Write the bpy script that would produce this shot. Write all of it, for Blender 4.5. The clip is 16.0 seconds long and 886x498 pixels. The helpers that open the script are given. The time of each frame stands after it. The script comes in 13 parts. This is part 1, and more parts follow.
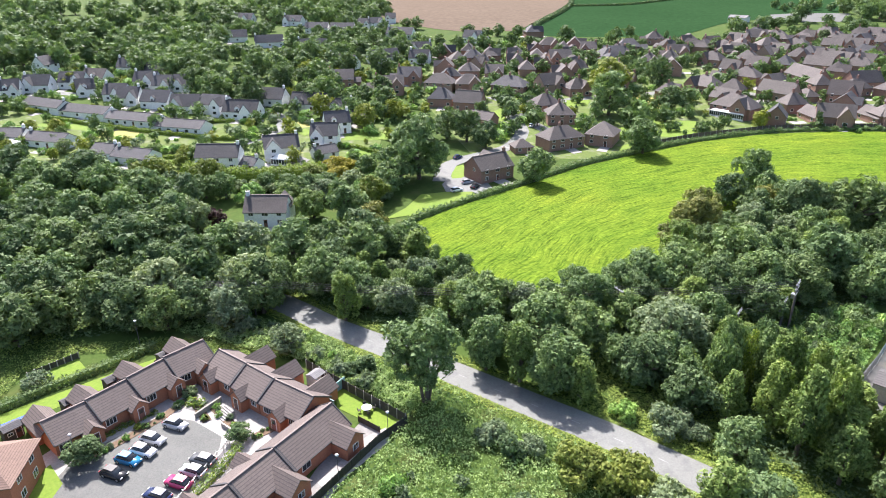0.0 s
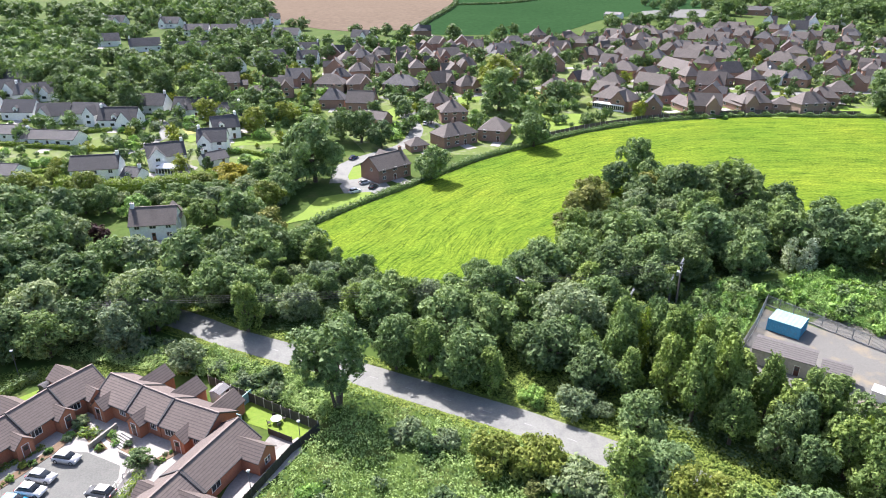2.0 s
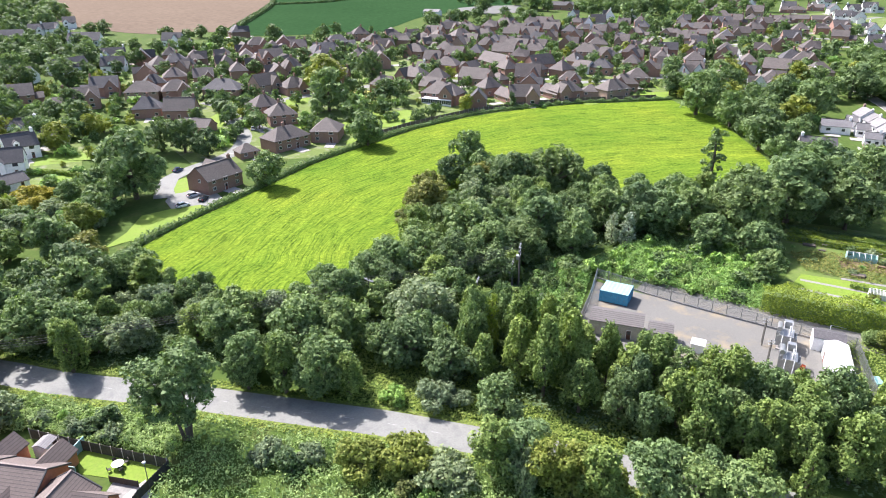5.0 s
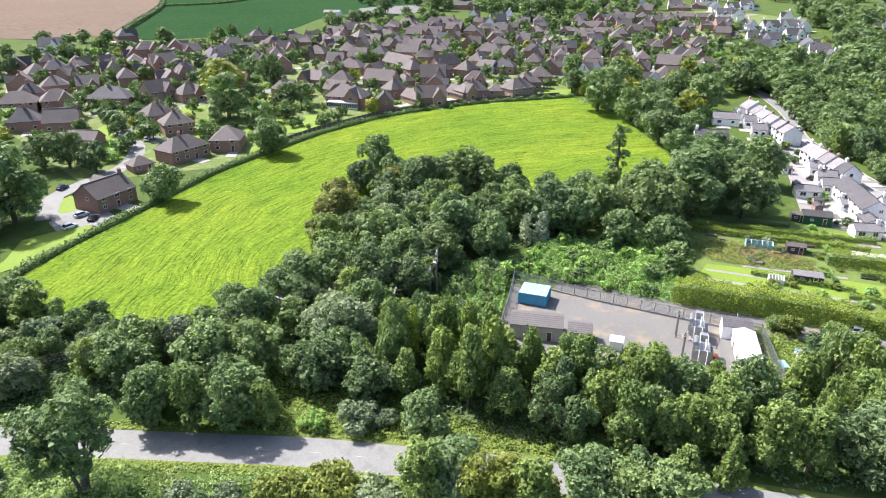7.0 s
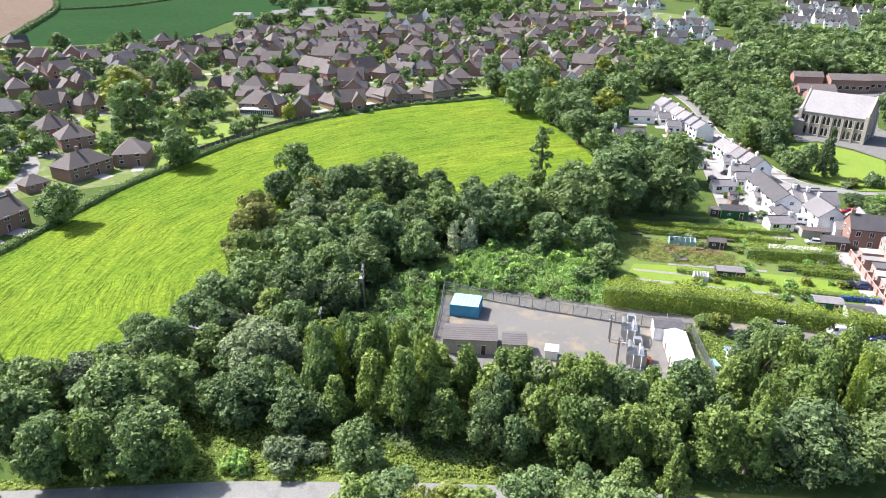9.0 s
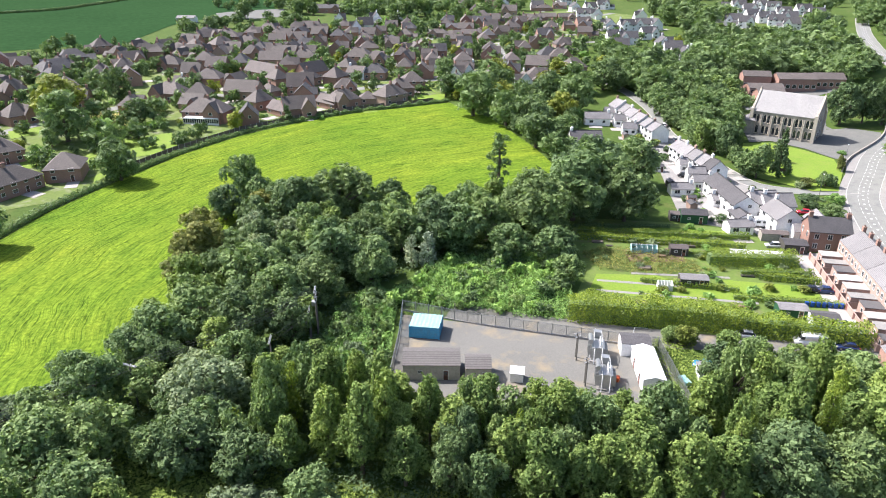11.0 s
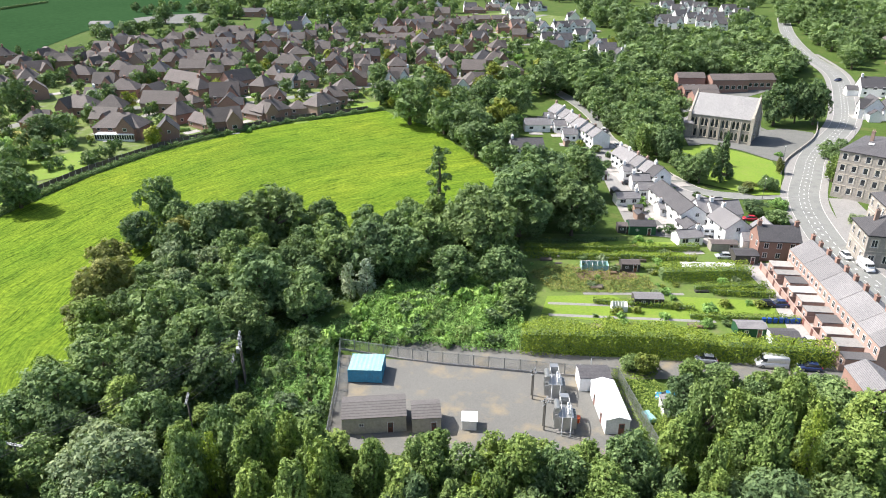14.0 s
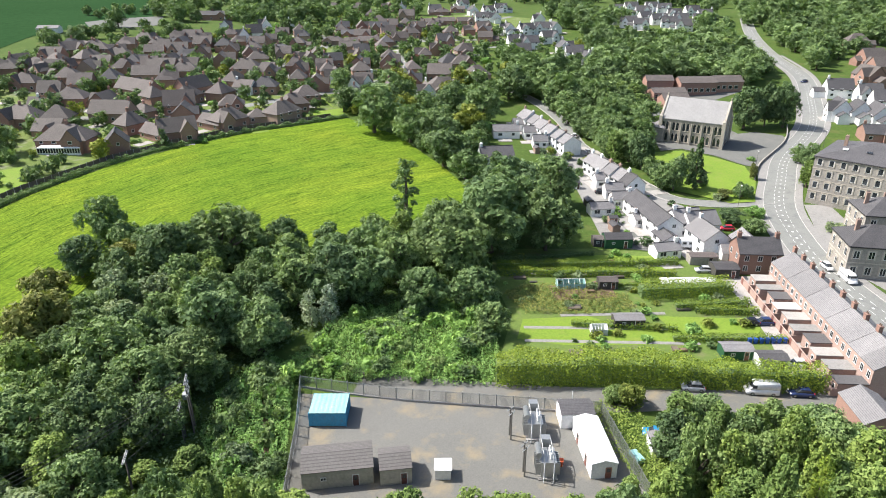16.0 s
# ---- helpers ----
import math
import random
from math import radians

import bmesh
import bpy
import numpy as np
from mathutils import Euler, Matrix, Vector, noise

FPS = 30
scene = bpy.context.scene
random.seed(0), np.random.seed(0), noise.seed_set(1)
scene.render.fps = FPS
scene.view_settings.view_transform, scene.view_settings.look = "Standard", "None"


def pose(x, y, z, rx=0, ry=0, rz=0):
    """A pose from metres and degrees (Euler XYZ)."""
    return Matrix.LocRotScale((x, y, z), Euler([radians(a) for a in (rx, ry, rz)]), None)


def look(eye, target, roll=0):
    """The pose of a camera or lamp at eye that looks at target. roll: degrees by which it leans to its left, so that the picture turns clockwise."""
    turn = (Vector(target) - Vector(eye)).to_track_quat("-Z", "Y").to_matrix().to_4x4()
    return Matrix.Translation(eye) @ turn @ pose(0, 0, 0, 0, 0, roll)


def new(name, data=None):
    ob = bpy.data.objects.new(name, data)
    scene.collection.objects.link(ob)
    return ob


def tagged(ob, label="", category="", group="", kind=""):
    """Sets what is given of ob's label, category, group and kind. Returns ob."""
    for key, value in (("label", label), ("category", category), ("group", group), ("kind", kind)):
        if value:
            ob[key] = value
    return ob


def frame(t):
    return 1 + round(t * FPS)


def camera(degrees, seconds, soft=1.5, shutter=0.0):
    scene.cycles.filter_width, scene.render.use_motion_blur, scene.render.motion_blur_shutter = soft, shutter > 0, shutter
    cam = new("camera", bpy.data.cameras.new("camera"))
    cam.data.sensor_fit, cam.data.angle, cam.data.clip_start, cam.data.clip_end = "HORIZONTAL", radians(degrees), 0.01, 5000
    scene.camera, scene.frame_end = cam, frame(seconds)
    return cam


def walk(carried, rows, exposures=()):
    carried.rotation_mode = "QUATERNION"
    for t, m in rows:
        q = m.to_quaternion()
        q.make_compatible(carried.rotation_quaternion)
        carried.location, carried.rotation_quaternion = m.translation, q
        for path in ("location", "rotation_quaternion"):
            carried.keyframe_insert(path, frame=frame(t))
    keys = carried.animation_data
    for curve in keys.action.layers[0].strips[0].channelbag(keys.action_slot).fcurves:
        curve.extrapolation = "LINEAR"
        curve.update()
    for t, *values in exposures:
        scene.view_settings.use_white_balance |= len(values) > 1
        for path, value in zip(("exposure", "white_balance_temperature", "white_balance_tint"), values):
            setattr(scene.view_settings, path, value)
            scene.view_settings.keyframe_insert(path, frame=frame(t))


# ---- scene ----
cam = camera(68.41, 16.0, soft=1.0)
PATH = [
    (0.0, 0.00, -0.00, 65.23, 66.38, 0.10, 2.61),
    (0.5, -0.09, -0.02, 65.21, 66.36, 0.07, -0.02),
    (1.0, -0.14, 0.03, 65.15, 66.34, 0.02, -2.24),
    (1.5, -0.11, 0.04, 65.08, 66.34, 0.03, -4.52),
    (2.0, -0.08, 0.03, 65.04, 66.34, 0.06, -6.75),
    (2.5, -0.08, 0.07, 65.06, 66.29, 0.06, -9.31),
    (3.0, -0.08, 0.03, 65.08, 66.27, 0.04, -11.73),
    (3.5, -0.07, 0.04, 65.04, 66.24, 0.06, -14.32),
    (4.0, -0.08, 0.09, 64.98, 66.23, 0.06, -16.74),
    (6.5, 1.21, 3.83, 65.19, 66.18, -0.08, -27.91),
    (7.0, 1.79, 4.91, 65.20, 66.19, -0.09, -29.66),
    (7.5, 2.52, 6.08, 65.24, 66.19, -0.10, -31.47),
    (8.0, 3.19, 7.14, 65.28, 66.20, -0.10, -33.14),
    (8.5, 4.03, 8.39, 65.35, 66.23, -0.10, -34.94),
    (9.0, 4.96, 9.68, 65.37, 66.24, -0.09, -36.59),
    (11.5, 10.86, 16.80, 65.85, 66.27, -0.02, -41.62),
    (12.0, 12.07, 18.09, 65.84, 66.27, -0.02, -42.77),
    (12.5, 13.50, 19.57, 65.94, 66.29, 0.01, -43.82),
    (13.0, 14.96, 21.09, 66.04, 66.30, 0.00, -44.64),
    (13.5, 16.56, 22.75, 66.19, 66.33, 0.01, -45.46),
    (14.0, 18.28, 24.41, 66.25, 66.36, 0.02, -46.20),
    (14.5, 20.17, 26.16, 66.29, 66.38, 0.02, -47.01),
    (15.0, 22.00, 27.81, 66.39, 66.36, 0.01, -47.72),
    (15.5, 24.00, 29.44, 66.48, 66.41, 0.05, -48.44),
    (16.0, 25.92, 31.07, 66.58, 66.43, 0.05, -49.11),
]
walk(cam, [(row[0], pose(*row[1:])) for row in PATH], exposures=[(0.0, 1.24, 6150, 16), (4.0, 1.26, 6130, 17), (9.0, 1.15, 6150, 16), (12.0, 1.05, 6240, 13), (16.0, 0.84, 6320, 9)])

# world, sun and exposure
SUN_AZ, SUN_EL = -24.0, 49.0        # degrees from +y towards +x, and above the horizon
world = bpy.data.worlds.new("sky")
scene.world = world
world.use_nodes = True
wn = world.node_tree.nodes
sky = wn.new("ShaderNodeTexSky")
sky.sky_type, sky.sun_disc = "NISHITA", False
sky.sun_elevation, sky.sun_rotation = radians(SUN_EL), radians(SUN_AZ)
sky.air_density, sky.dust_density, sky.ozone_density = 1.0, 3.0, 1.0
world.node_tree.links.new(sky.outputs[0], wn["Background"].inputs[0])
wn["Background"].inputs[1].default_value = 0.105
sun_data = bpy.data.lights.new("sun", "SUN")
sun_data.energy, sun_data.angle, sun_data.color = 4.6, radians(0.6), (1.0, 0.94, 0.87)
sun = new("sun", sun_data)
_a, _e = radians(SUN_AZ), radians(SUN_EL)
sun.matrix_world = look((0, 0, 150), (-math.sin(_a) * math.cos(_e) * 50, -math.cos(_a) * math.cos(_e) * 50, 150 - math.sin(_e) * 50))

rng = random.Random(11)
nrng = np.random.default_rng(5)


# ---- the lie of the land ----
def soft(v, k):
    return k * np.logaddexp(0, v / k)


def land(x, y):
    """Ground height: level by the road, rising to the far fields."""
    r = math.hypot(x, y)
    h = 0.062 * float(soft(r - 214, 27)) - 0.0558 * float(soft(r - 680, 66))
    return h - 3.3 * math.exp(-((x - 280) ** 2 + (y - 115) ** 2) / 7200)


# ---- materials ----
def nodes_of(name):
    m = bpy.data.materials.new(name)
    m.use_nodes = True
    t = m.node_tree
    return m, t, t.nodes["Principled BSDF"]


def ramp(t, fac, stops):
    n = t.nodes.new("ShaderNodeValToRGB")
    el = n.color_ramp.elements
    while len(el) < len(stops):
        el.new(0.5)
    for e, (p, c) in zip(el, stops):
        e.position, e.color = p, (*c, 1)
    t.links.new(fac, n.inputs[0])
    return n.outputs[0]


def noise_tex(t, scale, detail=5, vec=None, rough=0.6):
    n = t.nodes.new("ShaderNodeTexNoise")
    n.inputs["Scale"].default_value, n.inputs["Detail"].default_value, n.inputs["Roughness"].default_value = scale, detail, rough
    if vec is not None:
        t.links.new(vec, n.inputs["Vector"])
    return n.outputs["Fac"]


def mix(t, fac, a, b, kind="MIX"):
    n = t.nodes.new("ShaderNodeMix")
    n.data_type, n.blend_type = "RGBA", kind
    for sock, v in ((n.inputs["Factor"], fac), (n.inputs["A"], a), (n.inputs["B"], b)):
        if isinstance(v, (int, float)):
            sock.default_value = v
        elif isinstance(v, tuple):
            sock.default_value = (*v, 1)
        else:
            t.links.new(v, sock)
    return n.outputs["Result"]


def shade(c, k):
    return tuple(min(v * k, 1.0) for v in c)


def bump(t, bsdf, height, strength=0.4, dist=0.05):
    b = t.nodes.new("ShaderNodeBump")
    b.inputs["Strength"].default_value, b.inputs["Distance"].default_value = strength, dist
    t.links.new(height, b.inputs["Height"])
    t.links.new(b.outputs[0], bsdf.inputs["Normal"])


def world_pos(t):
    return t.nodes.new("ShaderNodeNewGeometry").outputs["Position"]


def surface(name, a, b, big=0.15, fine=2.5, rough=0.9, metal=0.0, relief=0.3, stain=None, stain_amount=0.3, vary=0.0, spec=0.3):
    """A plain weathered surface: two colours mixed by coarse and fine noise, with stains, relief and per-thing variation."""
    m, t, p = nodes_of(name)
    pos = world_pos(t)
    n1, n2 = noise_tex(t, big, 4, pos), noise_tex(t, fine, 6, pos)
    c = mix(t, ramp(t, n1, [(0.3, (0, 0, 0)), (0.7, (1, 1, 1))]), a, b)
    c = mix(t, 0.5, c, ramp(t, n2, [(0.25, shade(a, 0.7)), (0.75, shade(b, 1.2))]))
    if stain:
        n3 = noise_tex(t, big * 3.3, 5, pos)
        f = ramp(t, n3, [(0.52, (0, 0, 0)), (0.68, (stain_amount,) * 3)])
        c = mix(t, f, c, stain)
    if vary:
        oi = t.nodes.new("ShaderNodeObjectInfo")
        c = mix(t, 1.0, c, ramp(t, oi.outputs["Random"], [(0.0, (1 - vary,) * 3), (1.0, (1 + vary * 0.6,) * 3)]), "MULTIPLY")
    t.links.new(c, p.inputs["Base Color"])
    p.inputs["Roughness"].default_value, p.inputs["Metallic"].default_value = rough, metal
    p.inputs["Specular IOR Level"].default_value = spec
    if relief:
        bump(t, p, n2, relief, 0.04)
    return m


def tiled(name, a, b, course=0.3, across=0.0, vary=0.12, rough=0.8):
    """Roof covering with courses along the slope, by the roof's own coordinates in metres."""
    m, t, p = nodes_of(name)
    uv = t.nodes.new("ShaderNodeUVMap")
    sepr = t.nodes.new("ShaderNodeSeparateXYZ")
    t.links.new(uv.outputs[0], sepr.inputs[0])

    def saw(sock, size):
        d = t.nodes.new("ShaderNodeMath")
        d.operation = "DIVIDE"
        t.links.new(sock, d.inputs[0])
        d.inputs[1].default_value = size
        fr = t.nodes.new("ShaderNodeMath")
        fr.operation = "FRACT"
        t.links.new(d.outputs[0], fr.inputs[0])
        return fr.outputs[0]

    rows_ = saw(sepr.outputs[1], course)
    pos = world_pos(t)
    n1, n2 = noise_tex(t, 0.25, 4, pos), noise_tex(t, 3.0, 5, pos)
    c = mix(t, ramp(t, n1, [(0.3, (0, 0, 0)), (0.7, (1, 1, 1))]), a, b)
    c = mix(t, 0.45, c, ramp(t, n2, [(0.25, shade(a, 0.65)), (0.75, shade(b, 1.25))]))
    h = rows_
    c = mix(t, 1.0, c, ramp(t, rows_, [(0.0, (0.5,) * 3), (0.2, (0.74,) * 3), (0.34, (1, 1, 1))]), "MULTIPLY")
    if across:
        cols = saw(sepr.outputs[0], across)
        c = mix(t, 1.0, c, ramp(t, cols, [(0.0, (0.6,) * 3), (0.25, (1, 1, 1)), (0.8, (1.08,) * 3)]), "MULTIPLY")
        ad = t.nodes.new("ShaderNodeMath")
        t.links.new(rows_, ad.inputs[0])
        t.links.new(cols, ad.inputs[1])
        h = ad.outputs[0]
    oi = t.nodes.new("ShaderNodeObjectInfo")
    c = mix(t, 1.0, c, ramp(t, oi.outputs["Random"], [(0.0, (1 - vary,) * 3), (1.0, (1 + vary,) * 3)]), "MULTIPLY")
    t.links.new(c, p.inputs["Base Color"])
    p.inputs["Roughness"].default_value = rough
    bump(t, p, h, 0.5, 0.03)
    return m


def foliage(name, dark, light, trans=0.3, holes=2.4):
    """Leaves: colour varies leaf by leaf and plant by plant; light passes through."""
    m, t, p = nodes_of(name)
    geo = t.nodes.new("ShaderNodeNewGeometry")
    oi = t.nodes.new("ShaderNodeObjectInfo")
    c = ramp(t, geo.outputs["Random Per Island"], [(0.0, dark), (0.55, tuple((x + y) / 2 for x, y in zip(dark, light))), (1.0, light)])
    n1 = noise_tex(t, 0.35, 3, geo.outputs["Position"])
    c = mix(t, 1.0, c, ramp(t, n1, [(0.3, (0.78, 0.82, 0.8)), (0.7, (1.2, 1.16, 1.05))]), "MULTIPLY")
    c = mix(t, 1.0, c, ramp(t, oi.outputs["Random"], [(0.0, (0.82, 0.86, 0.9)), (0.5, (1, 1, 1)), (1.0, (1.2, 1.14, 1.0))]), "MULTIPLY")
    t.links.new(c, p.inputs["Base Color"])
    p.inputs["Roughness"].default_value = 0.62
    p.inputs["Specular IOR Level"].default_value = 0.16
    tr = t.nodes.new("ShaderNodeBsdfTranslucent")
    t.links.new(mix(t, 1.0, c, (1.1, 1.2, 0.6), "MULTIPLY"), tr.inputs[0])
    ms = t.nodes.new("ShaderNodeMixShader")
    ms.inputs[0].default_value = trans
    t.links.new(p.outputs[0], ms.inputs[1])
    t.links.new(tr.outputs[0], ms.inputs[2])
    # each blade is a ragged spray of leaves, with gaps between them
    gaps = ramp(t, noise_tex(t, holes, 2, geo.outputs["Position"], 0.5), [(0.46, (0, 0, 0)), (0.475, (1, 1, 1))])
    clear = t.nodes.new("ShaderNodeBsdfTransparent")
    cut = t.nodes.new("ShaderNodeMixShader")
    t.links.new(gaps, cut.inputs[0])
    t.links.new(clear.outputs[0], cut.inputs[1])
    t.links.new(ms.outputs[0], cut.inputs[2])
    t.links.new(cut.outputs[0], t.nodes["Material Output"].inputs[0])
    return m


def crop(name):
    """The cut hay field: pale and bright grass with rows that follow the mower."""
    m, t, p = nodes_of(name)
    pos = world_pos(t)
    # rows run round a far centre, as the mower followed the outer hedge
    dist = t.nodes.new("ShaderNodeVectorMath")
    dist.operation = "DISTANCE"
    t.links.new(pos, dist.inputs[0])
    dist.inputs[1].default_value = (141, 73, 3)
    warp = noise_tex(t, 0.02, 3, pos)
    rr = t.nodes.new("ShaderNodeMath")
    rr.operation = "MULTIPLY_ADD"
    t.links.new(warp, rr.inputs[0])
    rr.inputs[1].default_value = 16.0
    t.links.new(dist.outputs["Value"], rr.inputs[2])
    flat = t.nodes.new("ShaderNodeVectorMath")
    flat.operation = "MULTIPLY"
    t.links.new(pos, flat.inputs[0])
    flat.inputs[1].default_value = (0.05, 0.05, 0)
    lift = t.nodes.new("ShaderNodeCombineXYZ")
    t.links.new(rr.outputs[0], lift.inputs[2])
    st = t.nodes.new("ShaderNodeVectorMath")
    t.links.new(flat.outputs[0], st.inputs[0])
    t.links.new(lift.outputs[0], st.inputs[1])
    streak = noise_tex(t, 2.3, 5, st.outputs[0], 0.68)
    wide = noise_tex(t, 0.22, 3, st.outputs[0])
    n1, n2 = noise_tex(t, 0.03, 4, pos), noise_tex(t, 1.3, 7, pos, 0.72)
    c = ramp(t, n1, [(0.3, (0.108, 0.184, 0.019)), (0.5, (0.134, 0.204, 0.022)), (0.75, (0.172, 0.226, 0.025))])
    c = mix(t, 1.0, c, ramp(t, wide, [(0.35, (0.86, 0.9, 0.9)), (0.65, (1.12, 1.08, 1.0))]), "MULTIPLY")
    c = mix(t, 1.0, c, ramp(t, streak, [(0.36, (0.42, 0.5, 0.56)), (0.46, (0.88, 0.92, 0.93)), (0.54, (1.08, 1.06, 1.02)), (0.64, (1.22, 1.19, 1.17))]), "MULTIPLY")
    c = mix(t, 1.0, c, ramp(t, n2, [(0.38, (0.62, 0.67, 0.67)), (0.62, (1.3, 1.27, 1.22))]), "MULTIPLY")
    # broken dark lines between the swaths
    swath = noise_tex(t, 0.8, 3, st.outputs[0], 0.5)
    gaps = noise_tex(t, 0.11, 3, pos)
    line = ramp(t, swath, [(0.0, (1, 1, 1)), (0.462, (1, 1, 1)), (0.48, (0.36, 0.43, 0.46)), (0.498, (1, 1, 1)), (0.545, (1, 1, 1)), (0.56, (0.45, 0.52, 0.55)), (0.578, (1, 1, 1))])
    c = mix(t, ramp(t, gaps, [(0.4, (0, 0, 0)), (0.6, (1, 1, 1))]), c, mix(t, 1.0, c, line, "MULTIPLY"))
    t.links.new(c, p.inputs["Base Color"])
    p.inputs["Roughness"].default_value = 0.9
    p.inputs["Specular IOR Level"].default_value = 0.02
    bump(t, p, streak, 0.6, 0.3)
    return m


def glassy(name, tint=(0.03, 0.035, 0.04), rough=0.06):
    m, t, p = nodes_of(name)
    pos = world_pos(t)
    c = ramp(t, noise_tex(t, 0.9, 2, pos), [(0.35, shade(tint, 0.5)), (0.65, shade(tint, 1.7))])
    t.links.new(c, p.inputs["Base Color"])
    p.inputs["Roughness"].default_value = rough
    p.inputs["Specular IOR Level"].default_value = 0.6
    return m


M = {}
M["rough"] = surface("rough_grass", (0.050, 0.088, 0.018), (0.080, 0.125, 0.028), 0.05, 0.9, 0.95, spec=0.1, stain=(0.16, 0.14, 0.06), stain_amount=0.35, relief=0.7)
M["garden"] = surface("garden_ground", (0.09, 0.14, 0.03), (0.14, 0.185, 0.04), 0.07, 0.7, 0.95, stain=(0.26, 0.25, 0.2), stain_amount=0.5, relief=0.5)
M["plots"] = surface("rough_plot_grass", (0.085, 0.14, 0.03), (0.135, 0.19, 0.04), 0.11, 1.2, 0.95, stain=(0.16, 0.15, 0.08), stain_amount=0.6, relief=0.6)
M["lawn"] = surface("mown_lawn", (0.125, 0.215, 0.022), (0.185, 0.265, 0.032), 0.12, 2.0, 0.9, stain=(0.2, 0.22, 0.06), stain_amount=0.4, relief=0.5)
M["verge"] = surface("verge_grass", (0.10, 0.150, 0.028), (0.15, 0.19, 0.045), 0.2, 2.0, 0.95, stain=(0.24, 0.2, 0.1), stain_amount=0.4, relief=0.5)
M["drylawn"] = surface("dry_lawn", (0.30, 0.30, 0.08), (0.36, 0.33, 0.1), 0.12, 3.0, 0.9, relief=0.3)
M["field"] = crop("hay_field")
# far fields toned down so their base colours hold some of the cloud shade
M["pasture"] = surface("far_pasture", (0.023, 0.056, 0.022), (0.031, 0.071, 0.028), 0.012, 0.3, 1.0, relief=0.4, spec=0.0)
M["stubble"] = surface("stubble_field", (0.150, 0.118, 0.090), (0.180, 0.142, 0.108), 0.015, 0.25, 1.0, relief=0.4, spec=0.0)
M["asphalt"] = surface("worn_asphalt", (0.184, 0.188, 0.175), (0.238, 0.243, 0.226), 0.12, 4.0, 0.85, stain=(0.13, 0.13, 0.135), stain_amount=0.5, relief=0.25)
M["tarmac"] = surface("dark_tarmac", (0.136, 0.139, 0.129), (0.180, 0.183, 0.170), 0.15, 4.0, 0.85, stain=(0.21, 0.2, 0.19), stain_amount=0.4, relief=0.25, spec=0.08)
M["concrete"] = surface("pale_concrete", (0.32, 0.30, 0.28), (0.40, 0.38, 0.355), 0.2, 3.0, 0.9, stain=(0.24, 0.23, 0.21), stain_amount=0.5)
M["yard"] = surface("dusty_yard", (0.134, 0.133, 0.123), (0.179, 0.176, 0.161), 0.06, 6.0, 0.95, stain=(0.29, 0.235, 0.145), stain_amount=0.6, relief=0.15)
M["kerb"] = surface("kerb_stone", (0.40, 0.39, 0.36), (0.5, 0.48, 0.45), 0.4, 4.0, 0.9)
M["paint"] = surface("road_paint", (0.45, 0.45, 0.44), (0.62, 0.62, 0.6), 0.5, 5.0, 0.7)
M["faintpaint"] = surface("worn_road_paint", (0.30, 0.30, 0.30), (0.42, 0.42, 0.41), 0.5, 5.0, 0.8)
M["soil"] = surface("bare_soil", (0.14, 0.095, 0.06), (0.2, 0.14, 0.095), 0.3, 3.0, 0.95, relief=0.6)
M["brick"] = surface("red_brick", (0.29, 0.175, 0.138), (0.36, 0.225, 0.18), 0.3, 5.0, 0.9, vary=0.15, stain=(0.24, 0.13, 0.1), stain_amount=0.3)
M["orange"] = surface("orange_brick", (0.36, 0.15, 0.085), (0.43, 0.185, 0.11), 0.3, 5.0, 0.9, vary=0.06)
M["terracebrick"] = surface("weathered_pink_brick", (0.35, 0.245, 0.205), (0.43, 0.31, 0.265), 0.4, 5.0, 0.9, vary=0.1, stain=(0.42, 0.34, 0.29), stain_amount=0.4)
M["paving"] = surface("grey_paving", (0.22, 0.215, 0.205), (0.29, 0.28, 0.265), 0.3, 3.0, 0.9, stain=(0.16, 0.155, 0.15), stain_amount=0.4)
M["brownbrick"] = surface("brown_brick", (0.29, 0.20, 0.16), (0.36, 0.26, 0.21), 0.3, 5.0, 0.9, vary=0.15)
M["white"] = surface("white_render", (0.86, 0.855, 0.84), (0.90, 0.895, 0.885), 0.2, 2.0, 0.85, stain=(0.68, 0.66, 0.62), stain_amount=0.3, vary=0.06)
M["stone"] = surface("grey_stone", (0.28, 0.26, 0.23), (0.38, 0.35, 0.31), 0.35, 2.2, 0.9, stain=(0.2, 0.19, 0.17), stain_amount=0.5)
M["sandstone"] = surface("pale_stone", (0.42, 0.375, 0.31), (0.52, 0.47, 0.40), 0.35, 2.5, 0.9, stain=(0.28, 0.26, 0.22), stain_amount=0.5)
M["roof_brown"] = tiled("brown_roof_tiles", (0.094, 0.080, 0.073), (0.142, 0.121, 0.110), 0.3, 0.0, 0.18)
M["roof_dark"] = tiled("dark_roof_tiles", (0.085, 0.071, 0.066), (0.125, 0.105, 0.098), 0.3, 0.0, 0.2)
M["roof_rib"] = tiled("ribbed_brown_tiles", (0.130, 0.104, 0.093), (0.175, 0.140, 0.125), 0.44, 0.0, 0.05)
M["roof_grey"] = tiled("grey_slates", (0.060, 0.058, 0.062), (0.098, 0.094, 0.098), 0.3, 0.0, 0.2)
M["roof_pale"] = tiled("pale_weathered_slates", (0.17, 0.165, 0.17), (0.245, 0.236, 0.236), 0.3, 0.0, 0.15)
M["roof_church"] = tiled("pale_church_slates", (0.27, 0.265, 0.265), (0.36, 0.35, 0.345), 0.35, 0.0, 0.05)
M["roof_switch"] = tiled("ribbed_grey_sheet", (0.115, 0.105, 0.10), (0.15, 0.14, 0.135), 0.5, 0.0, 0.05)
M["roof_red"] = tiled("russet_tiles", (0.20, 0.130, 0.100), (0.26, 0.17, 0.13), 0.32, 0.0, 0.08)
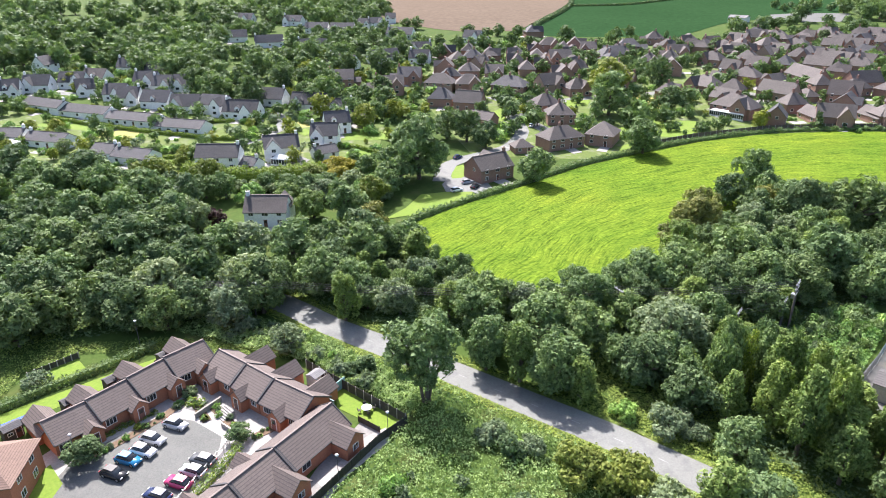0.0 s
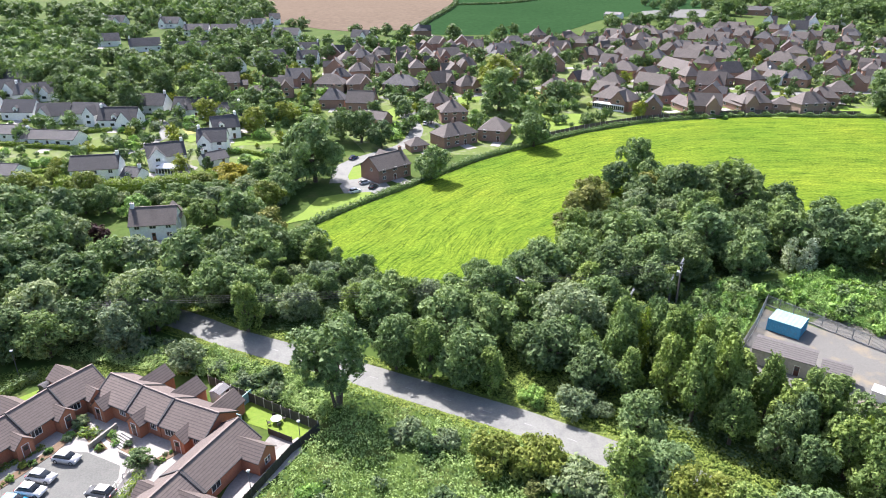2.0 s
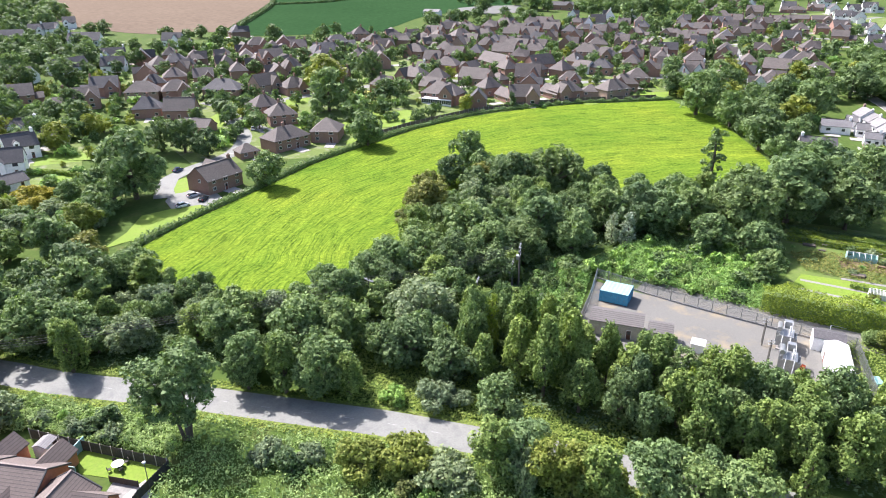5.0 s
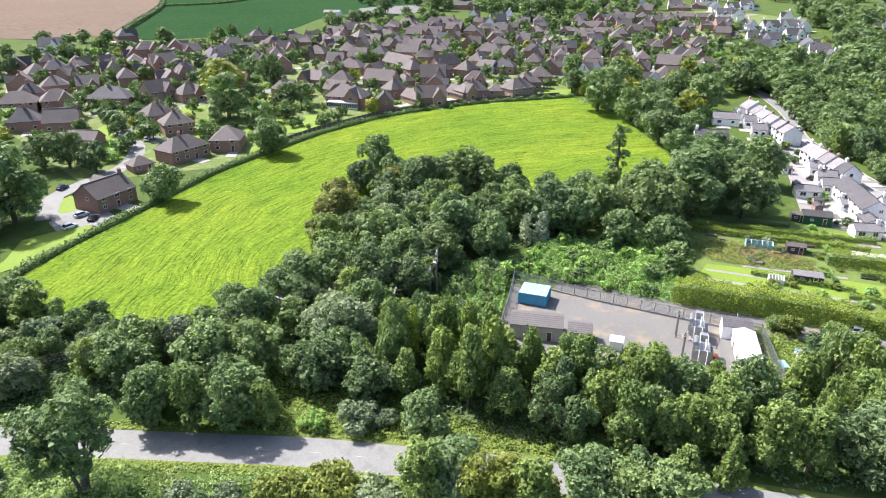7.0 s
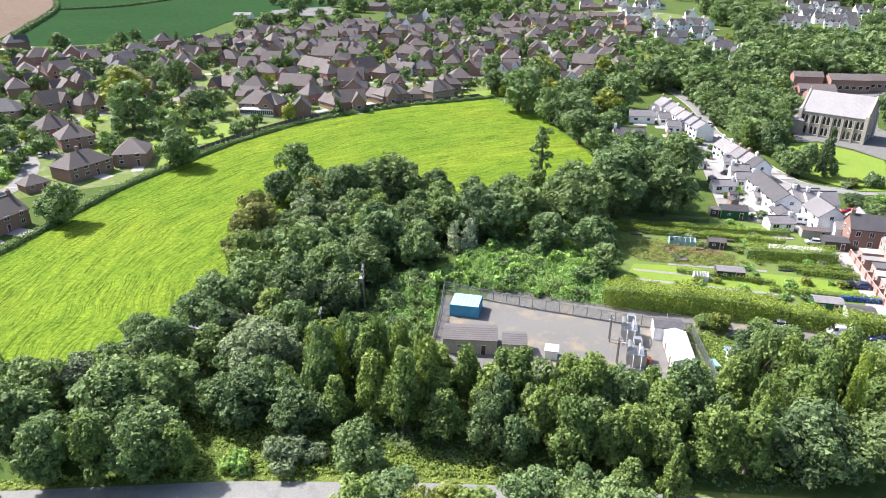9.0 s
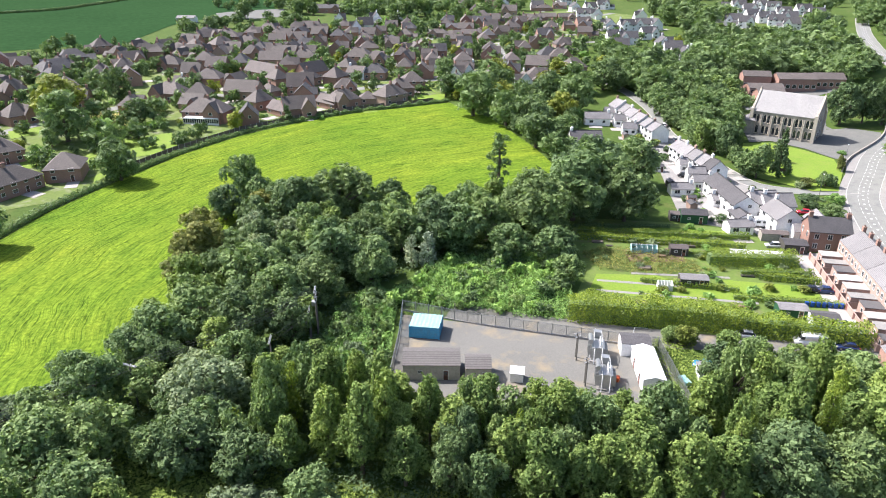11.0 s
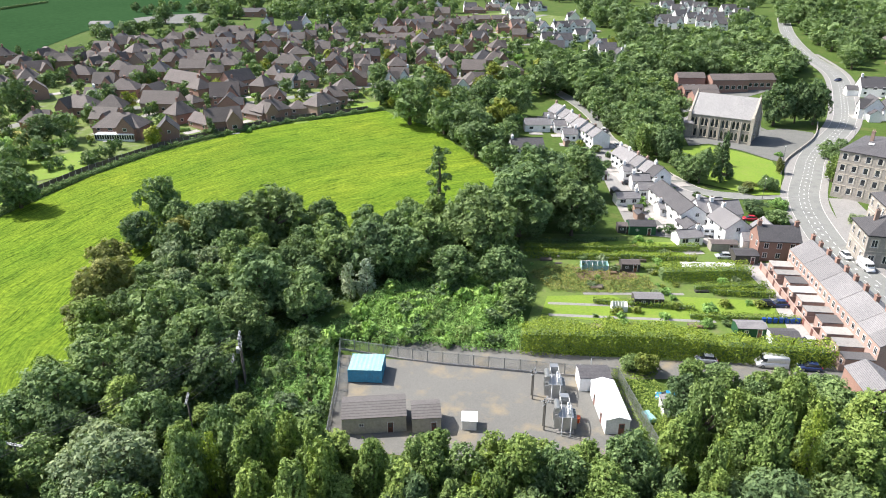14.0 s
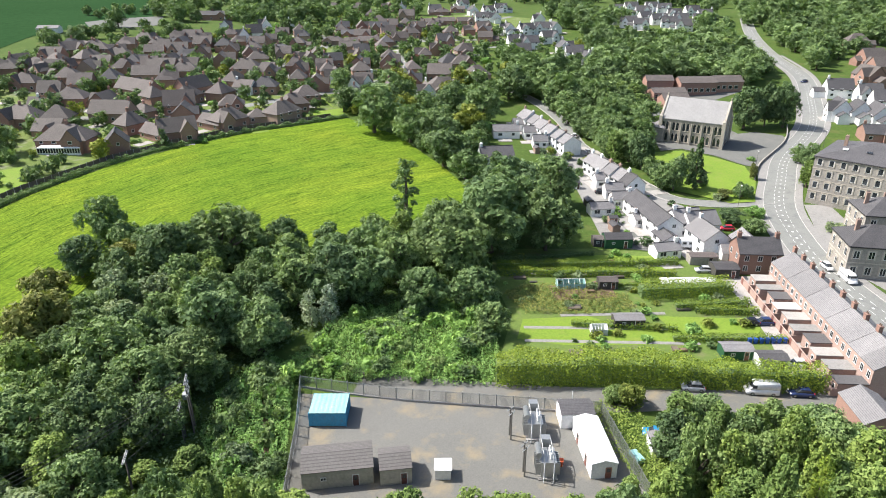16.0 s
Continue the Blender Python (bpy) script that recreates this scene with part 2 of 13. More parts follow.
M["ridge"] = surface("ridge_tiles", (0.2, 0.165, 0.15), (0.27, 0.225, 0.205), 0.5, 3.0, 0.85)
M["frame"] = surface("white_frame", (0.72, 0.72, 0.70), (0.80, 0.80, 0.78), 0.6, 4.0, 0.5, relief=0.0)
M["pane"] = glassy("window_glass")
M["door"] = surface("painted_door", (0.16, 0.06, 0.05), (0.2, 0.09, 0.07), 0.5, 4.0, 0.5, vary=0.5, relief=0.1)
M["bark"] = surface("bark", (0.10, 0.08, 0.06), (0.16, 0.13, 0.1), 0.8, 6.0, 0.95, relief=0.8)
M["leaf_m"] = foliage("leaves_mid_green", (0.101, 0.164, 0.063), (0.259, 0.356, 0.154), 0.20)
M["leaf_d"] = foliage("leaves_dark_green", (0.076, 0.124, 0.054), (0.187, 0.265, 0.121), 0.20)
M["leaf_y"] = foliage("leaves_yellow_green", (0.129, 0.174, 0.037), (0.285, 0.321, 0.080), 0.20)
M["leaf_l"] = foliage("leaves_grey_green", (0.135, 0.190, 0.108), (0.294, 0.362, 0.212), 0.20)
M["leaf_w"] = foliage("silver_willow_leaves", (0.24, 0.30, 0.21), (0.44, 0.51, 0.38), 0.20)
M["leaf_o"] = foliage("leaves_olive_brown", (0.117, 0.143, 0.044), (0.272, 0.282, 0.094), 0.20)
M["leaf_k"] = foliage("leaves_larch_green", (0.106, 0.172, 0.048), (0.262, 0.351, 0.109), 0.20)
M["leaf_h"] = foliage("hedge_leaves", (0.123, 0.196, 0.036), (0.301, 0.381, 0.065), 0.20)
M["leaf_b"] = foliage("bramble_leaves", (0.130, 0.251, 0.071), (0.335, 0.505, 0.164), 0.20)
M["leaf_g"] = foliage("tall_grass", (0.148, 0.220, 0.044), (0.305, 0.381, 0.094), 0.20)
M["leaf_s"] = foliage("meadow_scrub_leaves", (0.189, 0.287, 0.097), (0.432, 0.556, 0.213), 0.20)
M["leaf_n"] = foliage("golden_leaves", (0.21, 0.20, 0.028), (0.44, 0.40, 0.062), 0.20)
M["leaf_u"] = foliage("copper_leaves", (0.055, 0.023, 0.029), (0.123, 0.060, 0.060), 0.20)
M["metal"] = surface("galvanised_steel", (0.36, 0.37, 0.37), (0.46, 0.47, 0.47), 0.8, 5.0, 0.45, metal=0.7, relief=0.1)
M["darkmetal"] = surface("dark_steel", (0.05, 0.05, 0.052), (0.09, 0.09, 0.092), 0.8, 5.0, 0.6, relief=0.1)
M["timber"] = surface("dark_timber", (0.05, 0.048, 0.043), (0.085, 0.08, 0.07), 0.8, 5.0, 0.85)
M["polewood"] = surface("pole_timber", (0.11, 0.09, 0.07), (0.17, 0.14, 0.11), 0.8, 6.0, 0.9)
M["blue"] = surface("blue_painted_steel", (0.05, 0.26, 0.44), (0.07, 0.32, 0.50), 0.5, 3.0, 0.55, stain=(0.16, 0.10, 0.06), stain_amount=0.3, relief=0.1)
M["cyan"] = surface("faded_cyan_steel", (0.20, 0.42, 0.44), (0.31, 0.51, 0.51), 0.5, 3.0, 0.55, stain=(0.33, 0.22, 0.13), stain_amount=0.35, relief=0.1)
M["sheet"] = surface("white_sheet_metal", (0.74, 0.75, 0.77), (0.82, 0.83, 0.85), 0.2, 3.0, 0.5, relief=0.05)
M["greenpaint"] = surface("dark_green_boards", (0.02, 0.075, 0.035), (0.03, 0.10, 0.048), 0.5, 4.0, 0.7)
M["bluebin"] = surface("blue_plastic", (0.02, 0.07, 0.32), (0.03, 0.1, 0.38), 0.5, 4.0, 0.5, relief=0)
M["tyre"] = surface("tyre_rubber", (0.012, 0.012, 0.012), (0.03, 0.03, 0.03), 2.0, 8.0, 0.9, relief=0)
M["net"] = surface("pale_cloth_cover", (0.66, 0.67, 0.66), (0.78, 0.79, 0.78), 0.4, 3.0, 0.8)
M["orangeplastic"] = surface("orange_plastic", (0.65, 0.10, 0.03), (0.72, 0.14, 0.04), 0.5, 4.0, 0.5, relief=0)
for _n, _c in (("silver", (0.45, 0.46, 0.48)), ("white", (0.78, 0.78, 0.78)), ("black", (0.015, 0.015, 0.018)), ("blue", (0.03, 0.22, 0.42)), ("red", (0.45, 0.03, 0.05)), ("navy", (0.025, 0.04, 0.11)), ("grey", (0.12, 0.125, 0.13)), ("pink", (0.55, 0.06, 0.17))):
    M["car_" + _n] = surface("car_paint_" + _n, shade(_c, 0.95), shade(_c, 1.05), 0.5, 3.0, 0.25, relief=0, spec=0.6)


# ---- building blocks ----
def mesh_from(name, bm, mats, smooth=False):
    me = bpy.data.meshes.new(name)
    bm.to_mesh(me)
    bm.free()
    for m in mats if isinstance(mats, (list, tuple)) else [mats]:
        me.materials.append(m)
    if smooth:
        me.polygons.foreach_set("use_smooth", [True] * len(me.polygons))
    return me


def part(name, bm, material, parent, label="", smooth=False):
    me = bm if isinstance(bm, bpy.types.Mesh) else mesh_from(name, bm, material, smooth)
    ob = new(name, me)
    ob.parent = parent
    if label:
        ob["label"] = label
    return ob


def thing(name, m, label, category, group="", kind=""):
    ob = new(name)
    ob.empty_display_size = 0.3
    ob.matrix_basis = m
    return tagged(ob, label, category, group, kind)


def single(name, bm, mats, label, category, group="", kind="", m=None, smooth=False):
    ob = new(name, mesh_from(name, bm, mats, smooth))
    if m is not None:
        ob.matrix_basis = m
    return tagged(ob, label, category, group, kind)


def box(bm, x0, x1, y0, y1, z0, z1, mat=0, m=None):
    vs = [bm.verts.new((x, y, z)) for z in (z0, z1) for x, y in ((x0, y0), (x1, y0), (x1, y1), (x0, y1))]
    fs = []
    for f in ((3, 2, 1, 0), (4, 5, 6, 7), (0, 1, 5, 4), (1, 2, 6, 5), (2, 3, 7, 6), (3, 0, 4, 7)):
        face = bm.faces.new([vs[i] for i in f])
        face.material_index = mat
        fs.append(face)
    if m is not None:
        for v in vs:
            v.co = m @ v.co
    return fs


def tube(bm, pts, radii, sides=8, mat=0, cap=True):
    """A round tapered tube through the points."""
    rings = []
    for i, p in enumerate(pts):
        p = Vector(p)
        a = Vector(pts[max(i - 1, 0)])
        b = Vector(pts[min(i + 1, len(pts) - 1)])
        d = (b - a).normalized()
        u = d.orthogonal().normalized()
        if abs(d.z) < 0.99:
            u = d.cross(Vector((0, 0, 1))).normalized()
        w = d.cross(u)
        r = radii[i] if isinstance(radii, (list, tuple)) else radii
        rings.append([bm.verts.new(p + u * math.cos(k * math.tau / sides) * r + w * math.sin(k * math.tau / sides) * r) for k in range(sides)])
    for a, b in zip(rings, rings[1:]):
        for k in range(sides):
            f = bm.faces.new((a[k], a[(k + 1) % sides], b[(k + 1) % sides], b[k]))
            f.material_index, f.smooth = mat, True
    if cap:
        for ring in (rings[0], rings[-1]):
            f = bm.faces.new(ring)
            f.material_index = mat


def quad_uv(bm, uvl, pts, mat=0):
    """A face with coordinates in metres: u along its first edge, v down from it."""
    f = bm.faces.new([bm.verts.new(p) for p in pts])
    f.material_index = mat
    o, e = Vector(pts[0]), (Vector(pts[1]) - Vector(pts[0])).normalized()
    n = e.cross(Vector(pts[-1]) - o)
    w = n.cross(e).normalized()
    for lp in f.loops:
        d = lp.vert.co - o
        lp[uvl].uv = (d.dot(e), d.dot(w))
    return f


def clip_cell(poly, x0, x1, y0, y1):
    for axis, lim, sign in ((0, x0, 1), (0, x1, -1), (1, y0, 1), (1, y1, -1)):
        out = []
        for i, b in enumerate(poly):
            a = poly[i - 1]
            ia, ib = sign * (a[axis] - lim) >= 0, sign * (b[axis] - lim) >= 0
            if ia != ib:
                k = (lim - a[axis]) / (b[axis] - a[axis])
                out.append((a[0] + (b[0] - a[0]) * k, a[1] + (b[1] - a[1]) * k))
            if ib:
                out.append(b)
        poly = out
        if len(poly) < 3:
            return []
    return poly


def drape(poly, cell, lift):
    """A sheet over the land inside an outline."""
    bm = bmesh.new()
    xs, ys = [p[0] for p in poly], [p[1] for p in poly]
    x = math.floor(min(xs) / cell) * cell
    while x < max(xs):
        y = math.floor(min(ys) / cell) * cell
        while y < max(ys):
            c = clip_cell(list(poly), x, x + cell, y, y + cell)
            if len(c) >= 3:
                try:
                    f = bm.faces.new([bm.verts.new((u, v, land(u, v) + lift)) for u, v in c])
                    if f.calc_area() < 1e-4:
                        bm.faces.remove(f)
                except ValueError:
                    pass
            y += cell
        x += cell
    bmesh.ops.remove_doubles(bm, verts=bm.verts, dist=0.001)
    bmesh.ops.recalc_face_normals(bm, faces=bm.faces)
    for f in bm.faces:
        if f.normal.z < 0:
            f.normal_flip()
    return bm


def spline(pts, step=3.0):
    """A smooth line through plan points."""
    out = []
    P3 = [pts[0], *pts, pts[-1]]
    for a, b, c, d in zip(P3, P3[1:], P3[2:], P3[3:]):
        n = max(2, int(math.dist(b, c) / step))
        for i in range(n):
            k = i / n
            out.append(tuple(0.5 * (2 * b[j] + (c[j] - a[j]) * k + (2 * a[j] - 5 * b[j] + 4 * c[j] - d[j]) * k * k + (3 * b[j] - a[j] - 3 * c[j] + d[j]) * k ** 3) for j in (0, 1)))
    out.append(tuple(pts[-1]))
    return out


def offset(line, d):
    out = []
    for i, p in enumerate(line):
        a, b = line[max(i - 1, 0)], line[min(i + 1, len(line) - 1)]
        l = math.dist(a, b) or 1
        out.append((p[0] - (b[1] - a[1]) / l * d, p[1] + (b[0] - a[0]) / l * d))
    return out


def ribbon(line, left, right, lift, top=None):
    """A strip along a line over the land between two offsets; with top, a kerb-like bar of that height."""
    bm = bmesh.new()
    a, b = offset(line, left), offset(line, right)
    va = [bm.verts.new((x, y, land(x, y) + lift)) for x, y in a]
    vb = [bm.verts.new((x, y, land(x, y) + lift)) for x, y in b]
    for i in range(len(line) - 1):
        f = bm.faces.new((va[i], va[i + 1], vb[i + 1], vb[i]))
    bmesh.ops.recalc_face_normals(bm, faces=bm.faces)
    for f in bm.faces:
        if f.normal.z < 0:
            f.normal_flip()
    if top:
        r = bmesh.ops.extrude_face_region(bm, geom=list(bm.faces))
        for v in r["geom"]:
            if isinstance(v, bmesh.types.BMVert):
                v.co.z += top
    return bm

STUBBLE = [(-228, 1670), (-95, 696), (-84, 606), (-64, 563), (-30, 528), (-4, 514), (28, 520), (46, 549), (87, 669), (105, 774), (252, 1857)]
PASTURE = [(256, 1857), (107, 774), (88, 664), (47, 543), (38, 501), (65, 491), (105, 489), (132, 473), (188, 540), (208, 560), (300, 586), (373, 714), (895, 1713)]
FARHEDGE_A = [(36, 507), (47, 540), (90, 674), (111, 814)]
FARHEDGE_B = [(92, 686), (146, 696), (189, 736), (252, 809)]
# ---- ground, fields and roads ----
def ground_sheet():
    """One sheet to the horizon: fine near, coarse far."""
    bm = bmesh.new()
    rads = list(range(0, 160, 20)) + list(range(160, 440, 8)) + [440, 460, 480, 505, 530, 555, 580, 610, 640, 670, 700, 740, 780, 900, 1100, 1500, 2200, 3500, 4900]
    n = 240
    rings = [[bm.verts.new((0, 0, land(0, 0)))]]
    for r in rads[1:]:
        rings.append([bm.verts.new((r * math.cos(k * math.tau / n), r * math.sin(k * math.tau / n), land(r * math.cos(k * math.tau / n), r * math.sin(k * math.tau / n)) - (0.03 if r > 150 else 0))) for k in range(n)])
    for k in range(n):
        bm.faces.new((rings[0][0], rings[1][k], rings[1][(k + 1) % n]))
    for a, b in zip(rings[1:], rings[2:]):
        for k in range(n):
            bm.faces.new((a[k], b[k], b[(k + 1) % n], a[(k + 1) % n]))
    for f in bm.faces:
        f.smooth = True
    return single("ground", bm, M["rough"], "rough grassy ground rising to far fields", "ground", kind="structure")


ground_sheet()


def sheet(name, poly, mat, lift, label, category, cell=12.0):
    return single(name, drape(poly, cell, lift), M[mat], label, category, kind="structure")


FIELD = [(-20, 149), (-17, 164), (-4, 179), (12, 194), (38, 218.5), (58, 231.5), (86, 247), (115, 256.5), (140, 258), (165, 256), (209, 243.5), (206, 211), (191, 174), (178, 150), (150, 140), (125, 150), (105, 172), (84, 185), (66, 172), (52, 152), (40, 132), (24, 124), (5, 129)]
sheet("hay_field", FIELD, "field", 0.10, "bright green mown hay field with curving rows", "field", 6.0)
sheet("stubble_field", STUBBLE, "stubble", 0.15, "tan stubble field on the far slope", "field", 30)
sheet("far_pasture", PASTURE, "pasture", 0.15, "far pasture, green deepened for cloud shade", "field", 30)
# gardens of the housing estates
sheet("estate_gardens", [(40, 226), (90, 252), (165, 262), (212, 250), (250, 230), (330, 300), (520, 330), (520, 420), (260, 470), (100, 450), (-20, 420), (-30, 330), (0, 230)], "garden", 0.06, "lawns and paths between the estate houses", "garden", 15)
sheet("valley_gardens", [(-34, 205), (-36, 268), (-90, 276), (-150, 268), (-240, 275), (-240, 220), (-150, 200), (-90, 196)], "garden", 0.1, "sunlit lawns and drives between the white houses", "garden", 15)
sheet("hillside_gardens", [(-40, 262), (-30, 330), (-30, 420), (-150, 420), (-260, 330), (-240, 265), (-150, 262), (-90, 268)], "rough", 0.06, "lawns between the white houses", "garden", 15)


def road(name, pts, half, label, mat="asphalt", kerbs=True, lift=0.04, step=4.0):
    line = spline(pts, step)
    single(name, ribbon(line, -half, half, lift), M[mat], label, "road", kind="structure")
    if kerbs:
        for s in (-1, 1):
            single("kerb", ribbon(line, s * half, s * (half + 0.18), 0.0, 0.14), M["kerb"], "low pale kerb along the road", "kerb", kind="structure")
    return line


def dashes(line, off, on, gap, width, lift=0.05, name="road_marking", label="white painted road marking", mat="paint"):
    bm = bmesh.new()
    a, b = offset(line, off - width / 2), offset(line, off + width / 2)
    run, cut = 0.0, [0.0]
    for p, q in zip(line, line[1:]):
        cut.append(cut[-1] + math.dist(p, q))

    def at(seq, s):
        for i in range(len(cut) - 1):
            if cut[i + 1] >= s:
                k = (s - cut[i]) / max(cut[i + 1] - cut[i], 1e-6)
                return tuple(seq[i][j] + (seq[i + 1][j] - seq[i][j]) * k for j in (0, 1))
        return seq[-1]
    s = 0.0
    while s + on < cut[-1]:
        pts = [at(a, s), at(a, s + on), at(b, s + on), at(b, s)]
        bm.faces.new([bm.verts.new((x, y, land(x, y) + lift)) for x, y in pts])
        s += on + gap
    for f in bm.faces:
        f.normal_update()
        if f.normal.z < 0:
            f.normal_flip()
    return single(name, bm, M[mat], label, "road marking", kind="structure")


LANE = road("country_road", [(-150, 172), (-95, 150), (-62, 133), (-39, 119), (-29, 111.5), (-18.5, 105), (-8, 98.8), (2.5, 92), (12.5, 85.5), (21, 80), (29.5, 73.6), (44, 62.5), (60, 49), (78, 33), (100, 12), (130, -20)], 3.05, "grey country road between hedges", kerbs=False)
dashes(LANE, 0, 1.5, 5.5, 0.08, mat="faintpaint")
for _s in (-1, 1):
    single("verge", ribbon(LANE, _s * 3.05, _s * 4.2, 0.03), M["verge"], "mown grass verge beside the road", "verge", kind="structure")
MAIN = road("main_road", [(620, 215), (533, 182), (460, 147), (413, 118), (364, 100.5), (324, 90), (282, 87.5), (256, 82), (229, 74.8), (206.5, 64), (193.5, 56), (183.5, 48), (173, 38.5), (160, 27), (140, 8), (110, -20)], 4.3, "curving grey main road", lift=0.07, step=5)
dashes(MAIN, 1.3, 2.2, 1.6, 0.14, 0.085)
dashes(MAIN, -1.3, 2.2, 1.6, 0.14, 0.085)
dashes(MAIN, 0.0, 0.7, 3.6, 0.55, 0.085, label="white hatched road marking")
for _s in (-1, 1):
    single("pavement", ribbon(spline([(460, 147), (413, 118), (364, 100.5), (324, 90), (282, 87.5), (256, 82), (229, 74.8), (206.5, 64), (193.5, 56), (183.5, 48), (173, 38.5), (160, 27)], 5), _s * 4.5, _s * 6.6, 0.13), M["paving"], "grey flagged pavement", "pavement", kind="structure")
SIDE = road("side_street", [(234, 79), (222, 88), (216, 101), (222, 114), (235, 134), (248, 154), (268, 172.5), (286, 197), (300, 225)], 2.7, "narrow grey side street along white terraces")
LANE2 = road("gravel_lane", [(150, 27), (141, 34), (130.5, 46), (120, 60), (110.2, 70.5), (103, 80.5), (95.3, 91.5), (87.5, 104)], 3.4, "grey gravel lane beside the tall hedge", "yard", False)
# estate streets
for _pts in ([(28, 245), (30, 262), (22, 280), (26, 300), (60, 318), (120, 330), (190, 340), (250, 350)],
             [(120, 330), (160, 300), (200, 290), (250, 282), (300, 290)],
             [(330, 330), (352, 318), (375, 306), (395, 288)],
             [(370, 350), (400, 325), (420, 305), (430, 280)],
             [(250, 350), (300, 372), (340, 420), (330, 480)],
             [(300, 290), (330, 330), (370, 350), (440, 370), (520, 380)],
             [(-35, 225), (-62, 240), (-76, 262), (-92, 270), (-115, 262), (-150, 256), (-215, 262)],
             [(-92, 270), (-120, 290), (-165, 300), (-230, 310)],
             [(-80, 200), (-84, 222), (-90, 250)]):
    road("estate_street", _pts, 2.8, "pale grey estate street", kerbs=False, lift=0.10, step=8)

# ---- trees, hedges and undergrowth ----
def leaf_mesh(name, pos, nor, size, mats, gen, fold=0.25):
    """Small pointed leaf clumps, each a pointed three-cornered blade."""
    n = len(pos)
    ref = gen.normal(size=(n, 3))
    u = np.cross(nor, ref)
    u /= np.linalg.norm(u, axis=1)[:, None] + 1e-9
    w = np.cross(nor, u)
    s = size * gen.uniform(0.5, 1.35, size=(n, 1))
    v = np.empty((n, 3, 3))
    v[:, 0] = pos + u * s
    v[:, 1] = pos - u * s * 0.8 + w * s * 0.6
    v[:, 2] = pos - u * s * 0.55 - w * s * 0.7 + nor * s * fold
    me = bpy.data.meshes.new(name)
    me.vertices.add(n * 3)
    me.vertices.foreach_set("co", v.reshape(-1))
    me.loops.add(n * 3)
    me.loops.foreach_set("vertex_index", np.arange(n * 3, dtype=np.int32))
    me.polygons.add(n)
    me.polygons.foreach_set("loop_start", np.arange(0, n * 3, 3, dtype=np.int32))
    me.update(calc_edges=True)
    for m in mats if isinstance(mats, (list, tuple)) else [mats]:
        me.materials.append(m)
    return me


def unit(v):
    return v / (np.linalg.norm(v, axis=-1, keepdims=True) + 1e-9)


def crown_points(kind, gen, n):
    """Points and directions of the leaves of a tree one unit in crown radius and one unit high."""
    lobes = []
    if kind == "broad":
        lean = gen.normal(size=2) * 0.12
        for _ in range(34):
            d = unit(gen.normal(size=3))
            k = gen.uniform(0.4, 0.92)
            lobes.append((d[0] * k + lean[0], d[1] * k + lean[1], 0.55 + d[2] * 0.36, gen.uniform(0.17, 0.36)))
        lobes.append((lean[0], lean[1], 0.58, 0.58))
    elif kind == "feather":
        for i in range(40):
            a, k = i * 2.4 + gen.uniform(-0.5, 0.5), gen.uniform(0.15, 0.85)
            z = gen.uniform(0.2, 0.95)
            k *= min(1.0, 1.45 - 1.15 * z)
            lobes.append((math.cos(a) * k, math.sin(a) * k, z, gen.uniform(0.15, 0.30)))
        lobes.append((0, 0, 0.5, 0.5))
    elif kind == "tall":
        for _ in range(34):
            d = unit(gen.normal(size=3))
            k = gen.uniform(0.35, 0.88)
            lobes.append((d[0] * k, d[1] * k, 0.62 + d[2] * 0.33, gen.uniform(0.18, 0.34)))
        lobes.append((0, 0, 0.64, 0.4))
    elif kind == "column":
        for i in range(30):
            z = 0.08 + 0.86 * i / 29
            a, k = gen.uniform(0, math.tau), gen.uniform(0.25, 0.6) * (1 - 0.5 * i / 29)
            lobes.append((math.cos(a) * k, math.sin(a) * k, z, gen.uniform(0.35, 0.62) * (1 - 0.5 * (i / 29) ** 2)))
    elif kind == "poplar":
        for i in range(34):
            z = 0.16 + 0.82 * i / 33
            a, k = gen.uniform(0, math.tau), gen.uniform(0.1, 0.85) * (1 - 0.55 * i / 33)
            lobes.append((math.cos(a) * k, math.sin(a) * k, z, gen.uniform(0.10, 0.24)))
    elif kind == "cone":
        for i in range(44):
            z = 0.1 + 0.88 * i / 43
            a, k = i * 2.4 + gen.uniform(-0.4, 0.4), 0.9 * (1 - (i / 43) ** 1.2) * gen.uniform(0.5, 1.1)
            lobes.append((math.cos(a) * k, math.sin(a) * k, z, gen.uniform(0.2, 0.3) * (1 - 0.55 * i / 43)))
    elif kind == "bush":
        for _ in range(20):
            a, k = gen.uniform(0, math.tau), gen.uniform(0.1, 0.85)
            lobes.append((math.cos(a) * k, math.sin(a) * k, gen.uniform(0.25, 0.8) * (1.05 - 0.35 * k), gen.uniform(0.2, 0.36)))
        lobes.append((0, 0, 0.42, 0.5))
    lobes = np.array(lobes)
    asp = {"broad": 0.47, "tall": 0.38, "feather": 0.6, "column": 0.25, "poplar": 0.2, "cone": 0.36, "bush": 0.72}[kind]   # radius over height
    wts = lobes[:, 3] ** 2
    sub, subn = [], []
    per = 44
    for lx, ly, lz, lr in lobes:
        d = unit(gen.normal(size=(per, 3)))
        c = np.array((lx, ly, lz)) + d * np.array((1, 1, asp)) * lr * gen.uniform(0.72, 1.08, size=(per, 1))
        sub.append(np.column_stack([c, np.full(per, lr)]))
        subn.append(d)
    sub, subn = np.concatenate(sub), np.concatenate(subn)
    # drop clumps buried in other lobes, and most of those that hang below
    keep = np.ones(len(sub), bool)
    for lx, ly, lz, lr in lobes:
        q = (sub[:, :3] - (lx, ly, lz)) / np.array((1, 1, asp))
        keep &= ~((np.linalg.norm(q, axis=1) < lr * 0.66))
    keep &= (subn[:, 2] > -0.55) | (gen.random(len(sub)) < 0.25)
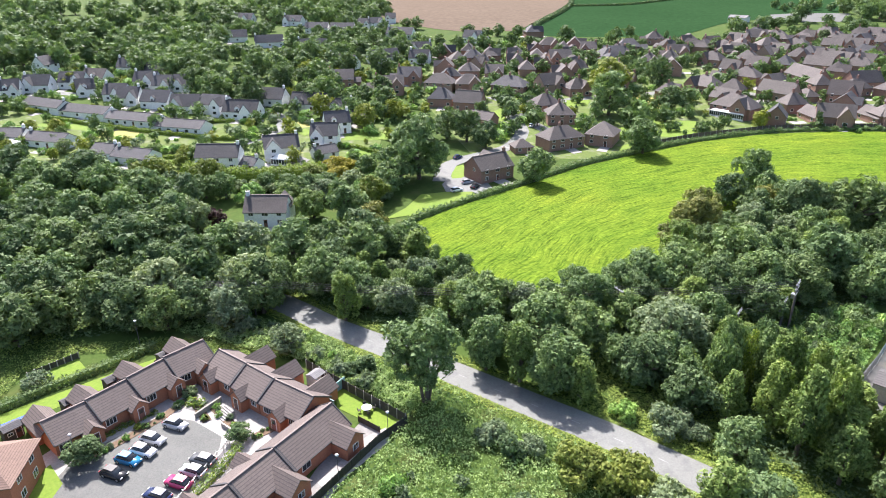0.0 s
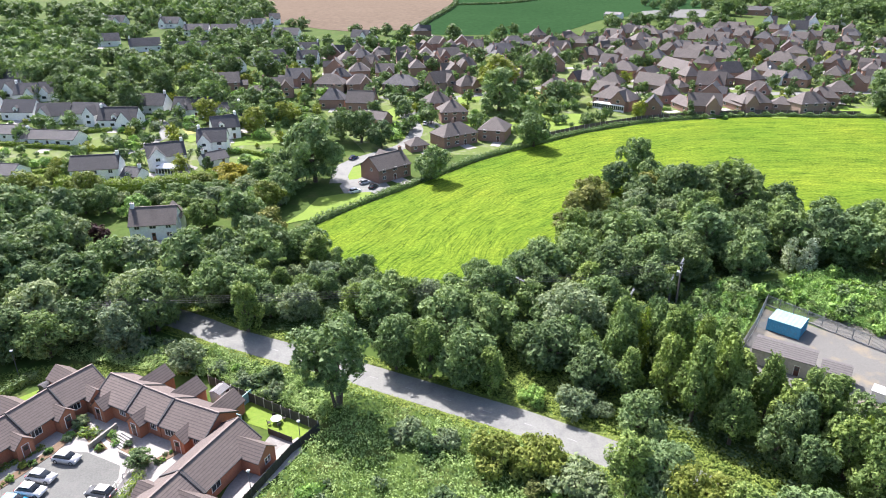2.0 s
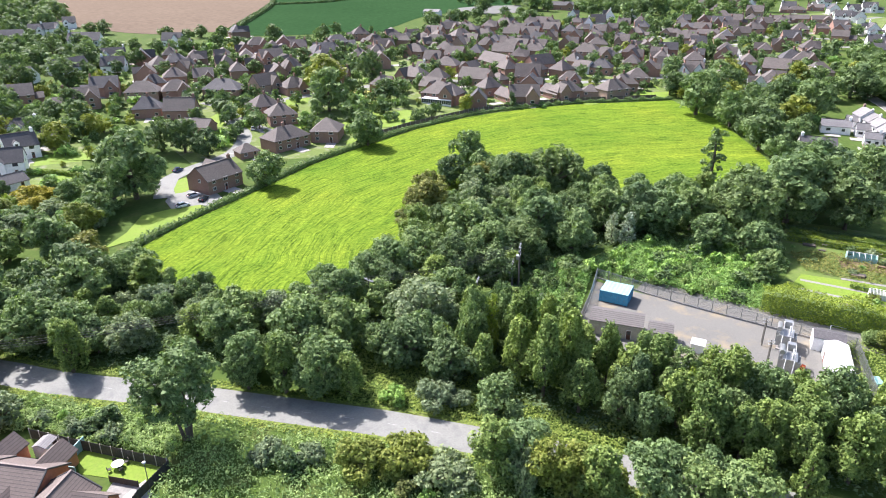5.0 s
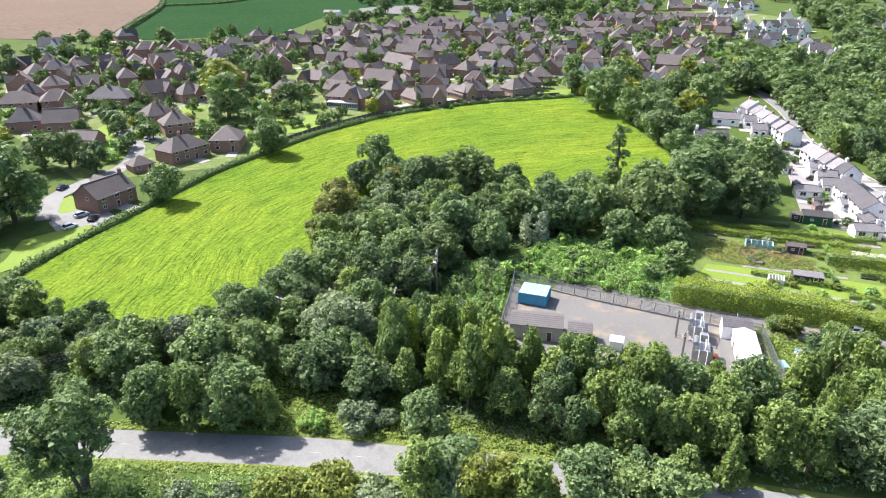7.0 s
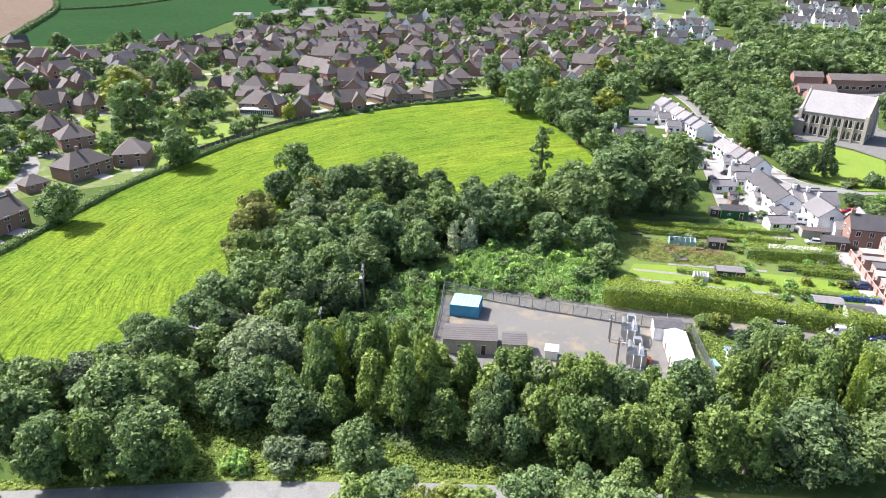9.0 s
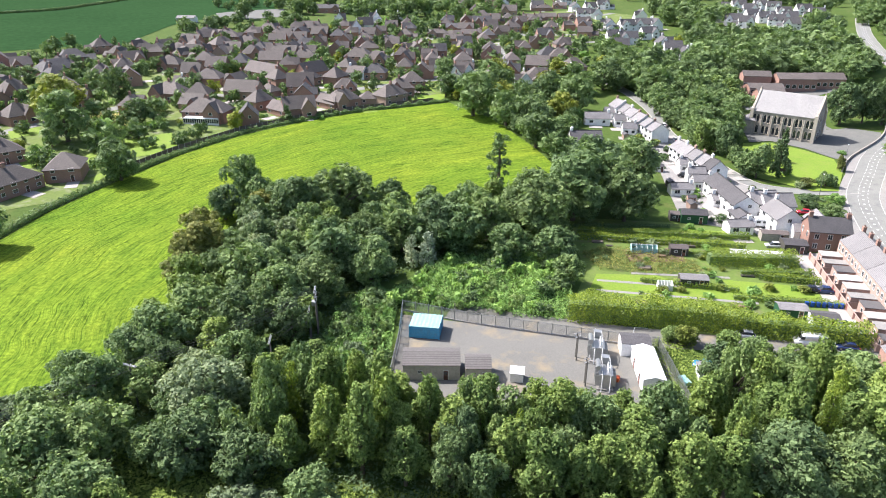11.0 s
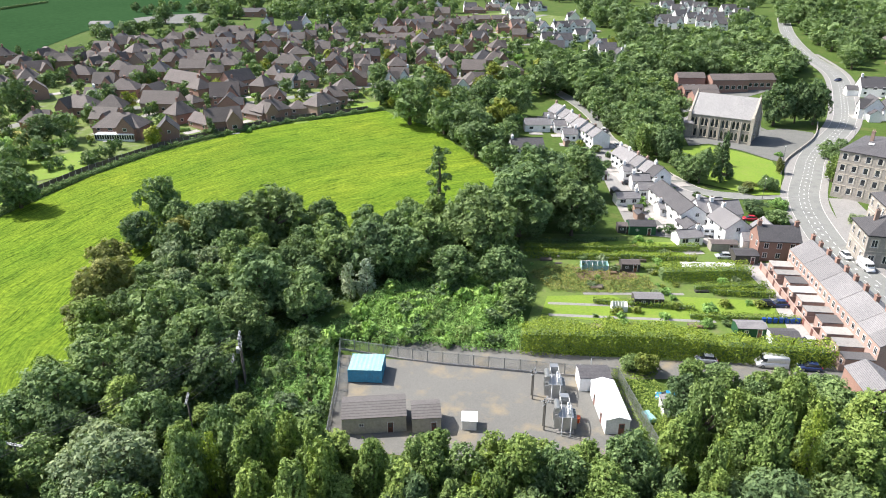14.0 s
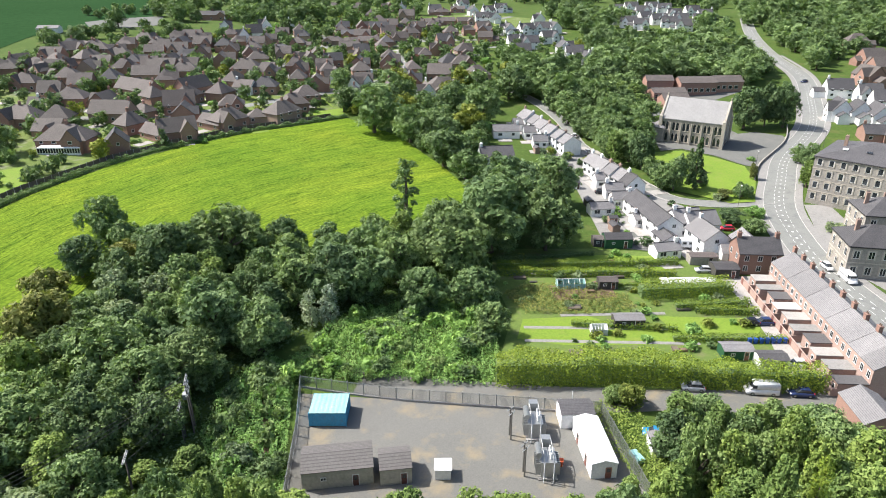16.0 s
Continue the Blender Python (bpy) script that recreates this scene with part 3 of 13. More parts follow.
    keep &= sub[:, 2] > 0.02
    sub, subn = sub[keep], subn[keep]
    pick = gen.choice(len(sub), n, p=(sub[:, 3] ** 2) / (sub[:, 3] ** 2).sum())
    off = unit(gen.normal(size=(n, 3)))
    rad = sub[pick, 3:4] * 0.38 * gen.random((n, 1)) ** 0.5
    pos = sub[pick, :3] + off * rad * np.array((1, 1, asp))
    nor = unit(subn[pick] * 0.75 + off * 0.8 + np.array((0, 0, 0.4)) + gen.normal(size=(n, 3)) * 0.55)
    return pos, nor, lobes


TREE_SHAPES = {}
DETAIL = {"near": (7200, 0.080), "mid": (3500, 0.114), "far": (1150, 0.165), "tiny": (240, 0.33), "speck": (80, 0.55)}
HEIGHT_OF = {"broad": 2.1, "tall": 2.6, "feather": 2.8, "column": 4.4, "poplar": 4.8, "cone": 2.8, "bush": 1.35}


def tree_shape(kind, level, variant):
    key = (kind, level, variant)
    if key in TREE_SHAPES:
        return TREE_SHAPES[key]
    gen = np.random.default_rng(sum(map(ord, kind)) * 7 + variant)
    n, size = DETAIL[level]
    if kind in ("bush", "column", "poplar"):
        n = int(n * 0.7)
    pos, nor, lobes = crown_points(kind, gen, n)
    # the blades are laid out in true proportion, then squeezed into the unit tree
    hh = HEIGHT_OF[kind]
    me = leaf_mesh("crown", pos * (1, 1, hh), nor, size, M["leaf_m"], gen)
    co = np.empty(len(me.vertices) * 3)
    me.vertices.foreach_get("co", co)
    co = co.reshape(-1, 3) / (1, 1, hh)
    me.vertices.foreach_set("co", co.reshape(-1))
    me.update()
    bm = bmesh.new()
    r0 = {"poplar": 0.12, "tall": 0.045}.get(kind, 0.075)
    sides = 8 if level == "near" else 5
    top = 0.62 if kind in ("broad", "bush") else 0.93
    bend = gen.normal(size=2) * 0.05
    tube(bm, [(0, 0, -0.03), (bend[0] * 0.4, bend[1] * 0.4, top * 0.35), (bend[0], bend[1], top * 0.7), (0, 0, top)], [r0 * 1.25, r0 * 0.9, r0 * 0.6, r0 * 0.15], sides)
    if kind == "tall":
        for dx, dy in ((-0.14, 0.05), (0.12, 0.1)):
            tube(bm, [(dx * 0.5, dy * 0.5, -0.03), (dx * 1.2, dy * 1.2, 0.25), (dx * 2.4, dy * 2.4, 0.6)], [r0, r0 * 0.8, r0 * 0.3], sides)
    if level in ("near", "mid"):
        for lx, ly, lz, lr in lobes[: 9 if level == "near" else 5]:
            z0 = min(max(lz * 0.5, 0.18), top * 0.8)
            tube(bm, [(bend[0] * 0.6, bend[1] * 0.6, z0), (lx * 0.5, ly * 0.5, (z0 + lz) / 2 - 0.01), (lx, ly, lz)], [r0 * 0.5, r0 * 0.32, r0 * 0.08], 5, cap=False)
    trunk = mesh_from("trunk", bm, M["bark"], True)
    TREE_SHAPES[key] = (me, trunk)
    return TREE_SHAPES[key]


TREE_KINDS = {
    "q": ("cone", "leaf_k", "light green larch with a pointed ragged crown", "tree"),
    "u": ("broad", "leaf_u", "small copper-leaved ornamental garden tree", "tree"),
    "a": ("tall", "leaf_m", "tall open-crowned tree with several bare stems", "tree"),
    "m": ("broad", "leaf_m", "full-crowned mid-green broadleaf tree", "tree"),
    "d": ("broad", "leaf_d", "dense dark green broadleaf tree", "tree"),
    "y": ("broad", "leaf_y", "bright yellow-green broadleaf tree", "tree"),
    "n": ("broad", "leaf_n", "golden-yellow leaved ornamental garden tree", "tree"),
    "l": ("broad", "leaf_l", "pale grey-green willow tree in leaf", "tree"),
    "o": ("broad", "leaf_o", "olive-brown tree turning with the season", "tree"),
    "k": ("feather", "leaf_k", "light green ash tree with feathery foliage", "tree"),
    "h": ("cone", "leaf_d", "dark green pointed conifer tree", "tree"),
    "c": ("column", "leaf_h", "ivy-clad green column of a tree", "tree"),
    "p": ("poplar", "leaf_m", "tall thin sparse-leaved tree", "tree"),
    "v": ("column", "leaf_w", "slim upright silver-grey willow tree", "tree"),
    "b": ("bush", "leaf_l", "rounded leafy grey-green bush", "bush"),
    "e": ("bush", "leaf_b", "low leafy green bush", "bush"),
    "z": ("bush", "leaf_m", "mid-green rounded leafy bush", "bush"),
    "f": ("bush", "leaf_y", "yellow-green flowering leafy bush", "bush"),
}
tree_count = [0]


def join_trees(rows_, name, label, level="far"):
    """Woods too far off to count: many crowns and stems in one object of each leaf colour."""
    heaps = {}
    for i, (x, y, r, h, k) in enumerate(rows_):
        shape, leaf, _, _ = TREE_KINDS[k]
        h = h or r * HEIGHT_OF[shape]
        crown, trunk = tree_shape(shape, "tiny" if math.hypot(x, y) > 400 and level == "far" else level, i % 4)
        m = pose(x, y, land(x, y) - 0.05, 0, 0, (i * 67) % 360) @ Matrix.Diagonal((r, r, h, 1))
        for me, key in ((crown, leaf), (trunk, "bark")):
            co = np.empty(len(me.vertices) * 3)
            me.vertices.foreach_get("co", co)
            mm = np.array(m)
            heaps.setdefault(key, []).append((co.reshape(-1, 3) @ mm[:3, :3].T + mm[:3, 3], me))
    for key, lots in heaps.items():
        verts = np.concatenate([c for c, _ in lots])
        faces, base = [], 0
        for c, me in lots:
            faces += [[base + v for v in p.vertices] for p in me.polygons]
            base += len(c)
        me = bpy.data.meshes.new(name)
        me.from_pydata(verts.tolist(), [], faces)
        me.materials.append(M[key])
        tagged(new(name, me), label, "trees", kind="stuff")


def plant(rows_):
    """Trees at x, y with a crown radius, a height and a kind."""
    for x, y, r, h, k in rows_:
        shape, leaf, label, cat = TREE_KINDS[k]
        d = math.hypot(x - 12, y - 15)
        if d > 178 and r > 1:
            MIDDLE.append((x, y, r, h, k))
            continue
        level = "far" if r < 1 else "near" if d < 122 else "mid" if d < 260 else "far"
        tree_count[0] += 1
        crown, trunk = tree_shape(shape, level, tree_count[0] % 4)
        m = pose(x, y, land(x, y) - 0.05, 0, 0, (tree_count[0] * 67) % 360) @ Matrix.Diagonal((r, r, h, 1))
        ob = thing("tree" if cat == "tree" else "bush", m, label, cat)
        part("trunk", trunk, None, ob)
        c = part("crown", crown, None, ob)
        c.material_slots[0].link = "OBJECT"
        c.material_slots[0].material = M[leaf]


def hedge(pts, width, height, label="clipped green garden hedge", mat="leaf_h", size=0.16, dens=26, name="hedge", core=True, top_wild=0.12):
    """A hedge along a line: leaves round a solid inner block in the dark leaf colour."""
    line = spline(pts, 2.0)
    gen = np.random.default_rng(int(abs(pts[0][0] * 13 + pts[0][1] * 7)) + 3)
    ob = thing(name, pose(line[0][0], line[0][1], land(*line[0])), label, "hedge")
    o = Vector((line[0][0], line[0][1], land(*line[0])))
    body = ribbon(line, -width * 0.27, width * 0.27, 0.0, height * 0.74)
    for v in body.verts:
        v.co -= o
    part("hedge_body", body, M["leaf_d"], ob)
    pos, nor = [], []
    for a, b in zip(line, line[1:]):
        l = math.dist(a, b)
        n = max(4, int(l * (2 * height + width) * dens * 1.5))
        k = gen.random(n)[:, None]
        c = np.array(a) + (np.array(b) - np.array(a)) * k
        perp = np.array((-(b[1] - a[1]), b[0] - a[0])) / max(l, 1e-6)
        s = gen.random(n) * (2 * height + width)
        side = np.where(s < height, -1, np.where(s < 2 * height, 1, 0))
        off = np.where(side == 0, (s - 2 * height) - width / 2, side * width / 2)
        z = np.where(side == 0, height, np.where(s < height, s, s - height))
        jig = gen.normal(size=(n, 3)) * (0.05 + 0.045 * height)
        swell = 1 + top_wild * np.sin(c[:, 0] * 1.7 + c[:, 1] * 2.3) + top_wild * 0.6 * np.sin(c[:, 0] * 0.6 - c[:, 1] * 0.9)
        g = np.array([land(p[0], p[1]) for p in c])
        q = np.column_stack([c + perp * off[:, None], g + z * swell]) + jig
        nn = np.column_stack([perp[0] * side, perp[1] * side, np.where(side == 0, 1.0, 0.3)])
        pos.append(q - np.array(o))
        nor.append(unit(nn + gen.normal(size=(n, 3)) * 0.45))
    part("leaves", leaf_mesh("leaves", np.concatenate(pos), np.concatenate(nor), size, M[mat], gen), None, ob)
    return ob


def in_poly(x, y, poly):
    c, j = False, len(poly) - 1
    for i in range(len(poly)):
        a, b = poly[i], poly[j]
        if (a[1] > y) != (b[1] > y) and x < (b[0] - a[0]) * (y - a[1]) / (b[1] - a[1]) + a[0]:
            c = not c
        j = i
    return c


def undergrowth(name, poly, count, height, size, mat, label, seed=1, keep_off=None):
    """A mat of brambles or long grass over a plot, heaped in mounds."""
    gen = np.random.default_rng(seed)
    px, py = np.array([p[0] for p in poly], float), np.array([p[1] for p in poly], float)
    spots = np.empty((0, 2))
    while len(spots) < count:
        q = np.column_stack([gen.uniform(px.min(), px.max(), 60000), gen.uniform(py.min(), py.max(), 60000)])
        hit = np.zeros(len(q), bool)
        for k in range(len(px)):
            ax, ay, bx, by = px[k], py[k], px[k - 1], py[k - 1]
            if ay != by:
                hit ^= ((ay > q[:, 1]) != (by > q[:, 1])) & (q[:, 0] < (bx - ax) * (q[:, 1] - ay) / (by - ay) + ax)
        q = q[hit]
        if keep_off:
            q = q[[not keep_off(a, b) for a, b in q]]
        spots = np.concatenate([spots, q])
    def mound(a, b):
        return 0.35 + 0.6 * noise.noise(Vector((a * 0.16, b * 0.16, seed))) + 0.9 * abs(noise.noise(Vector((a * 0.48, b * 0.48, seed + 9))))
    pos, nor, e = [], [], 0.3
    for (x, y), w in zip(spots[:count], gen.uniform(0.8, 1.0, count)):
        m, m2, m3 = mound(x, y), mound(x + e, y), mound(x, y + e)
        pos.append((x, y, land(x, y) + max(0.03, height * m * w)))
        nor.append((-(m2 - m) / e * height, -(m3 - m) / e * height, 1.0))
    nor = unit(np.array(nor) + gen.normal(size=(count, 3)) * 0.35)
    pos = np.array(pos)
    pos[:, 2] -= gen.random(count) ** 2 * height * 0.35
    ob = new(name, leaf_mesh(name, pos, nor, size, M[mat], gen))
    return tagged(ob, label, "undergrowth", kind="stuff")

# ---- houses ----
MESHES = {}


def lattice(bm, xs, zs, solid, y0, y1, mat=0):
    """One connected frame: the solid cells of a grid in x and z, given a depth."""
    vs = {}

    def at(i, j):
        if (i, j) not in vs:
            vs[i, j] = bm.verts.new((xs[i], y0, zs[j]))
        return vs[i, j]
    fs = [bm.faces.new((at(i, j), at(i + 1, j), at(i + 1, j + 1), at(i, j + 1))) for i in range(len(xs) - 1) for j in range(len(zs) - 1) if solid(i, j)]
    r = bmesh.ops.extrude_face_region(bm, geom=fs)
    for v in r["geom"]:
        if isinstance(v, bmesh.types.BMVert):
            v.co.y = y1
    bmesh.ops.recalc_face_normals(bm, faces=bm.faces)
    bmesh.ops.delete(bm, geom=[f for f in bm.faces if f.calc_center_median().y < y0 + 0.001], context="FACES_ONLY")
    for f in bm.faces:
        f.material_index = mat


def window_mesh(w, h, bars=1):
    key = ("win", round(w, 1), round(h, 1), bars)
    if key not in MESHES:
        f, g = bmesh.new(), bmesh.new()
        t = 0.08
        xs = [-w / 2, -w / 2 + t]
        for i in range(bars):
            x = -w / 2 + w * (i + 1) / (bars + 1)
            xs += [x - 0.03, x + 0.03]
        lattice(f, xs + [w / 2 - t, w / 2], [0, t, h - t, h], lambda i, j: j != 1 or i % 2 == 0, -0.05, 0.07)
        box(g, -w / 2 + t, w / 2 - t, -0.03, 0.02, t, h - t)
        MESHES[key] = (mesh_from("window", f, M["frame"]), mesh_from("pane", g, M["pane"]))
    return MESHES[key]


def far_window(parent, m, w, h):
    key = ("far", round(w, 1), round(h, 1))
    if key not in MESHES:
        b = bmesh.new()
        lattice(b, [-w / 2, -w / 2 + 0.1, w / 2 - 0.1, w / 2], [0, 0.1, h - 0.1, h], lambda i, j: True, -0.05, 0.06)
        b.faces.ensure_lookup_table()
        for fc in b.faces:
            c = fc.calc_center_median()
            if c.y > 0.05 and 0.1 < c.z < h - 0.1 and abs(c.x) < w / 2 - 0.1:
                fc.material_index = 1
        MESHES[key] = mesh_from("window", b, [M["frame"], M["pane"]])
    ob = part("window", MESHES[key], None, parent)
    ob.matrix_basis = m
    return ob


def window(parent, m, w, h, bars=1):
    top = parent
    while top.parent:
        top = top.parent
    if math.hypot(*top.location[:2]) > 235:
        return far_window(parent, m, w, h)
    fr, gl = window_mesh(w, h, bars)
    ob = part("window", fr, None, parent)
    ob.matrix_basis = m
    part("pane", gl, None, ob)
    return ob


def door_mesh(w=0.95, h=2.05):
    key = ("door", w, h)
    if key not in MESHES:
        b = bmesh.new()
        lattice(b, [-w / 2 - 0.08, -w / 2, -w / 2 + 0.15, w / 2 - 0.15, w / 2, w / 2 + 0.08], [0, 0.2, h * 0.45, h * 0.55, h * 0.9, h, h + 0.08], lambda i, j: True, -0.05, 0.06, 0)
        for fc in b.faces:
            c = fc.calc_center_median()
            if abs(c.x) > w / 2 or c.z > h:
                fc.material_index = 1
            elif c.y > 0.05 and abs(c.x) < w / 2 - 0.15 and h * 0.55 < c.z < h * 0.9:
                fc.material_index = 2
        MESHES[key] = mesh_from("door", b, [M["door"], M["frame"], M["pane"]])
    return MESHES[key]


def gable_walls(bm, L, W, eave, rh, base=-0.6, mat=0):
    x, y = L / 2, W / 2
    lo = [bm.verts.new(p) for p in ((-x, -y, base), (x, -y, base), (x, y, base), (-x, y, base))]
    up = [bm.verts.new(p) for p in ((-x, -y, eave), (x, -y, eave), (x, y, eave), (-x, y, eave))]
    ra, rb = (bm.verts.new((-x, 0, eave + rh)), bm.verts.new((x, 0, eave + rh))) if rh else (None, None)
    for i in range(4):
        j = (i + 1) % 4
        top = [up[j], up[i]]
        if rh and i == 1:
            top = [up[2], rb, up[1]]
        if rh and i == 3:
            top = [up[0], ra, up[3]]
        f = bm.faces.new((lo[i], lo[j], *top))
        f.material_index = mat
    if not rh:
        bm.faces.new(up).material_index = mat


def gable_roof(L, W, eave, rh, over=0.35, thick=0.16, m=None):
    """Two slabs meeting at a ridge along x, with coordinates for the tile courses."""
    bm = bmesh.new()
    uvl = bm.loops.layers.uv.new("UVMap")
    x, y = L / 2 + over * 0.6, W / 2 + over
    slope = rh / (W / 2)
    ze, zr = eave - over * slope, eave + rh
    k = thick
    for s in (-1, 1):
        a, b = (-x, 0, zr + k), (x, 0, zr + k)
        c, d = (x, s * y, ze + k), (-x, s * y, ze + k)
        quad_uv(bm, uvl, [a, b, c, d] if s < 0 else [b, a, d, c])
        a2, b2, c2, d2 = (-x, 0, zr), (x, 0, zr), (x, s * y, ze), (-x, s * y, ze)
        for q in ([d, c, c2, d2], [b, c, c2, b2], [a, d, d2, a2], [a2, d2, c2, b2]):
            quad_uv(bm, uvl, q)
    if m is not None:
        for v in bm.verts:
            v.co = m @ v.co
    bmesh.ops.recalc_face_normals(bm, faces=bm.faces)
    return bm


def hip_roof(L, W, eave, rh, over=0.4, thick=0.14):
    bm = bmesh.new()
    uvl = bm.loops.layers.uv.new("UVMap")
    x, y = L / 2 + over, W / 2 + over
    r = max(L / 2 - W / 2, 0.3)
    ze, zr = eave - 0.12, eave + rh
    A, B, C, D = (-x, -y, ze), (x, -y, ze), (x, y, ze), (-x, y, ze)
    R1, R2 = (-r, 0, zr), (r, 0, zr)
    for q in ([R1, R2, B, A][::1], [R2, R1, D, C], [R1, A, D], [R2, C, B]):
        f = bm.faces.new([bm.verts.new(p) for p in q])
        n = (Vector(q[1]) - Vector(q[0])).cross(Vector(q[-1]) - Vector(q[0]))
        if len(q) == 3:
            e = (Vector(q[2]) - Vector(q[1])).normalized()
        else:
            e = Vector((1, 0, 0))
        w = n.cross(e).normalized()
        for lp in f.loops:
            lp[uvl].uv = (lp.vert.co.dot(e), lp.vert.co.dot(w))
    f = [(-x, -y, ze - thick), (x, -y, ze - thick), (x, y, ze - thick), (-x, y, ze - thick)]
    bm.faces.new([bm.verts.new(p) for p in f])
    top = [A, B, C, D]
    for i in range(4):
        j = (i + 1) % 4
        bm.faces.new([bm.verts.new(p) for p in (top[i], top[j], f[j], f[i])])
    bmesh.ops.remove_doubles(bm, verts=bm.verts, dist=0.001)
    bmesh.ops.recalc_face_normals(bm, faces=bm.faces)
    return bm


def chimney(parent, x, y, z, mat="brick", h=1.1):
    b = bmesh.new()
    box(b, x - 0.45, x + 0.45, y - 0.35, y + 0.35, z - 1.4, z + h)
    box(b, x - 0.52, x + 0.52, y - 0.42, y + 0.42, z + h, z + h + 0.14)
    if math.hypot(*parent.location[:2]) > 235:
        for dx in (-0.2, 0.2):
            tube(b, [(x + dx, y, z + h + 0.1), (x + dx, y, z + h + 0.55)], [0.13, 0.11], 6)
        return part("chimney", b, M[mat], parent)
    c = part("chimney", b, M[mat], parent)
    for dx in (-0.2, 0.2):
        p = bmesh.new()
        tube(p, [(x + dx, y, z + h + 0.1), (x + dx, y, z + h + 0.55)], [0.13, 0.11], 8)
        part("chimney_pot", p, M["roof_red"], c)
    return c


STYLES = {  # wall, roof, hipped?, chimney wall, label
    "white": ("white", "roof_grey", False, "white", "white-rendered gabled house with a grey slate roof"),
    "white2": ("white", "roof_brown", False, "white", "steep-gabled white house with a brown tiled roof"),
    "brick": ("brick", "roof_brown", True, "brick", "red-brick detached house with a brown tiled roof"),
    "brickdark": ("brick", "roof_dark", True, "brick", "red-brick house with a dark tiled roof"),
    "brickbrown": ("brownbrick", "roof_brown", False, "brownbrick", "brown-brick house with a tiled roof"),
    "bungalow": ("white", "roof_grey", False, "white", "long low white bungalow with a dark slate roof"),
    "terrace": ("white", "roof_pale", False, "white", "white-rendered terraced house with a pale slate roof"),
    "cottage": ("white", "roof_pale", False, "white", "small white cottage with a pale slate roof"),
    "roadhouse": ("white", "roof_brown", False, "white", "white two-storey roadside house with a brown tiled roof"),
    "barn": ("sheet", "roof_pale", False, None, "pale metal-clad farm barn"),
}
house_no = [0]


def house(x, y, rot, L, W, eave, rh, style, form=""):
    """A house with its ridge along its length; form: h hipped, g gabled, w with a cross wing, n without."""
    house_no[0] += 1
    r = random.Random(house_no[0] * 31)
    wall, roof, hips, chim, label = STYLES[style]
    hip = hips and r.random() < 0.5
    if "h" in form or "g" in form:
        hip = "h" in form
    if style == "brick" and r.random() < 0.3:
        wall = "brownbrick"
    if style in ("brick", "brickdark"):
        roof = r.choice(("roof_brown", "roof_brown", "roof_brown", "roof_dark", "roof_grey"))
    if style in ("cottage", "terrace"):
        roof = r.choice(("roof_pale", "roof_pale", "roof_grey"))
    z = land(x, y)
    ob = thing("barn" if style == "barn" else "house", pose(x, y, z, 0, 0, rot), label, "barn" if style == "barn" else "house")
    b = bmesh.new()
    gable_walls(b, L, W, eave, 0 if hip else rh, -1.5)
    part("wall", b, M[wall], ob)
    part("roof", hip_roof(L, W, eave, rh) if hip else gable_roof(L, W, eave, rh), M[roof], ob)
    far = math.hypot(x, y) > 300
    if not hip and not far:
        b = bmesh.new()
        box(b, -L / 2 - 0.15, L / 2 + 0.15, -0.13, 0.13, eave + rh + 0.1, eave + rh + 0.24)
        part("ridge_tiles", b, M["ridge"] if "roof_b" in roof else M["roof_grey"], ob)
    if style == "barn":
        return ob
    # a cross gable, mostly on the side that faces the valley
    wing = style in ("brick", "brickdark", "white", "white2", "brickbrown") and r.random() < 0.88
    if form:
        wing = "w" in form or ">" in form
    # the side of the house that looks down to the valley
    valley = 1 if (-math.sin(radians(rot)) * (12 - x) + math.cos(radians(rot)) * (15 - y)) > 0 else -1
    if wing:
        s = valley if r.random() < 0.7 else -valley
        wx, ww, wd = (1 if ">" in form else r.choice((-1, 1))) * L * (0.31 if ">" in form else 0.24), min(W * 0.62, L * 0.46), r.choice((1.2, 1.8, 2.6))
        wrh = rh * min(0.97, ww / W * 1.35)
        m = Matrix.Translation((wx, s * (W / 4 + wd / 2), 0)) @ pose(0, 0, 0, 0, 0, 90)
        b = bmesh.new()
        gable_walls(b, W / 2 + wd, ww, eave, wrh, -1.5)
        for v in b.verts:
            v.co = m @ v.co
        wg = part("wing", b, M[wall], ob)
        part("wing_roof", gable_roof(W / 2 + wd, ww, eave, wrh, 0.25, 0.15, m), M[roof], wg)
        mw = Matrix.Translation((wx, s * (W / 2 + wd), 0)) @ pose(0, 0, 0, 0, 0, 180 if s < 0 else 0)
        window(wg, mw @ Matrix.Translation((0, 0, 0.9)), 1.8, 1.3, 2)
        if eave > 4:
            window(wg, mw @ Matrix.Translation((0, 0, 3.2)), 1.5, 1.2, 1)
    floors = [0.9] + ([3.1] if eave > 4.0 else [])
    n = max(2, int(L / 3.6))
    for s in (-1, 1):
        for zf in floors:
            for i in range(n):
                xx = -L / 2 + L * (i + 0.5) / n
                if zf < 1 and i == n // 2:
                    if s < 0 and not far:
                        d = part("door", door_mesh(), None, ob)
                        d.matrix_basis = Matrix.Translation((xx, -W / 2, 0)) @ pose(0, 0, 0, 0, 0, 180)
                        continue
                if wing and abs(xx - wx) < ww * 0.7 and s * 1 == (1 if m.translation.y > 0 else -1):
                    continue
                if far and (zf < 1 or s != valley) and (i % 2 or s != valley):
                    continue
                window(ob, Matrix.Translation((xx, s * W / 2, zf)) @ pose(0, 0, 0, 0, 0, 180 if s < 0 else 0), 1.3 + (0.4 if i % 2 else 0), 1.2, 1)
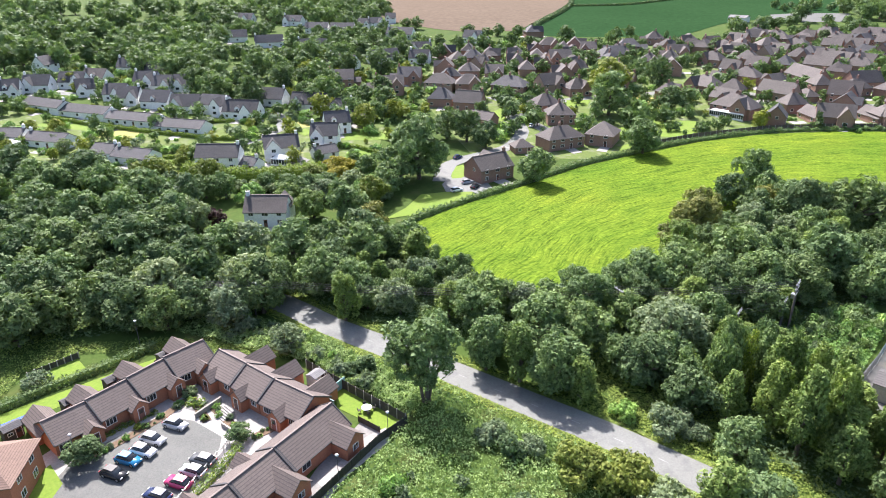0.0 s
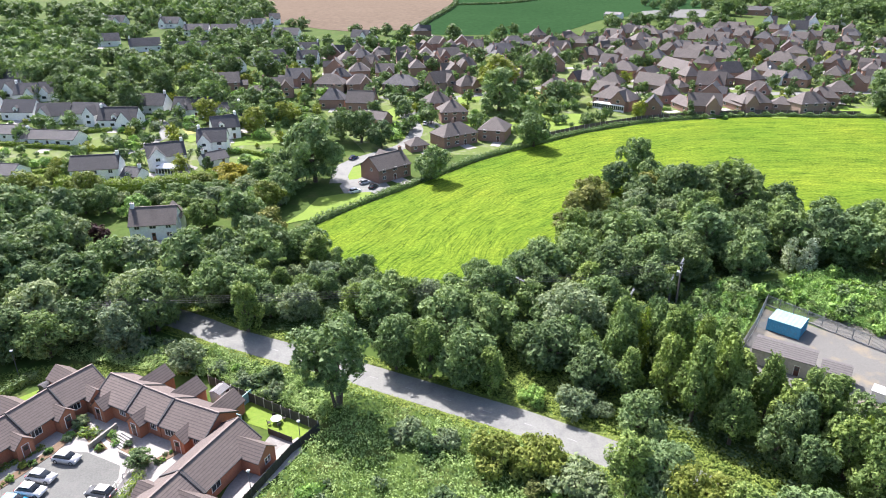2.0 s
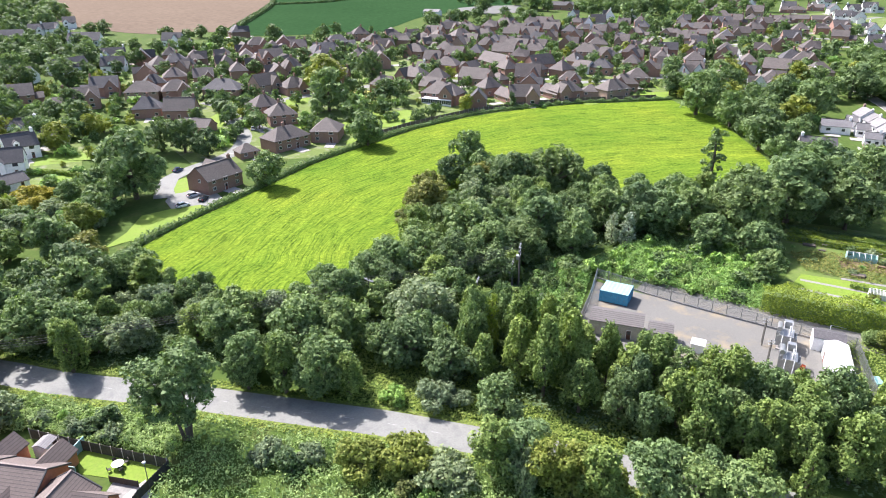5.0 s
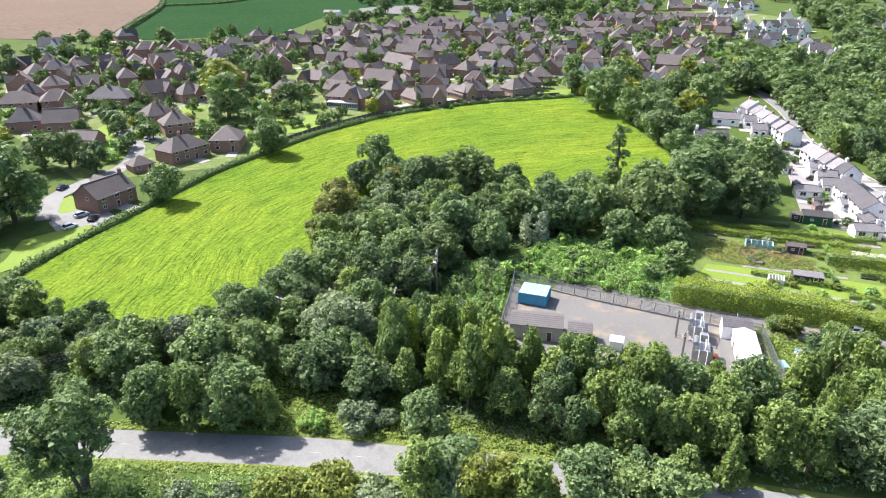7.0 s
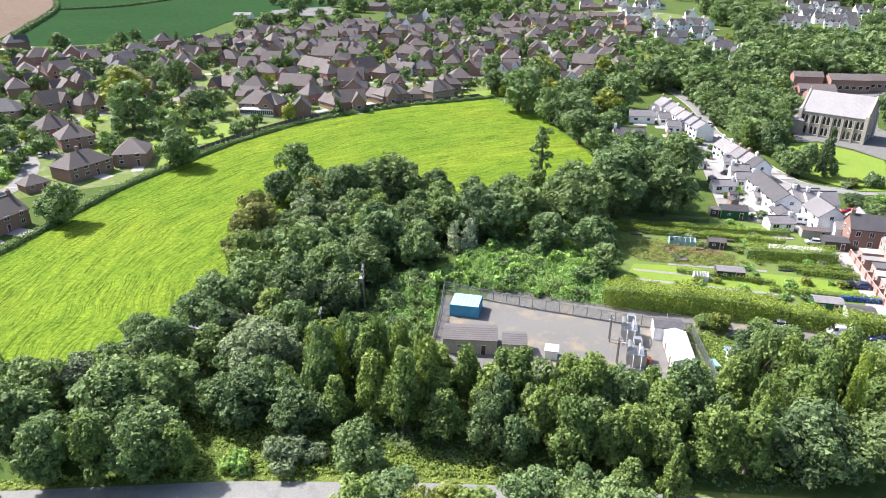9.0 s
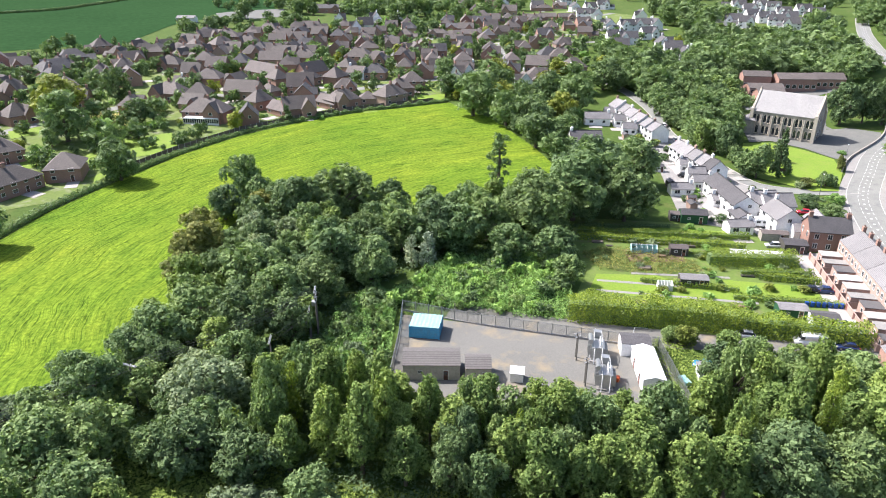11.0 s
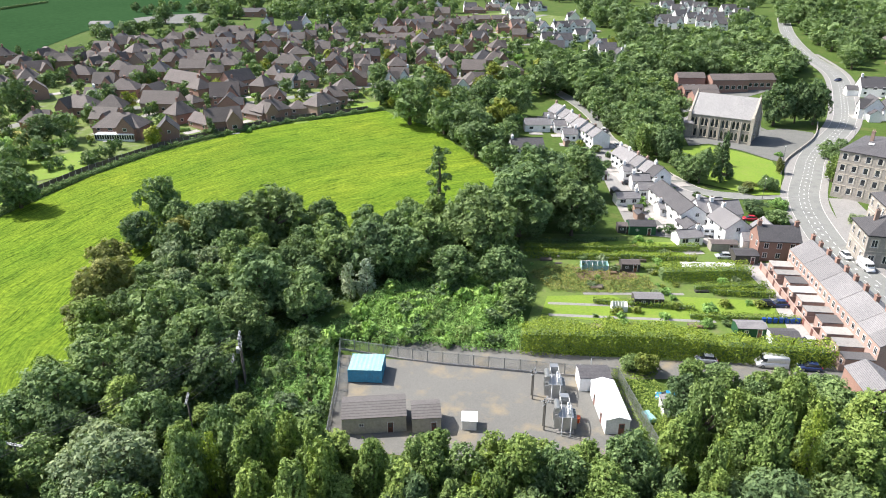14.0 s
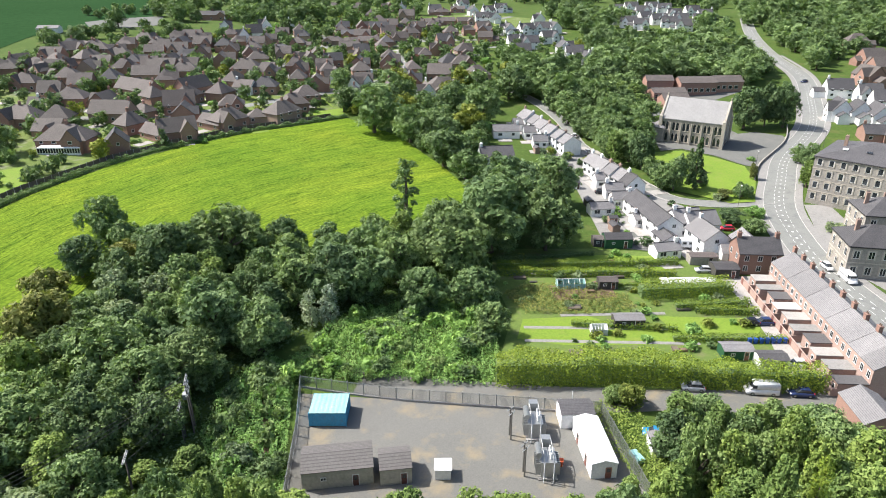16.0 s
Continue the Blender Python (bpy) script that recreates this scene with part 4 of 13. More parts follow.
    if not hip:
        for s in (-1, 1):
            if eave + rh > 6 and r.random() < (0.4 if far else 0.8):
                window(ob, Matrix.Translation((s * L / 2, r.uniform(-1, 1), eave - 0.9)) @ pose(0, 0, 0, 0, 0, -90 * s), 1.1, 1.1, 1)
    if style in ("white", "white2") and r.random() < 0.6 and eave < 4.6:
        # dormer
        s = r.choice((-1, 1))
        dx = r.uniform(-0.25, 0.25) * L
        m = Matrix.Translation((dx, s * W * 0.27, 0)) @ pose(0, 0, 0, 0, 0, 90)
        b = bmesh.new()
        gable_walls(b, W * 0.42, 1.9, eave + rh * 0.35, 0.8, eave)
        for v in b.verts:
            v.co = m @ v.co
        dm = part("dormer", b, M[wall], ob)
        part("dormer_roof", gable_roof(W * 0.42, 1.9, eave + rh * 0.35, 0.8, 0.2, 0.1, m), M[roof], dm)
        window(dm, Matrix.Translation((dx, s * W * 0.48, eave + 0.15)) @ pose(0, 0, 0, 0, 0, 180 if s < 0 else 0), 1.1, 0.9, 1)
    if style in ("brick", "brickdark", "brickbrown", "white") and L > 8 and not form and r.random() < 0.55:
        # a lower garage joined to one end
        s, gl, gw = r.choice((-1, 1)), r.uniform(3.4, 5.2), W * r.uniform(0.55, 0.75)
        m = Matrix.Translation((s * (L / 2 + gl / 2), r.uniform(-0.6, 0.6), 0))
        b = bmesh.new()
        gable_walls(b, gl, gw, 2.4, gw * 0.36, -1.5)
        for v in b.verts:
            v.co = m @ v.co
        ga = part("garage", b, M[wall], ob)
        part("garage_roof", gable_roof(gl, gw, 2.4, gw * 0.36, 0.25, 0.15, m), M[roof], ga)
    if chim and style != "terrace" and r.random() < 0.75:
        chimney(ob, r.choice((-1, 1)) * (L / 2 - 0.6 if not hip else 0.6), 0, eave + rh, chim)
    if style == "terrace":
        chimney(ob, L / 2 - 0.45, 0, eave + rh, "white" if r.random() < 0.5 else "brownbrick", 0.9)
    return ob


def street(rows_, style):
    for row in rows_:
        house(*row[:7], style, *row[7:])

# ---- vehicles ----
CARS = {}


def loft(bm, sections, mat=0, smooth=True):
    """Skin through rings of equally many points."""
    rings = [[bm.verts.new(p) for p in s] for s in sections]
    n = len(rings[0])
    for a, b in zip(rings, rings[1:]):
        for k in range(n):
            f = bm.faces.new((a[k], b[k], b[(k + 1) % n], a[(k + 1) % n]))
            f.material_index, f.smooth = mat, smooth
    for r in (rings[0], rings[-1]):
        bm.faces.new(r).material_index = mat
    bmesh.ops.recalc_face_normals(bm, faces=bm.faces)


def car_meshes(kind):
    if kind in CARS:
        return CARS[kind]
    van = kind == "van"
    L, W = (5.4, 1.95) if van else (3.95, 1.68)
    body = bmesh.new()
    prof = [(-0.5, 0.45, 0.62, 0.86), (-0.46, 0.25, 0.85, 0.97), (-0.3, 0.2, 0.93, 1.0), (0.0, 0.2, 0.95, 1.0), (0.3, 0.2, 0.9, 1.0), (0.44, 0.22, 0.78, 0.95), (0.5, 0.42, 0.6, 0.84)]
    if van:
        prof = [(-0.5, 0.35, 1.1, 0.95), (-0.48, 0.25, 1.2, 1.0), (0.0, 0.22, 1.2, 1.0), (0.3, 0.22, 1.15, 1.0), (0.44, 0.24, 1.0, 0.96), (0.5, 0.4, 0.75, 0.86)]

    def ring(x, lo, hi, w):
        h = W / 2 * w
        return [(x * L, -h, lo), (x * L, -h * 1.0, (lo + hi) / 2), (x * L, -h * 0.9, hi), (x * L, h * 0.9, hi), (x * L, h * 1.0, (lo + hi) / 2), (x * L, h, lo)]
    loft(body, [ring(*p) for p in prof])
    cab = bmesh.new()
    if van:
        secs = [(-0.495, 1.1, 0.92), (-0.49, 2.25, 0.84), (0.2, 2.3, 0.84), (0.27, 2.2, 0.82), (0.4, 1.1, 0.86)]
    else:
        secs = [(-0.43, 0.85, 0.82), (-0.3, 1.38, 0.7), (-0.05, 1.46, 0.7), (0.1, 1.4, 0.7), (0.27, 0.9, 0.8)]
    base = 0.85 if not van else 1.1

    def cring(x, z, w):
        h = W / 2
        return [(x * L, -h * 0.9, base), (x * L, -h * w, max(z - 0.05, base + 0.01)), (x * L, -h * (w - 0.08), z), (x * L, h * (w - 0.08), z), (x * L, h * w, max(z - 0.05, base + 0.01)), (x * L, h * 0.9, base)]
    loft(cab, [cring(*s) for s in secs])
    roof = bmesh.new()
    if not van:
        x0, x1 = -0.3 * L, 0.1 * L
        h = W / 2 * 0.66
        box(roof, x0, x1, -h, h, 1.36, 1.49)
    glass = bmesh.new()
    if van:
        for s in (-1, 1):
            box(glass, 0.2 * L, 0.34 * L, s * W * 0.435 - 0.02, s * W * 0.435 + 0.02, 1.35, 2.0)
        box(glass, 0.29 * L, 0.36 * L, -W * 0.36, W * 0.36, 1.3, 1.95)
    wheel, rim = bmesh.new(), bmesh.new()
    tube(wheel, [(0, -0.11, 0), (0, 0.11, 0)], 0.33, 14)
    tube(rim, [(0, -0.115, 0), (0, 0.115, 0)], 0.2, 10)
    head, tail = bmesh.new(), bmesh.new()
    box(head, -0.06, 0.03, -0.18, 0.18, -0.08, 0.08)
    box(tail, -0.03, 0.06, -0.15, 0.15, -0.1, 0.1)
    CARS[kind] = (L, W, mesh_from("body", body, M["car_silver"], True), mesh_from("cabin", cab, M["car_silver"] if van else M["pane"], True), mesh_from("roof_panel", roof, M["car_silver"]) if not van else None, mesh_from("windscreen", glass, M["pane"]) if van else None,
                  mesh_from("wheel", wheel, M["tyre"]), mesh_from("rim", rim, M["metal"]), mesh_from("headlight", head, M["frame"]), mesh_from("tail_light", tail, M["car_red"]))
    return CARS[kind]


def paint_slot(ob, mat):
    ob.material_slots[0].link = "OBJECT"
    ob.material_slots[0].material = mat


CAR_WORDS = {"silver": "silver", "white": "white", "black": "black", "blue": "bright blue", "red": "red", "navy": "dark blue", "grey": "grey", "pink": "crimson"}


def car(x, y, rot, colour, kind="car", where="parked on the tarmac"):
    L, W, body, cab, roof, glass, wheel, rim, head, tail = car_meshes(kind)
    ob = thing("van" if kind == "van" else "car", pose(x, y, land(x, y) + 0.05, 0, 0, rot), f"{CAR_WORDS[colour]} {'panel van' if kind == 'van' else 'hatchback car'} {where}", kind, group="parked vehicles")
    paint_slot(part("body", body, None, ob), M["car_" + colour])
    c = part("cabin", cab, None, ob)
    if kind == "van":
        paint_slot(c, M["car_" + colour])
        part("windscreen", glass, None, ob)
    else:
        paint_slot(part("roof_panel", roof, None, ob), M["car_" + colour])
    for sx in (-0.31, 0.31):
        for sy in (-1, 1):
            w = part("wheel", wheel, None, ob)
            w.location = (sx * L, sy * (W / 2 - 0.1), 0.33)
            part("rim", rim, None, w)
    for s in (-1, 1):
        part("headlight", head, None, ob).location = (0.485 * L, s * W * 0.34, 0.68)
        part("tail_light", tail, None, ob).location = (-0.485 * L, s * W * 0.36, 0.8)
    return ob


# ---- fences and poles ----
def fence(pts, height, gap, panel_mat, post_mat, label, post=0.07, rails=0, boards=True, name="fence"):
    o = (pts[0][0], pts[0][1], land(*pts[0]))
    ob = thing(name, pose(*o), label, "fence")
    line = []
    for a, b in zip(pts, pts[1:]):
        n = max(1, round(math.dist(a, b) / gap))
        line += [(a[0] + (b[0] - a[0]) * i / n, a[1] + (b[1] - a[1]) * i / n) for i in range(n)]
    line.append(pts[-1])
    pb = bmesh.new()
    box(pb, -post, post, -post, post, -0.3, height + 0.08)
    pm = mesh_from("post", pb, M[post_mat])
    cache = {}
    for i, p in enumerate(line):
        q = part("post", pm, None, ob)
        q.location = (p[0] - o[0], p[1] - o[1], land(*p) - o[2])
        if i + 1 < len(line):
            r = line[i + 1]
            l = round(math.dist(p, r), 1)
            key = l
            if key not in cache:
                b = bmesh.new()
                if boards:
                    box(b, post, l - post, -0.025, 0.025, 0.06, 0.3)
                    k = int((l - 2 * post) / 0.22)
                    for j in range(k):
                        x0 = post + (l - 2 * post) * j / k
                        d = 0.012 if j % 2 else -0.012
                        box(b, x0, x0 + (l - 2 * post) / k, d - 0.014, d + 0.014, 0.3, height - (0.03 if j % 2 else 0))
                else:
                    for z in (0.25, height - 0.25):
                        box(b, 0, l, -0.03, 0.03, z, z + 0.06)
                    k = max(2, int(l / 0.17))
                    for j in range(k):
                        x0 = l * (j + 0.5) / k
                        box(b, x0 - 0.03, x0 + 0.03, -0.05, -0.032, 0.08, height)
                cache[key] = mesh_from("panel", b, M[panel_mat])
            w = part("panel", cache[key], None, ob)
            w["kind"] = "stuff"
            w.matrix_basis = Matrix.Translation((p[0] - o[0], p[1] - o[1], land(*p) - o[2])) @ pose(0, 0, 0, 0, 0, math.degrees(math.atan2(r[1] - p[1], r[0] - p[0])))
    return ob


def lamp_post(x, y, h, label="slim grey street lamp post"):
    ob = thing("street_lamp", pose(x, y, land(x, y)), label, "street lamp")
    b = bmesh.new()
    tube(b, [(0, 0, -0.2), (0, 0, 1), (0, 0, h)], [0.09, 0.06, 0.045], 8)
    part("post", b, M["darkmetal"], ob)
    b = bmesh.new()
    tube(b, [(0, 0, h - 0.02), (0, 0, h + 0.2), (0, 0, h + 0.3)], [0.12, 0.28, 0.1], 10)
    part("lantern", b, M["frame"], ob)


def power_pole(x, y, h, twin=False, rot=0):
    ob = thing("power_pole", pose(x, y, land(x, y), 0, 0, rot), "twin-legged timber power pole with steel crossarms" if twin else "single timber power pole with a crossarm", "power pole")
    for s in (-0.7, 0.7) if twin else (0,):
        b = bmesh.new()
        tube(b, [(s, 0, -0.3), (s, 0, h)], [0.16, 0.12], 8)
        part("pole", b, M["timber"], ob)
    for z in (h - 0.3, h - 1.3, h - 2.4) if twin else (h - 0.25,):
        b = bmesh.new()
        box(b, -1.35, 1.35, -0.16, -0.04, z, z + 0.16)
        box(b, -1.35, 1.35, 0.04, 0.16, z, z + 0.16)
        a = part("crossarm", b, M["metal"], ob)
        for xx in (-1.2, -0.4, 0.4, 1.2):
            b = bmesh.new()
            for k in range(3):
                tube(b, [(xx, 0, z + 0.14 + k * 0.1), (xx, 0, z + 0.2 + k * 0.1), (xx, 0, z + 0.24 + k * 0.1)], [0.05, 0.1, 0.05], 8)
            part("insulator", b, M["metal"], a)
    if twin:
        b = bmesh.new()
        box(b, -0.5, 0.5, 0.15, 0.75, h - 3.4, h - 2.5)
        part("switch_box", b, M["metal"], ob)


def wires(a, b, sag, offs=(-1.3, -0.45, 0.45, 1.3)):
    ob = thing("power_line", pose(*a), "thin dark overhead power lines between poles", "power line")
    d = Vector(b) - Vector(a)
    n = Vector((-d.y, d.x, 0)).normalized()
    for o in offs:
        bm = bmesh.new()
        pts = [tuple(d * (i / 10) + n * o - Vector((0, 0, sag * 4 * (i / 10) * (1 - i / 10)))) for i in range(11)]
        tube(bm, pts, 0.028, 4, cap=False)
        part("wire", bm, M["darkmetal"], ob)


power_pole(62.4, 113.9, 9.6, True, 55)
power_pole(60.3, 113.0, 6.4, True, 55)
power_pole(50.0, 108.4, 6.2, False, 55)
power_pole(28.5, 113, 8.0, False, -60)
power_pole(-42.5, 112, 8.5, False, -30)
wires((62.4, 113.9, 9.4), (28.5, 113, 7.9), 1.0)
wires((60.3, 113.0, 6.3), (50.0, 108.4, 6.1), 0.4, (-0.6, 0.6))
wires((28.5, 113, 7.9), (-42.5, 112, 8.4), 1.2)
wires((-42.5, 112, 8.4), (-115, 108, 9.0), 1.2)

# ---- sheltered bungalows round a car park ----
sheet("paved_court", [(-65, 64), (-61, 73), (-48, 92), (-42, 94), (-23, 83), (-19.5, 78), (-34, 53), (-52, 50)], "concrete", 0.03, "pale paving round the bungalows", "paving")
sheet("car_park", [(-57, 56), (-57, 63.8), (-56.5, 71.5), (-51.9, 77.2), (-47.6, 81.4), (-42.7, 80.5), (-37, 77), (-36.3, 74), (-37.4, 67.2), (-42, 56)], "tarmac", 0.05, "grey asphalt car park", "car park")
bm = bmesh.new()
for _i in range(8):
    _x, _y = -45.4 - _i * 0.78, 80.7 - _i * 2.35
    box(bm, -2.3, 2.3, -0.05, 0.05, 0.055, 0.06, m=pose(_x, _y, 0, 0, 0, -17))
for _i in range(5):
    _x, _y = -36.7 - _i * 0.95, 72.6 - _i * 2.2
    box(bm, -2.3, 2.3, -0.05, 0.05, 0.055, 0.06, m=pose(_x, _y, 0, 0, 0, -17))
for _x, _y in ((-41.5, 77.5), (-43.2, 73.5), (-40.2, 74.8)):
    box(bm, -0.5, 0.5, -0.35, 0.35, 0.055, 0.06, m=pose(_x, _y, 0, 0, 0, 30))
single("parking_bay_lines", bm, M["paint"], "white painted parking bay lines", "road marking", kind="structure")


def bungalow(a, b, z0, front, porch, rear, label):
    """One dwelling of a stepped row, its ridge from a to b; front and rear name the sides of porch and back wing."""
    L = math.dist(a, b)
    W, eave, rh = 6.8, 2.5, 2.15
    ob = thing("bungalow", pose((a[0] + b[0]) / 2, (a[1] + b[1]) / 2, z0, 0, 0, math.degrees(math.atan2(b[1] - a[1], b[0] - a[0]))), label, "bungalow", group="sheltered bungalows")
    w = bmesh.new()
    gable_walls(w, L, W, eave, rh, -1.2)
    part("wall", w, M["orange"], ob)
    part("roof", gable_roof(L, W, eave, rh, 0.4, 0.18), M["roof_rib"], ob)
    r = bmesh.new()
    box(r, -L / 2 - 0.2, L / 2 + 0.2, -0.14, 0.14, eave + rh + 0.12, eave + rh + 0.28)
    part("ridge_tiles", r, M["ridge"], ob)
    for s in (-1, 1):
        r = bmesh.new()
        for t in (-1, 1):
            m = Matrix.Translation((s * (L / 2 + 0.17), 0, eave + rh + 0.17)) @ Matrix.Rotation(-t * math.atan2(rh, W / 2), 4, "X")
            box(r, -0.09, 0.09, 0 if t > 0 else -4.45, 4.45 if t > 0 else 0, -0.02, 0.1, m=m)
        part("verge", r, M["darkmetal"], ob)
        g = bmesh.new()
        tube(g, [(-L / 2, s * (W / 2 + 0.42), eave - 0.12), (L / 2, s * (W / 2 + 0.42), eave - 0.12)], 0.06, 6)
        part("gutter", g, M["darkmetal"], ob)
    fx = pose(0, 0, 0, 0, 0, 180 if front < 0 else 0)
    for xx, w_ in ((-L * 0.3, 1.7), (L * 0.32, 1.3)):
        window(ob, Matrix.Translation((xx, front * W / 2, 0.85)) @ fx, w_, 1.2, 2)
        window(ob, Matrix.Translation((xx, -front * W / 2, 0.85)) @ pose(0, 0, 0, 0, 0, 0 if front < 0 else 180), w_, 1.2, 1)
    if porch is not None:
        m = Matrix.Translation((porch * L, front * (W / 2 + 0.3), 0)) @ pose(0, 0, 0, 0, 0, 90)
        p = bmesh.new()
        gable_walls(p, 2.4, 2.5, 2.2, 1.15, -1.0)
        for v in p.verts:
            v.co = m @ v.co
        pw = part("porch", p, M["orange"], ob)
        part("porch_roof", gable_roof(3.6, 2.5, 2.2, 1.15, 0.3, 0.14, Matrix.Translation((porch * L, front * (W / 2 - 0.35), 0)) @ pose(0, 0, 0, 0, 0, 90)), M["roof_rib"], pw)
        d = part("door", door_mesh(), None, pw)
        d.matrix_basis = Matrix.Translation((porch * L, front * (W / 2 + 1.5), 0)) @ fx
    if rear is not None:
        m = Matrix.Translation((rear * L, -front * (W / 2 + 0.6), 0)) @ pose(0, 0, 0, 0, 0, 90)
        p = bmesh.new()
        gable_walls(p, 5.0, 3.6, 2.3, 1.5, -1.0)
        for v in p.verts:
            v.co = m @ v.co
        pw = part("back_wing", p, M["orange"], ob)
        part("wing_roof", gable_roof(6.4, 3.6, 2.3, 1.5, 0.3, 0.15, Matrix.Translation((rear * L, -front * (W / 2 - 0.1), 0)) @ pose(0, 0, 0, 0, 0, 90)), M["roof_rib"], pw)
        window(pw, Matrix.Translation((rear * L, -front * (W / 2 + 3.1), 0.8)) @ pose(0, 0, 0, 0, 0, 0 if front < 0 else 180), 1.2, 1.1, 1)
    return ob


BL = "orange-brick bungalow with a ribbed brown tiled roof"
NW = [(-61.6, 73.5), (-57.7, 78.6), (-54.1, 84.2), (-50.6, 89.9), (-46.4, 95.4)]
for _i, (_a, _b) in enumerate(zip(NW, NW[1:])):
    bungalow(_a, _b, 0.22 * _i, -1, (0.28, 0.3, 0.3, 0.12)[_i], (-0.32, -0.25, -0.05, 0.2)[_i], BL)
NE = [(-42.4, 93.0), (-36.6, 89.2), (-30.9, 85.3), (-23.6, 81.0)]
for _i, (_a, _b) in enumerate(zip(NE, NE[1:])):
    bungalow(_a, _b, 0.35 - 0.1 * _i, -1, (-0.2, -0.05, 0.05)[_i], (0.1, 0.12, 0.15)[_i], BL)
SE = [(-39.5, 47.5), (-34.6, 55.2), (-30.2, 62.6), (-26.3, 69.4), (-20.6, 79.3)]
for _i, (_a, _b) in enumerate(zip(SE, SE[1:])):
    bungalow(_a, _b, -0.1 + 0.1 * _i, 1, (0.0, 0.1, 0.2, None)[_i], (0.2, 0.1, 0.25, 0.3)[_i], BL)

# two-storey brick block beside the court
ob = thing("brick_block", pose(-66.5, 63.5, 0, 0, 0, 12), "two-storey orange-brick block with a hipped russet roof", "house")
bm = bmesh.new()
gable_walls(bm, 16, 9, 5.0, 0, -0.5)
part("wall", bm, M["orange"], ob)
part("roof", hip_roof(16, 9, 5.0, 2.6), M["roof_red"], ob)
for _x in (-5, -1.5, 2, 5.5):
    for _z in (0.9, 3.4):
        window(ob, Matrix.Translation((_x, -4.5, _z)) @ pose(0, 0, 0, 0, 0, 180), 1.5, 1.2, 1)
for _y in (-2, 1.8):
    for _z in (0.9, 3.4):
        window(ob, Matrix.Translation((8, _y, _z)) @ pose(0, 0, 0, 0, 0, -90), 1.3, 1.2, 1)
sheet("small_lawn", [(-62, 60), (-60.1, 68.2), (-59.2, 70), (-55.3, 66.5), (-55, 60)], "lawn", 0.06, "bright mown lawn by the brick block", "lawn")
sheet("back_lawn", [(-22.2, 89.5), (-20.3, 89.6), (-10.4, 81.8), (-11.8, 79.0), (-21.0, 84.7)], "lawn", 0.06, "bright fenced back lawn", "lawn")
sheet("allotment_lawn", [(-75.3, 90.3), (-70.4, 96.6), (-66.8, 93.3), (-72.2, 86.3)], "lawn", 0.06, "bright fenced allotment lawn", "lawn")
sheet("strip_lawn", [(-74.5, 80), (-61, 93.5), (-52, 101), (-49.5, 98.5), (-58.5, 90.5), (-71, 77.5)], "lawn", 0.05, "narrow lawn behind the bungalows", "lawn")
fence([(-28.5, 95.6), (-21.4, 90.2), (-9.6, 81.4)], 1.8, 1.9, "timber", "concrete", "dark board fence with pale concrete posts", 0.07)
fence([(-9.4, 81.2), (-13.2, 76.6), (-18.2, 67.6), (-27, 52)], 1.6, 1.9, "timber", "timber", "dark close-boarded garden fence", 0.06)
fence([(-17.0, 81.5), (-13.3, 79.0)], 1.1, 1.9, "timber", "timber", "low dark board fence beside the lawn", 0.05)
fence([(-75.6, 90.4), (-70.4, 97.0)], 1.2, 1.2, "timber", "concrete", "pale-posted low allotment fence", 0.08)
fence([(-38.2, 63.5), (-35.3, 75.6)], 1.1, 1.6, "metal", "metal", "grey steel railing beside the car park", 0.04, boards=False, name="railing")
hedge([(-37.0, 62.0), (-34.9, 69), (-33.4, 74.5)], 1.4, 0.9, "low green shrub border")
hedge([(-75, 80.5), (-69.8, 87.3), (-63.4, 94.0), (-58, 101)], 1.3, 1.5, "thin ragged hedge behind the lawns", "leaf_d")
hedge([(-54.9, 75.6), (-52.3, 79.2), (-49.3, 82.4)], 1.0, 0.5, "low planted flower border", "leaf_y")
hedge([(-45.3, 84.8), (-42.3, 84.2)], 1.8, 0.8, "green shrub bed by the steps")
ob = thing("stairs", pose(-38.9, 81.2, 0.02, 0, 0, -40), "pale concrete garden steps with low risers", "stairs")
for _i in range(6):
    bm = bmesh.new()
    box(bm, -1.2, 1.2, 0.34 * _i, 0.34 * _i + 0.34, 0, 0.16 * (_i + 1))
    part("step", bm, M["concrete"], ob)
bm = bmesh.new()
box(bm, -2.6, 2.6, -0.15, 0.15, 0, 0.9, m=pose(-41.4, 83.4, 0.03, 0, 0, 62))
box(bm, -2.2, 2.2, -0.15, 0.15, 0, 0.7, m=pose(-36.0, 78.2, 0.03, 0, 0, -35))
single("retaining_wall", bm, M["stone"], "low grey stone retaining wall", "wall")
for _x, _y, _r, _c in ((-44.8, 78.9, -17, "silver"), (-46.7, 75.4, -17, "silver"), (-47.0, 72.9, -17, "white"), (-48.3, 71.0, -17, "blue"), (-48.9, 68.2, -17, "black"), (-37.6, 71.4, 163, "grey"), (-38.1, 69.1, 163, "silver"), (-39.2, 66.9, 163, "pink"), (-41.0, 64.4, 163, "navy")):
    car(_x, _y, _r, _c, where="parked in a marked bay")
lamp_post(-11.9, 78.0, 4.5)
lamp_post(-17.4, 68.0, 5.0)
lamp_post(-55.5, 70.5, 5.0)
lamp_post(-61, 101, 5.5)
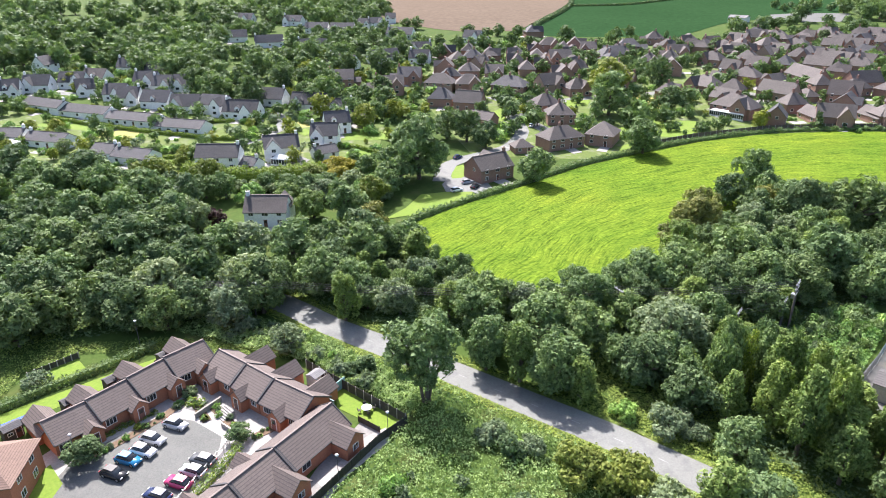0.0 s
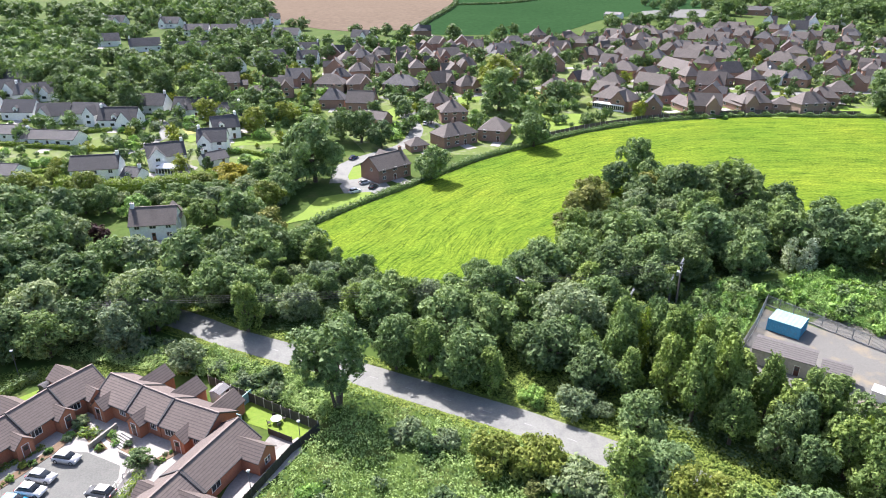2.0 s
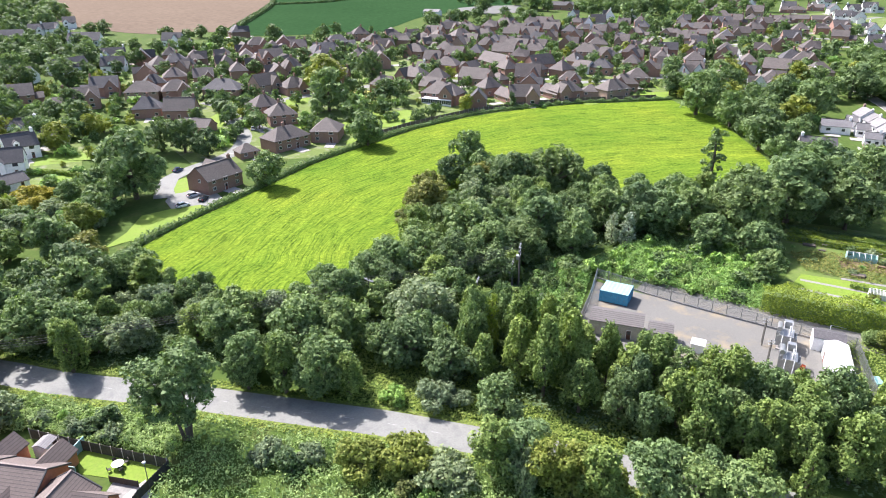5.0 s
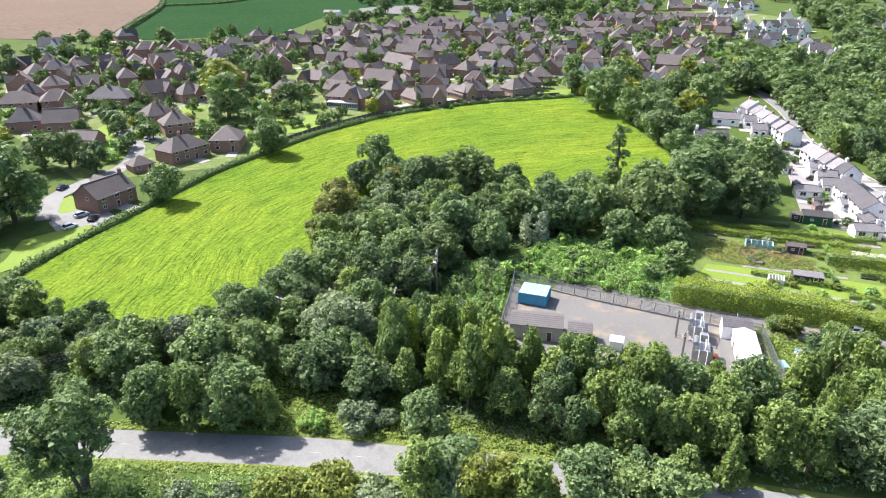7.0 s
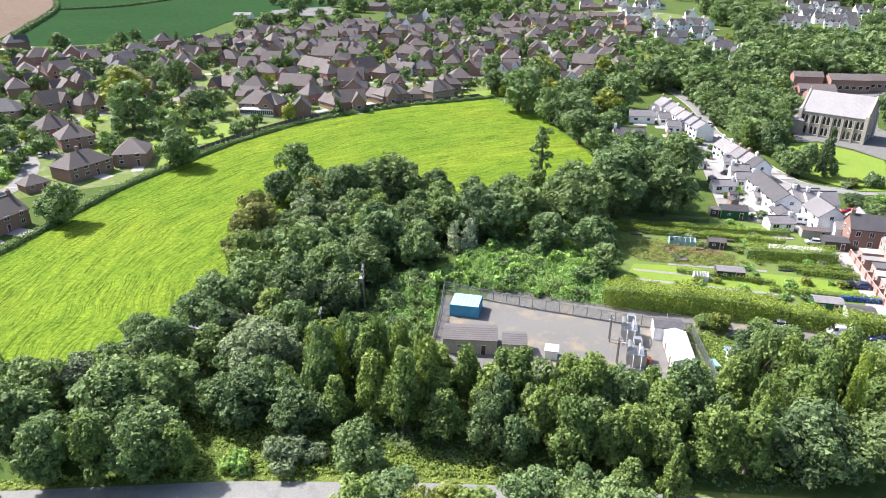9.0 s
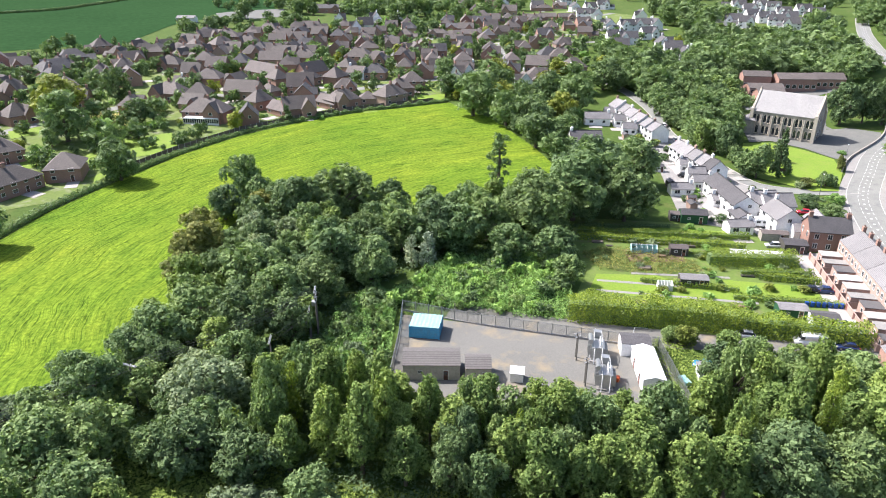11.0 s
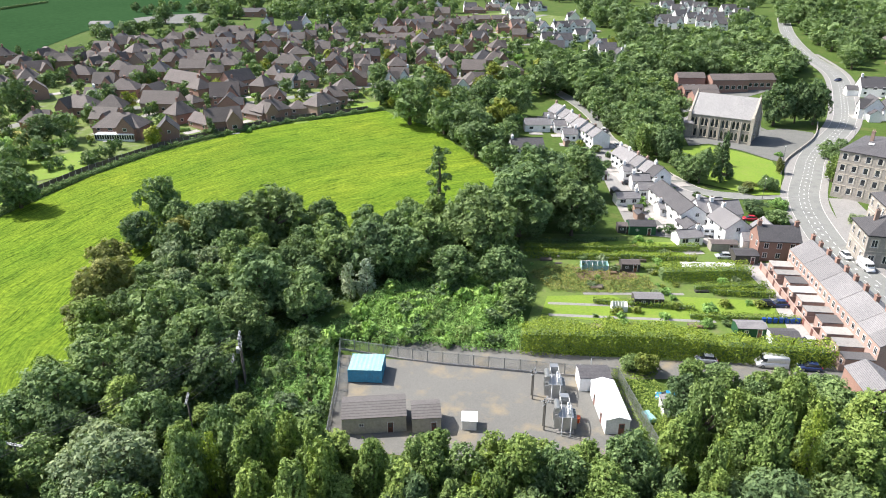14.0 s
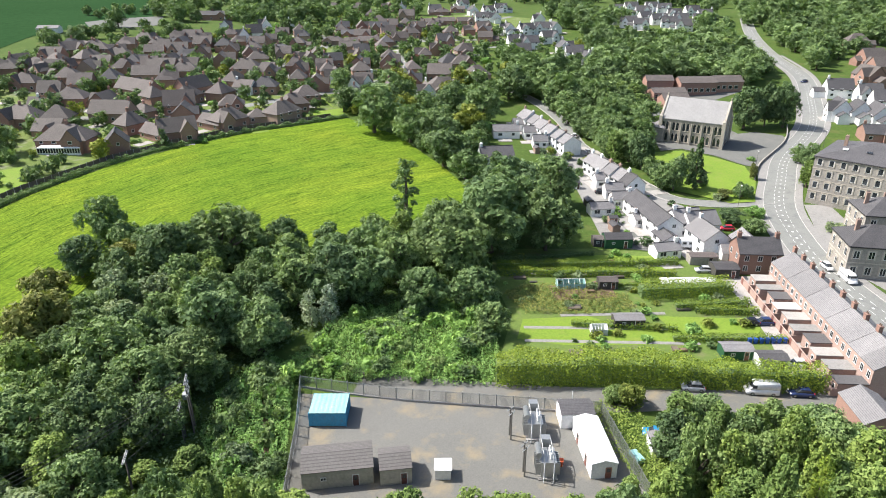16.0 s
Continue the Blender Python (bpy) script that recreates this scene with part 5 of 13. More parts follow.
# round picnic table with seats
ob = thing("picnic_table", pose(-16.1, 84.1, 0.06), "white round garden table with dark seats", "table")
bm = bmesh.new()
tube(bm, [(0, 0, 0.7), (0, 0, 0.76)], 0.85, 16)
part("tabletop", bm, M["sheet"], ob)
bm = bmesh.new()
tube(bm, [(0, 0, 0), (0, 0, 0.7)], [0.25, 0.06], 8)
part("pedestal", bm, M["darkmetal"], ob)
for _k in range(4):
    bm = bmesh.new()
    box(bm, 0.95, 1.45, -0.25, 0.25, 0.4, 0.46)
    box(bm, 1.4, 1.46, -0.25, 0.25, 0.46, 0.85)
    for _sx in (1.0, 1.38):
        box(bm, _sx, _sx + 0.05, -0.03, 0.03, 0, 0.4)
    for v in bm.verts:
        v.co = Matrix.Rotation(_k * math.pi / 2 + 0.4, 4, "Z") @ v.co
    part("seat", bm, M["timber"], ob)


def shed(x, y, rot, L, W, eave, rh, wall, roof, label, name="shed", window_side=1, cat="shed"):
    ob = thing(name, pose(x, y, land(x, y) + 0.02, 0, 0, rot), label, cat)
    b = bmesh.new()
    gable_walls(b, L, W, eave, rh, -0.1)
    part("wall", b, M[wall], ob)
    part("roof", gable_roof(L, W, eave, rh, 0.15, 0.08), M[roof], ob)
    d = part("door", door_mesh(0.8, min(1.9, eave - 0.15)), None, ob)
    d.matrix_basis = Matrix.Translation((L * 0.25, -W / 2, 0)) @ pose(0, 0, 0, 0, 0, 180)
    if window_side:
        window(ob, Matrix.Translation((-L * 0.2, -W / 2, eave * 0.45)) @ pose(0, 0, 0, 0, 0, 180), 0.8, 0.6, 1)
    return ob


for _x, _y in ((-63.3, 82.6), (-59.6, 88.6), (-54.0, 96.4), (-68.5, 75.8)):
    shed(_x, _y, 55, 2.6, 2.0, 1.8, 0.4, "timber", "roof_grey", "small dark garden shed behind the bungalows")
shed(-25.8, 91.2, 60, 2.4, 2.0, 1.9, 0.4, "sheet", "roof_pale", "small pale garden shed by the fence")
bm = bmesh.new()
box(bm, -3.2, 3.2, -0.06, 0.06, 0, 1.9, m=pose(-22.4, 87.9, 0, 0, 0, 60))
box(bm, -1.6, 1.6, -0.06, 0.06, 0, 1.9, m=pose(-22.6, 84.9, 0, 0, 0, -32))
single("pale_screen_wall", bm, M["cyan"], "pale green-white screen wall", "wall")
for _k in range(6):
    bm = bmesh.new()
    box(bm, -0.28, 0.28, -0.33, 0.33, 0.02, 0.95)
    box(bm, -0.31, 0.31, -0.38, 0.36, 0.95, 1.04)
    single("wheelie_bin", bm, M["bluebin"], "blue plastic wheelie bin", "bin", group="bins", m=pose(-70.6 + _k * 0.45, 77.0 + _k * 0.5, 0.05, 0, 0, 45))

# ---- electricity substation ----
sheet("substation_yard", [(62, 91), (79.2, 109), (104.5, 72.5), (107.5, 67.5), (96, 55), (84, 60), (72, 76)], "yard", 0.05, "dusty grey gravel substation yard", "yard")
bm = ribbon(spline([(80.3, 110.3), (88.4, 95.6), (99.3, 79.6), (103.6, 73.4), (107.3, 68.0)], 4), -0.12, 0.12, 0, 0.35)
single("plinth_wall", bm, M["concrete"], "pale concrete kerb under the fence", "wall", kind="structure")
fence([(80.3, 110.4), (88.5, 95.6), (99.4, 79.6), (103.7, 73.4), (107.5, 68.0), (95.5, 54.5)], 2.5, 2.7, "metal", "metal", "tall grey steel palisade fence round the substation", 0.06, boards=False)
fence([(80.3, 110.4), (72, 100.8), (62, 90.5)], 2.5, 2.7, "metal", "metal", "tall grey steel palisade fence round the substation", 0.06, boards=False)
ob = thing("shipping_container", pose(78.5, 100.6, 0.06, 0, 0, -49), "faded blue steel shipping container with a pale roof", "container")
n = 26
for s in (-1, 1):
    bm, be = bmesh.new(), bmesh.new()
    for b_, half, at_, long in ((bm, 2.85, 2.5, True), (be, 2.5, 2.85, False)):
        prev = None
        for i in range(n + 1):
            u = -half + 2 * half * i / n
            for d in ((0.05, 0.0) if i % 2 else (0.0, 0.05)):
                pts = [(u, s * (at_ + d), z) if long else (s * (at_ + d), u, z) for z in (0.12, 2.5)]
                cur = [b_.verts.new(p) for p in pts]
                if prev:
                    b_.faces.new((prev[0], cur[0], cur[1], prev[1]))
                prev = cur
    part("side_panel", bm, M["blue"], ob)
    part("end_panel", be, M["blue"], ob)
bm = bmesh.new()
_top = [[bm.verts.new((-2.88 + 5.76 * i / 30, y, z)) for i in range(31)] for y, z in ((-2.54, 2.5), (-2.54, 2.58), (2.54, 2.58), (2.54, 2.5))]
for _row in _top[1:3]:
    for i, v in enumerate(_row):
        v.co.z += 0.03 * (i // 2 % 2)
for a, b in zip(_top, _top[1:]):
    for i in range(30):
        bm.faces.new((a[i], a[i + 1], b[i + 1], b[i]))
part("roof_panel", bm, M["cyan"], ob)
for _x in (-2.85, 2.85):
    for _y in (-2.5, 2.5):
        bm = bmesh.new()
        box(bm, _x - 0.09, _x + 0.09, _y - 0.09, _y + 0.09, 0, 2.6)
        part("corner_post", bm, M["blue"], ob)
bm = bmesh.new()
box(bm, -2.9, 2.9, -2.6, 2.6, 0, 0.12)
part("base_frame", bm, M["darkmetal"], ob)
shed(70.9, 89.8, -41, 9.8, 5.4, 3.0, 0.9, "sandstone", "roof_switch", "long grey switch house with a ribbed roof", "switch_house", 1, "building")
shed(76.2, 83.7, -41, 4.4, 4.4, 2.8, 0.8, "sandstone", "roof_switch", "small grey switch house annex", "switch_house", 0, "building")
shed(103.2, 70.4, -47, 5.2, 3.8, 2.7, 0.5, "white", "roof_grey", "cream relay hut with a ribbed grey roof", "relay_hut", 0, "building")
ob = thing("white_cabin", pose(98.4, 64.4, 0.05, 0, 0, 44.6), "long white metal-clad cabin with a bright roof", "cabin")
bm = bmesh.new()
gable_walls(bm, 10.4, 3.7, 2.6, 0.55, 0)
part("wall", bm, M["sheet"], ob)
part("roof", gable_roof(10.4, 3.7, 2.6, 0.55, 0.12, 0.07), M["sheet"], ob)
_d = part("door", door_mesh(0.9, 2.0), None, ob)
_d.matrix_basis = Matrix.Translation((-5.2, -0.6, 0)) @ pose(0, 0, 0, 0, 0, 90)
for _x in (-2.4, 2.2):
    _d = part("door", door_mesh(0.9, 2.0), None, ob)
    _d.matrix_basis = Matrix.Translation((_x, 1.85, 0))
ob = thing("kiosk", pose(80.5, 78.4, 0.05, 0, 0, -49), "small cream equipment kiosk with a flat roof", "kiosk")
bm = bmesh.new()
box(bm, -1.1, 1.1, -1.1, 1.1, 0, 1.7)
part("cabinet", bm, M["white"], ob)
bm = bmesh.new()
box(bm, -1.25, 1.25, -1.25, 1.25, 1.7, 1.85)
part("lid", bm, M["white"], ob)
box_bm = bmesh.new()
box(box_bm, -0.5, 0.5, -0.3, 0.3, 0, 0.8)
single("orange_barrier", box_bm, M["orangeplastic"], "orange plastic barrier on the gravel", "barrier", m=pose(93.2, 66.8, 0.05, 0, 0, 20))


def transformer(x, y, rot):
    ob = thing("transformer", pose(x, y, 0.06, 0, 0, rot) @ Matrix.Diagonal((1.35, 1.35, 1.35, 1)), "grey electricity transformer with cooling fins", "transformer", group="transformers")
    b = bmesh.new()
    box(b, -1.1, 1.1, -0.75, 0.75, 0.2, 2.1)
    box(b, -1.2, 1.2, -0.85, 0.85, 2.1, 2.2)
    part("tank", b, M["metal"], ob)
    b = bmesh.new()
    box(b, -1.4, 1.4, -1.0, 1.0, 0, 0.2)
    part("plinth", b, M["concrete"], ob)
    for s in (-1, 1):
        for i in range(7):
            b = bmesh.new()
            box(b, -0.95 + i * 0.3, -0.87 + i * 0.3, s * 0.75 if s > 0 else -1.25, 1.25 if s > 0 else -0.75, 0.45, 1.9)
            part("cooling_fin", b, M["metal"], ob)
    b = bmesh.new()
    tube(b, [(-0.9, 1.0, 2.9), (0.9, 1.0, 2.9)], 0.32, 12)
    part("oil_drum", b, M["metal"], ob)
    for i in range(3):
        b = bmesh.new()
        px = -0.6 + i * 0.6
        for k in range(5):
            tube(b, [(px, -0.3, 2.2 + k * 0.16), (px, -0.3, 2.26 + k * 0.16), (px, -0.3, 2.34 + k * 0.16)], [0.06, 0.13, 0.06], 8)
        part("bushing", b, M["sheet"], ob)
    b = bmesh.new()
    box(b, 1.5, 2.3, -0.5, 0.5, 0.1, 3.0)
    part("marshalling_cabinet", b, M["metal"], ob)
    b = bmesh.new()
    for dy in (-0.5, 0.5):
        tube(b, [(1.9, dy, 3.0), (0.4, dy, 3.0), (-1.6, dy, 2.5)], 0.05, 6)
        tube(b, [(-1.7, dy, 0), (-1.7, dy, 2.6)], 0.06, 6)
    part("busbar_frame", b, M["metal"], ob)


transformer(96.4, 73.6, 40)
transformer(90.6, 67.6, 40)
for _x, _y in ((92.8, 75.4), (93.6, 76.2), (87.7, 69.4), (88.4, 70.1)):
    ob = thing("cable_pole", pose(_x, _y, 0.05), "dark timber cable pole with insulators", "pole")
    bm = bmesh.new()
    tube(bm, [(0, 0, 0), (0, 0, 5.2)], [0.13, 0.1], 8)
    part("pole", bm, M["timber"], ob)
    bm = bmesh.new()
    box(bm, -0.8, 0.8, -0.05, 0.05, 4.9, 5.0)
    for _k in (-0.7, 0, 0.7):
        tube(bm, [(_k, 0, 5.0), (_k, 0, 5.35)], [0.06, 0.03], 6)
    part("crossarm", bm, M["metal"], ob)
ob = thing("gate_barrier", pose(106.8, 73.0, 0.05, 0, 0, -40), "thin white height barrier over the lane", "barrier")
bm = bmesh.new()
tube(bm, [(0, 0, 0), (0, 0, 2.6)], 0.06, 6)
part("post", bm, M["metal"], ob)
bm = bmesh.new()
tube(bm, [(0, 0, 2.6), (2.6, 0, 2.3)], 0.05, 6)
part("arm", bm, M["metal"], ob)
shed(105.3, 57.6, 40, 3.2, 2.4, 2.0, 0.3, "sheet", "roof_pale", "pale metal shed among the trees")
car(108.1, 59.1, 120, "blue", where="parked among the trees behind the cabin")
car(123.6, 59.4, 125, "silver", where="parked on the gravel lane")
car(130.2, 50.3, 125, "white", "van", where="parked on the gravel lane")
car(133.8, 45.0, 125, "navy", where="parked on the gravel lane")

bm = bmesh.new()
box(bm, -1.2, 1.2, -0.6, 0.6, 0.15, 0.75)
box(bm, -1.1, 1.1, -0.5, 0.5, 0.75, 0.8)
for _x in (-1.0, 1.0):
    box(bm, _x - 0.1, _x + 0.1, -0.55, 0.55, 0, 0.15)
single("water_trough", bm, M["cyan"], "faded green trough on the grass behind the cabin", "trough", m=pose(101.5, 59, 0.02, 0, 0, 60))

# ---- allotments and long gardens ----
sheet("garden_plots", [(149, 121), (167, 101), (178, 83), (170, 68), (152, 51), (137, 43.5), (115.7, 68.5), (107.3, 88.6), (124, 97.4), (136, 111.6)], "plots", 0.04, "green garden plots behind the terrace", "garden")
for _p in ([(157.9, 105.1), (163.5, 98.8), (175.9, 83.6), (171.3, 81.6), (151.4, 101.2)], [(124.6, 95), (134.4, 85.6), (135.1, 79.5), (142.3, 66.2), (137.8, 65), (121.6, 83.2), (117.6, 91.5)], [(143.6, 75), (148.5, 68.6), (156.5, 58.3), (150.6, 56.5), (139.7, 68.6)], [(139, 112), (143.6, 115.5), (170, 83.5), (165.3, 80.5)]):
    sheet("garden_lawn", _p, "lawn", 0.07, "bright mown garden lawn", "lawn")
sheet("tilled_plot", [(141, 99.5), (143, 96.5), (150, 88.5), (146, 85), (136, 94)], "soil", 0.06, "brown weedy garden plot", "plot")
for _a, _b, _w, _h in (((137.7, 111.2), (164.3, 79.5), 1.5, 1.8), ((140.4, 113.2), (171.0, 81.8), 1.5, 1.7), ((142.9, 96.1), (157.5, 80.6), 0.7, 0.7), ((128.8, 86.2), (140.8, 69.2), 1.2, 1.2), ((150.4, 69.4), (158.2, 59.2), 1.6, 1.6), ((149.3, 73.2), (161.2, 62.0), 1.6, 1.5), ((149.7, 81.5), (164.4, 67.3), 4.4, 3.0), ((136.9, 68.5), (150.9, 51.7), 1.6, 1.2)):
    hedge([_a, ((_a[0] + _b[0]) / 2, (_a[1] + _b[1]) / 2), _b], _w, _h)
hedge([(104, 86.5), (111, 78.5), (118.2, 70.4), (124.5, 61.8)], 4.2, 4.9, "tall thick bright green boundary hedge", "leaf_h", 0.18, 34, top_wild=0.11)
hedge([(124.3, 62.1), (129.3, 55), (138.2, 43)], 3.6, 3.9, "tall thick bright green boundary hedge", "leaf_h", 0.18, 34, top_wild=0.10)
hedge([(143.6, 117.3), (152, 109), (162.6, 99.8)], 0.8, 1.0, "dark low garden hedge", "leaf_d")
sheet("back_lane", [(173, 74), (172.7, 69.5), (177, 65.3), (161, 54.4), (146.6, 45.6), (143, 43), (139, 47.5), (140.6, 49.5), (148.5, 54), (160.3, 62.2)], "concrete", 0.06, "pale concrete back lane behind the terrace", "lane")
sheet("cottage_gardens", [(178, 86), (196, 85), (212, 97), (219, 116), (244, 155), (262, 178), (252, 186), (232, 162), (203, 128), (172, 102)], "paving", 0.04, "paved yards and small gardens behind the white terraces", "yard")
sheet("roadside_forecourt", [(187, 40), (196, 52), (214, 61), (236, 70), (240, 64), (214, 48), (200, 34)], "paving", 0.05, "grey paved forecourt by the stone houses", "paving")
sheet("cottage_yard", [(171, 97), (178, 83), (186, 76), (196, 83), (190, 92), (180, 103)], "tarmac", 0.06, "grey tarmac yard behind the cottages", "yard")


def greenhouse(x, y, rot, L, W, eave, rh, skin, label, name="greenhouse"):
    ob = thing(name, pose(x, y, land(x, y) + 0.03, 0, 0, rot), label, "greenhouse")
    b = bmesh.new()
    gable_walls(b, L, W, eave, rh, 0)
    part("glazing", b, M[skin], ob)
    for i in range(6):
        xx = -L / 2 + L * i / 5
        b = bmesh.new()
        for s in (-1, 1):
            box(b, xx - 0.03, xx + 0.03, s * W / 2 - 0.04, s * W / 2 + 0.04, 0, eave)
        tube(b, [(xx, -W / 2, eave), (xx, 0, eave + rh + 0.03), (xx, W / 2, eave)], 0.04, 6)
        part("frame_rib", b, M["sheet"], ob)
    b = bmesh.new()
    box(b, -L / 2, L / 2, -0.04, 0.04, eave + rh, eave + rh + 0.06)
    part("ridge_bar", b, M["sheet"], ob)


greenhouse(143.8, 95.3, -48, 6.2, 2.6, 1.3, 0.6, "cyan", "pale turquoise covered garden greenhouse")
greenhouse(129.9, 80.7, -48, 3.0, 2.2, 1.3, 0.7, "net", "small white-framed glass greenhouse")
shed(149.2, 89.1, -48, 4.2, 2.8, 1.9, 0.5, "timber", "roof_dark", "brown timber garden shed on the plots")
shed(136.5, 77.8, -48, 6.0, 3.0, 1.9, 0.4, "timber", "roof_pale", "dark timber shed with a pale roof")
shed(139.2, 57.6, -50, 5.6, 3.2, 1.9, 0.4, "greenpaint", "roof_pale", "green shed with a white roof beside the hedge")
shed(140.3, 51.8, -50, 5.2, 3.4, 1.9, 0.4, "sheet", "roof_grey", "grey prefabricated garage by the hedge")
shed(172.2, 98.6, -48, 7.0, 4.4, 2.5, 1.0, "greenpaint", "roof_grey", "large dark green timber summerhouse")
shed(169.5, 102.2, -48, 3.4, 3.0, 2.0, 0.5, "timber", "roof_dark", "dark shed beside the green summerhouse")
shed(182.8, 72.6, -50, 7.5, 4.0, 2.6, 1.6, "white", "roof_pale", "white outbuilding with a slate roof", "outbuilding")
shed(172.8, 71.6, -50, 5.5, 4.5, 2.3, 0.5, "timber", "roof_grey", "dark flat-roofed garage by the lane", "garage", 0, "garage")
shed(176.0, 78.0, -50, 6.5, 3.0, 2.1, 0.4, "stone", "roof_dark", "low stone garage by the lane", "garage", 0, "garage")
# long white cover over rows of vegetables
bm = bmesh.new()
secs = []
for i in range(13):
    x0 = -6.2 + 12.4 * i / 12
    w = 0.06 * math.sin(i * 2.4)
    secs.append([(x0, 1.5 * math.cos(a) * 1.0, 0.02 + (1.35 + w) * math.sin(a) ** 0.8 if math.sin(a) > 0 else 0.02) for a in [math.pi * k / 8 for k in range(9)]])
loft(bm, secs)
single("polytunnel", bm, M["net"], "long white polytunnel on the plots", "polytunnel", m=pose(162.6, 76.0, 0.05, 0, 0, -48))
for _k in range(7):
    bm = bmesh.new()
    box(bm, -0.28, 0.28, -0.33, 0.33, 0.02, 0.95)
    box(bm, -0.31, 0.31, -0.38, 0.36, 0.95, 1.04)
    single("wheelie_bin", bm, M["bluebin"], "blue plastic wheelie bin", "bin", group="bins", m=pose(145.4 + _k * 0.75, 57.0 - _k * 0.85, 0.06, 0, 0, 40))
car(152.6, 59.4, 130, "black", where="parked on the garden drive")
car(154.6, 57.2, 130, "navy", where="parked on the garden drive")
car(142.6, 48.0, 130, "white", where="parked on the back lane")
car(171.0, 75.6, 130, "silver", where="parked by the garages")
car(185.0, 79.2, 130, "blue", where="parked beside the cottages")
car(201.4, 80.7, 125, "red", where="parked outside a white cottage")
car(191.9, 54.0, 220, "white", where="parked beside the main road")
car(187.8, 48.8, 220, "white", "van", where="parked beside the main road")
car(398.4, 112.7, 150, "navy", where="standing on the main road")
car(171, 33.6, 220, "black", where="parked beside the main road")
for _x, _y, _r, _c in ((-4.7, 192.1, 30, "white"), (1.1, 195.6, 60, "black"), (-1.5, 199.8, 30, "silver"), (-5.2, 226, 50, "navy"), (-53, 258, 10, "navy"), (24, 268, 80, "white"), (31, 284, 60, "silver"), (205.5, 121, -55, "black"), (230.5, 128, 60, "grey"), (241, 146, 50, "silver"), (255, 160, 45, "white")):
    car(_x, _y, _r, _c, where="parked beside the street")
# caravan
ob = thing("caravan", pose(182.9, 83.6, 0.08, 0, 0, -50), "white touring caravan with dark windows", "caravan")
bm = bmesh.new()
pr = [(-2.7, 0.6), (-2.9, 1.3), (-2.6, 2.3), (-2.2, 2.5), (2.1, 2.5), (2.6, 2.2), (2.9, 1.3), (2.6, 0.5)]
loft(bm, [[(px, yy, pz) for px, pz in pr] for yy in (-1.1, -1.08, 1.08, 1.1)], smooth=False)
part("body", bm, M["sheet"], ob)
for _s in (-1, 1):
    for _x in (-1.8, -0.2, 1.4):
        bm = bmesh.new()
        box(bm, _x - 0.5, _x + 0.5, _s * 1.1 - 0.03, _s * 1.1 + 0.03, 1.4, 2.0)
        part("window", bm, M["pane"], ob)
    bm = bmesh.new()
    tube(bm, [(0.2, _s * 0.9, 0.3), (0.2, _s * 1.08, 0.3)], 0.3, 12)
    part("wheel", bm, M["tyre"], ob)

# ---- red-brick terrace ----
T0, TROT, TW, NT, TSTEP = (177.3, 59.0), 37.0, 8.6, 10, 4.3
_c, _s = math.cos(radians(TROT)), math.sin(radians(TROT))
for _i in range(NT):
    _d = (_i + 0.5) * TSTEP
    x, y = T0[0] - _c * _d, T0[1] - _s * _d
    ob = thing("terraced_house", pose(x, y, 0, 0, 0, TROT), "red-brick terraced house with a pale slate roof", "house", group="brick terrace")
    bm = bmesh.new()
    gable_walls(bm, TSTEP, TW, 5.2, 2.7, -0.5)
    part("wall", bm, M["terracebrick"], ob)
    part("roof", gable_roof(TSTEP - 0.06, TW, 5.2, 2.7, 0.02, 0.14 + 0.05 * (_i % 2)), M["roof_pale"], ob)
    chimney(ob, TSTEP / 2 - 0.1, -0.2, 7.9, "brick", 1.1)
    for _x in (-1.1, 1.1):
        window(ob, Matrix.Translation((_x, TW / 2, 3.3)), 1.0, 1.4, 1)
        window(ob, Matrix.Translation((_x, -TW / 2, 3.3)) @ pose(0, 0, 0, 0, 0, 180), 1.0, 1.4, 1)
    window(ob, Matrix.Translation((-1.0, -TW / 2, 0.8)) @ pose(0, 0, 0, 0, 0, 180), 1.3, 1.5, 1)
    _d = part("door", door_mesh(), None, ob)
    _d.matrix_basis = Matrix.Translation((1.1, -TW / 2, 0)) @ pose(0, 0, 0, 0, 0, 180)
    bm = bmesh.new()
    _od, _ow = (4.4, 5.0, 3.8, 4.7)[_i % 4], (3.1, 2.5, 3.4, 2.8)[_i % 4]
    box(bm, -TSTEP / 2 + 0.1, -TSTEP / 2 + _ow, TW / 2, TW / 2 + _od, -0.3, 2.5)
    ow = part("outrigger", bm, M["terracebrick"], ob)
    bm = bmesh.new()
    box(bm, -TSTEP / 2 + 0.0, -TSTEP / 2 + _ow + 0.12, TW / 2 + 0.01, TW / 2 + _od + 0.1, 2.5, 2.64)
    part("flat_roof", bm, M[("concrete", "paving", "roof_pale", "net", "concrete", "paving", "roof_pale")[_i % 7]], ow)
    window(ow, Matrix.Translation((-TSTEP / 2 + 1.2, TW / 2 + _od, 0.9)), 0.8, 1.0, 0)
    bm = bmesh.new()
    box(bm, -TSTEP / 2, TSTEP / 2, TW / 2 + 5.6, TW / 2 + 5.85, -0.2, 1.6)
    box(bm, -TSTEP / 2, -TSTEP / 2 + 0.22, TW / 2, TW / 2 + 5.6, -0.2, 1.5)
    yw = part("yard_wall", bm, M["terracebrick"], ob)
    bm = bmesh.new()
    box(bm, -0.45 + 1.2, 0.45 + 1.2, TW / 2 + 5.83, TW / 2 + 5.9, 0, 1.55)
    part("yard_gate", bm, M["door"], yw)
    bm = bmesh.new()
    box(bm, -TSTEP / 2 + 0.25, TSTEP / 2, TW / 2, TW / 2 + 5.6, -0.1, 0.09)
    part("yard_floor", bm, M["concrete"], ob)
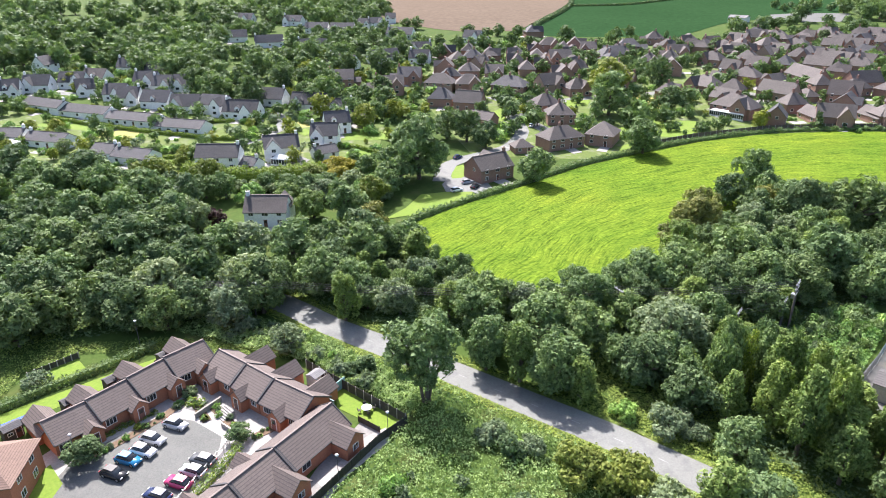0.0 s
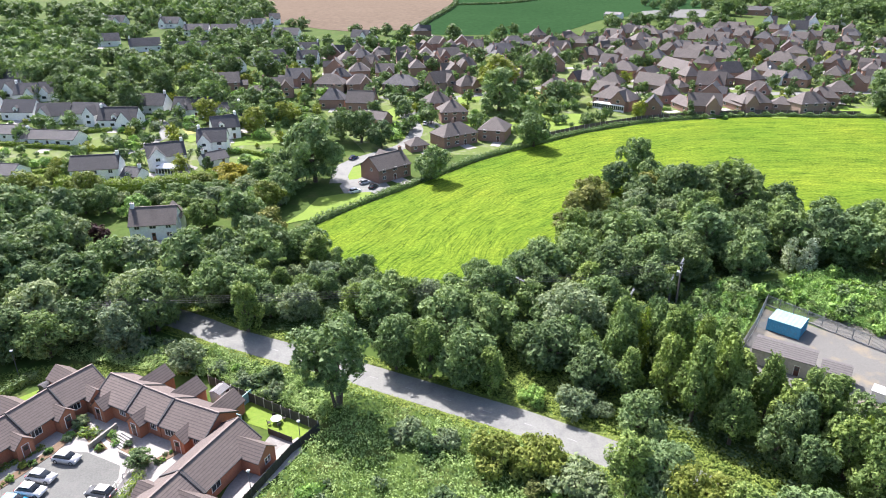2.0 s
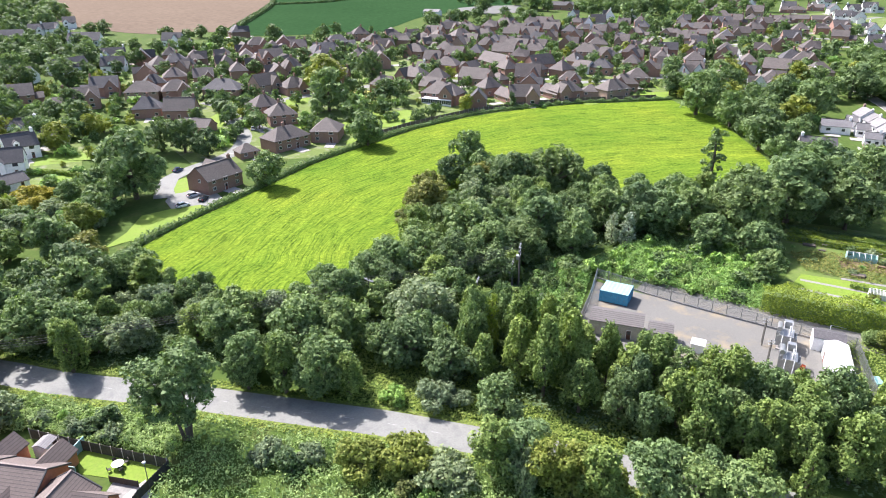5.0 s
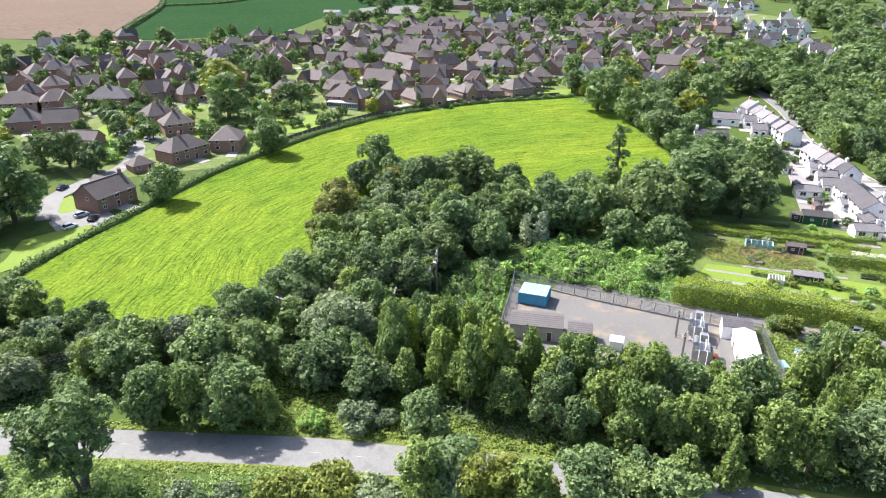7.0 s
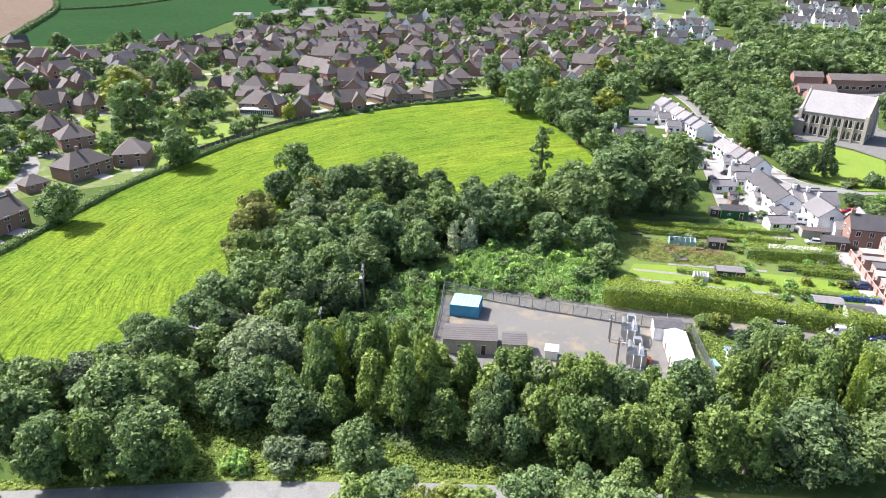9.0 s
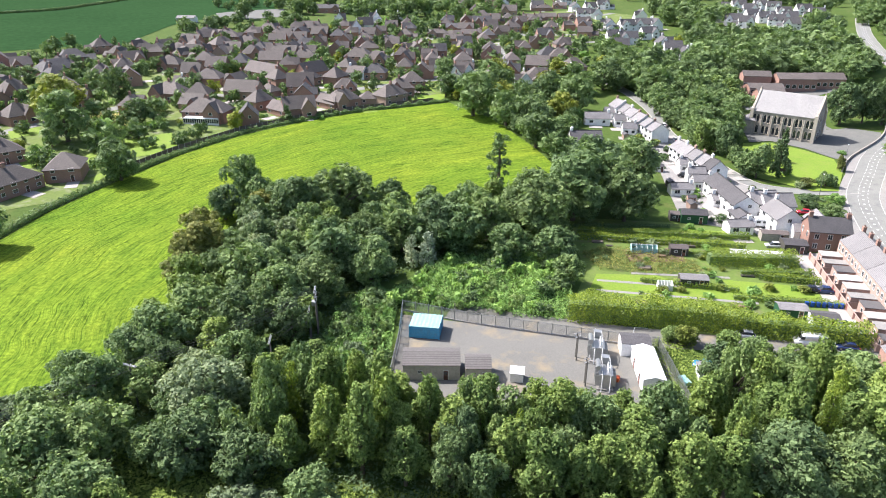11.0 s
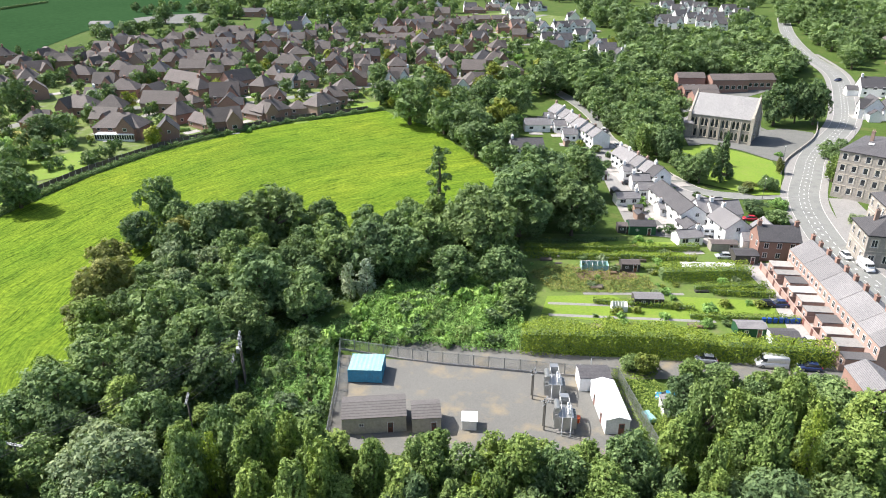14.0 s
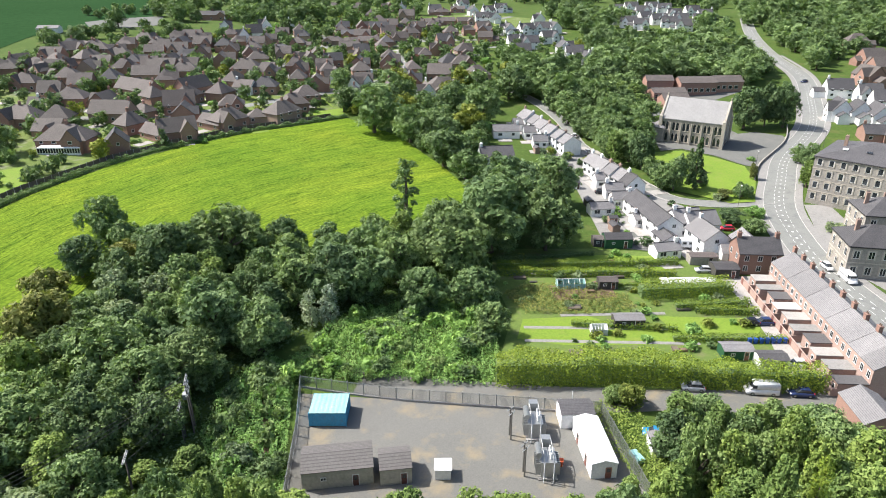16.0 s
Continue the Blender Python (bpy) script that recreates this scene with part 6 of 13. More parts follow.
ob = thing("corner_house", pose(180.6, 67.6, 0, 0, 0, 127), "red-brick corner house with a slate roof", "house")
bm = bmesh.new()
gable_walls(bm, 9.5, 7.0, 5.4, 2.7, -0.5)
part("wall", bm, M["brick"], ob)
part("roof", gable_roof(9.5, 7.0, 5.4, 2.7), M["roof_grey"], ob)
bm = bmesh.new()
gable_walls(bm, 8, 5.5, 5.0, 2.2, -0.5)
for v in bm.verts:
    v.co = Matrix.Translation((0.5, -4.5, 0)) @ pose(0, 0, 0, 0, 0, 90) @ v.co
wg = part("wing", bm, M["brick"], ob)
part("wing_roof", gable_roof(8, 5.5, 5.0, 2.2, 0.2, 0.14, Matrix.Translation((0.5, -4.5, 0)) @ pose(0, 0, 0, 0, 0, 90)), M["roof_pale"], wg)
chimney(ob, 4.3, 0, 8.1, "brick")
chimney(ob, -4.3, 0, 8.1, "brick")
for _x in (-3, 0, 3):
    for _z in (0.9, 3.4):
        window(ob, Matrix.Translation((_x, 3.5, _z)), 1.1, 1.4, 1)
for _y in (-1.8, 1.8):
    window(ob, Matrix.Translation((4.75, _y, 3.4)) @ pose(0, 0, 0, 0, 0, -90), 1.0, 1.4, 1)
    window(ob, Matrix.Translation((-4.75, _y, 3.4)) @ pose(0, 0, 0, 0, 0, 90), 1.0, 1.4, 1)
shed(131.5, 35.0, 37, 8.0, 6.0, 3.6, 1.6, "brick", "roof_pale", "small red-brick end building with a slate roof", "outbuilding")
shed(126.0, 33.5, 37, 5.0, 3.5, 2.3, 0.3, "white", "roof_pale", "low white-roofed brick outbuilding", "outbuilding")

# ---- church ----
sheet("church_lawn", [(258.9, 127.5), (266.9, 120.7), (266.9, 108.2), (263.3, 96.2), (249.5, 88.1), (229.4, 81.9), (223.5, 87.2), (223.9, 97.5), (223.6, 104.5), (228.0, 113.8)], "lawn", 0.24, "bright mown church lawn", "lawn", 5)
sheet("church_car_park", [(271.9, 133.4), (261.9, 126.6), (269.5, 121.8), (269.1, 108.5), (264.5, 96.6), (264.8, 92.1), (276.1, 93.5), (301.3, 93.3), (307.8, 96.2), (306.9, 106.5), (299.0, 113.0), (324.1, 123.7), (330.2, 129.6), (302.9, 145.9)], "tarmac", 0.18, "dark tarmac car park beside the church", "car park", 5)
sheet("church_pavement", [(263.9, 92.2), (276.1, 93.5), (301.3, 93.3), (310.9, 91.0), (301.3, 86.7), (274.3, 86.6), (255.6, 84.6), (235.5, 80.1), (229.9, 81.2), (250.0, 87.4)], "paving", 0.03, "grey paving between the church lawn and the road", "paving", 5)
ob = thing("church", pose(282.0, 122.3, land(282, 122.3), 0, 0, 98), "grey stone church with a pale steep slate roof", "church")
CL, CW, CE, CR = 23.5, 12.5, 9.2, 7.2
bm = bmesh.new()
gable_walls(bm, CL, CW, CE, CR, -1.5)
part("wall", bm, M["stone"], ob)
part("roof", gable_roof(CL - 0.8, CW, CE, CR, 0.25, 0.2), M["roof_church"], ob)
for s in (-1, 1):
    bm = bmesh.new()
    for t in (-1, 1):
        m = Matrix.Translation((s * CL / 2, 0, CE + CR + 0.35)) @ Matrix.Rotation(-t * math.atan2(CR, CW / 2), 4, "X")
        box(bm, -0.35, 0.35, 0 if t > 0 else -9.9, 9.9 if t > 0 else 0, -0.15, 0.25, m=m)
    box(bm, s * CL / 2 - 0.15, s * CL / 2 + 0.15, -0.15, 0.15, CE + CR + 0.3, CE + CR + 1.5)
    part("gable_coping", bm, M["sandstone"], ob)
    for t in (-1, 1):
        bm = bmesh.new()
        box(bm, s * CL / 2 - 0.6, s * CL / 2 + 0.6, t * CW / 2 - 0.6, t * CW / 2 + 0.6, -1.5, CE + 0.8)
        tube(bm, [(s * CL / 2, t * CW / 2, CE + 0.8), (s * CL / 2, t * CW / 2, CE + 2.6)], [0.7, 0.05], 4)
        part("pinnacle", bm, M["sandstone"], ob)
lanc = bmesh.new()
prf = [(-0.5, 0), (0.5, 0), (0.5, 2.2), (0.3, 2.8), (0, 3.1), (-0.3, 2.8), (-0.5, 2.2)]
a = [lanc.verts.new((x, 0.02, z)) for x, z in prf]
b = [lanc.verts.new((x * 1.35, 0.0, z * 1.08 - 0.12)) for x, z in prf]
c = [lanc.verts.new((x * 1.35, 0.14, z * 1.08 - 0.12)) for x, z in prf]
lanc.faces.new(a).material_index = 1
for k in range(7):
    lanc.faces.new((b[k], b[(k + 1) % 7], c[(k + 1) % 7], c[k]))
    lanc.faces.new((c[k], c[(k + 1) % 7], a[(k + 1) % 7], a[k]))
bmesh.ops.recalc_face_normals(lanc, faces=lanc.faces)
lanc = mesh_from("lancet_window", lanc, [M["sandstone"], M["pane"]])
for s in (-1, 1):
    for i in range(6):
        xx = -CL / 2 + CL * (i + 0.5) / 6
        for d in (-0.75, 0.75):
            for z in (0.6, 4.9):
                w = part("lancet_window", lanc, None, ob)
                w.matrix_basis = Matrix.Translation((xx + d, s * CW / 2, z)) @ pose(0, 0, 0, 0, 0, 180 if s < 0 else 0)
    for i in range(1, 6):
        bm = bmesh.new()
        xx = -CL / 2 + CL * i / 6
        box(bm, xx - 0.26, xx + 0.26, s * CW / 2 - (0.5 if s < 0 else 0), s * CW / 2 + (0.5 if s > 0 else 0), -1.5, 6.0)
        box(bm, xx - 0.22, xx + 0.22, s * CW / 2 - (0.3 if s < 0 else 0), s * CW / 2 + (0.3 if s > 0 else 0), 6.0, 7.8)
        part("buttress", bm, M["sandstone"], ob)
    for y_, z in ((-2.6, 1.5), (2.6, 1.5), (0, 5.2), (-2.2, 6.6), (2.2, 6.6)):
        w = part("lancet_window", lanc, None, ob)
        w.matrix_basis = Matrix.Translation((s * CL / 2, y_, z)) @ pose(0, 0, 0, 0, 0, -90 * s)
    d = part("door", door_mesh(1.6, 2.6), None, ob)
    d.matrix_basis = Matrix.Translation((s * CL / 2, 0, 0)) @ pose(0, 0, 0, 0, 0, -90 * s)
bm = bmesh.new()
gable_walls(bm, 6, 6, 5.5, 0, -1.5)
for v in bm.verts:
    v.co += Vector((CL / 2 + 1.0, 4.5, 0))
vs = part("vestry", bm, M["stone"], ob)
bm = hip_roof(6, 6, 5.5, 2.0)
for v in bm.verts:
    v.co += Vector((CL / 2 + 1.0, 4.5, 0))
part("vestry_roof", bm, M["roof_pale"], vs)
shed(279.5, 142.5, 98, 9, 6, 3.0, 1.8, "white", "roof_pale", "small white-roofed church hall", "church_hall", 1, "hall")
bm = ribbon(spline([(321, 98.5), (300, 93.5), (268, 92.6), (250, 88.6)], 4), -0.2, 0.2, 0, 1.0)
single("boundary_wall", bm, M["stone"], "low grey stone wall along the road", "wall", kind="structure")

# ---- school ----
sheet("school_yard", [(300, 150), (312, 172), (345, 178), (372, 150), (366, 132), (330, 140)], "tarmac", 0.06, "grey school yard", "yard")
for _x, _y, _r, _l, _w, _e, _h in ((342, 165, -50, 13, 8, 6.0, 2.0), (333, 156, -45, 16, 9, 3.6, 1.6), (351, 150, -45, 18, 10, 5.5, 2.2), (364, 140, -45, 14, 9, 4.5, 2.4), (322, 148, -45, 12, 9, 4.0, 2.2)):
    ob = thing("school_building", pose(_x, _y, land(_x, _y), 0, 0, _r), "red-brick school building with a brown roof", "school", group="school buildings")
    bm = bmesh.new()
    gable_walls(bm, _l, _w, _e, _h, -2)
    part("wall", bm, M["brick"], ob)
    part("roof", gable_roof(_l, _w, _e, _h, 0.3, 0.2), M["roof_brown"], ob)
    for s in (-1, 1):
        for i in range(int(_l / 3)):
            window(ob, Matrix.Translation((-_l / 2 + 1.5 + 3 * i, s * _w / 2, 1.2)) @ pose(0, 0, 0, 0, 0, 180 if s < 0 else 0), 1.9, 1.7, 2)

# ---- mill and stone houses by the main road ----
def stone_block(x, y, rot, L, W, storeys, sh, rh, label, name):
    ob = thing(name, pose(x, y, land(x, y), 0, 0, rot), label, "building")
    h = storeys * sh
    b = bmesh.new()
    gable_walls(b, L, W, h, 0, -2)
    part("wall", b, M["stone"], ob)
    part("roof", hip_roof(L, W, h + 0.25, rh, 0.35, 0.3), M["roof_grey"], ob)
    b = bmesh.new()
    for k in range(1, storeys):
        box(b, -L / 2 - 0.08, L / 2 + 0.08, -W / 2 - 0.08, W / 2 + 0.08, k * sh - 0.12, k * sh + 0.08)
    part("string_course", b, M["sandstone"], ob)
    for s in (-1, 1):
        for k in range(storeys):
            n = int(L / 3.1)
            for i in range(n):
                m = Matrix.Translation((-L / 2 + L * (i + 0.5) / n, s * W / 2, k * sh + 1.0)) @ pose(0, 0, 0, 0, 0, 180 if s < 0 else 0)
                sm = bmesh.new()
                w = window(ob, m, 1.3, 1.9, 1)
                for x0, x1, z0, z1 in ((-0.95, -0.65, -0.15, 2.05), (0.65, 0.95, -0.15, 2.05), (-0.95, 0.95, 1.9, 2.2)):
                    box(sm, x0, x1, 0.0, 0.1, z0, z1)
                if "surround" not in MESHES:
                    MESHES["surround"] = mesh_from("surround", sm, M["sandstone"])
                else:
                    sm.free()
                part("surround", MESHES["surround"], None, w)
            n = int(W / 3.1)
            for i in range(n):
                m = Matrix.Translation((s * L / 2, -W / 2 + W * (i + 0.5) / n, k * sh + 1.0)) @ pose(0, 0, 0, 0, 0, -90 * s)
                w = window(ob, m, 1.3, 1.9, 1)
                part("surround", MESHES["surround"], None, w)
    for xx in (-L * 0.35, 0, L * 0.35):
        chimney(ob, xx, 0.4, h + rh * 0.8, "brownbrick", 1.6)
    for i in range(4):
        b = bmesh.new()
        m = Matrix.Translation((-L * 0.3 + i * L * 0.2, W * 0.28, h + 0.45 + rh * 0.44)) @ Matrix.Rotation(-math.atan2(rh, W / 2), 4, "X")
        box(b, -0.7, 0.7, -0.5, 0.5, 0, 0.12, m=m)
        part("rooflight", b, M["frame"] if i % 2 else M["pane"], ob)
    return ob


stone_block(250.5, 54.5, 88, 31, 25, 4, 3.45, 3.6, "four-storey grey stone mill with a slate roof", "stone_mill")
stone_block(198.6, 44.6, -60, 19, 11.5, 2, 3.9, 3.4, "two-storey stone house with pale window surrounds", "stone_house")
stone_block(221, 49, -60, 12, 12, 2, 3.9, 3.2, "stone house with a slate roof beside the mill", "stone_house")
for _x, _y in ((181, 38.8), (222, 84.6), (262, 92.2), (300, 80), (199, 52)):
    lamp_post(_x, _y, 6.5)


def conservatory(x, y, rot, w, d, h=2.5, lift=0.0):
    """A glazed lean-to with a white frame on a low brick wall."""
    z = land(x, y) + lift
    ob = thing("conservatory", pose(x, y, z, 0, 0, rot), "white-framed glazed conservatory against a house", "conservatory")
    b = bmesh.new()
    box(b, -w / 2, w / 2, -d / 2, d / 2, -0.8, 0.6)
    part("base_wall", b, M["white"], ob)
    b = bmesh.new()
    box(b, -w / 2 + 0.08, w / 2 - 0.08, -d / 2 + 0.08, d / 2 - 0.08, 0.6, h - 0.1)
    part("pane", b, M["pane"], ob)
    b = bmesh.new()
    n = max(3, int(w / 0.9))
    for s in (-1, 1):
        for i in range(n + 1):
            u = -w / 2 + w * i / n
            box(b, u - 0.06, u + 0.06, s * d / 2 - 0.06, s * d / 2 + 0.06, 0.6, h)
        box(b, -w / 2 - 0.07, w / 2 + 0.07, s * d / 2 - 0.07, s * d / 2 + 0.07, h - 0.15, h + 0.05)
        for j in range(1, 4):
            v = -d / 2 + d * j / 4
            box(b, s * w / 2 - 0.06, s * w / 2 + 0.06, v - 0.06, v + 0.06, 0.6, h)
    tagged(part("frame", b, M["frame"], ob), kind="stuff")
    b = hip_roof(w, d, h, d * 0.28, 0.15, 0.08)
    part("glazed_roof", b, M["net"], ob)


conservatory(-88.0, 204.3, -14, 4.5, 3.5)
conservatory(-66.0, 216.2, -10, 6, 4)
conservatory(-166.6, 223.9, -14, 5, 3.5)
conservatory(107.3, 280.1, 132, 15, 2.4)

# ---- houses of the estates ----
street([
    (-214, 297.2, 18, 8.3, 8.5, 3.4, 4.2, "w"),
    (-207.7, 308.4, 5, 12.5, 8.5, 3.4, 4.2, "w"),
    (-195.7, 317.6, 4, 12.4, 8.5, 3.4, 4.2, "w"),
    (-183, 304.4, 33, 8.1, 8.5, 3.4, 4.2, "w"),
    (-163.9, 297.4, -3, 10.5, 8.5, 3.4, 4.2, "w"),
    (-155.3, 292.1, 2, 9.9, 8.5, 3.4, 4.2, "w"),
    (-162.3, 324.7, -3, 11.7, 8.5, 3.4, 4.2, "w"),
    (-166.6, 345.7, -12, 15, 8.5, 3.4, 4.2, "w"),
    (-185.9, 355.5, -5, 11.9, 8.5, 3.4, 4.2, "w"),
    (-150.9, 317.5, 1, 9.1, 8.5, 3.4, 4.2, "w"),
    (-142.2, 320.5, 8, 8.6, 8.5, 3.4, 4.2, "w"),
    (-140.5, 287.6, -9, 13.3, 8.5, 3.4, 4.2, "w"),
    (-125.2, 282, -1, 12.8, 8.5, 3.4, 4.2, "w"),
], "white")
street([
    (-98.1, 275.1, -7, 15.3, 8.5, 3.4, 4.2, "w"),
    (-93.4, 298.4, -12, 16.4, 8.5, 3.4, 4.2, "w"),
    (-72.7, 290.6, -12, 16.6, 8.5, 3.4, 4.2, "w"),
    (-164, 459.7, 16, 17, 8.5, 3.4, 4.2, "w"),
    (-135, 442.8, 20, 18.1, 8.5, 3.4, 4.2, "w"),
    (-103.4, 431.3, 12, 18.4, 8.5, 3.4, 4.2, "w"),
    (-52.2, 484.8, -18, 19.7, 8.5, 3.4, 4.2, "w"),
    (-53.6, 398.7, 41, 19.2, 8.5, 3.4, 4.2, "w"),
    (-34.3, 425, 10, 14.6, 8.5, 3.4, 4.2, "w"),
    (-74.7, 381.4, -30, 18.9, 8.5, 3.4, 4.2, "w"),
    (-185.8, 548.1, -13, 17.9, 8.5, 3.4, 4.2, "w"),
    (-143.3, 540.8, -16, 16.2, 8.5, 3.4, 4.2, "w"),
    (-228, 347.4, 81, 10.7, 8, 4.65, 4.03, "n"),
], "white")
street([
    (-111.7, 280.9, -14, 13.2, 8, 4.45, 3.58, "w"),
    (-68, 224.5, 19, 12.1, 8.5, 4.55, 3.58, "w"),
    (-55.6, 240.6, 4, 10.1, 8.5, 4.55, 3.81, "w"),
    (-54.6, 257.9, 22, 10, 8, 4.55, 3.81, "w"),
    (-85.7, 212, 4, 14.3, 8.5, 4.65, 3.36, "n"),
    (-57.2, 283.3, -6, 10.1, 7, 3.4, 3.6, "w"),
    (-74.3, 210.2, -20, 5.8, 6, 2.4, 2, "n"),
    (-52.8, 225.3, 36, 8.3, 6, 2.4, 2, "n"),
    (-115.9, 502.2, -3, 17, 8, 4.2, 3.6, "w"),
    (-96.9, 501.4, -3, 17.8, 8, 4.2, 3.6, "w"),
    (-101.3, 574.4, -28, 13, 8, 4.2, 3.6, "w"),
    (-84.9, 525.7, 5, 8.6, 8, 4.2, 3.6, "w"),
    (-77.1, 531.5, 35, 11.3, 8, 4.2, 3.6, "w"),
], "white")
street([
    (-68.5, 560.5, 4, 8.3, 8, 4.2, 3.6, "w"),
], "white")
street([
    (-189.9, 328.6, -13, 12.9, 8, 3.4, 3.8, "n"),
    (204.6, 311.5, -65, 9.7, 8, 3.4, 3, "n"),
    (124.5, 348.6, -43, 4.5, 6, 2.6, 2.6, "n"),
], "white2")
street([
    (-49.2, 274.7, 1, 15.3, 7, 2.6, 1.8, "n"),
    (-184, 275.9, -24, 23.7, 8.5, 2.7, 2.3, "n"),
    (-162.2, 268.6, -17, 24.5, 8.5, 2.7, 2.3, "n"),
    (-137.8, 260.2, -16, 24.5, 8.5, 2.7, 2.3, "n"),
    (-114.8, 252.3, -13, 20.5, 8.5, 2.7, 2.3, "n"),
    (-175.8, 231.4, 3, 20.6, 8.5, 2.7, 2.3, "n"),
    (-155.1, 229.3, -13, 17.4, 8.5, 2.7, 2.3, "n"),
    (-128.3, 218.7, -10, 8.6, 8.5, 2.7, 2.3, "n"),
    (-116.2, 214.7, -16, 14.3, 8.5, 2.7, 2.3, "n"),
], "bungalow")
street([
    (-55.4, 165.1, 3, 11.3, 8, 4.25, 3.36, ">"),
], "roadhouse")
street([
    (5.5, 206.7, 36, 13.1, 9.5, 4.15, 3.58, "gw"),
    (49.4, 246.9, -24, 10.4, 12, 4.15, 4.03, "hn"),
    (36.4, 275.2, 4, 11.3, 10.5, 4.15, 4.26, "hn"),
    (31.6, 290.8, 18, 12.2, 10, 4.15, 4.26, "hn"),
    (50.1, 322.9, 17, 11.1, 9, 3.65, 4.48, "hw"),
    (37.4, 329.8, 27, 12.4, 10, 4.15, 4.7, "gw"),
    (18.3, 326.3, -26, 17.1, 10, 4.15, 4.26, "hn"),
    (-2.5, 330.1, 2, 12.8, 9.5, 4.15, 4.26, "hw"),
    (-16.6, 331.3, -12, 14.5, 9.5, 4.15, 4.26, "hn"),
    (-14.5, 301.8, -8, 11.3, 9, 3.85, 4.48, "hw"),
    (-1.6, 295.3, -16, 12.6, 9, 3.85, 4.48, "gw"),
    (-2.5, 361, 2, 10.9, 9, 3.85, 4.03, "hn"),
], "brick")
street([
    (4.1, 272.7, -34, 11.4, 7, 2.5, 2.6, "gn"),
    (112.2, 284.5, -48, 17.8, 11, 4.25, 4.7, "hw"),
    (145, 267.9, -21, 13.7, 9, 3.85, 4.48, "gw"),
    (140.1, 273.8, -85, 13.2, 7, 2.6, 3, "gn"),
    (166.9, 268, 2, 13.8, 9, 3.85, 4.26, "hw"),
    (162.6, 270.7, -84, 13.6, 7, 2.6, 3, "gn"),
    (188.3, 261, 6, 13.9, 9.5, 4.05, 4.26, "hn"),
    (213, 276.1, -26, 11.4, 9.5, 4.05, 4.26, "hn"),
    (138.1, 343.9, -43, 13.3, 10, 3.85, 4.26, "hn"),
    (121.5, 316.2, -43, 10.6, 9, 3.85, 4.48, "hn"),
], "brick")
street([
    (135.1, 387.5, -47, 12.4, 9, 3.85, 4.26, "hw"),
    (184.4, 367.4, -43, 13.7, 8.5, 3.85, 4.03, "gn"),
    (185.7, 326.3, 12, 15.8, 9, 3.85, 4.7, "gw"),
    (211.9, 305.8, -46, 11.7, 9, 3.65, 4.26, "hn"),
    (180.1, 266.9, -33, 7.7, 7, 2.6, 2.8, "hn"),
    (122.7, 269.3, 64, 9.5, 7.8, 4, 4, "gn"),
], "brick")
street([
    (154.3, 387, -42, 11.8, 9, 3.85, 4.26, "hn"),
    (202.1, 362.2, -38, 14, 8.5, 3.85, 4.03, "hn"),
], "brickdark")


street([
    (-31.9, 397.5, 170, 11.9, 8, 3.5, 4.3),
    (-0.8, 471.4, 158, 12.4, 8, 3.5, 4.3),
], "white")
street([
    (286.2, 433.7, 57, 10.1, 8, 3.9, 5.2),
    (300.5, 479, 55, 12.3, 8, 3.9, 5.2),
    (325.6, 464.8, 60, 12, 8, 3.9, 5.2),
    (334.1, 447.1, 58, 11.6, 8, 3.9, 5.2),
    (301, 443.6, 150, 10.8, 8, 3.9, 5.2),
    (482.8, 476.7, 45, 12.6, 8, 4.3, 3.8),
    (493.7, 446, 143, 11.4, 8, 4.3, 3.8),
    (507, 412.8, 53, 11.8, 8, 4.3, 3.8),
    (474.4, 376.3, 134, 12.3, 8, 4.3, 3.8),
    (481, 368.2, 44, 10.7, 8, 4.3, 3.8),
], "white")
street([
    (433.5, 321.4, 58, 10.4, 8, 4.3, 3.8),
    (441.5, 311.3, 152, 11.6, 8, 4.3, 3.8),
    (454.3, 305.5, 130, 11.4, 8, 4.3, 3.8),
    (421.7, 279.2, 150, 11.6, 8, 4.3, 3.8),
    (395, 287.5, 139, 11, 8, 4.3, 3.8),
    (370, 266.1, 132, 11.9, 8, 4.3, 3.8),
    (396, 278.2, 141, 12.3, 8, 4.3, 3.8),
    (393.9, 250.3, 44, 12.4, 8, 4.3, 3.8),
    (384.2, 237.3, 131, 10.4, 8, 4.3, 3.8),
    (371.4, 223, 54, 12.6, 8, 4.3, 3.8),
    (515.6, 402.4, 152, 10.6, 8, 4.3, 3.8),
    (541.4, 407.6, 139, 11.4, 8, 4.3, 3.8),
    (551.6, 460.9, 144, 11.6, 8, 4.3, 3.8),
], "white")
street([
    (495.7, 336.1, 52, 10, 8, 4.3, 3.8),
    (459.3, 298.9, 59, 10.5, 8, 4.3, 3.8),
    (527, 286.7, 121, 12, 8, 4.3, 4),
    (519.6, 269.9, 120, 12.3, 8, 4.3, 4),
    (557.1, 273.1, 143, 12.4, 8, 4.3, 4),
    (547, 257.7, 134, 12.6, 8, 4.3, 4),
    (586.7, 262.4, 128, 11.2, 8, 4.3, 4),
    (525, 228.2, 117, 12, 8, 4.3, 4),
    (563.8, 232.1, 119, 9.9, 8, 4.3, 4),
    (622.8, 318.9, 133, 12.3, 8, 4.3, 4),
    (633.3, 304, 137, 12.1, 8, 4.3, 4),
    (536.6, 244.9, 118, 11.3, 8, 4.3, 4),
    (618.3, 260.1, 136, 12.4, 8, 4.3, 4),
], "white")
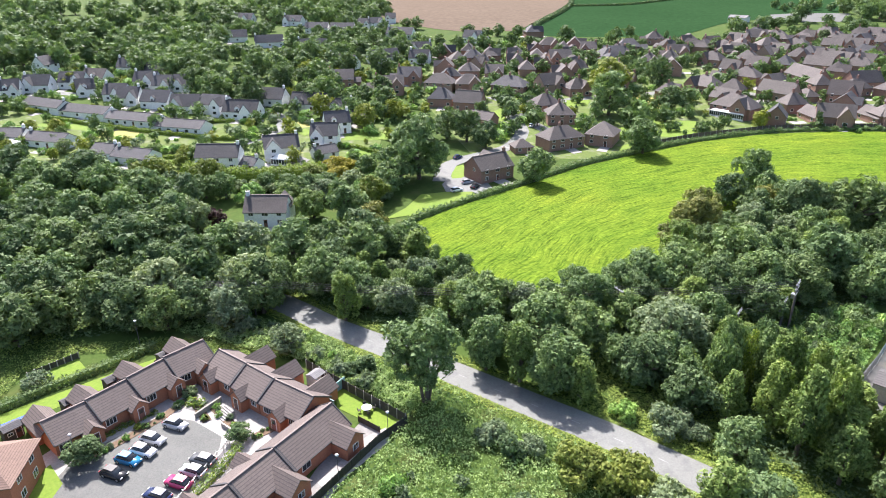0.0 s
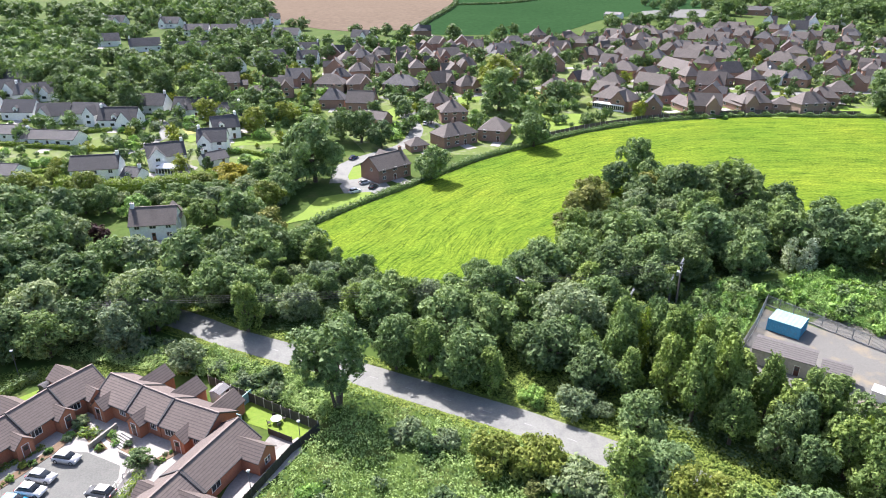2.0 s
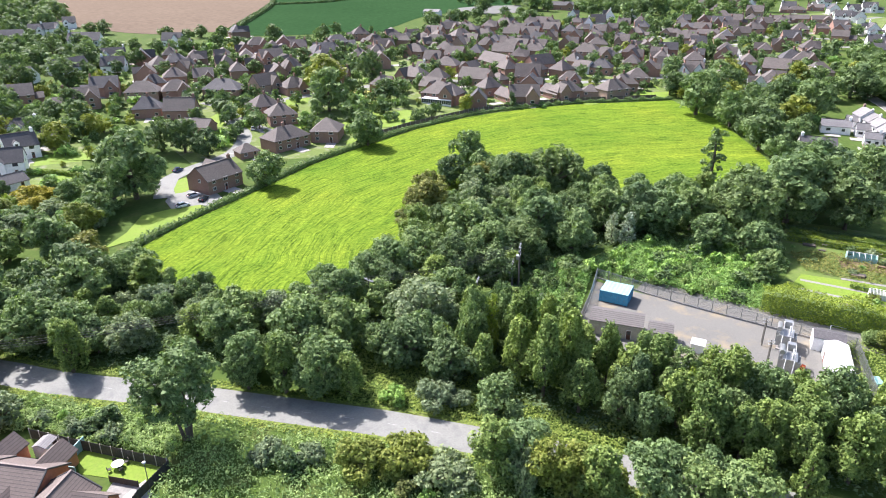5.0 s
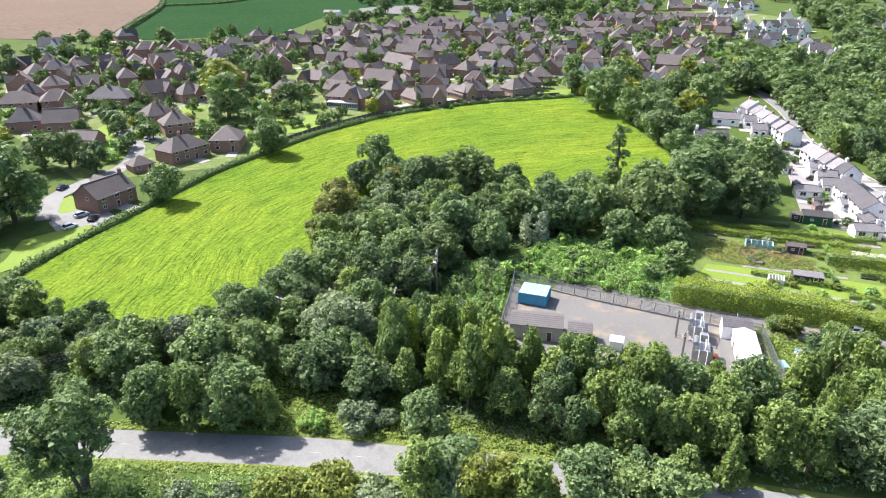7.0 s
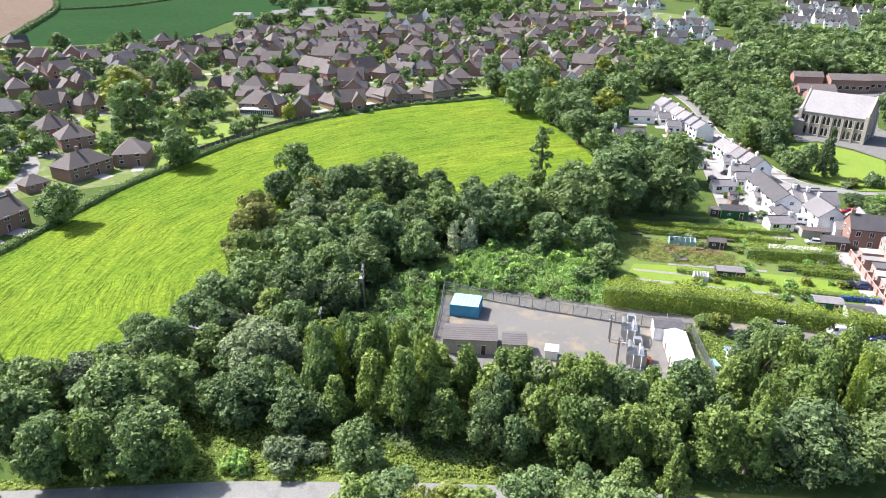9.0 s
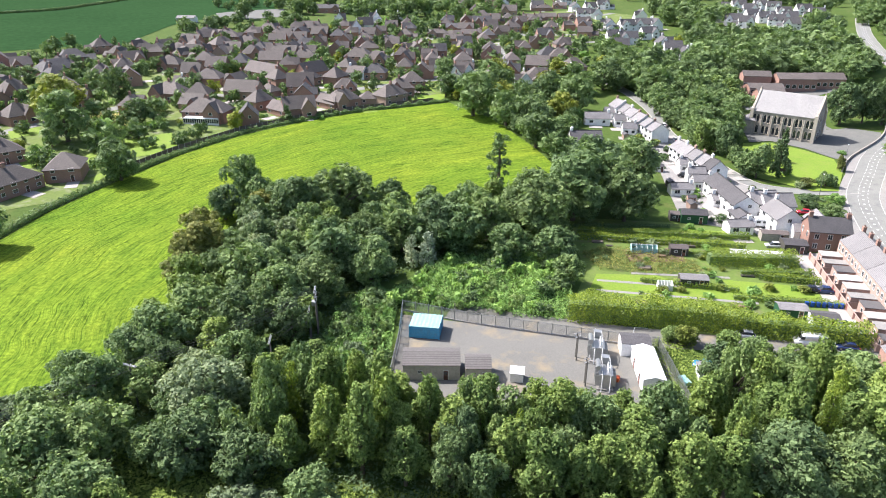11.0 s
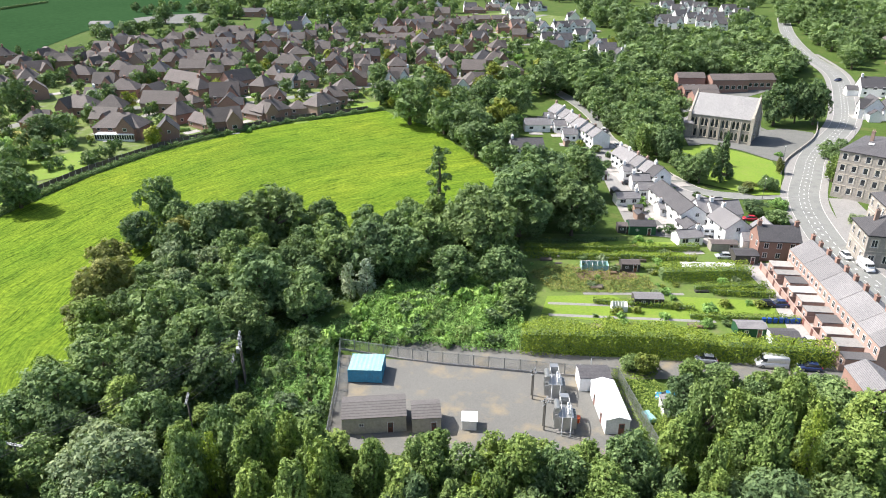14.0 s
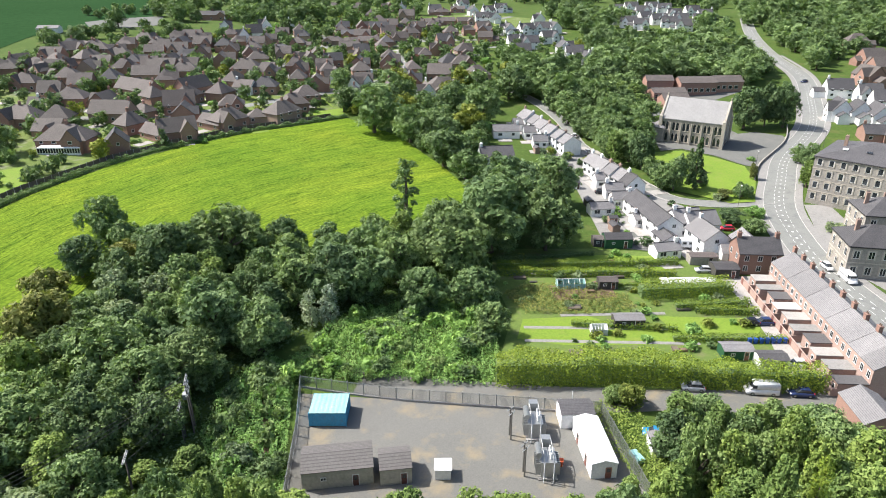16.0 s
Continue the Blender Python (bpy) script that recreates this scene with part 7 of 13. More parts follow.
street([
    (594.5, 239.9, 133, 11.9, 8, 4.3, 4),
    (592.3, 318.4, 121, 11.2, 8, 4.3, 4),
    (514.2, 256.9, 121, 11, 8, 4.3, 4),
    (627.5, 289.3, 121, 11.8, 8, 4.3, 4),
    (559.1, 245.4, 128, 11.2, 8, 4.3, 4),
    (595.1, 294.5, 126, 11.5, 8, 4.3, 4),
    (378.1, 93.5, 123, 11.4, 8, 4.1, 4.2),
    (374.5, 80.5, 121, 9.7, 8, 4.1, 4.2),
    (365.7, 73.1, 119, 9.8, 8, 4.1, 4.2),
    (342.8, 85, 29, 11.1, 8, 4.1, 4.2),
    (343.4, 78.1, 31, 9.1, 8, 4.1, 4.2),
    (341.7, 70.6, 32, 11.3, 8, 4.1, 4.2),
    (511.3, 146.7, 127, 10.9, 8, 4.3, 4),
], "white")
street([
    (577.7, 150.8, 130, 10.1, 8, 4.3, 4),
    (371.7, 224.2, 132, 11.5, 8, 4.3, 4),
], "white")
street([
    (180.1, 408, 134, 10.3, 8.2, 4, 3.9),
    (3.5, 380.9, 54, 10.1, 7.4, 4, 3.7),
    (209.7, 389.6, 40, 11.4, 7.6, 4, 3.7),
    (401.5, 381, 139, 10.7, 7.1, 4, 3.7),
    (235.5, 400.6, 47, 9.5, 7.9, 4, 4),
    (289.2, 413.3, 47, 11.3, 8.3, 4, 3.6),
    (278.4, 407.3, 130, 10.1, 7, 4, 3.8),
    (197.6, 390, 145, 9.1, 8.1, 4, 3.7),
], "brickbrown")
street([
    (290.9, 326.5, 58, 11.3, 7.1, 4, 3.8),
    (268.3, 366.5, 140, 9, 8.3, 4, 3.7),
], "brickbrown")




street([
    (183.7, 389.6, 142, 12.8, 9.7, 4.1, 4.4),
    (198, 376.7, 127, 15.1, 9.7, 4.1, 4.4),
    (231.1, 331, 131, 12.4, 9.7, 4.1, 4.4),
    (207.3, 372.7, 37, 13.8, 9.7, 4.1, 4.4),
    (333.5, 550, 135, 34, 10, 4, 3),
    (280.9, 387.9, 135, 13.2, 8.6, 2.6, 2.5),
], "brick")
street([
    (315.6, 360.9, 136, 13.5, 8.6, 2.8, 2.6),
    (338.8, 367.9, 135, 14.1, 8.6, 2.8, 2.6),
    (352.6, 368.7, 139, 14.5, 8.6, 2.8, 2.6),
    (322.5, 385.1, 134, 14.3, 8.6, 2.8, 2.6),
    (349.8, 396.4, 138, 15.7, 8.6, 2.8, 2.6),
    (445.6, 391.1, 142, 13.8, 8.6, 2.8, 2.6),
    (431.1, 396, 137, 14.1, 8.6, 2.8, 2.6),
    (455.4, 379.5, 143, 13.8, 8.6, 2.8, 2.6),
    (491.8, 435.3, 139, 14.5, 8.6, 2.8, 2.6),
    (518.2, 439.5, 134, 12.8, 8.6, 2.8, 2.6),
], "brick")
street([
    (293.1, 302.6, 41, 12.3, 9.7, 3.9, 4.5),
    (290.3, 262.2, 126, 12.7, 9.7, 3.9, 4.5),
    (267, 243.5, 46, 14.2, 9.7, 3.9, 4.5),
    (301.3, 246.4, 146, 12.7, 9.7, 3.9, 4.5),
    (348.8, 294.3, 53, 11.4, 9.7, 3.9, 4.5),
    (401, 422.3, 130, 12.3, 9.7, 3.9, 4.5),
    (375.5, 395.9, 144, 14.4, 9.7, 3.9, 4.5),
    (444.9, 434, 129, 12.9, 9.7, 3.9, 4.5),
    (428.7, 460, 44, 13.4, 9.7, 3.9, 4.5),
    (458.5, 508.4, 130, 13, 9.7, 3.9, 4.5),
], "brick")
street([
    (477.4, 487.8, 54, 13.1, 9.7, 3.9, 4.5),
    (442.5, 525.2, 141, 14.1, 9.7, 3.9, 4.5),
    (316, 277.1, 148, 11.8, 9.7, 3.9, 4.5),
    (317.9, 269.4, 136, 13.5, 9.7, 3.9, 4.5),
    (320.4, 66.2, 118, 12.3, 9.7, 3, 2.7),
    (512, 113.5, 123, 12.9, 8.6, 4.5, 4.3),
    (461.3, 95.9, 137, 12.4, 8.6, 4.5, 4.3),
    (437.3, 86.9, 134, 10.9, 8.6, 4.5, 4.3),
    (411.4, 87.6, 47, 13.1, 8.6, 4.5, 4.3),
    (355.9, 355.5, 138, 11.1, 7.3, 4, 3.6),
    (247.9, 363.3, 146, 11.5, 8.1, 4, 3.8),
], "brick")
street([
    (395.6, 403.1, 127, 10.2, 8.1, 4, 3.9),
    (396.2, 313.6, 129, 9.9, 8.2, 4, 3.4),
    (260.8, 441.6, 147, 9.8, 7.5, 4, 3.8),
    (389.4, 371.5, 49, 10.5, 8, 4, 3.9),
    (255.2, 311.1, 59, 10.1, 8.3, 4, 3.8),
    (243.8, 438.5, 39, 11.5, 8.4, 4, 3.5),
    (121.6, 431.6, 127, 11.4, 7.8, 4, 3.9),
    (342.2, 309.9, 48, 11.1, 7.6, 4, 3.9),
    (91.1, 313.2, 39, 10.7, 7, 4, 3.7),
    (274.7, 329.4, 148, 10.6, 7, 4, 3.7),
], "brick")
street([
    (-33.1, 345.1, 177, 12.1, 9.7, 4.1, 4.3),
    (-41.2, 324.2, 9, 13.9, 9.7, 4.1, 4.3),
    (-0.5, 396.7, 179, 12, 9.7, 4.1, 4.3),
    (9.3, 404.9, 87, 14.2, 9.7, 4.1, 4.3),
    (36.8, 399.3, 87, 14.4, 9.7, 4.1, 4.3),
    (49.6, 395.1, 11, 13.1, 9.7, 4.1, 4.3),
    (25.3, 407.5, 97, 13.4, 9.7, 4.1, 4.3),
    (48.1, 438.4, 1, 13.6, 9.7, 4.1, 4.3),
    (64.1, 437.9, 81, 11.9, 9.7, 4.1, 4.3),
    (-9.3, 391, 100, 12, 9.7, 4.1, 4.3),
], "brickdark")
street([
    (-67.3, 336.8, 8, 12.6, 9.7, 4.1, 4.3),
    (40.8, 491.9, 100, 12.6, 9.7, 4.1, 4.3),
    (59, 411.2, 99, 12.1, 9.7, 4.1, 4.3),
    (82.9, 406, 177, 13.1, 9.7, 4.1, 4.3),
    (77.3, 361.7, 83, 12.1, 9.7, 4.1, 4.3),
    (77.8, 402.2, 101, 14.2, 9.7, 4.1, 4.3),
    (97.1, 431.6, 172, 14.5, 9.7, 4.1, 4.3),
    (119.6, 459.8, 0, 11.4, 9.7, 4.1, 4.3),
    (138.6, 447.8, 96, 13.5, 9.7, 4.1, 4.3),
    (120.5, 407.8, 179, 12.6, 9.7, 4.1, 4.3),
    (106.7, 366.9, 79, 13.4, 9.7, 4.1, 4.3),
], "brickdark")
street([
    (185, 458.2, 176, 13.4, 9.7, 4.1, 4.3),
    (197.3, 456.5, 7, 14.4, 9.7, 4.1, 4.3),
    (151.2, 409.2, 98, 12.3, 9.7, 4.1, 4.3),
    (159.1, 412.7, 96, 13.2, 9.7, 4.1, 4.3),
    (181.4, 428.2, 8, 14, 9.7, 4.1, 4.3),
    (155.3, 410.4, 140, 14.1, 9.7, 4.1, 4.3),
    (153.2, 421.2, 127, 13.7, 9.7, 4.1, 4.3),
    (141.8, 426.3, 54, 14.3, 9.7, 4.1, 4.3),
    (169.7, 446.3, 130, 12.4, 9.7, 4.1, 4.3),
    (189.3, 469.3, 147, 13.2, 9.7, 4.1, 4.3),
], "brickdark")
street([
    (196.5, 451.4, 140, 14.2, 9.7, 4.1, 4.3),
    (196.8, 423.1, 131, 14.3, 9.7, 4.1, 4.3),
    (223.2, 399.4, 47, 12.3, 9.7, 4.1, 4.3),
    (252.3, 461.8, 53, 13.1, 9.7, 4.1, 4.3),
    (260.8, 454.2, 134, 12.7, 9.7, 4.1, 4.3),
    (252, 427.2, 135, 11.4, 9.7, 4.1, 4.3),
    (232.9, 464.6, 128, 13.6, 9.7, 4.1, 4.3),
    (217.3, 458.1, 49, 13.7, 9.7, 4.1, 4.3),
    (229.8, 371.8, 51, 14.1, 9.7, 4.1, 4.3),
    (229.1, 416.8, 141, 11.8, 9.7, 4.1, 4.3),
    (280, 349.7, 59, 9.3, 8.3, 4, 3.5),
    (272.5, 420.9, 57, 11.2, 8.3, 4, 3.6),
], "brickdark")
street([
    (195.1, 402.9, 48, 10, 8.3, 4, 3.6),
    (217.5, 422.9, 141, 11.1, 7.4, 4, 3.5),
    (311.9, 425.8, 136, 9.2, 8.2, 4, 3.8),
    (414.2, 342.7, 55, 9.5, 7.5, 4, 3.5),
    (352.9, 411.2, 44, 9.8, 8.1, 4, 3.7),
    (55.6, 382.2, 133, 11, 8.4, 4, 3.8),
    (203.6, 440.4, 59, 9.4, 7, 4, 3.4),
    (416.2, 331.3, 36, 9.7, 7.7, 4, 3.6),
    (75.1, 336.4, 148, 11, 8.3, 4, 4),
    (88, 417.6, 145, 11, 8.1, 4, 3.8),
    (326.7, 343.2, 53, 11.4, 7.3, 4, 3.4),
    (373.7, 412.5, 51, 10.3, 7.8, 4, 4),
], "brickdark")
street([
    (296.7, 389.6, 132, 9.1, 7.9, 4, 3.5),
    (323.3, 302.9, 44, 11.3, 7.4, 4, 3.6),
], "brickdark")
street([
    (209.2, 556.1, 140, 14, 9, 3.5, 1.6),
], "barn")
street([
    (261.3, 320.8, 135, 9.2, 7, 3.6, 3.8),
    (250.6, 298.9, 53, 9.8, 7, 3.6, 3.8),
    (242.7, 277.6, 49, 8.9, 7, 3.6, 3.8),
    (252.3, 279.7, 135, 9.3, 7, 3.6, 3.8),
    (275.6, 274, 47, 8.9, 7, 3.6, 3.8),
    (289.7, 239.6, 48, 9.3, 7, 3.6, 3.8),
    (258.2, 242.2, 51, 9.6, 7, 3.6, 3.8),
    (285.3, 244.4, 43, 8.4, 7, 3.6, 3.8),
], "white2")
street([
    (251.3, 179.7, 60, 7.5, 7, 5, 2.6),
    (248.9, 174.2, 60, 7.2, 7, 4.7, 2.5),
    (244.7, 167.6, 60, 7, 7, 4.9, 2.5),
    (240.9, 161.5, 59, 6.7, 7, 4.8, 2.7),
    (238.7, 156.6, 59, 6.5, 7, 4.7, 2.4),
    (236, 151.4, 58, 6.4, 7, 4.5, 2.4),
    (222, 132.3, 61, 5.6, 6.5, 4.3, 2.4),
    (217.5, 126.6, 61, 5.4, 6.5, 4.7, 2.6),
    (215.1, 122.1, 60, 5.3, 6.5, 4.8, 2.4),
    (213.1, 117.8, 60, 5.1, 6.5, 4.4, 2.6),
    (210.6, 113.5, 59, 5, 6.5, 4.3, 2.7),
], "terrace")
street([
    (247.2, 181.2, 134, 5.7, 4.5, 3, 1.8),
    (234.2, 162.8, 133, 5.4, 4.5, 3, 1.8),
    (241.6, 171.8, 136, 6.2, 4.5, 3, 1.8),
    (208.5, 164.6, 140, 11.8, 8, 3, 2.6),
    (236, 180.1, 135, 10.3, 6, 2.8, 2),
    (212.6, 123.9, 136, 6.5, 4.5, 3, 1.6),
    (199.6, 111.5, 135, 5.9, 4.5, 3, 1.6),
    (205.5, 117.1, 133, 5.5, 4.5, 3, 1.6),
    (191.7, 98.3, 49, 22.6, 7, 4.2, 2.4),
    (191.6, 89.3, 142, 7.5, 7, 4.4, 2.6),
    (192.4, 85.5, 141, 8.3, 7, 4.4, 2.6),
    (184.4, 80.2, 50, 9.6, 7, 4.6, 2.6),
    (190.2, 100.2, 139, 5.7, 4.5, 2.4, 1.2),
], "cottage")
street([
    (181.3, 89.4, 50, 6.6, 4.5, 2.4, 1.2),
    (189.7, 112.8, 138, 6.8, 4.5, 2.4, 1.2),
    (174, 86.5, 142, 6.4, 4.5, 2.4, 1.2),
], "cottage")

street([
    (428.6, 341, 149, 10.8, 9, 4.1, 4.1, "gw"),
    (288.9, 280.9, 53, 12.2, 8.7, 4.2, 3.8, "hn"),
    (257.4, 412.6, 138, 10.5, 9.1, 4.3, 4.1, "hw"),
    (98.9, 384.5, 166, 10.4, 9.2, 4.1, 4.1, "hw"),
    (330.1, 430.6, 56, 10.6, 8.9, 3.8, 4.2, "hn"),
    (137.1, 288.4, 10, 9.9, 8.3, 3.9, 4.5, "hn"),
    (10.9, 355.5, -2, 9.7, 8.5, 4, 3.9, "gw"),
    (28.8, 367.2, 91, 11.9, 8.7, 3.8, 4.1, "hn"),
    (303.9, 337.5, 147, 9.6, 8.3, 3.9, 4.2, "gw"),
    (167.3, 370, 49, 11.1, 8.6, 4.1, 4.5, "hn"),
], "brickdark")
street([
    (47.2, 354.6, 96, 11.1, 8.5, 4.2, 3.8, "gw"),
    (374.5, 363.4, 146, 12.1, 8.7, 4.1, 4.6, "hn"),
    (168.7, 398.5, 225, 10.9, 9, 4.2, 4.2, "gw"),
    (265.4, 393.5, 140, 10.3, 9, 4, 4, "hw"),
    (315.7, 408.3, 228, 11.4, 8.2, 4.2, 4.3, "hw"),
    (56.1, 366.8, 189, 10.6, 8.3, 4, 4.5, "hw"),
    (250.3, 394.9, 233, 11.7, 8.2, 3.9, 4, "gw"),
    (159.2, 287.6, 53, 10, 9, 4, 3.9, "gw"),
    (152, 366.6, 137, 11, 8.6, 4.2, 4.5, "gw"),
    (70.6, 423.8, 176, 9.8, 8.3, 4.1, 3.8, "gw"),
    (346.4, 382.1, 132, 11.4, 8.6, 4, 3.6, "gw"),
    (410.3, 402.5, 223, 12.5, 8.2, 3.8, 3.8, "hn"),
    (200.4, 269, -27, 12, 8.8, 4, 4.1, "hw"),
], "brick")
street([
    (278.4, 312, 40, 11.6, 8.5, 4, 3.6, "gw"),
    (144.3, 326.6, 35, 10.7, 9.2, 4.2, 3.9, "gw"),
    (180.3, 285.7, -34, 10.5, 8, 4.2, 3.8, "hw"),
    (112.8, 300, -54, 10.5, 9.2, 4, 3.7, "gw"),
    (232.8, 448.2, 43, 10.8, 8.5, 4.2, 3.9, "hn"),
    (-12.1, 348, 5, 10.4, 8.1, 3.9, 4, "hw"),
    (366.9, 377.8, 145, 10.3, 8.8, 4, 4.3, "gw"),
    (232.1, 306.5, 48, 11, 8.1, 4.2, 4.1, "hn"),
    (286.1, 449.3, 147, 10.6, 8.8, 3.9, 3.7, "hn"),
    (163.9, 322.4, -87, 10.3, 8.3, 4.1, 4.2, "hn"),
    (-15.5, 371.4, 87, 9.9, 8.9, 4.2, 3.9, "gw"),
    (24.7, 384.1, 93, 12, 8, 3.9, 4.6, "hw"),
    (189.3, 308.7, 20, 10.2, 9.1, 3.9, 4.5, "hn"),
], "brickdark")
street([
    (415.5, 377.8, 133, 10.6, 8.2, 4, 3.7, "hn"),
    (304.1, 313.9, 44, 11.1, 9, 4, 4, "hn"),
    (39.5, 377.1, 90, 11.2, 8.8, 4.1, 4.3, "gw"),
    (185.1, 350.1, 50, 10, 8.7, 4.1, 4.6, "hw"),
    (55.5, 425.6, 90, 10.5, 8.5, 4.3, 3.8, "hn"),
    (175.6, 313.7, 20, 12.1, 8.2, 3.9, 4.1, "hn"),
    (-3.4, 418.1, 87, 11.2, 8.3, 4.2, 4.3, "hn"),
    (366.3, 324.6, 147, 10.7, 9, 4, 4.3, "gw"),
    (267.9, 342, 63, 10.5, 8.3, 4, 3.7, "gw"),
    (166.3, 430.9, 101, 10.9, 8.5, 4.1, 4, "hn"),
], "brick")
street([
    (232.4, 292.1, 45, 9.8, 9.1, 3.9, 3.8, "gw"),
    (230.5, 262.7, 51, 10.1, 8.1, 3.8, 3.9, "hn"),
    (135.6, 359.3, -41, 9.9, 8.9, 4.2, 4.5, "gw"),
    (266.9, 297.3, 144, 10.4, 8.8, 4.2, 4.3, "hw"),
    (228.5, 434, 133, 10.3, 8.8, 3.9, 4.3, "gw"),
    (112.8, 393.3, 168, 10, 8.7, 4, 4.4, "hn"),
    (251.1, 332.6, -45, 10.4, 8.5, 4, 4.6, "hw"),
    (251.9, 377.4, 237, 11.6, 8, 4.2, 4.1, "gw"),
    (363, 422.8, 48, 11.6, 8.3, 4.1, 4.2, "hw"),
], "brickdark")
street([
    (76.6, 385.3, 103, 12, 8.8, 4, 4.3, "hn"),
    (-18.2, 413, 91, 11.4, 8.7, 3.9, 4.5, "gw"),
    (267, 261.2, 43, 11.2, 9, 4.2, 4.5, "gw"),
    (243, 320.1, 40, 10.3, 8, 4, 4.4, "gw"),
    (150.3, 439, 187, 9.9, 8.2, 4.1, 3.8, "gw"),
    (339.1, 351.6, 49, 11.5, 8.6, 3.9, 3.8, "hn"),
    (395.5, 344, 142, 9.8, 8.4, 4.3, 4.4, "hn"),
    (38, 421.1, 96, 11.1, 9.1, 3.8, 4.5, "gw"),
    (246.1, 254.9, 52, 10.3, 8.1, 3.9, 4.4, "gw"),
    (207.8, 325.8, 28, 11.3, 8.4, 3.9, 4.3, "hn"),
], "brick")

street([
    (32.7, 242, 27, 15.3, 9.5, 4.15, 3.81, "hn"),
    (18, 235.3, 18, 7, 6, 2.4, 2.4, "hn"),
    (139.8, 309.2, -53, 16.5, 9, 3.85, 4.48, "gw"),
    (165.3, 301.7, -33, 12.7, 10, 4.05, 5.6, "gw"),
    (166.3, 340.4, -84, 26.3, 9, 3.65, 4.48, "gw"),
    (227.9, 344.4, -50, 15.6, 11, 4.15, 4.7, "hw"),
    (240.8, 343.6, -45, 7.3, 7, 2.6, 2.6, "gn"),
    (151.5, 306.9, -77, 9.6, 7, 2.6, 2.8, "hn"),
], "brick")
street([
    (112, 325, -58, 15.1, 10, 3.85, 4.48, "hw"),
], "brickdark")

# ---- trees and bushes ----
FAR, MIDDLE = [], []
plant([
    (-83.4, 100, 5.2, 9.9, "d"),
    (-72.7, 88.2, 2.5, 3.1, "b"),
    (-93.3, 116.8, 5.8, 11.1, "d"),
    (-85.1, 110.1, 6.4, 12.2, "d"),
    (-54.3, 70.5, 2.9, 4, "d"),
    (-99.2, 129.8, 6.3, 12, "d"),
    (-80.3, 105.3, 5.3, 10, "d"),
    (-102.9, 137.2, 5.6, 10.7, "d"),
    (-108.5, 145.3, 4.8, 9.3, "d"),
    (-135.9, 182, 7.6, 14.5, "d"),
    (-118.4, 162.1, 5.6, 10.7, "m"),
    (-128, 176.3, 6.6, 12.6, "m"),
    (-108.2, 149.5, 5.9, 11.3, "d"),
    (-113.1, 156.5, 6.4, 12.1, "m"),
    (-84.3, 117.6, 5.6, 10.8, "m"),
    (-96.5, 137.6, 5.5, 10.4, "m"),
    (-93.5, 133.4, 6.3, 12, "m"),
    (-89.9, 128.7, 6.3, 12, "d"),
])
plant([
    (-119.3, 172.8, 5.8, 11.1, "m"),
    (-73.6, 109, 5.3, 10, "d"),
    (-100.9, 151.2, 6.9, 13.2, "m"),
    (-118.3, 181.4, 5.7, 10.9, "d"),
    (-83.1, 127.7, 5.6, 10.7, "d"),
    (-84.8, 133.4, 6.4, 12.3, "d"),
    (-75.9, 119.5, 4.7, 9, "d"),
    (-118.2, 187.4, 6.2, 11.7, "d"),
    (-114.9, 185.2, 6.5, 12.4, "d"),
    (-68.9, 111.3, 5.1, 9.7, "d"),
    (-110.1, 178.4, 4.7, 9.1, "y"),
    (-65.1, 107.5, 5.1, 9.6, "d"),
    (-102.1, 170.3, 7, 13.5, "m"),
    (-92.3, 155, 5.4, 10.2, "m"),
    (-72, 121.7, 4.6, 8.9, "d"),
    (-78.6, 133.1, 5.4, 10.2, "d"),
    (-88.5, 151.3, 6.7, 12.8, "m"),
    (-79.6, 138.9, 6.3, 12, "d"),
])
plant([
    (-73.8, 130.1, 7.4, 14, "d"),
    (-90, 161.5, 6.6, 12.6, "m"),
    (-63.2, 114.5, 6.1, 11, "l"),
    (-58.7, 107.5, 4.6, 8.8, "m"),
    (-66.7, 122.7, 5.4, 10.3, "d"),
    (-89.6, 166.2, 7.2, 13.7, "m"),
    (-100.1, 186.8, 4.5, 8.5, "d"),
    (-79, 148.6, 5.8, 11.1, "d"),
    (-45.9, 87.2, 1.4, 1.8, "b"),
    (-95.4, 181.5, 6.3, 12, "y"),
    (-72.7, 139.9, 6.6, 12.5, "d"),
    (-75.6, 149.9, 6.5, 12.3, "m"),
    (-87, 172.7, 4.7, 9.1, "m"),
    (-80.8, 162.1, 5.1, 9.7, "m"),
    (-88.9, 179.7, 4.5, 8.7, "d"),
    (-54.2, 112, 4.7, 9.1, "d"),
    (-58.5, 121.5, 5.6, 10.7, "m"),
    (-59.6, 125.3, 6.4, 12.2, "d"),
])
plant([
    (-79.6, 168.1, 5.9, 11.4, "d"),
    (-99.3, 210.4, 2.5, 4.7, "y"),
    (-71.8, 156.1, 5.2, 9.5, "l"),
    (-33.8, 76.5, 1.8, 2.6, "m"),
    (-79.7, 182.5, 3.9, 7.3, "m"),
    (-47.2, 109.6, 4.6, 8.4, "l"),
    (-81.5, 190.6, 4.8, 9.3, "y"),
    (-68.3, 159.9, 3, 5.4, "u"),
    (-56.4, 137.8, 5.2, 9.9, "m"),
    (-77.9, 190.4, 2.9, 3.5, "b"),
    (-73.5, 182.2, 4.4, 8.4, "m"),
    (-46.3, 117.6, 6.2, 11.1, "l"),
    (-72.7, 190.8, 2.9, 3.5, "b"),
    (-52, 140.5, 5.1, 9.2, "l"),
    (-42, 115, 5.9, 11.4, "d"),
    (-64.9, 179.8, 5, 6.1, "e"),
    (-67.5, 191.1, 2.9, 3.5, "b"),
])
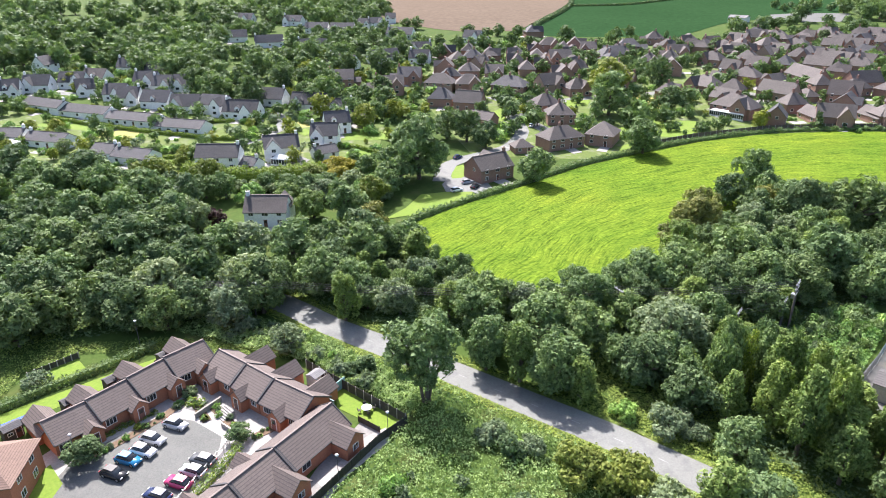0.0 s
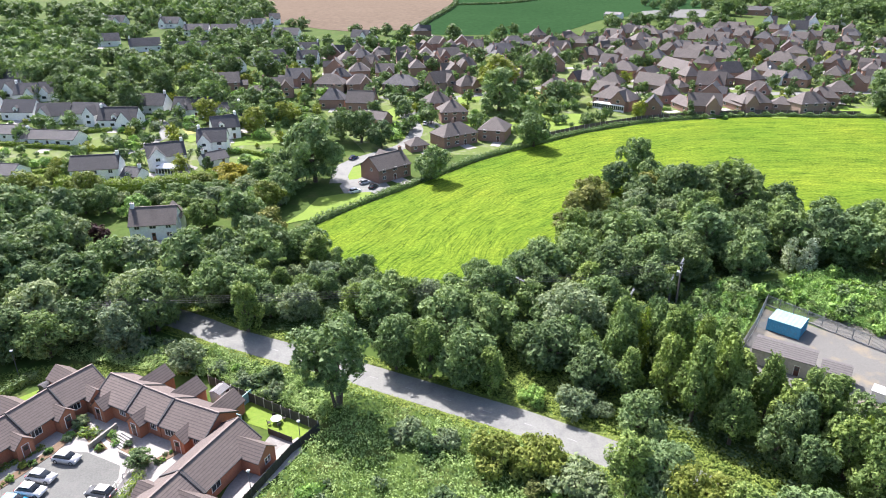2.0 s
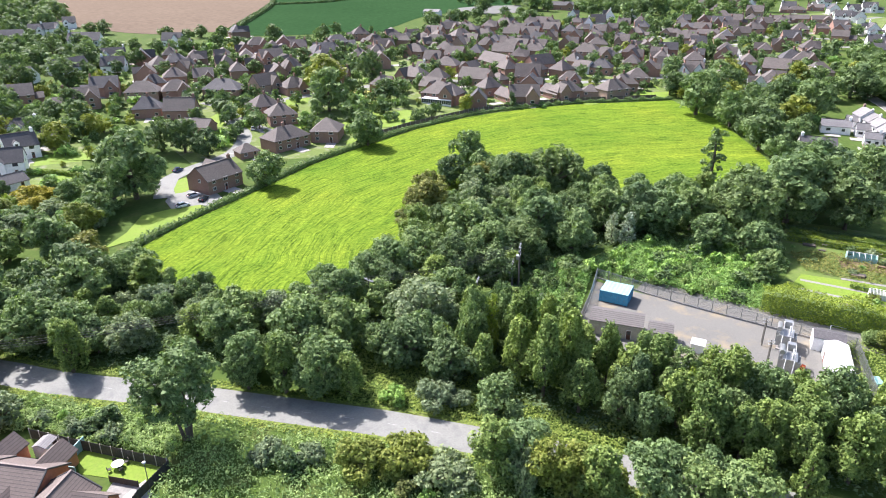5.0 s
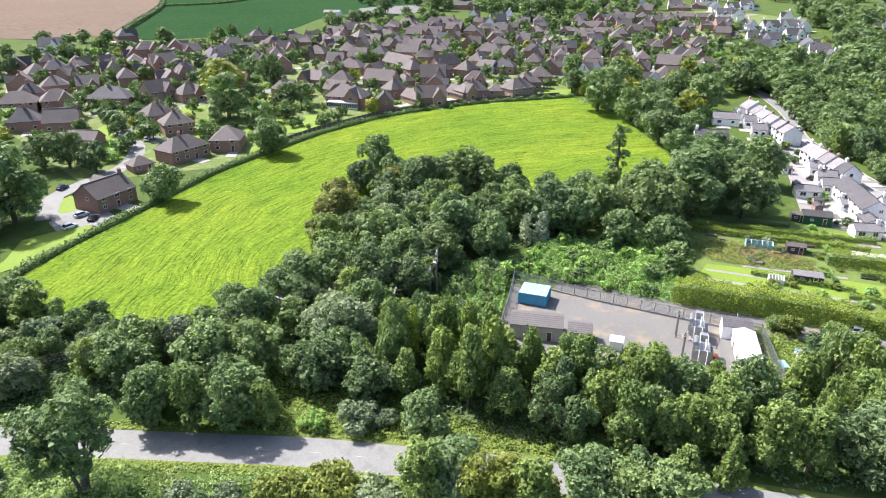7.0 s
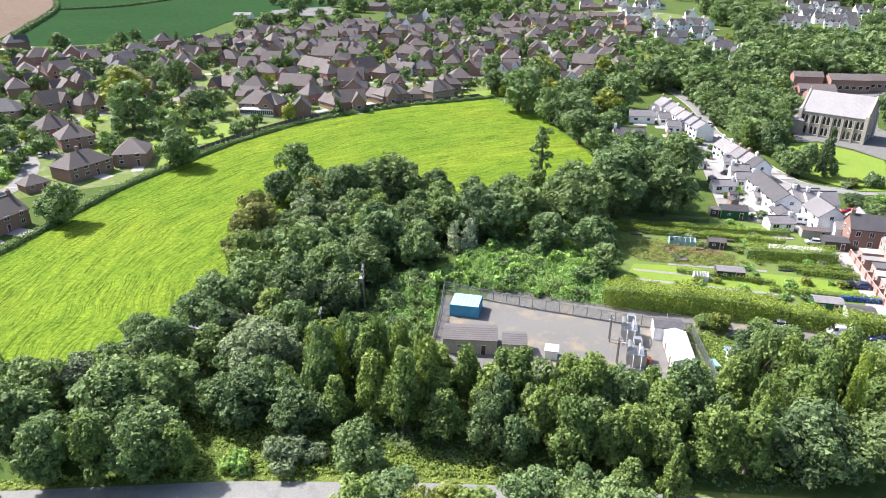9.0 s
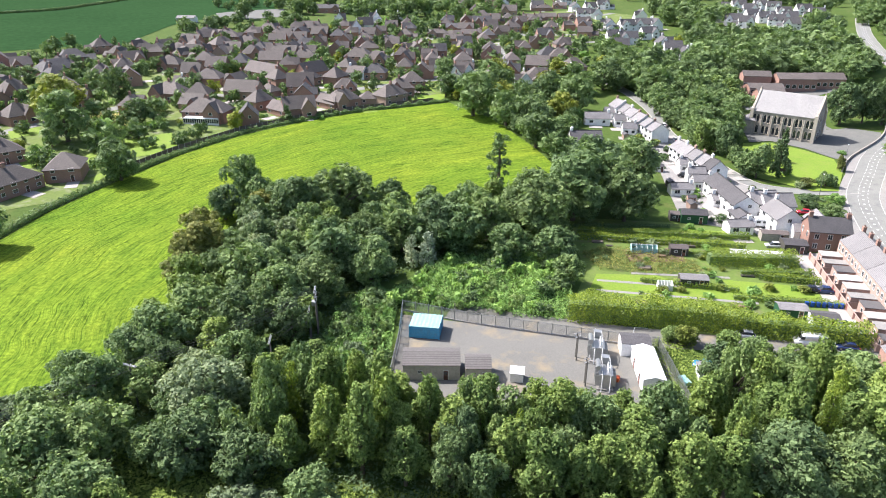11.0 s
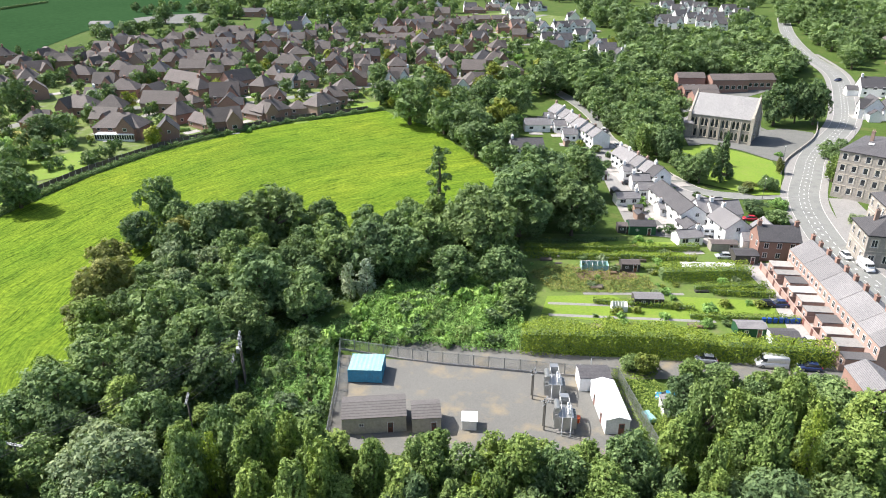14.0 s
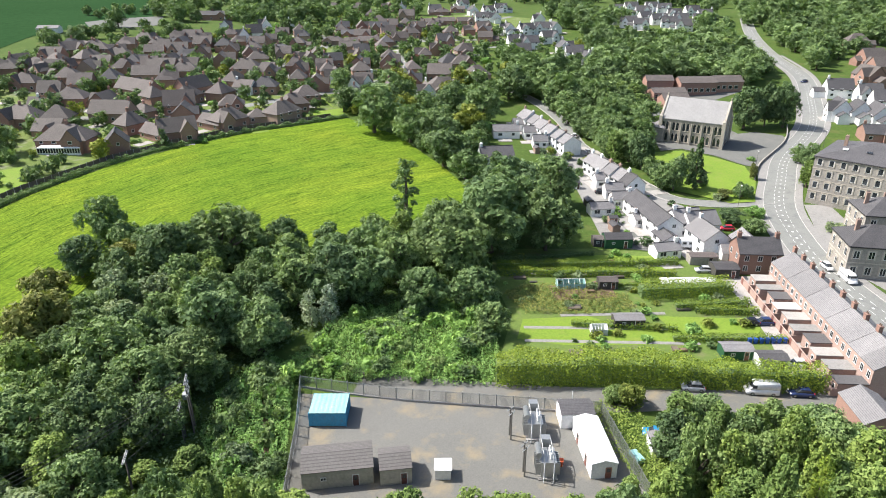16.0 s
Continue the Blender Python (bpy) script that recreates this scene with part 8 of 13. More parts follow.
plant([
    (-33.7, 100.2, 3.1, 5.5, "l"),
    (-63.2, 191.3, 2.9, 5.4, "m"),
    (-61.5, 188.9, 2.8, 3.4, "b"),
    (-53.9, 177.9, 3.9, 7.0, "m"),
    (-40.5, 136.1, 6.2, 11.8, "m"),
    (-55.5, 186.6, 3.9, 6.6, "m"),
    (-27.3, 98.6, 1.9, 2.3, "b"),
    (-48.6, 183, 4.8, 7.6, "m"),
    (-32.6, 124, 5.6, 10.8, "m"),
    (-52.0, 200.5, 3.4, 5.0, "y"),
    (-49.9, 191, 2.3, 4.5, "y"),
    (-43.8, 168.6, 4.3, 8.2, "m"),
    (-53.6, 219.4, 1.9, 4.4, "d"),
    (-47.6, 188.6, 3.9, 5.6, "m"),
    (-43.5, 182, 4.2, 6.6, "l"),
])
plant([
    (-22.3, 94.2, 2, 2.4, "b"),
    (-43, 185, 3.2, 4.8, "y"),
    (-32.8, 142.7, 5, 9.5, "d"),
    (-29.4, 128.7, 5.3, 10, "d"),
    (-44.2, 193, 3.2, 5.4, "m"),
    (-45.0, 208.5, 3.8, 5.6, "n"),
    (-43.0, 201.0, 4.0, 4.6, "n"),
    (-41.0, 208.5, 3.6, 5.2, "n"),
    (-37.7, 178.7, 3.3, 6.2, "d"),
    (-34.1, 165.3, 6.2, 11.7, "m"),
    (-24.5, 119.2, 5, 9.4, "m"),
    (-17.4, 90.9, 2.1, 2.6, "b"),
    (-36.5, 192.4, 4.2, 6.0, "l"),
    (-26.1, 143.9, 6.1, 11.5, "d"),
    (-21, 117.7, 3.6, 6.8, "m"),
    (-32.9, 186.9, 4.4, 5.4, "e"),
    (-34.7, 205.1, 3.7, 7.2, "m"),
    (-35.4, 212.6, 1.8, 3.4, "y"),
])
plant([
    (-29.7, 178.8, 4.8, 9.3, "y"),
    (-25.5, 157.9, 4.6, 8.3, "o"),
    (-31.9, 198.7, 3.2, 3.9, "e"),
    (-35.4, 233.3, 2.4, 3, "e"),
    (-25.9, 183.8, 3.7, 4.6, "b"),
    (-16.1, 116.7, 4.1, 7.4, "l"),
    (-25.4, 187.5, 4.6, 8.8, "m"),
    (-28.3, 210.5, 1.8, 3.4, "m"),
    (-26.3, 202.1, 5.3, 10, "m"),
    (-17, 134.2, 3.1, 3.8, "b"),
    (-24.5, 194.2, 5, 9.4, "m"),
    (-24.9, 200.4, 3.5, 6.7, "m"),
    (-14, 115.5, 3.5, 6.4, "l"),
    (-6.7, 86.8, 6.2, 15.2, "a"),
    (-17.2, 203.8, 9.5, 19.8, "m"),
    (-10.9, 131.8, 4.4, 5.5, "b"),
    (-4.3, 125.6, 3, 3.6, "b"),
    (0.6, 109.8, 5.3, 10, "m"),
])
plant([
    (5.1, 238.3, 5.2, 9.8, "d"),
    (3.7, 127.8, 3, 3.7, "b"),
    (3.2, 100.3, 4.2, 8.1, "m"),
    (3.8, 78.3, 2.9, 3.5, "b"),
    (10.4, 114.6, 3.7, 6.8, "l"),
    (11.7, 125.1, 2.6, 3.3, "b"),
    (19.9, 202.5, 5.6, 10.8, "m"),
    (9.3, 75.6, 2.4, 3, "b"),
    (12.8, 101, 6.2, 11.7, "m"),
    (14.6, 104.8, 5.2, 9.8, "m"),
    (18.1, 120.9, 4, 4.9, "b"),
    (18.4, 122.6, 2.4, 2.9, "b"),
    (14.9, 91.8, 5.1, 9.6, "m"),
    (23.7, 115.3, 5.2, 9.8, "m"),
    (21.3, 102.7, 5.5, 10.5, "m"),
    (15.5, 71, 4, 5.1, "f"),
    (31.6, 124.9, 4.3, 8.3, "m"),
    (61.5, 233, 6.4, 12.2, "m"),
])
plant([
    (25.8, 96.2, 3.7, 7.2, "m"),
    (30.7, 111.5, 4, 7.6, "m"),
    (24.4, 84.4, 2.3, 2.8, "e"),
    (36.3, 123.4, 5.6, 10.8, "m"),
    (31.2, 103.3, 3.5, 6.8, "m"),
    (28.5, 93.2, 4.7, 9.1, "d"),
    (21.6, 69.3, 4.4, 5.5, "f"),
    (49.7, 151.2, 3.9, 7.1, "o"),
    (36.6, 106.9, 5, 9, "l"),
    (33.3, 96.4, 4.5, 8.7, "m"),
    (44.9, 126.5, 5.8, 11.2, "m"),
    (35.9, 100.9, 6.1, 11, "l"),
    (56.3, 154.6, 6.6, 12.1, "o"),
    (64.5, 172.5, 4.8, 8.7, "o"),
    (30.5, 81.1, 3.6, 4.5, "b"),
    (36.3, 92.8, 2.2, 7.3, "c"),
    (35.4, 90.0, 2.8, 8.7, "m"),
    (25.6, 64.2, 4.3, 5.2, "b"),
])
plant([
    (73.6, 181.9, 5.1, 9.7, "d"),
    (34.8, 86, 4.1, 7.7, "d"),
    (49.1, 119.2, 5.7, 10.8, "d"),
    (58, 135.2, 6.3, 12.1, "m"),
    (34.3, 79.7, 2.2, 2.8, "b"),
    (85.4, 194.3, 5.4, 12.9, "m"),
    (72.8, 161.7, 4.5, 8.2, "l"),
    (76.9, 170.3, 4.6, 8.8, "d"),
    (40.3, 90.4, 2.7, 11.8, "m"),
    (43.1, 93.2, 2.7, 12.8, "m"),
    (68.3, 149.6, 4.1, 7.5, "l"),
    (71, 155, 4.6, 8.9, "d"),
    (44.2, 93.9, 1.5, 10.3, "c"),
    (44.4, 98.1, 2.8, 10.5, "k"),
    (81, 174.9, 4.6, 8.4, "o"),
    (40.0, 88.6, 3.1, 9.3, "k"),
    (40.0, 84.0, 3.1, 8.7, "k"),
    (58.7, 123.5, 5.9, 11.4, "m"),
    (52.1, 108.7, 2.6, 3.4, "k"),
    (81.4, 166.9, 4, 7.5, "m"),
    (78.1, 156.3, 3.9, 7, "l"),
])
plant([
    (74.5, 148.2, 4, 7.6, "m"),
    (37.9, 73.5, 4, 7.9, "m"),
    (48.4, 88.2, 3.2, 11.9, "k"),
    (45.2, 91.8, 1.7, 12.3, "c"),
    (49.1, 92.4, 2.7, 11.2, "m"),
    (49.5, 96.4, 2.7, 11.0, "m"),
    (87.2, 165, 7, 13.5, "d"),
    (57.6, 106.8, 2.6, 3.4, "k"),
    (68.5, 123.1, 5.5, 10.5, "d"),
    (35.8, 62.5, 4.8, 8, "m"),
    (77.7, 132.3, 7.2, 13.7, "m"),
    (47.5, 76.8, 3.7, 14.2, "k"),
    (45.9, 82.0, 3.6, 12.1, "k"),
    (54.1, 87.6, 2.7, 11.7, "k"),
    (50.1, 87.6, 2.7, 13.0, "k"),
    (97.4, 161.6, 7.9, 15, "d"),
    (62.7, 102.6, 2.6, 3.4, "b"),
    (106.1, 163.1, 5.4, 10.3, "d"),
    (81.9, 123.4, 5.7, 11, "m"),
    (54.5, 81.2, 3.1, 14.0, "k"),
    (52.1, 77.2, 3.1, 14.5, "k"),
    (86.6, 125.9, 3, 5.4, "l"),
    (60.1, 86.4, 3.8, 5.8, "k"),
])
plant([
    (50.7, 71.1, 3.4, 9.0, "k"),
    (52.9, 75.5, 3.4, 10.0, "k"),
    (41.8, 58.1, 4.7, 6, "f"),
    (98.3, 134.2, 6.4, 12.2, "m"),
    (63.3, 81.5, 2.4, 5.6, "k"),
    (60.5, 83.7, 2.4, 5.3, "k"),
    (61.3, 78.9, 3.1, 8.1, "k"),
    (58.5, 75.3, 2.4, 11.0, "k"),
    (44.3, 56, 4.2, 5.3, "f"),
    (104.6, 130.1, 7, 13.5, "d"),
    (54.8, 66.0, 3.4, 8.7, "d"),
    (59.0, 68.8, 3.4, 9.7, "d"),
    (109, 125.7, 6.4, 12.2, "m"),
    (59.4, 71.6, 3.6, 9.6, "k"),
    (64.6, 71.0, 3.5, 9.5, "k"),
    (68.8, 76.0, 2.2, 6.1, "k"),
    (65.8, 74.8, 2.2, 6.0, "k"),
    (68.5, 73.7, 3.0, 8.8, "k"),
    (64.1, 73.3, 2.4, 10.4, "m"),
    (119.3, 125.9, 6.6, 12.6, "m"),
    (49.8, 51, 4.5, 8.2, "m"),
    (139.4, 142.3, 5.1, 20.8, "p"),
    (113.5, 113.7, 5, 9.3, "m"),
    (69.0, 69.0, 3.1, 8.3, "m"),
    (73.4, 67.6, 3.1, 7.9, "k"),
])
plant([
    (62.6, 62.5, 3.8, 9.6, "k"),
    (62.4, 56.9, 3.8, 11.2, "k"),
    (73.6, 70.6, 1.6, 5.6, "q"),
    (73.6, 67.6, 2.1, 6.2, "m"),
    (134.2, 125.2, 8.4, 16, "d"),
    (138.1, 127.9, 6.5, 12.4, "d"),
    (53.2, 48.2, 4.2, 7.5, "m"),
    (127.7, 113.8, 6.8, 13.1, "m"),
    (131.3, 116.7, 8.5, 16.1, "d"),
    (121, 105.2, 4.6, 8.7, "m"),
    (74.7, 66.9, 2.2, 6.7, "k"),
    (76.9, 64.5, 2.2, 6.8, "k"),
    (123.8, 104.9, 4.2, 8, "m"),
    (115, 96.7, 3.6, 6.9, "m"),
    (72.5, 62.7, 3.9, 11.4, "k"),
    (78.3, 63.1, 3.4, 6.2, "k"),
    (66.4, 53.7, 3.2, 8.8, "k"),
    (67.8, 58.1, 3.2, 8.8, "d"),
    (146.9, 120.2, 9.5, 18.2, "m"),
    (79.1, 60.3, 2.1, 6.4, "m"),
    (78.1, 63.3, 2.1, 6.1, "m"),
    (166.9, 130.2, 9.5, 18.2, "d"),
    (158.6, 121.4, 9.5, 18.2, "m"),
    (58, 44, 4.5, 8.5, "m"),
])
plant([
    (75.1, 58.4, 4.1, 10.1, "m"),
    (81.1, 57.8, 2.2, 8.2, "k"),
    (81.3, 58.8, 3.9, 6.2, "k"),
    (70.1, 52.5, 3.4, 9.7, "k"),
    (74.3, 49.7, 3.4, 9.8, "k"),
    (157.2, 110.5, 8, 15.4, "d"),
    (185, 127.3, 7.8, 14.9, "m"),
    (80.2, 55.8, 3.0, 7.5, "k"),
    (84.6, 54.6, 3.1, 8.0, "m"),
    (76.3, 52.6, 4.0, 10.7, "k"),
    (82.1, 52.4, 4.0, 11.2, "m"),
    (72.1, 48.2, 3.2, 8.0, "k"),
    (68.9, 44.6, 2.4, 9.0, "q"),
    (86.5, 56.0, 2.4, 6.3, "k"),
    (83.3, 54.8, 2.4, 6.8, "k"),
    (111.7, 68.2, 1.9, 3.2, "m"),
    (86.5, 52.0, 2.4, 7.7, "k"),
    (89.1, 54.4, 2.4, 7.1, "k"),
    (112.4, 65.3, 2.5, 4.1, "y"),
    (92.4, 49.9, 2.3, 10.6, "k"),
    (81.1, 41.3, 3.8, 10.4, "k"),
    (76.5, 44.5, 3.8, 10.8, "k"),
    (111.3, 56.9, 3.8, 6.4, "k"),
    (92.1, 44.6, 1.9, 10.1, "c"),
    (91.1, 49.8, 3.7, 10.6, "k"),
    (102.6, 51.3, 3.3, 6.9, "d"),
    (105.0, 55.5, 3.3, 7.4, "d"),
    (98.2, 50.0, 2.9, 13.3, "m"),
    (98.6, 45.8, 2.9, 13.1, "k"),
])
plant([
    (116, 54.3, 3.0, 5.0, "m"),
    (95.9, 43.1, 3.6, 9.9, "k"),
    (100.5, 45.7, 3.6, 9.7, "k"),
    (113.1, 52.0, 2.8, 6.5, "k"),
    (113.7, 48.0, 2.8, 6.4, "m"),
    (103.6, 46.7, 3.3, 9.3, "k"),
    (106.6, 42.9, 3.3, 9.7, "m"),
    (86.7, 35.7, 5.8, 11.2, "d"),
    (115.0, 47.8, 3.1, 7.0, "k"),
    (118.8, 45.2, 3.1, 6.6, "m"),
    (94.7, 39.6, 3.3, 14.9, "k"),
    (97.9, 36.0, 1.7, 15.9, "c"),
    (105.9, 41.1, 3.1, 14.7, "k"),
    (104.5, 36.9, 3.0, 12.3, "k"),
    (216.9, 78.5, 2.7, 3.5, "e"),
    (118.2, 40.7, 4.7, 6.8, "m"),
    (106.9, 36.4, 3.7, 10.5, "m"),
    (102.1, 33.8, 3.7, 10.4, "k"),
    (92.9, 31.1, 5.3, 10.1, "d"),
    (122.3, 40.8, 4.5, 6.5, "m"),
    (115.5, 35.5, 5.2, 9.9, "m"),
    (102.1, 31, 4.8, 12.7, "k"),
    (121, 36.1, 4.4, 6.3, "m"),
    (110.1, 32.2, 5, 13, "k"),
    (218.3, 57.9, 2.8, 3.4, "b"),
])
FAR += [
    (-171.9, 227, 2.4, 4.7, "m"),
    (-162.4, 215.2, 3.1, 5.8, "y"),
    (-183.9, 248.2, 2.3, 2.9, "e"),
    (-164.8, 227.9, 1.9, 3.7, "y"),
    (-250.7, 347.1, 7.3, 13.9, "d"),
    (-216.1, 299.4, 2.9, 3.6, "e"),
    (-273.5, 381.8, 6.6, 12.6, "d"),
    (-299.3, 423.6, 7, 13.4, "d"),
    (-263.8, 373.4, 7.6, 14.6, "d"),
    (-290.8, 413, 5.3, 10.1, "m"),
    (-170.9, 243.1, 2.6, 5.1, "y"),
    (-284.6, 406.3, 6.9, 13.2, "m"),
    (-421.5, 602.3, 5.6, 10.8, "m"),
    (-265.5, 382.9, 5.2, 9.9, "m"),
    (-334.7, 483.2, 7.4, 14.1, "m"),
    (-250.2, 362.1, 7.7, 14.7, "m"),
    (-218.6, 317.3, 3.6, 6.7, "l"),
    (-370.5, 539.3, 6.9, 13.2, "m"),
]
FAR += [
    (-302.4, 440.3, 5.7, 10.9, "m"),
    (-350.2, 510.9, 5.4, 10.3, "d"),
    (-328.1, 479.4, 5.1, 9.7, "m"),
    (-145.2, 213.5, 2.1, 4, "y"),
    (-158.8, 234.7, 2.5, 4.8, "y"),
    (-332.3, 492.2, 5.3, 10.1, "m"),
    (-321.1, 476.1, 6.7, 12.7, "d"),
    (-305.5, 453.2, 5.3, 10.2, "m"),
    (-292.8, 436.7, 5.2, 10, "d"),
    (-230.8, 344.6, 3.7, 7.1, "m"),
    (-152.3, 227.8, 2.5, 4.7, "m"),
    (-407.2, 611, 7.6, 14.5, "m"),
    (-220.5, 331, 3.1, 5.8, "m"),
    (-162.8, 245.2, 2.9, 5.5, "y"),
    (-394.5, 594.7, 6.6, 12.6, "m"),
    (-263.3, 398, 6.2, 11.8, "m"),
    (-145.9, 221.4, 3, 5.3, "l"),
    (-238.4, 362.2, 7.4, 14.1, "d"),
]
FAR += [
    (-158.3, 240.9, 2, 3.8, "m"),
    (-293.1, 446.1, 5.6, 10.7, "d"),
    (-270.2, 412.6, 7.4, 14, "d"),
    (-246.3, 377.5, 6.6, 12.5, "d"),
    (-350.5, 539.9, 7.6, 14.5, "m"),
    (-320.5, 494.2, 5.6, 10.7, "d"),
    (-249.8, 385.5, 5.7, 11, "m"),
    (-230.5, 359.1, 5.7, 10.9, "d"),
    (-134.6, 210.3, 2.2, 4.2, "y"),
    (-291.5, 455.6, 6.9, 13.2, "m"),
    (-272.9, 429, 6.9, 13.3, "d"),
    (-339.9, 535.2, 6.7, 12.8, "d"),
    (-363.2, 572.2, 7.4, 14, "m"),
    (-223.7, 355.2, 7, 13.5, "m"),
    (-232.2, 369.5, 5.1, 9.6, "d"),
    (-306, 490.9, 6.1, 11.5, "d"),
    (-197.1, 316.9, 3.7, 7.2, "y"),
    (-243.3, 395.5, 5, 9.5, "d"),
]
FAR += [
    (-349.3, 569.4, 6.9, 13.1, "d"),
    (-143.3, 235.2, 1.5, 2.9, "l"),
    (-251.3, 413, 5.2, 9.8, "m"),
    (-276.7, 457, 6.2, 11.8, "d"),
    (-265.2, 441.9, 6.3, 12, "m"),
    (-267.5, 449, 6.3, 12, "m"),
    (-134.4, 226.2, 1.7, 2, "e"),
    (-342.2, 578, 5.7, 11, "m"),
    (-238.8, 403.5, 6.8, 13, "m"),
    (-129.7, 219.4, 2.1, 2.6, "e"),
    (-223.8, 380.9, 5.9, 11.4, "d"),
    (-232.1, 399.4, 4.8, 9.3, "m"),
    (-222.7, 384, 4.8, 9.2, "d"),
    (-172.4, 298.4, 2.4, 4.6, "m"),
    (-176.2, 305.1, 3, 5.7, "m"),
    (-139.8, 242.3, 1.5, 2.9, "m"),
    (-268.2, 465.3, 6.9, 13.2, "d"),
    (-237.4, 412.9, 4.3, 8.1, "d"),
]
FAR += [
    (-254.5, 443.2, 6.6, 12.5, "m"),
    (-231.1, 404.8, 5.1, 9.6, "m"),
    (-201.8, 357.6, 5, 9.5, "d"),
    (-255.1, 453.3, 6.7, 12.8, "d"),
    (-317.7, 565.5, 6.5, 12.4, "d"),
    (-123.8, 220.9, 2.8, 5.2, "y"),
    (-246.7, 441.6, 3.9, 7.4, "d"),
    (-247.5, 447.2, 7.5, 14.3, "m"),
    (-210.2, 380.1, 5.1, 9.6, "d"),
    (-290, 525.6, 5.6, 10.6, "m"),
    (-114.1, 207.2, 2.1, 4, "m"),
    (-127.2, 231.3, 2.2, 4.1, "y"),
    (-225.8, 411.2, 4.1, 7.7, "m"),
    (-117.5, 215.5, 2.8, 4.9, "l"),
    (-298.6, 552, 7.6, 14.5, "m"),
    (-184.4, 341, 4, 4.8, "e"),
    (-195.7, 362.4, 3.6, 4.5, "e"),
    (-230.4, 426.8, 4.5, 8.7, "d"),
]
FAR += [
    (-268.7, 497.8, 7.4, 14, "d"),
    (-234, 433.8, 5.5, 10.5, "d"),
    (-211, 392.9, 4.8, 9.2, "d"),
    (-221.9, 413.2, 6.5, 12.3, "m"),
    (-275.9, 517.4, 7.5, 14.3, "d"),
    (-203.6, 382.2, 7.3, 14, "m"),
    (-336.3, 632.1, 6.3, 11.9, "d"),
    (-315.3, 593.1, 5.7, 11, "d"),
    (-289.7, 545.7, 5.6, 10.8, "m"),
    (-195, 368, 6.1, 11.6, "d"),
    (-175.4, 334.6, 3.1, 5.9, "m"),
    (-258.6, 495, 6.6, 12.6, "d"),
    (-267.3, 512.6, 6.6, 12.5, "m"),
    (-209.3, 401.6, 6.9, 13.3, "d"),
    (-273.1, 526.9, 7.5, 14.3, "d"),
    (-231.2, 446.9, 5.1, 9.8, "m"),
    (-161.9, 313.5, 2.9, 5.4, "m"),
    (-217.7, 421.9, 7.7, 14.6, "m"),
]
FAR += [
    (-260.2, 504.5, 5.6, 10.6, "m"),
    (-186.5, 362.2, 3.7, 4.6, "e"),
    (-187.3, 365.5, 4.1, 7.7, "d"),
    (-224.3, 438.1, 5.5, 10.5, "m"),
    (-209.3, 409.3, 5.4, 10.3, "d"),
    (-107.4, 210.7, 2.6, 3.3, "e"),
    (-112, 220, 2.9, 5.5, "m"),
    (-175.4, 347.4, 6.9, 13.3, "m"),
    (-274.8, 545.1, 6.4, 12.2, "m"),
    (-189.3, 376.9, 5.8, 11.1, "m"),
    (-181.2, 361.3, 6.6, 12.5, "d"),
    (-198.4, 395.7, 3.5, 6.7, "m"),
    (-195.6, 393.7, 5.4, 10.2, "d"),
    (-216.9, 436.9, 3.6, 6.9, "d"),
    (-208, 421.9, 5, 9.5, "d"),
    (-182.3, 370.6, 6.5, 12.3, "m"),
    (-309, 631.6, 7.4, 14.1, "m"),
    (-304.7, 623.3, 6.5, 12.4, "d"),
]
FAR += [
    (-200.1, 409.9, 7.2, 13.6, "m"),
    (-212.4, 437.4, 7.3, 14, "d"),
    (-225.3, 467.1, 6.2, 11.8, "d"),
    (-179.2, 374.3, 4.8, 9.3, "d"),
    (-147.1, 307.3, 2.6, 5, "m"),
    (-168.3, 352.5, 5.8, 11.1, "m"),
    (-180.4, 378.2, 5.4, 10.4, "m"),
    (-107.8, 226.4, 2.8, 3.4, "e"),
    (-273.9, 577.6, 6.6, 12.6, "d"),
    (-281.4, 594.4, 5.5, 10.6, "m"),
    (-235.7, 499.1, 5.5, 10.4, "d"),
    (-205.1, 435.4, 7.5, 14.3, "m"),
    (-147.4, 315.8, 3.6, 6.7, "l"),
    (-263.1, 564.3, 6.9, 13.2, "d"),
    (-167.1, 359.6, 5.1, 9.7, "d"),
    (-180.3, 388.8, 7.2, 13.7, "m"),
    (-101.6, 219.7, 2.8, 5.2, "y"),
    (-264.9, 575.4, 7, 13.5, "m"),
]
FAR += [
    (-208, 453.5, 3.3, 6.3, "m"),
    (-221.8, 483.6, 6.8, 13, "m"),
    (-153.6, 335, 7.6, 14.5, "m"),
    (-204.8, 447.2, 6.2, 11.8, "m"),
    (-188.3, 411.9, 4.4, 8.4, "d"),
    (-169, 371.4, 4.1, 7.8, "m"),
    (-155.6, 342, 5.6, 10.8, "d"),
    (-238.4, 524.4, 6.1, 11.5, "d"),
    (-273.6, 603.9, 6.5, 12.4, "m"),
    (-146.3, 323.6, 2.3, 4.3, "l"),
    (-165.4, 367, 6.4, 12.2, "m"),
    (-172.9, 383.9, 5.2, 9.9, "d"),
    (-187.1, 417.3, 6.4, 12.1, "m"),
    (-257.6, 582.6, 6.8, 13, "m"),
    (-159, 360.6, 5.2, 9.8, "d"),
    (-194.8, 443.5, 5.3, 10.1, "d"),
    (-155.4, 354.6, 7.5, 14.4, "m"),
    (-172, 393.1, 7.6, 14.4, "m"),
]
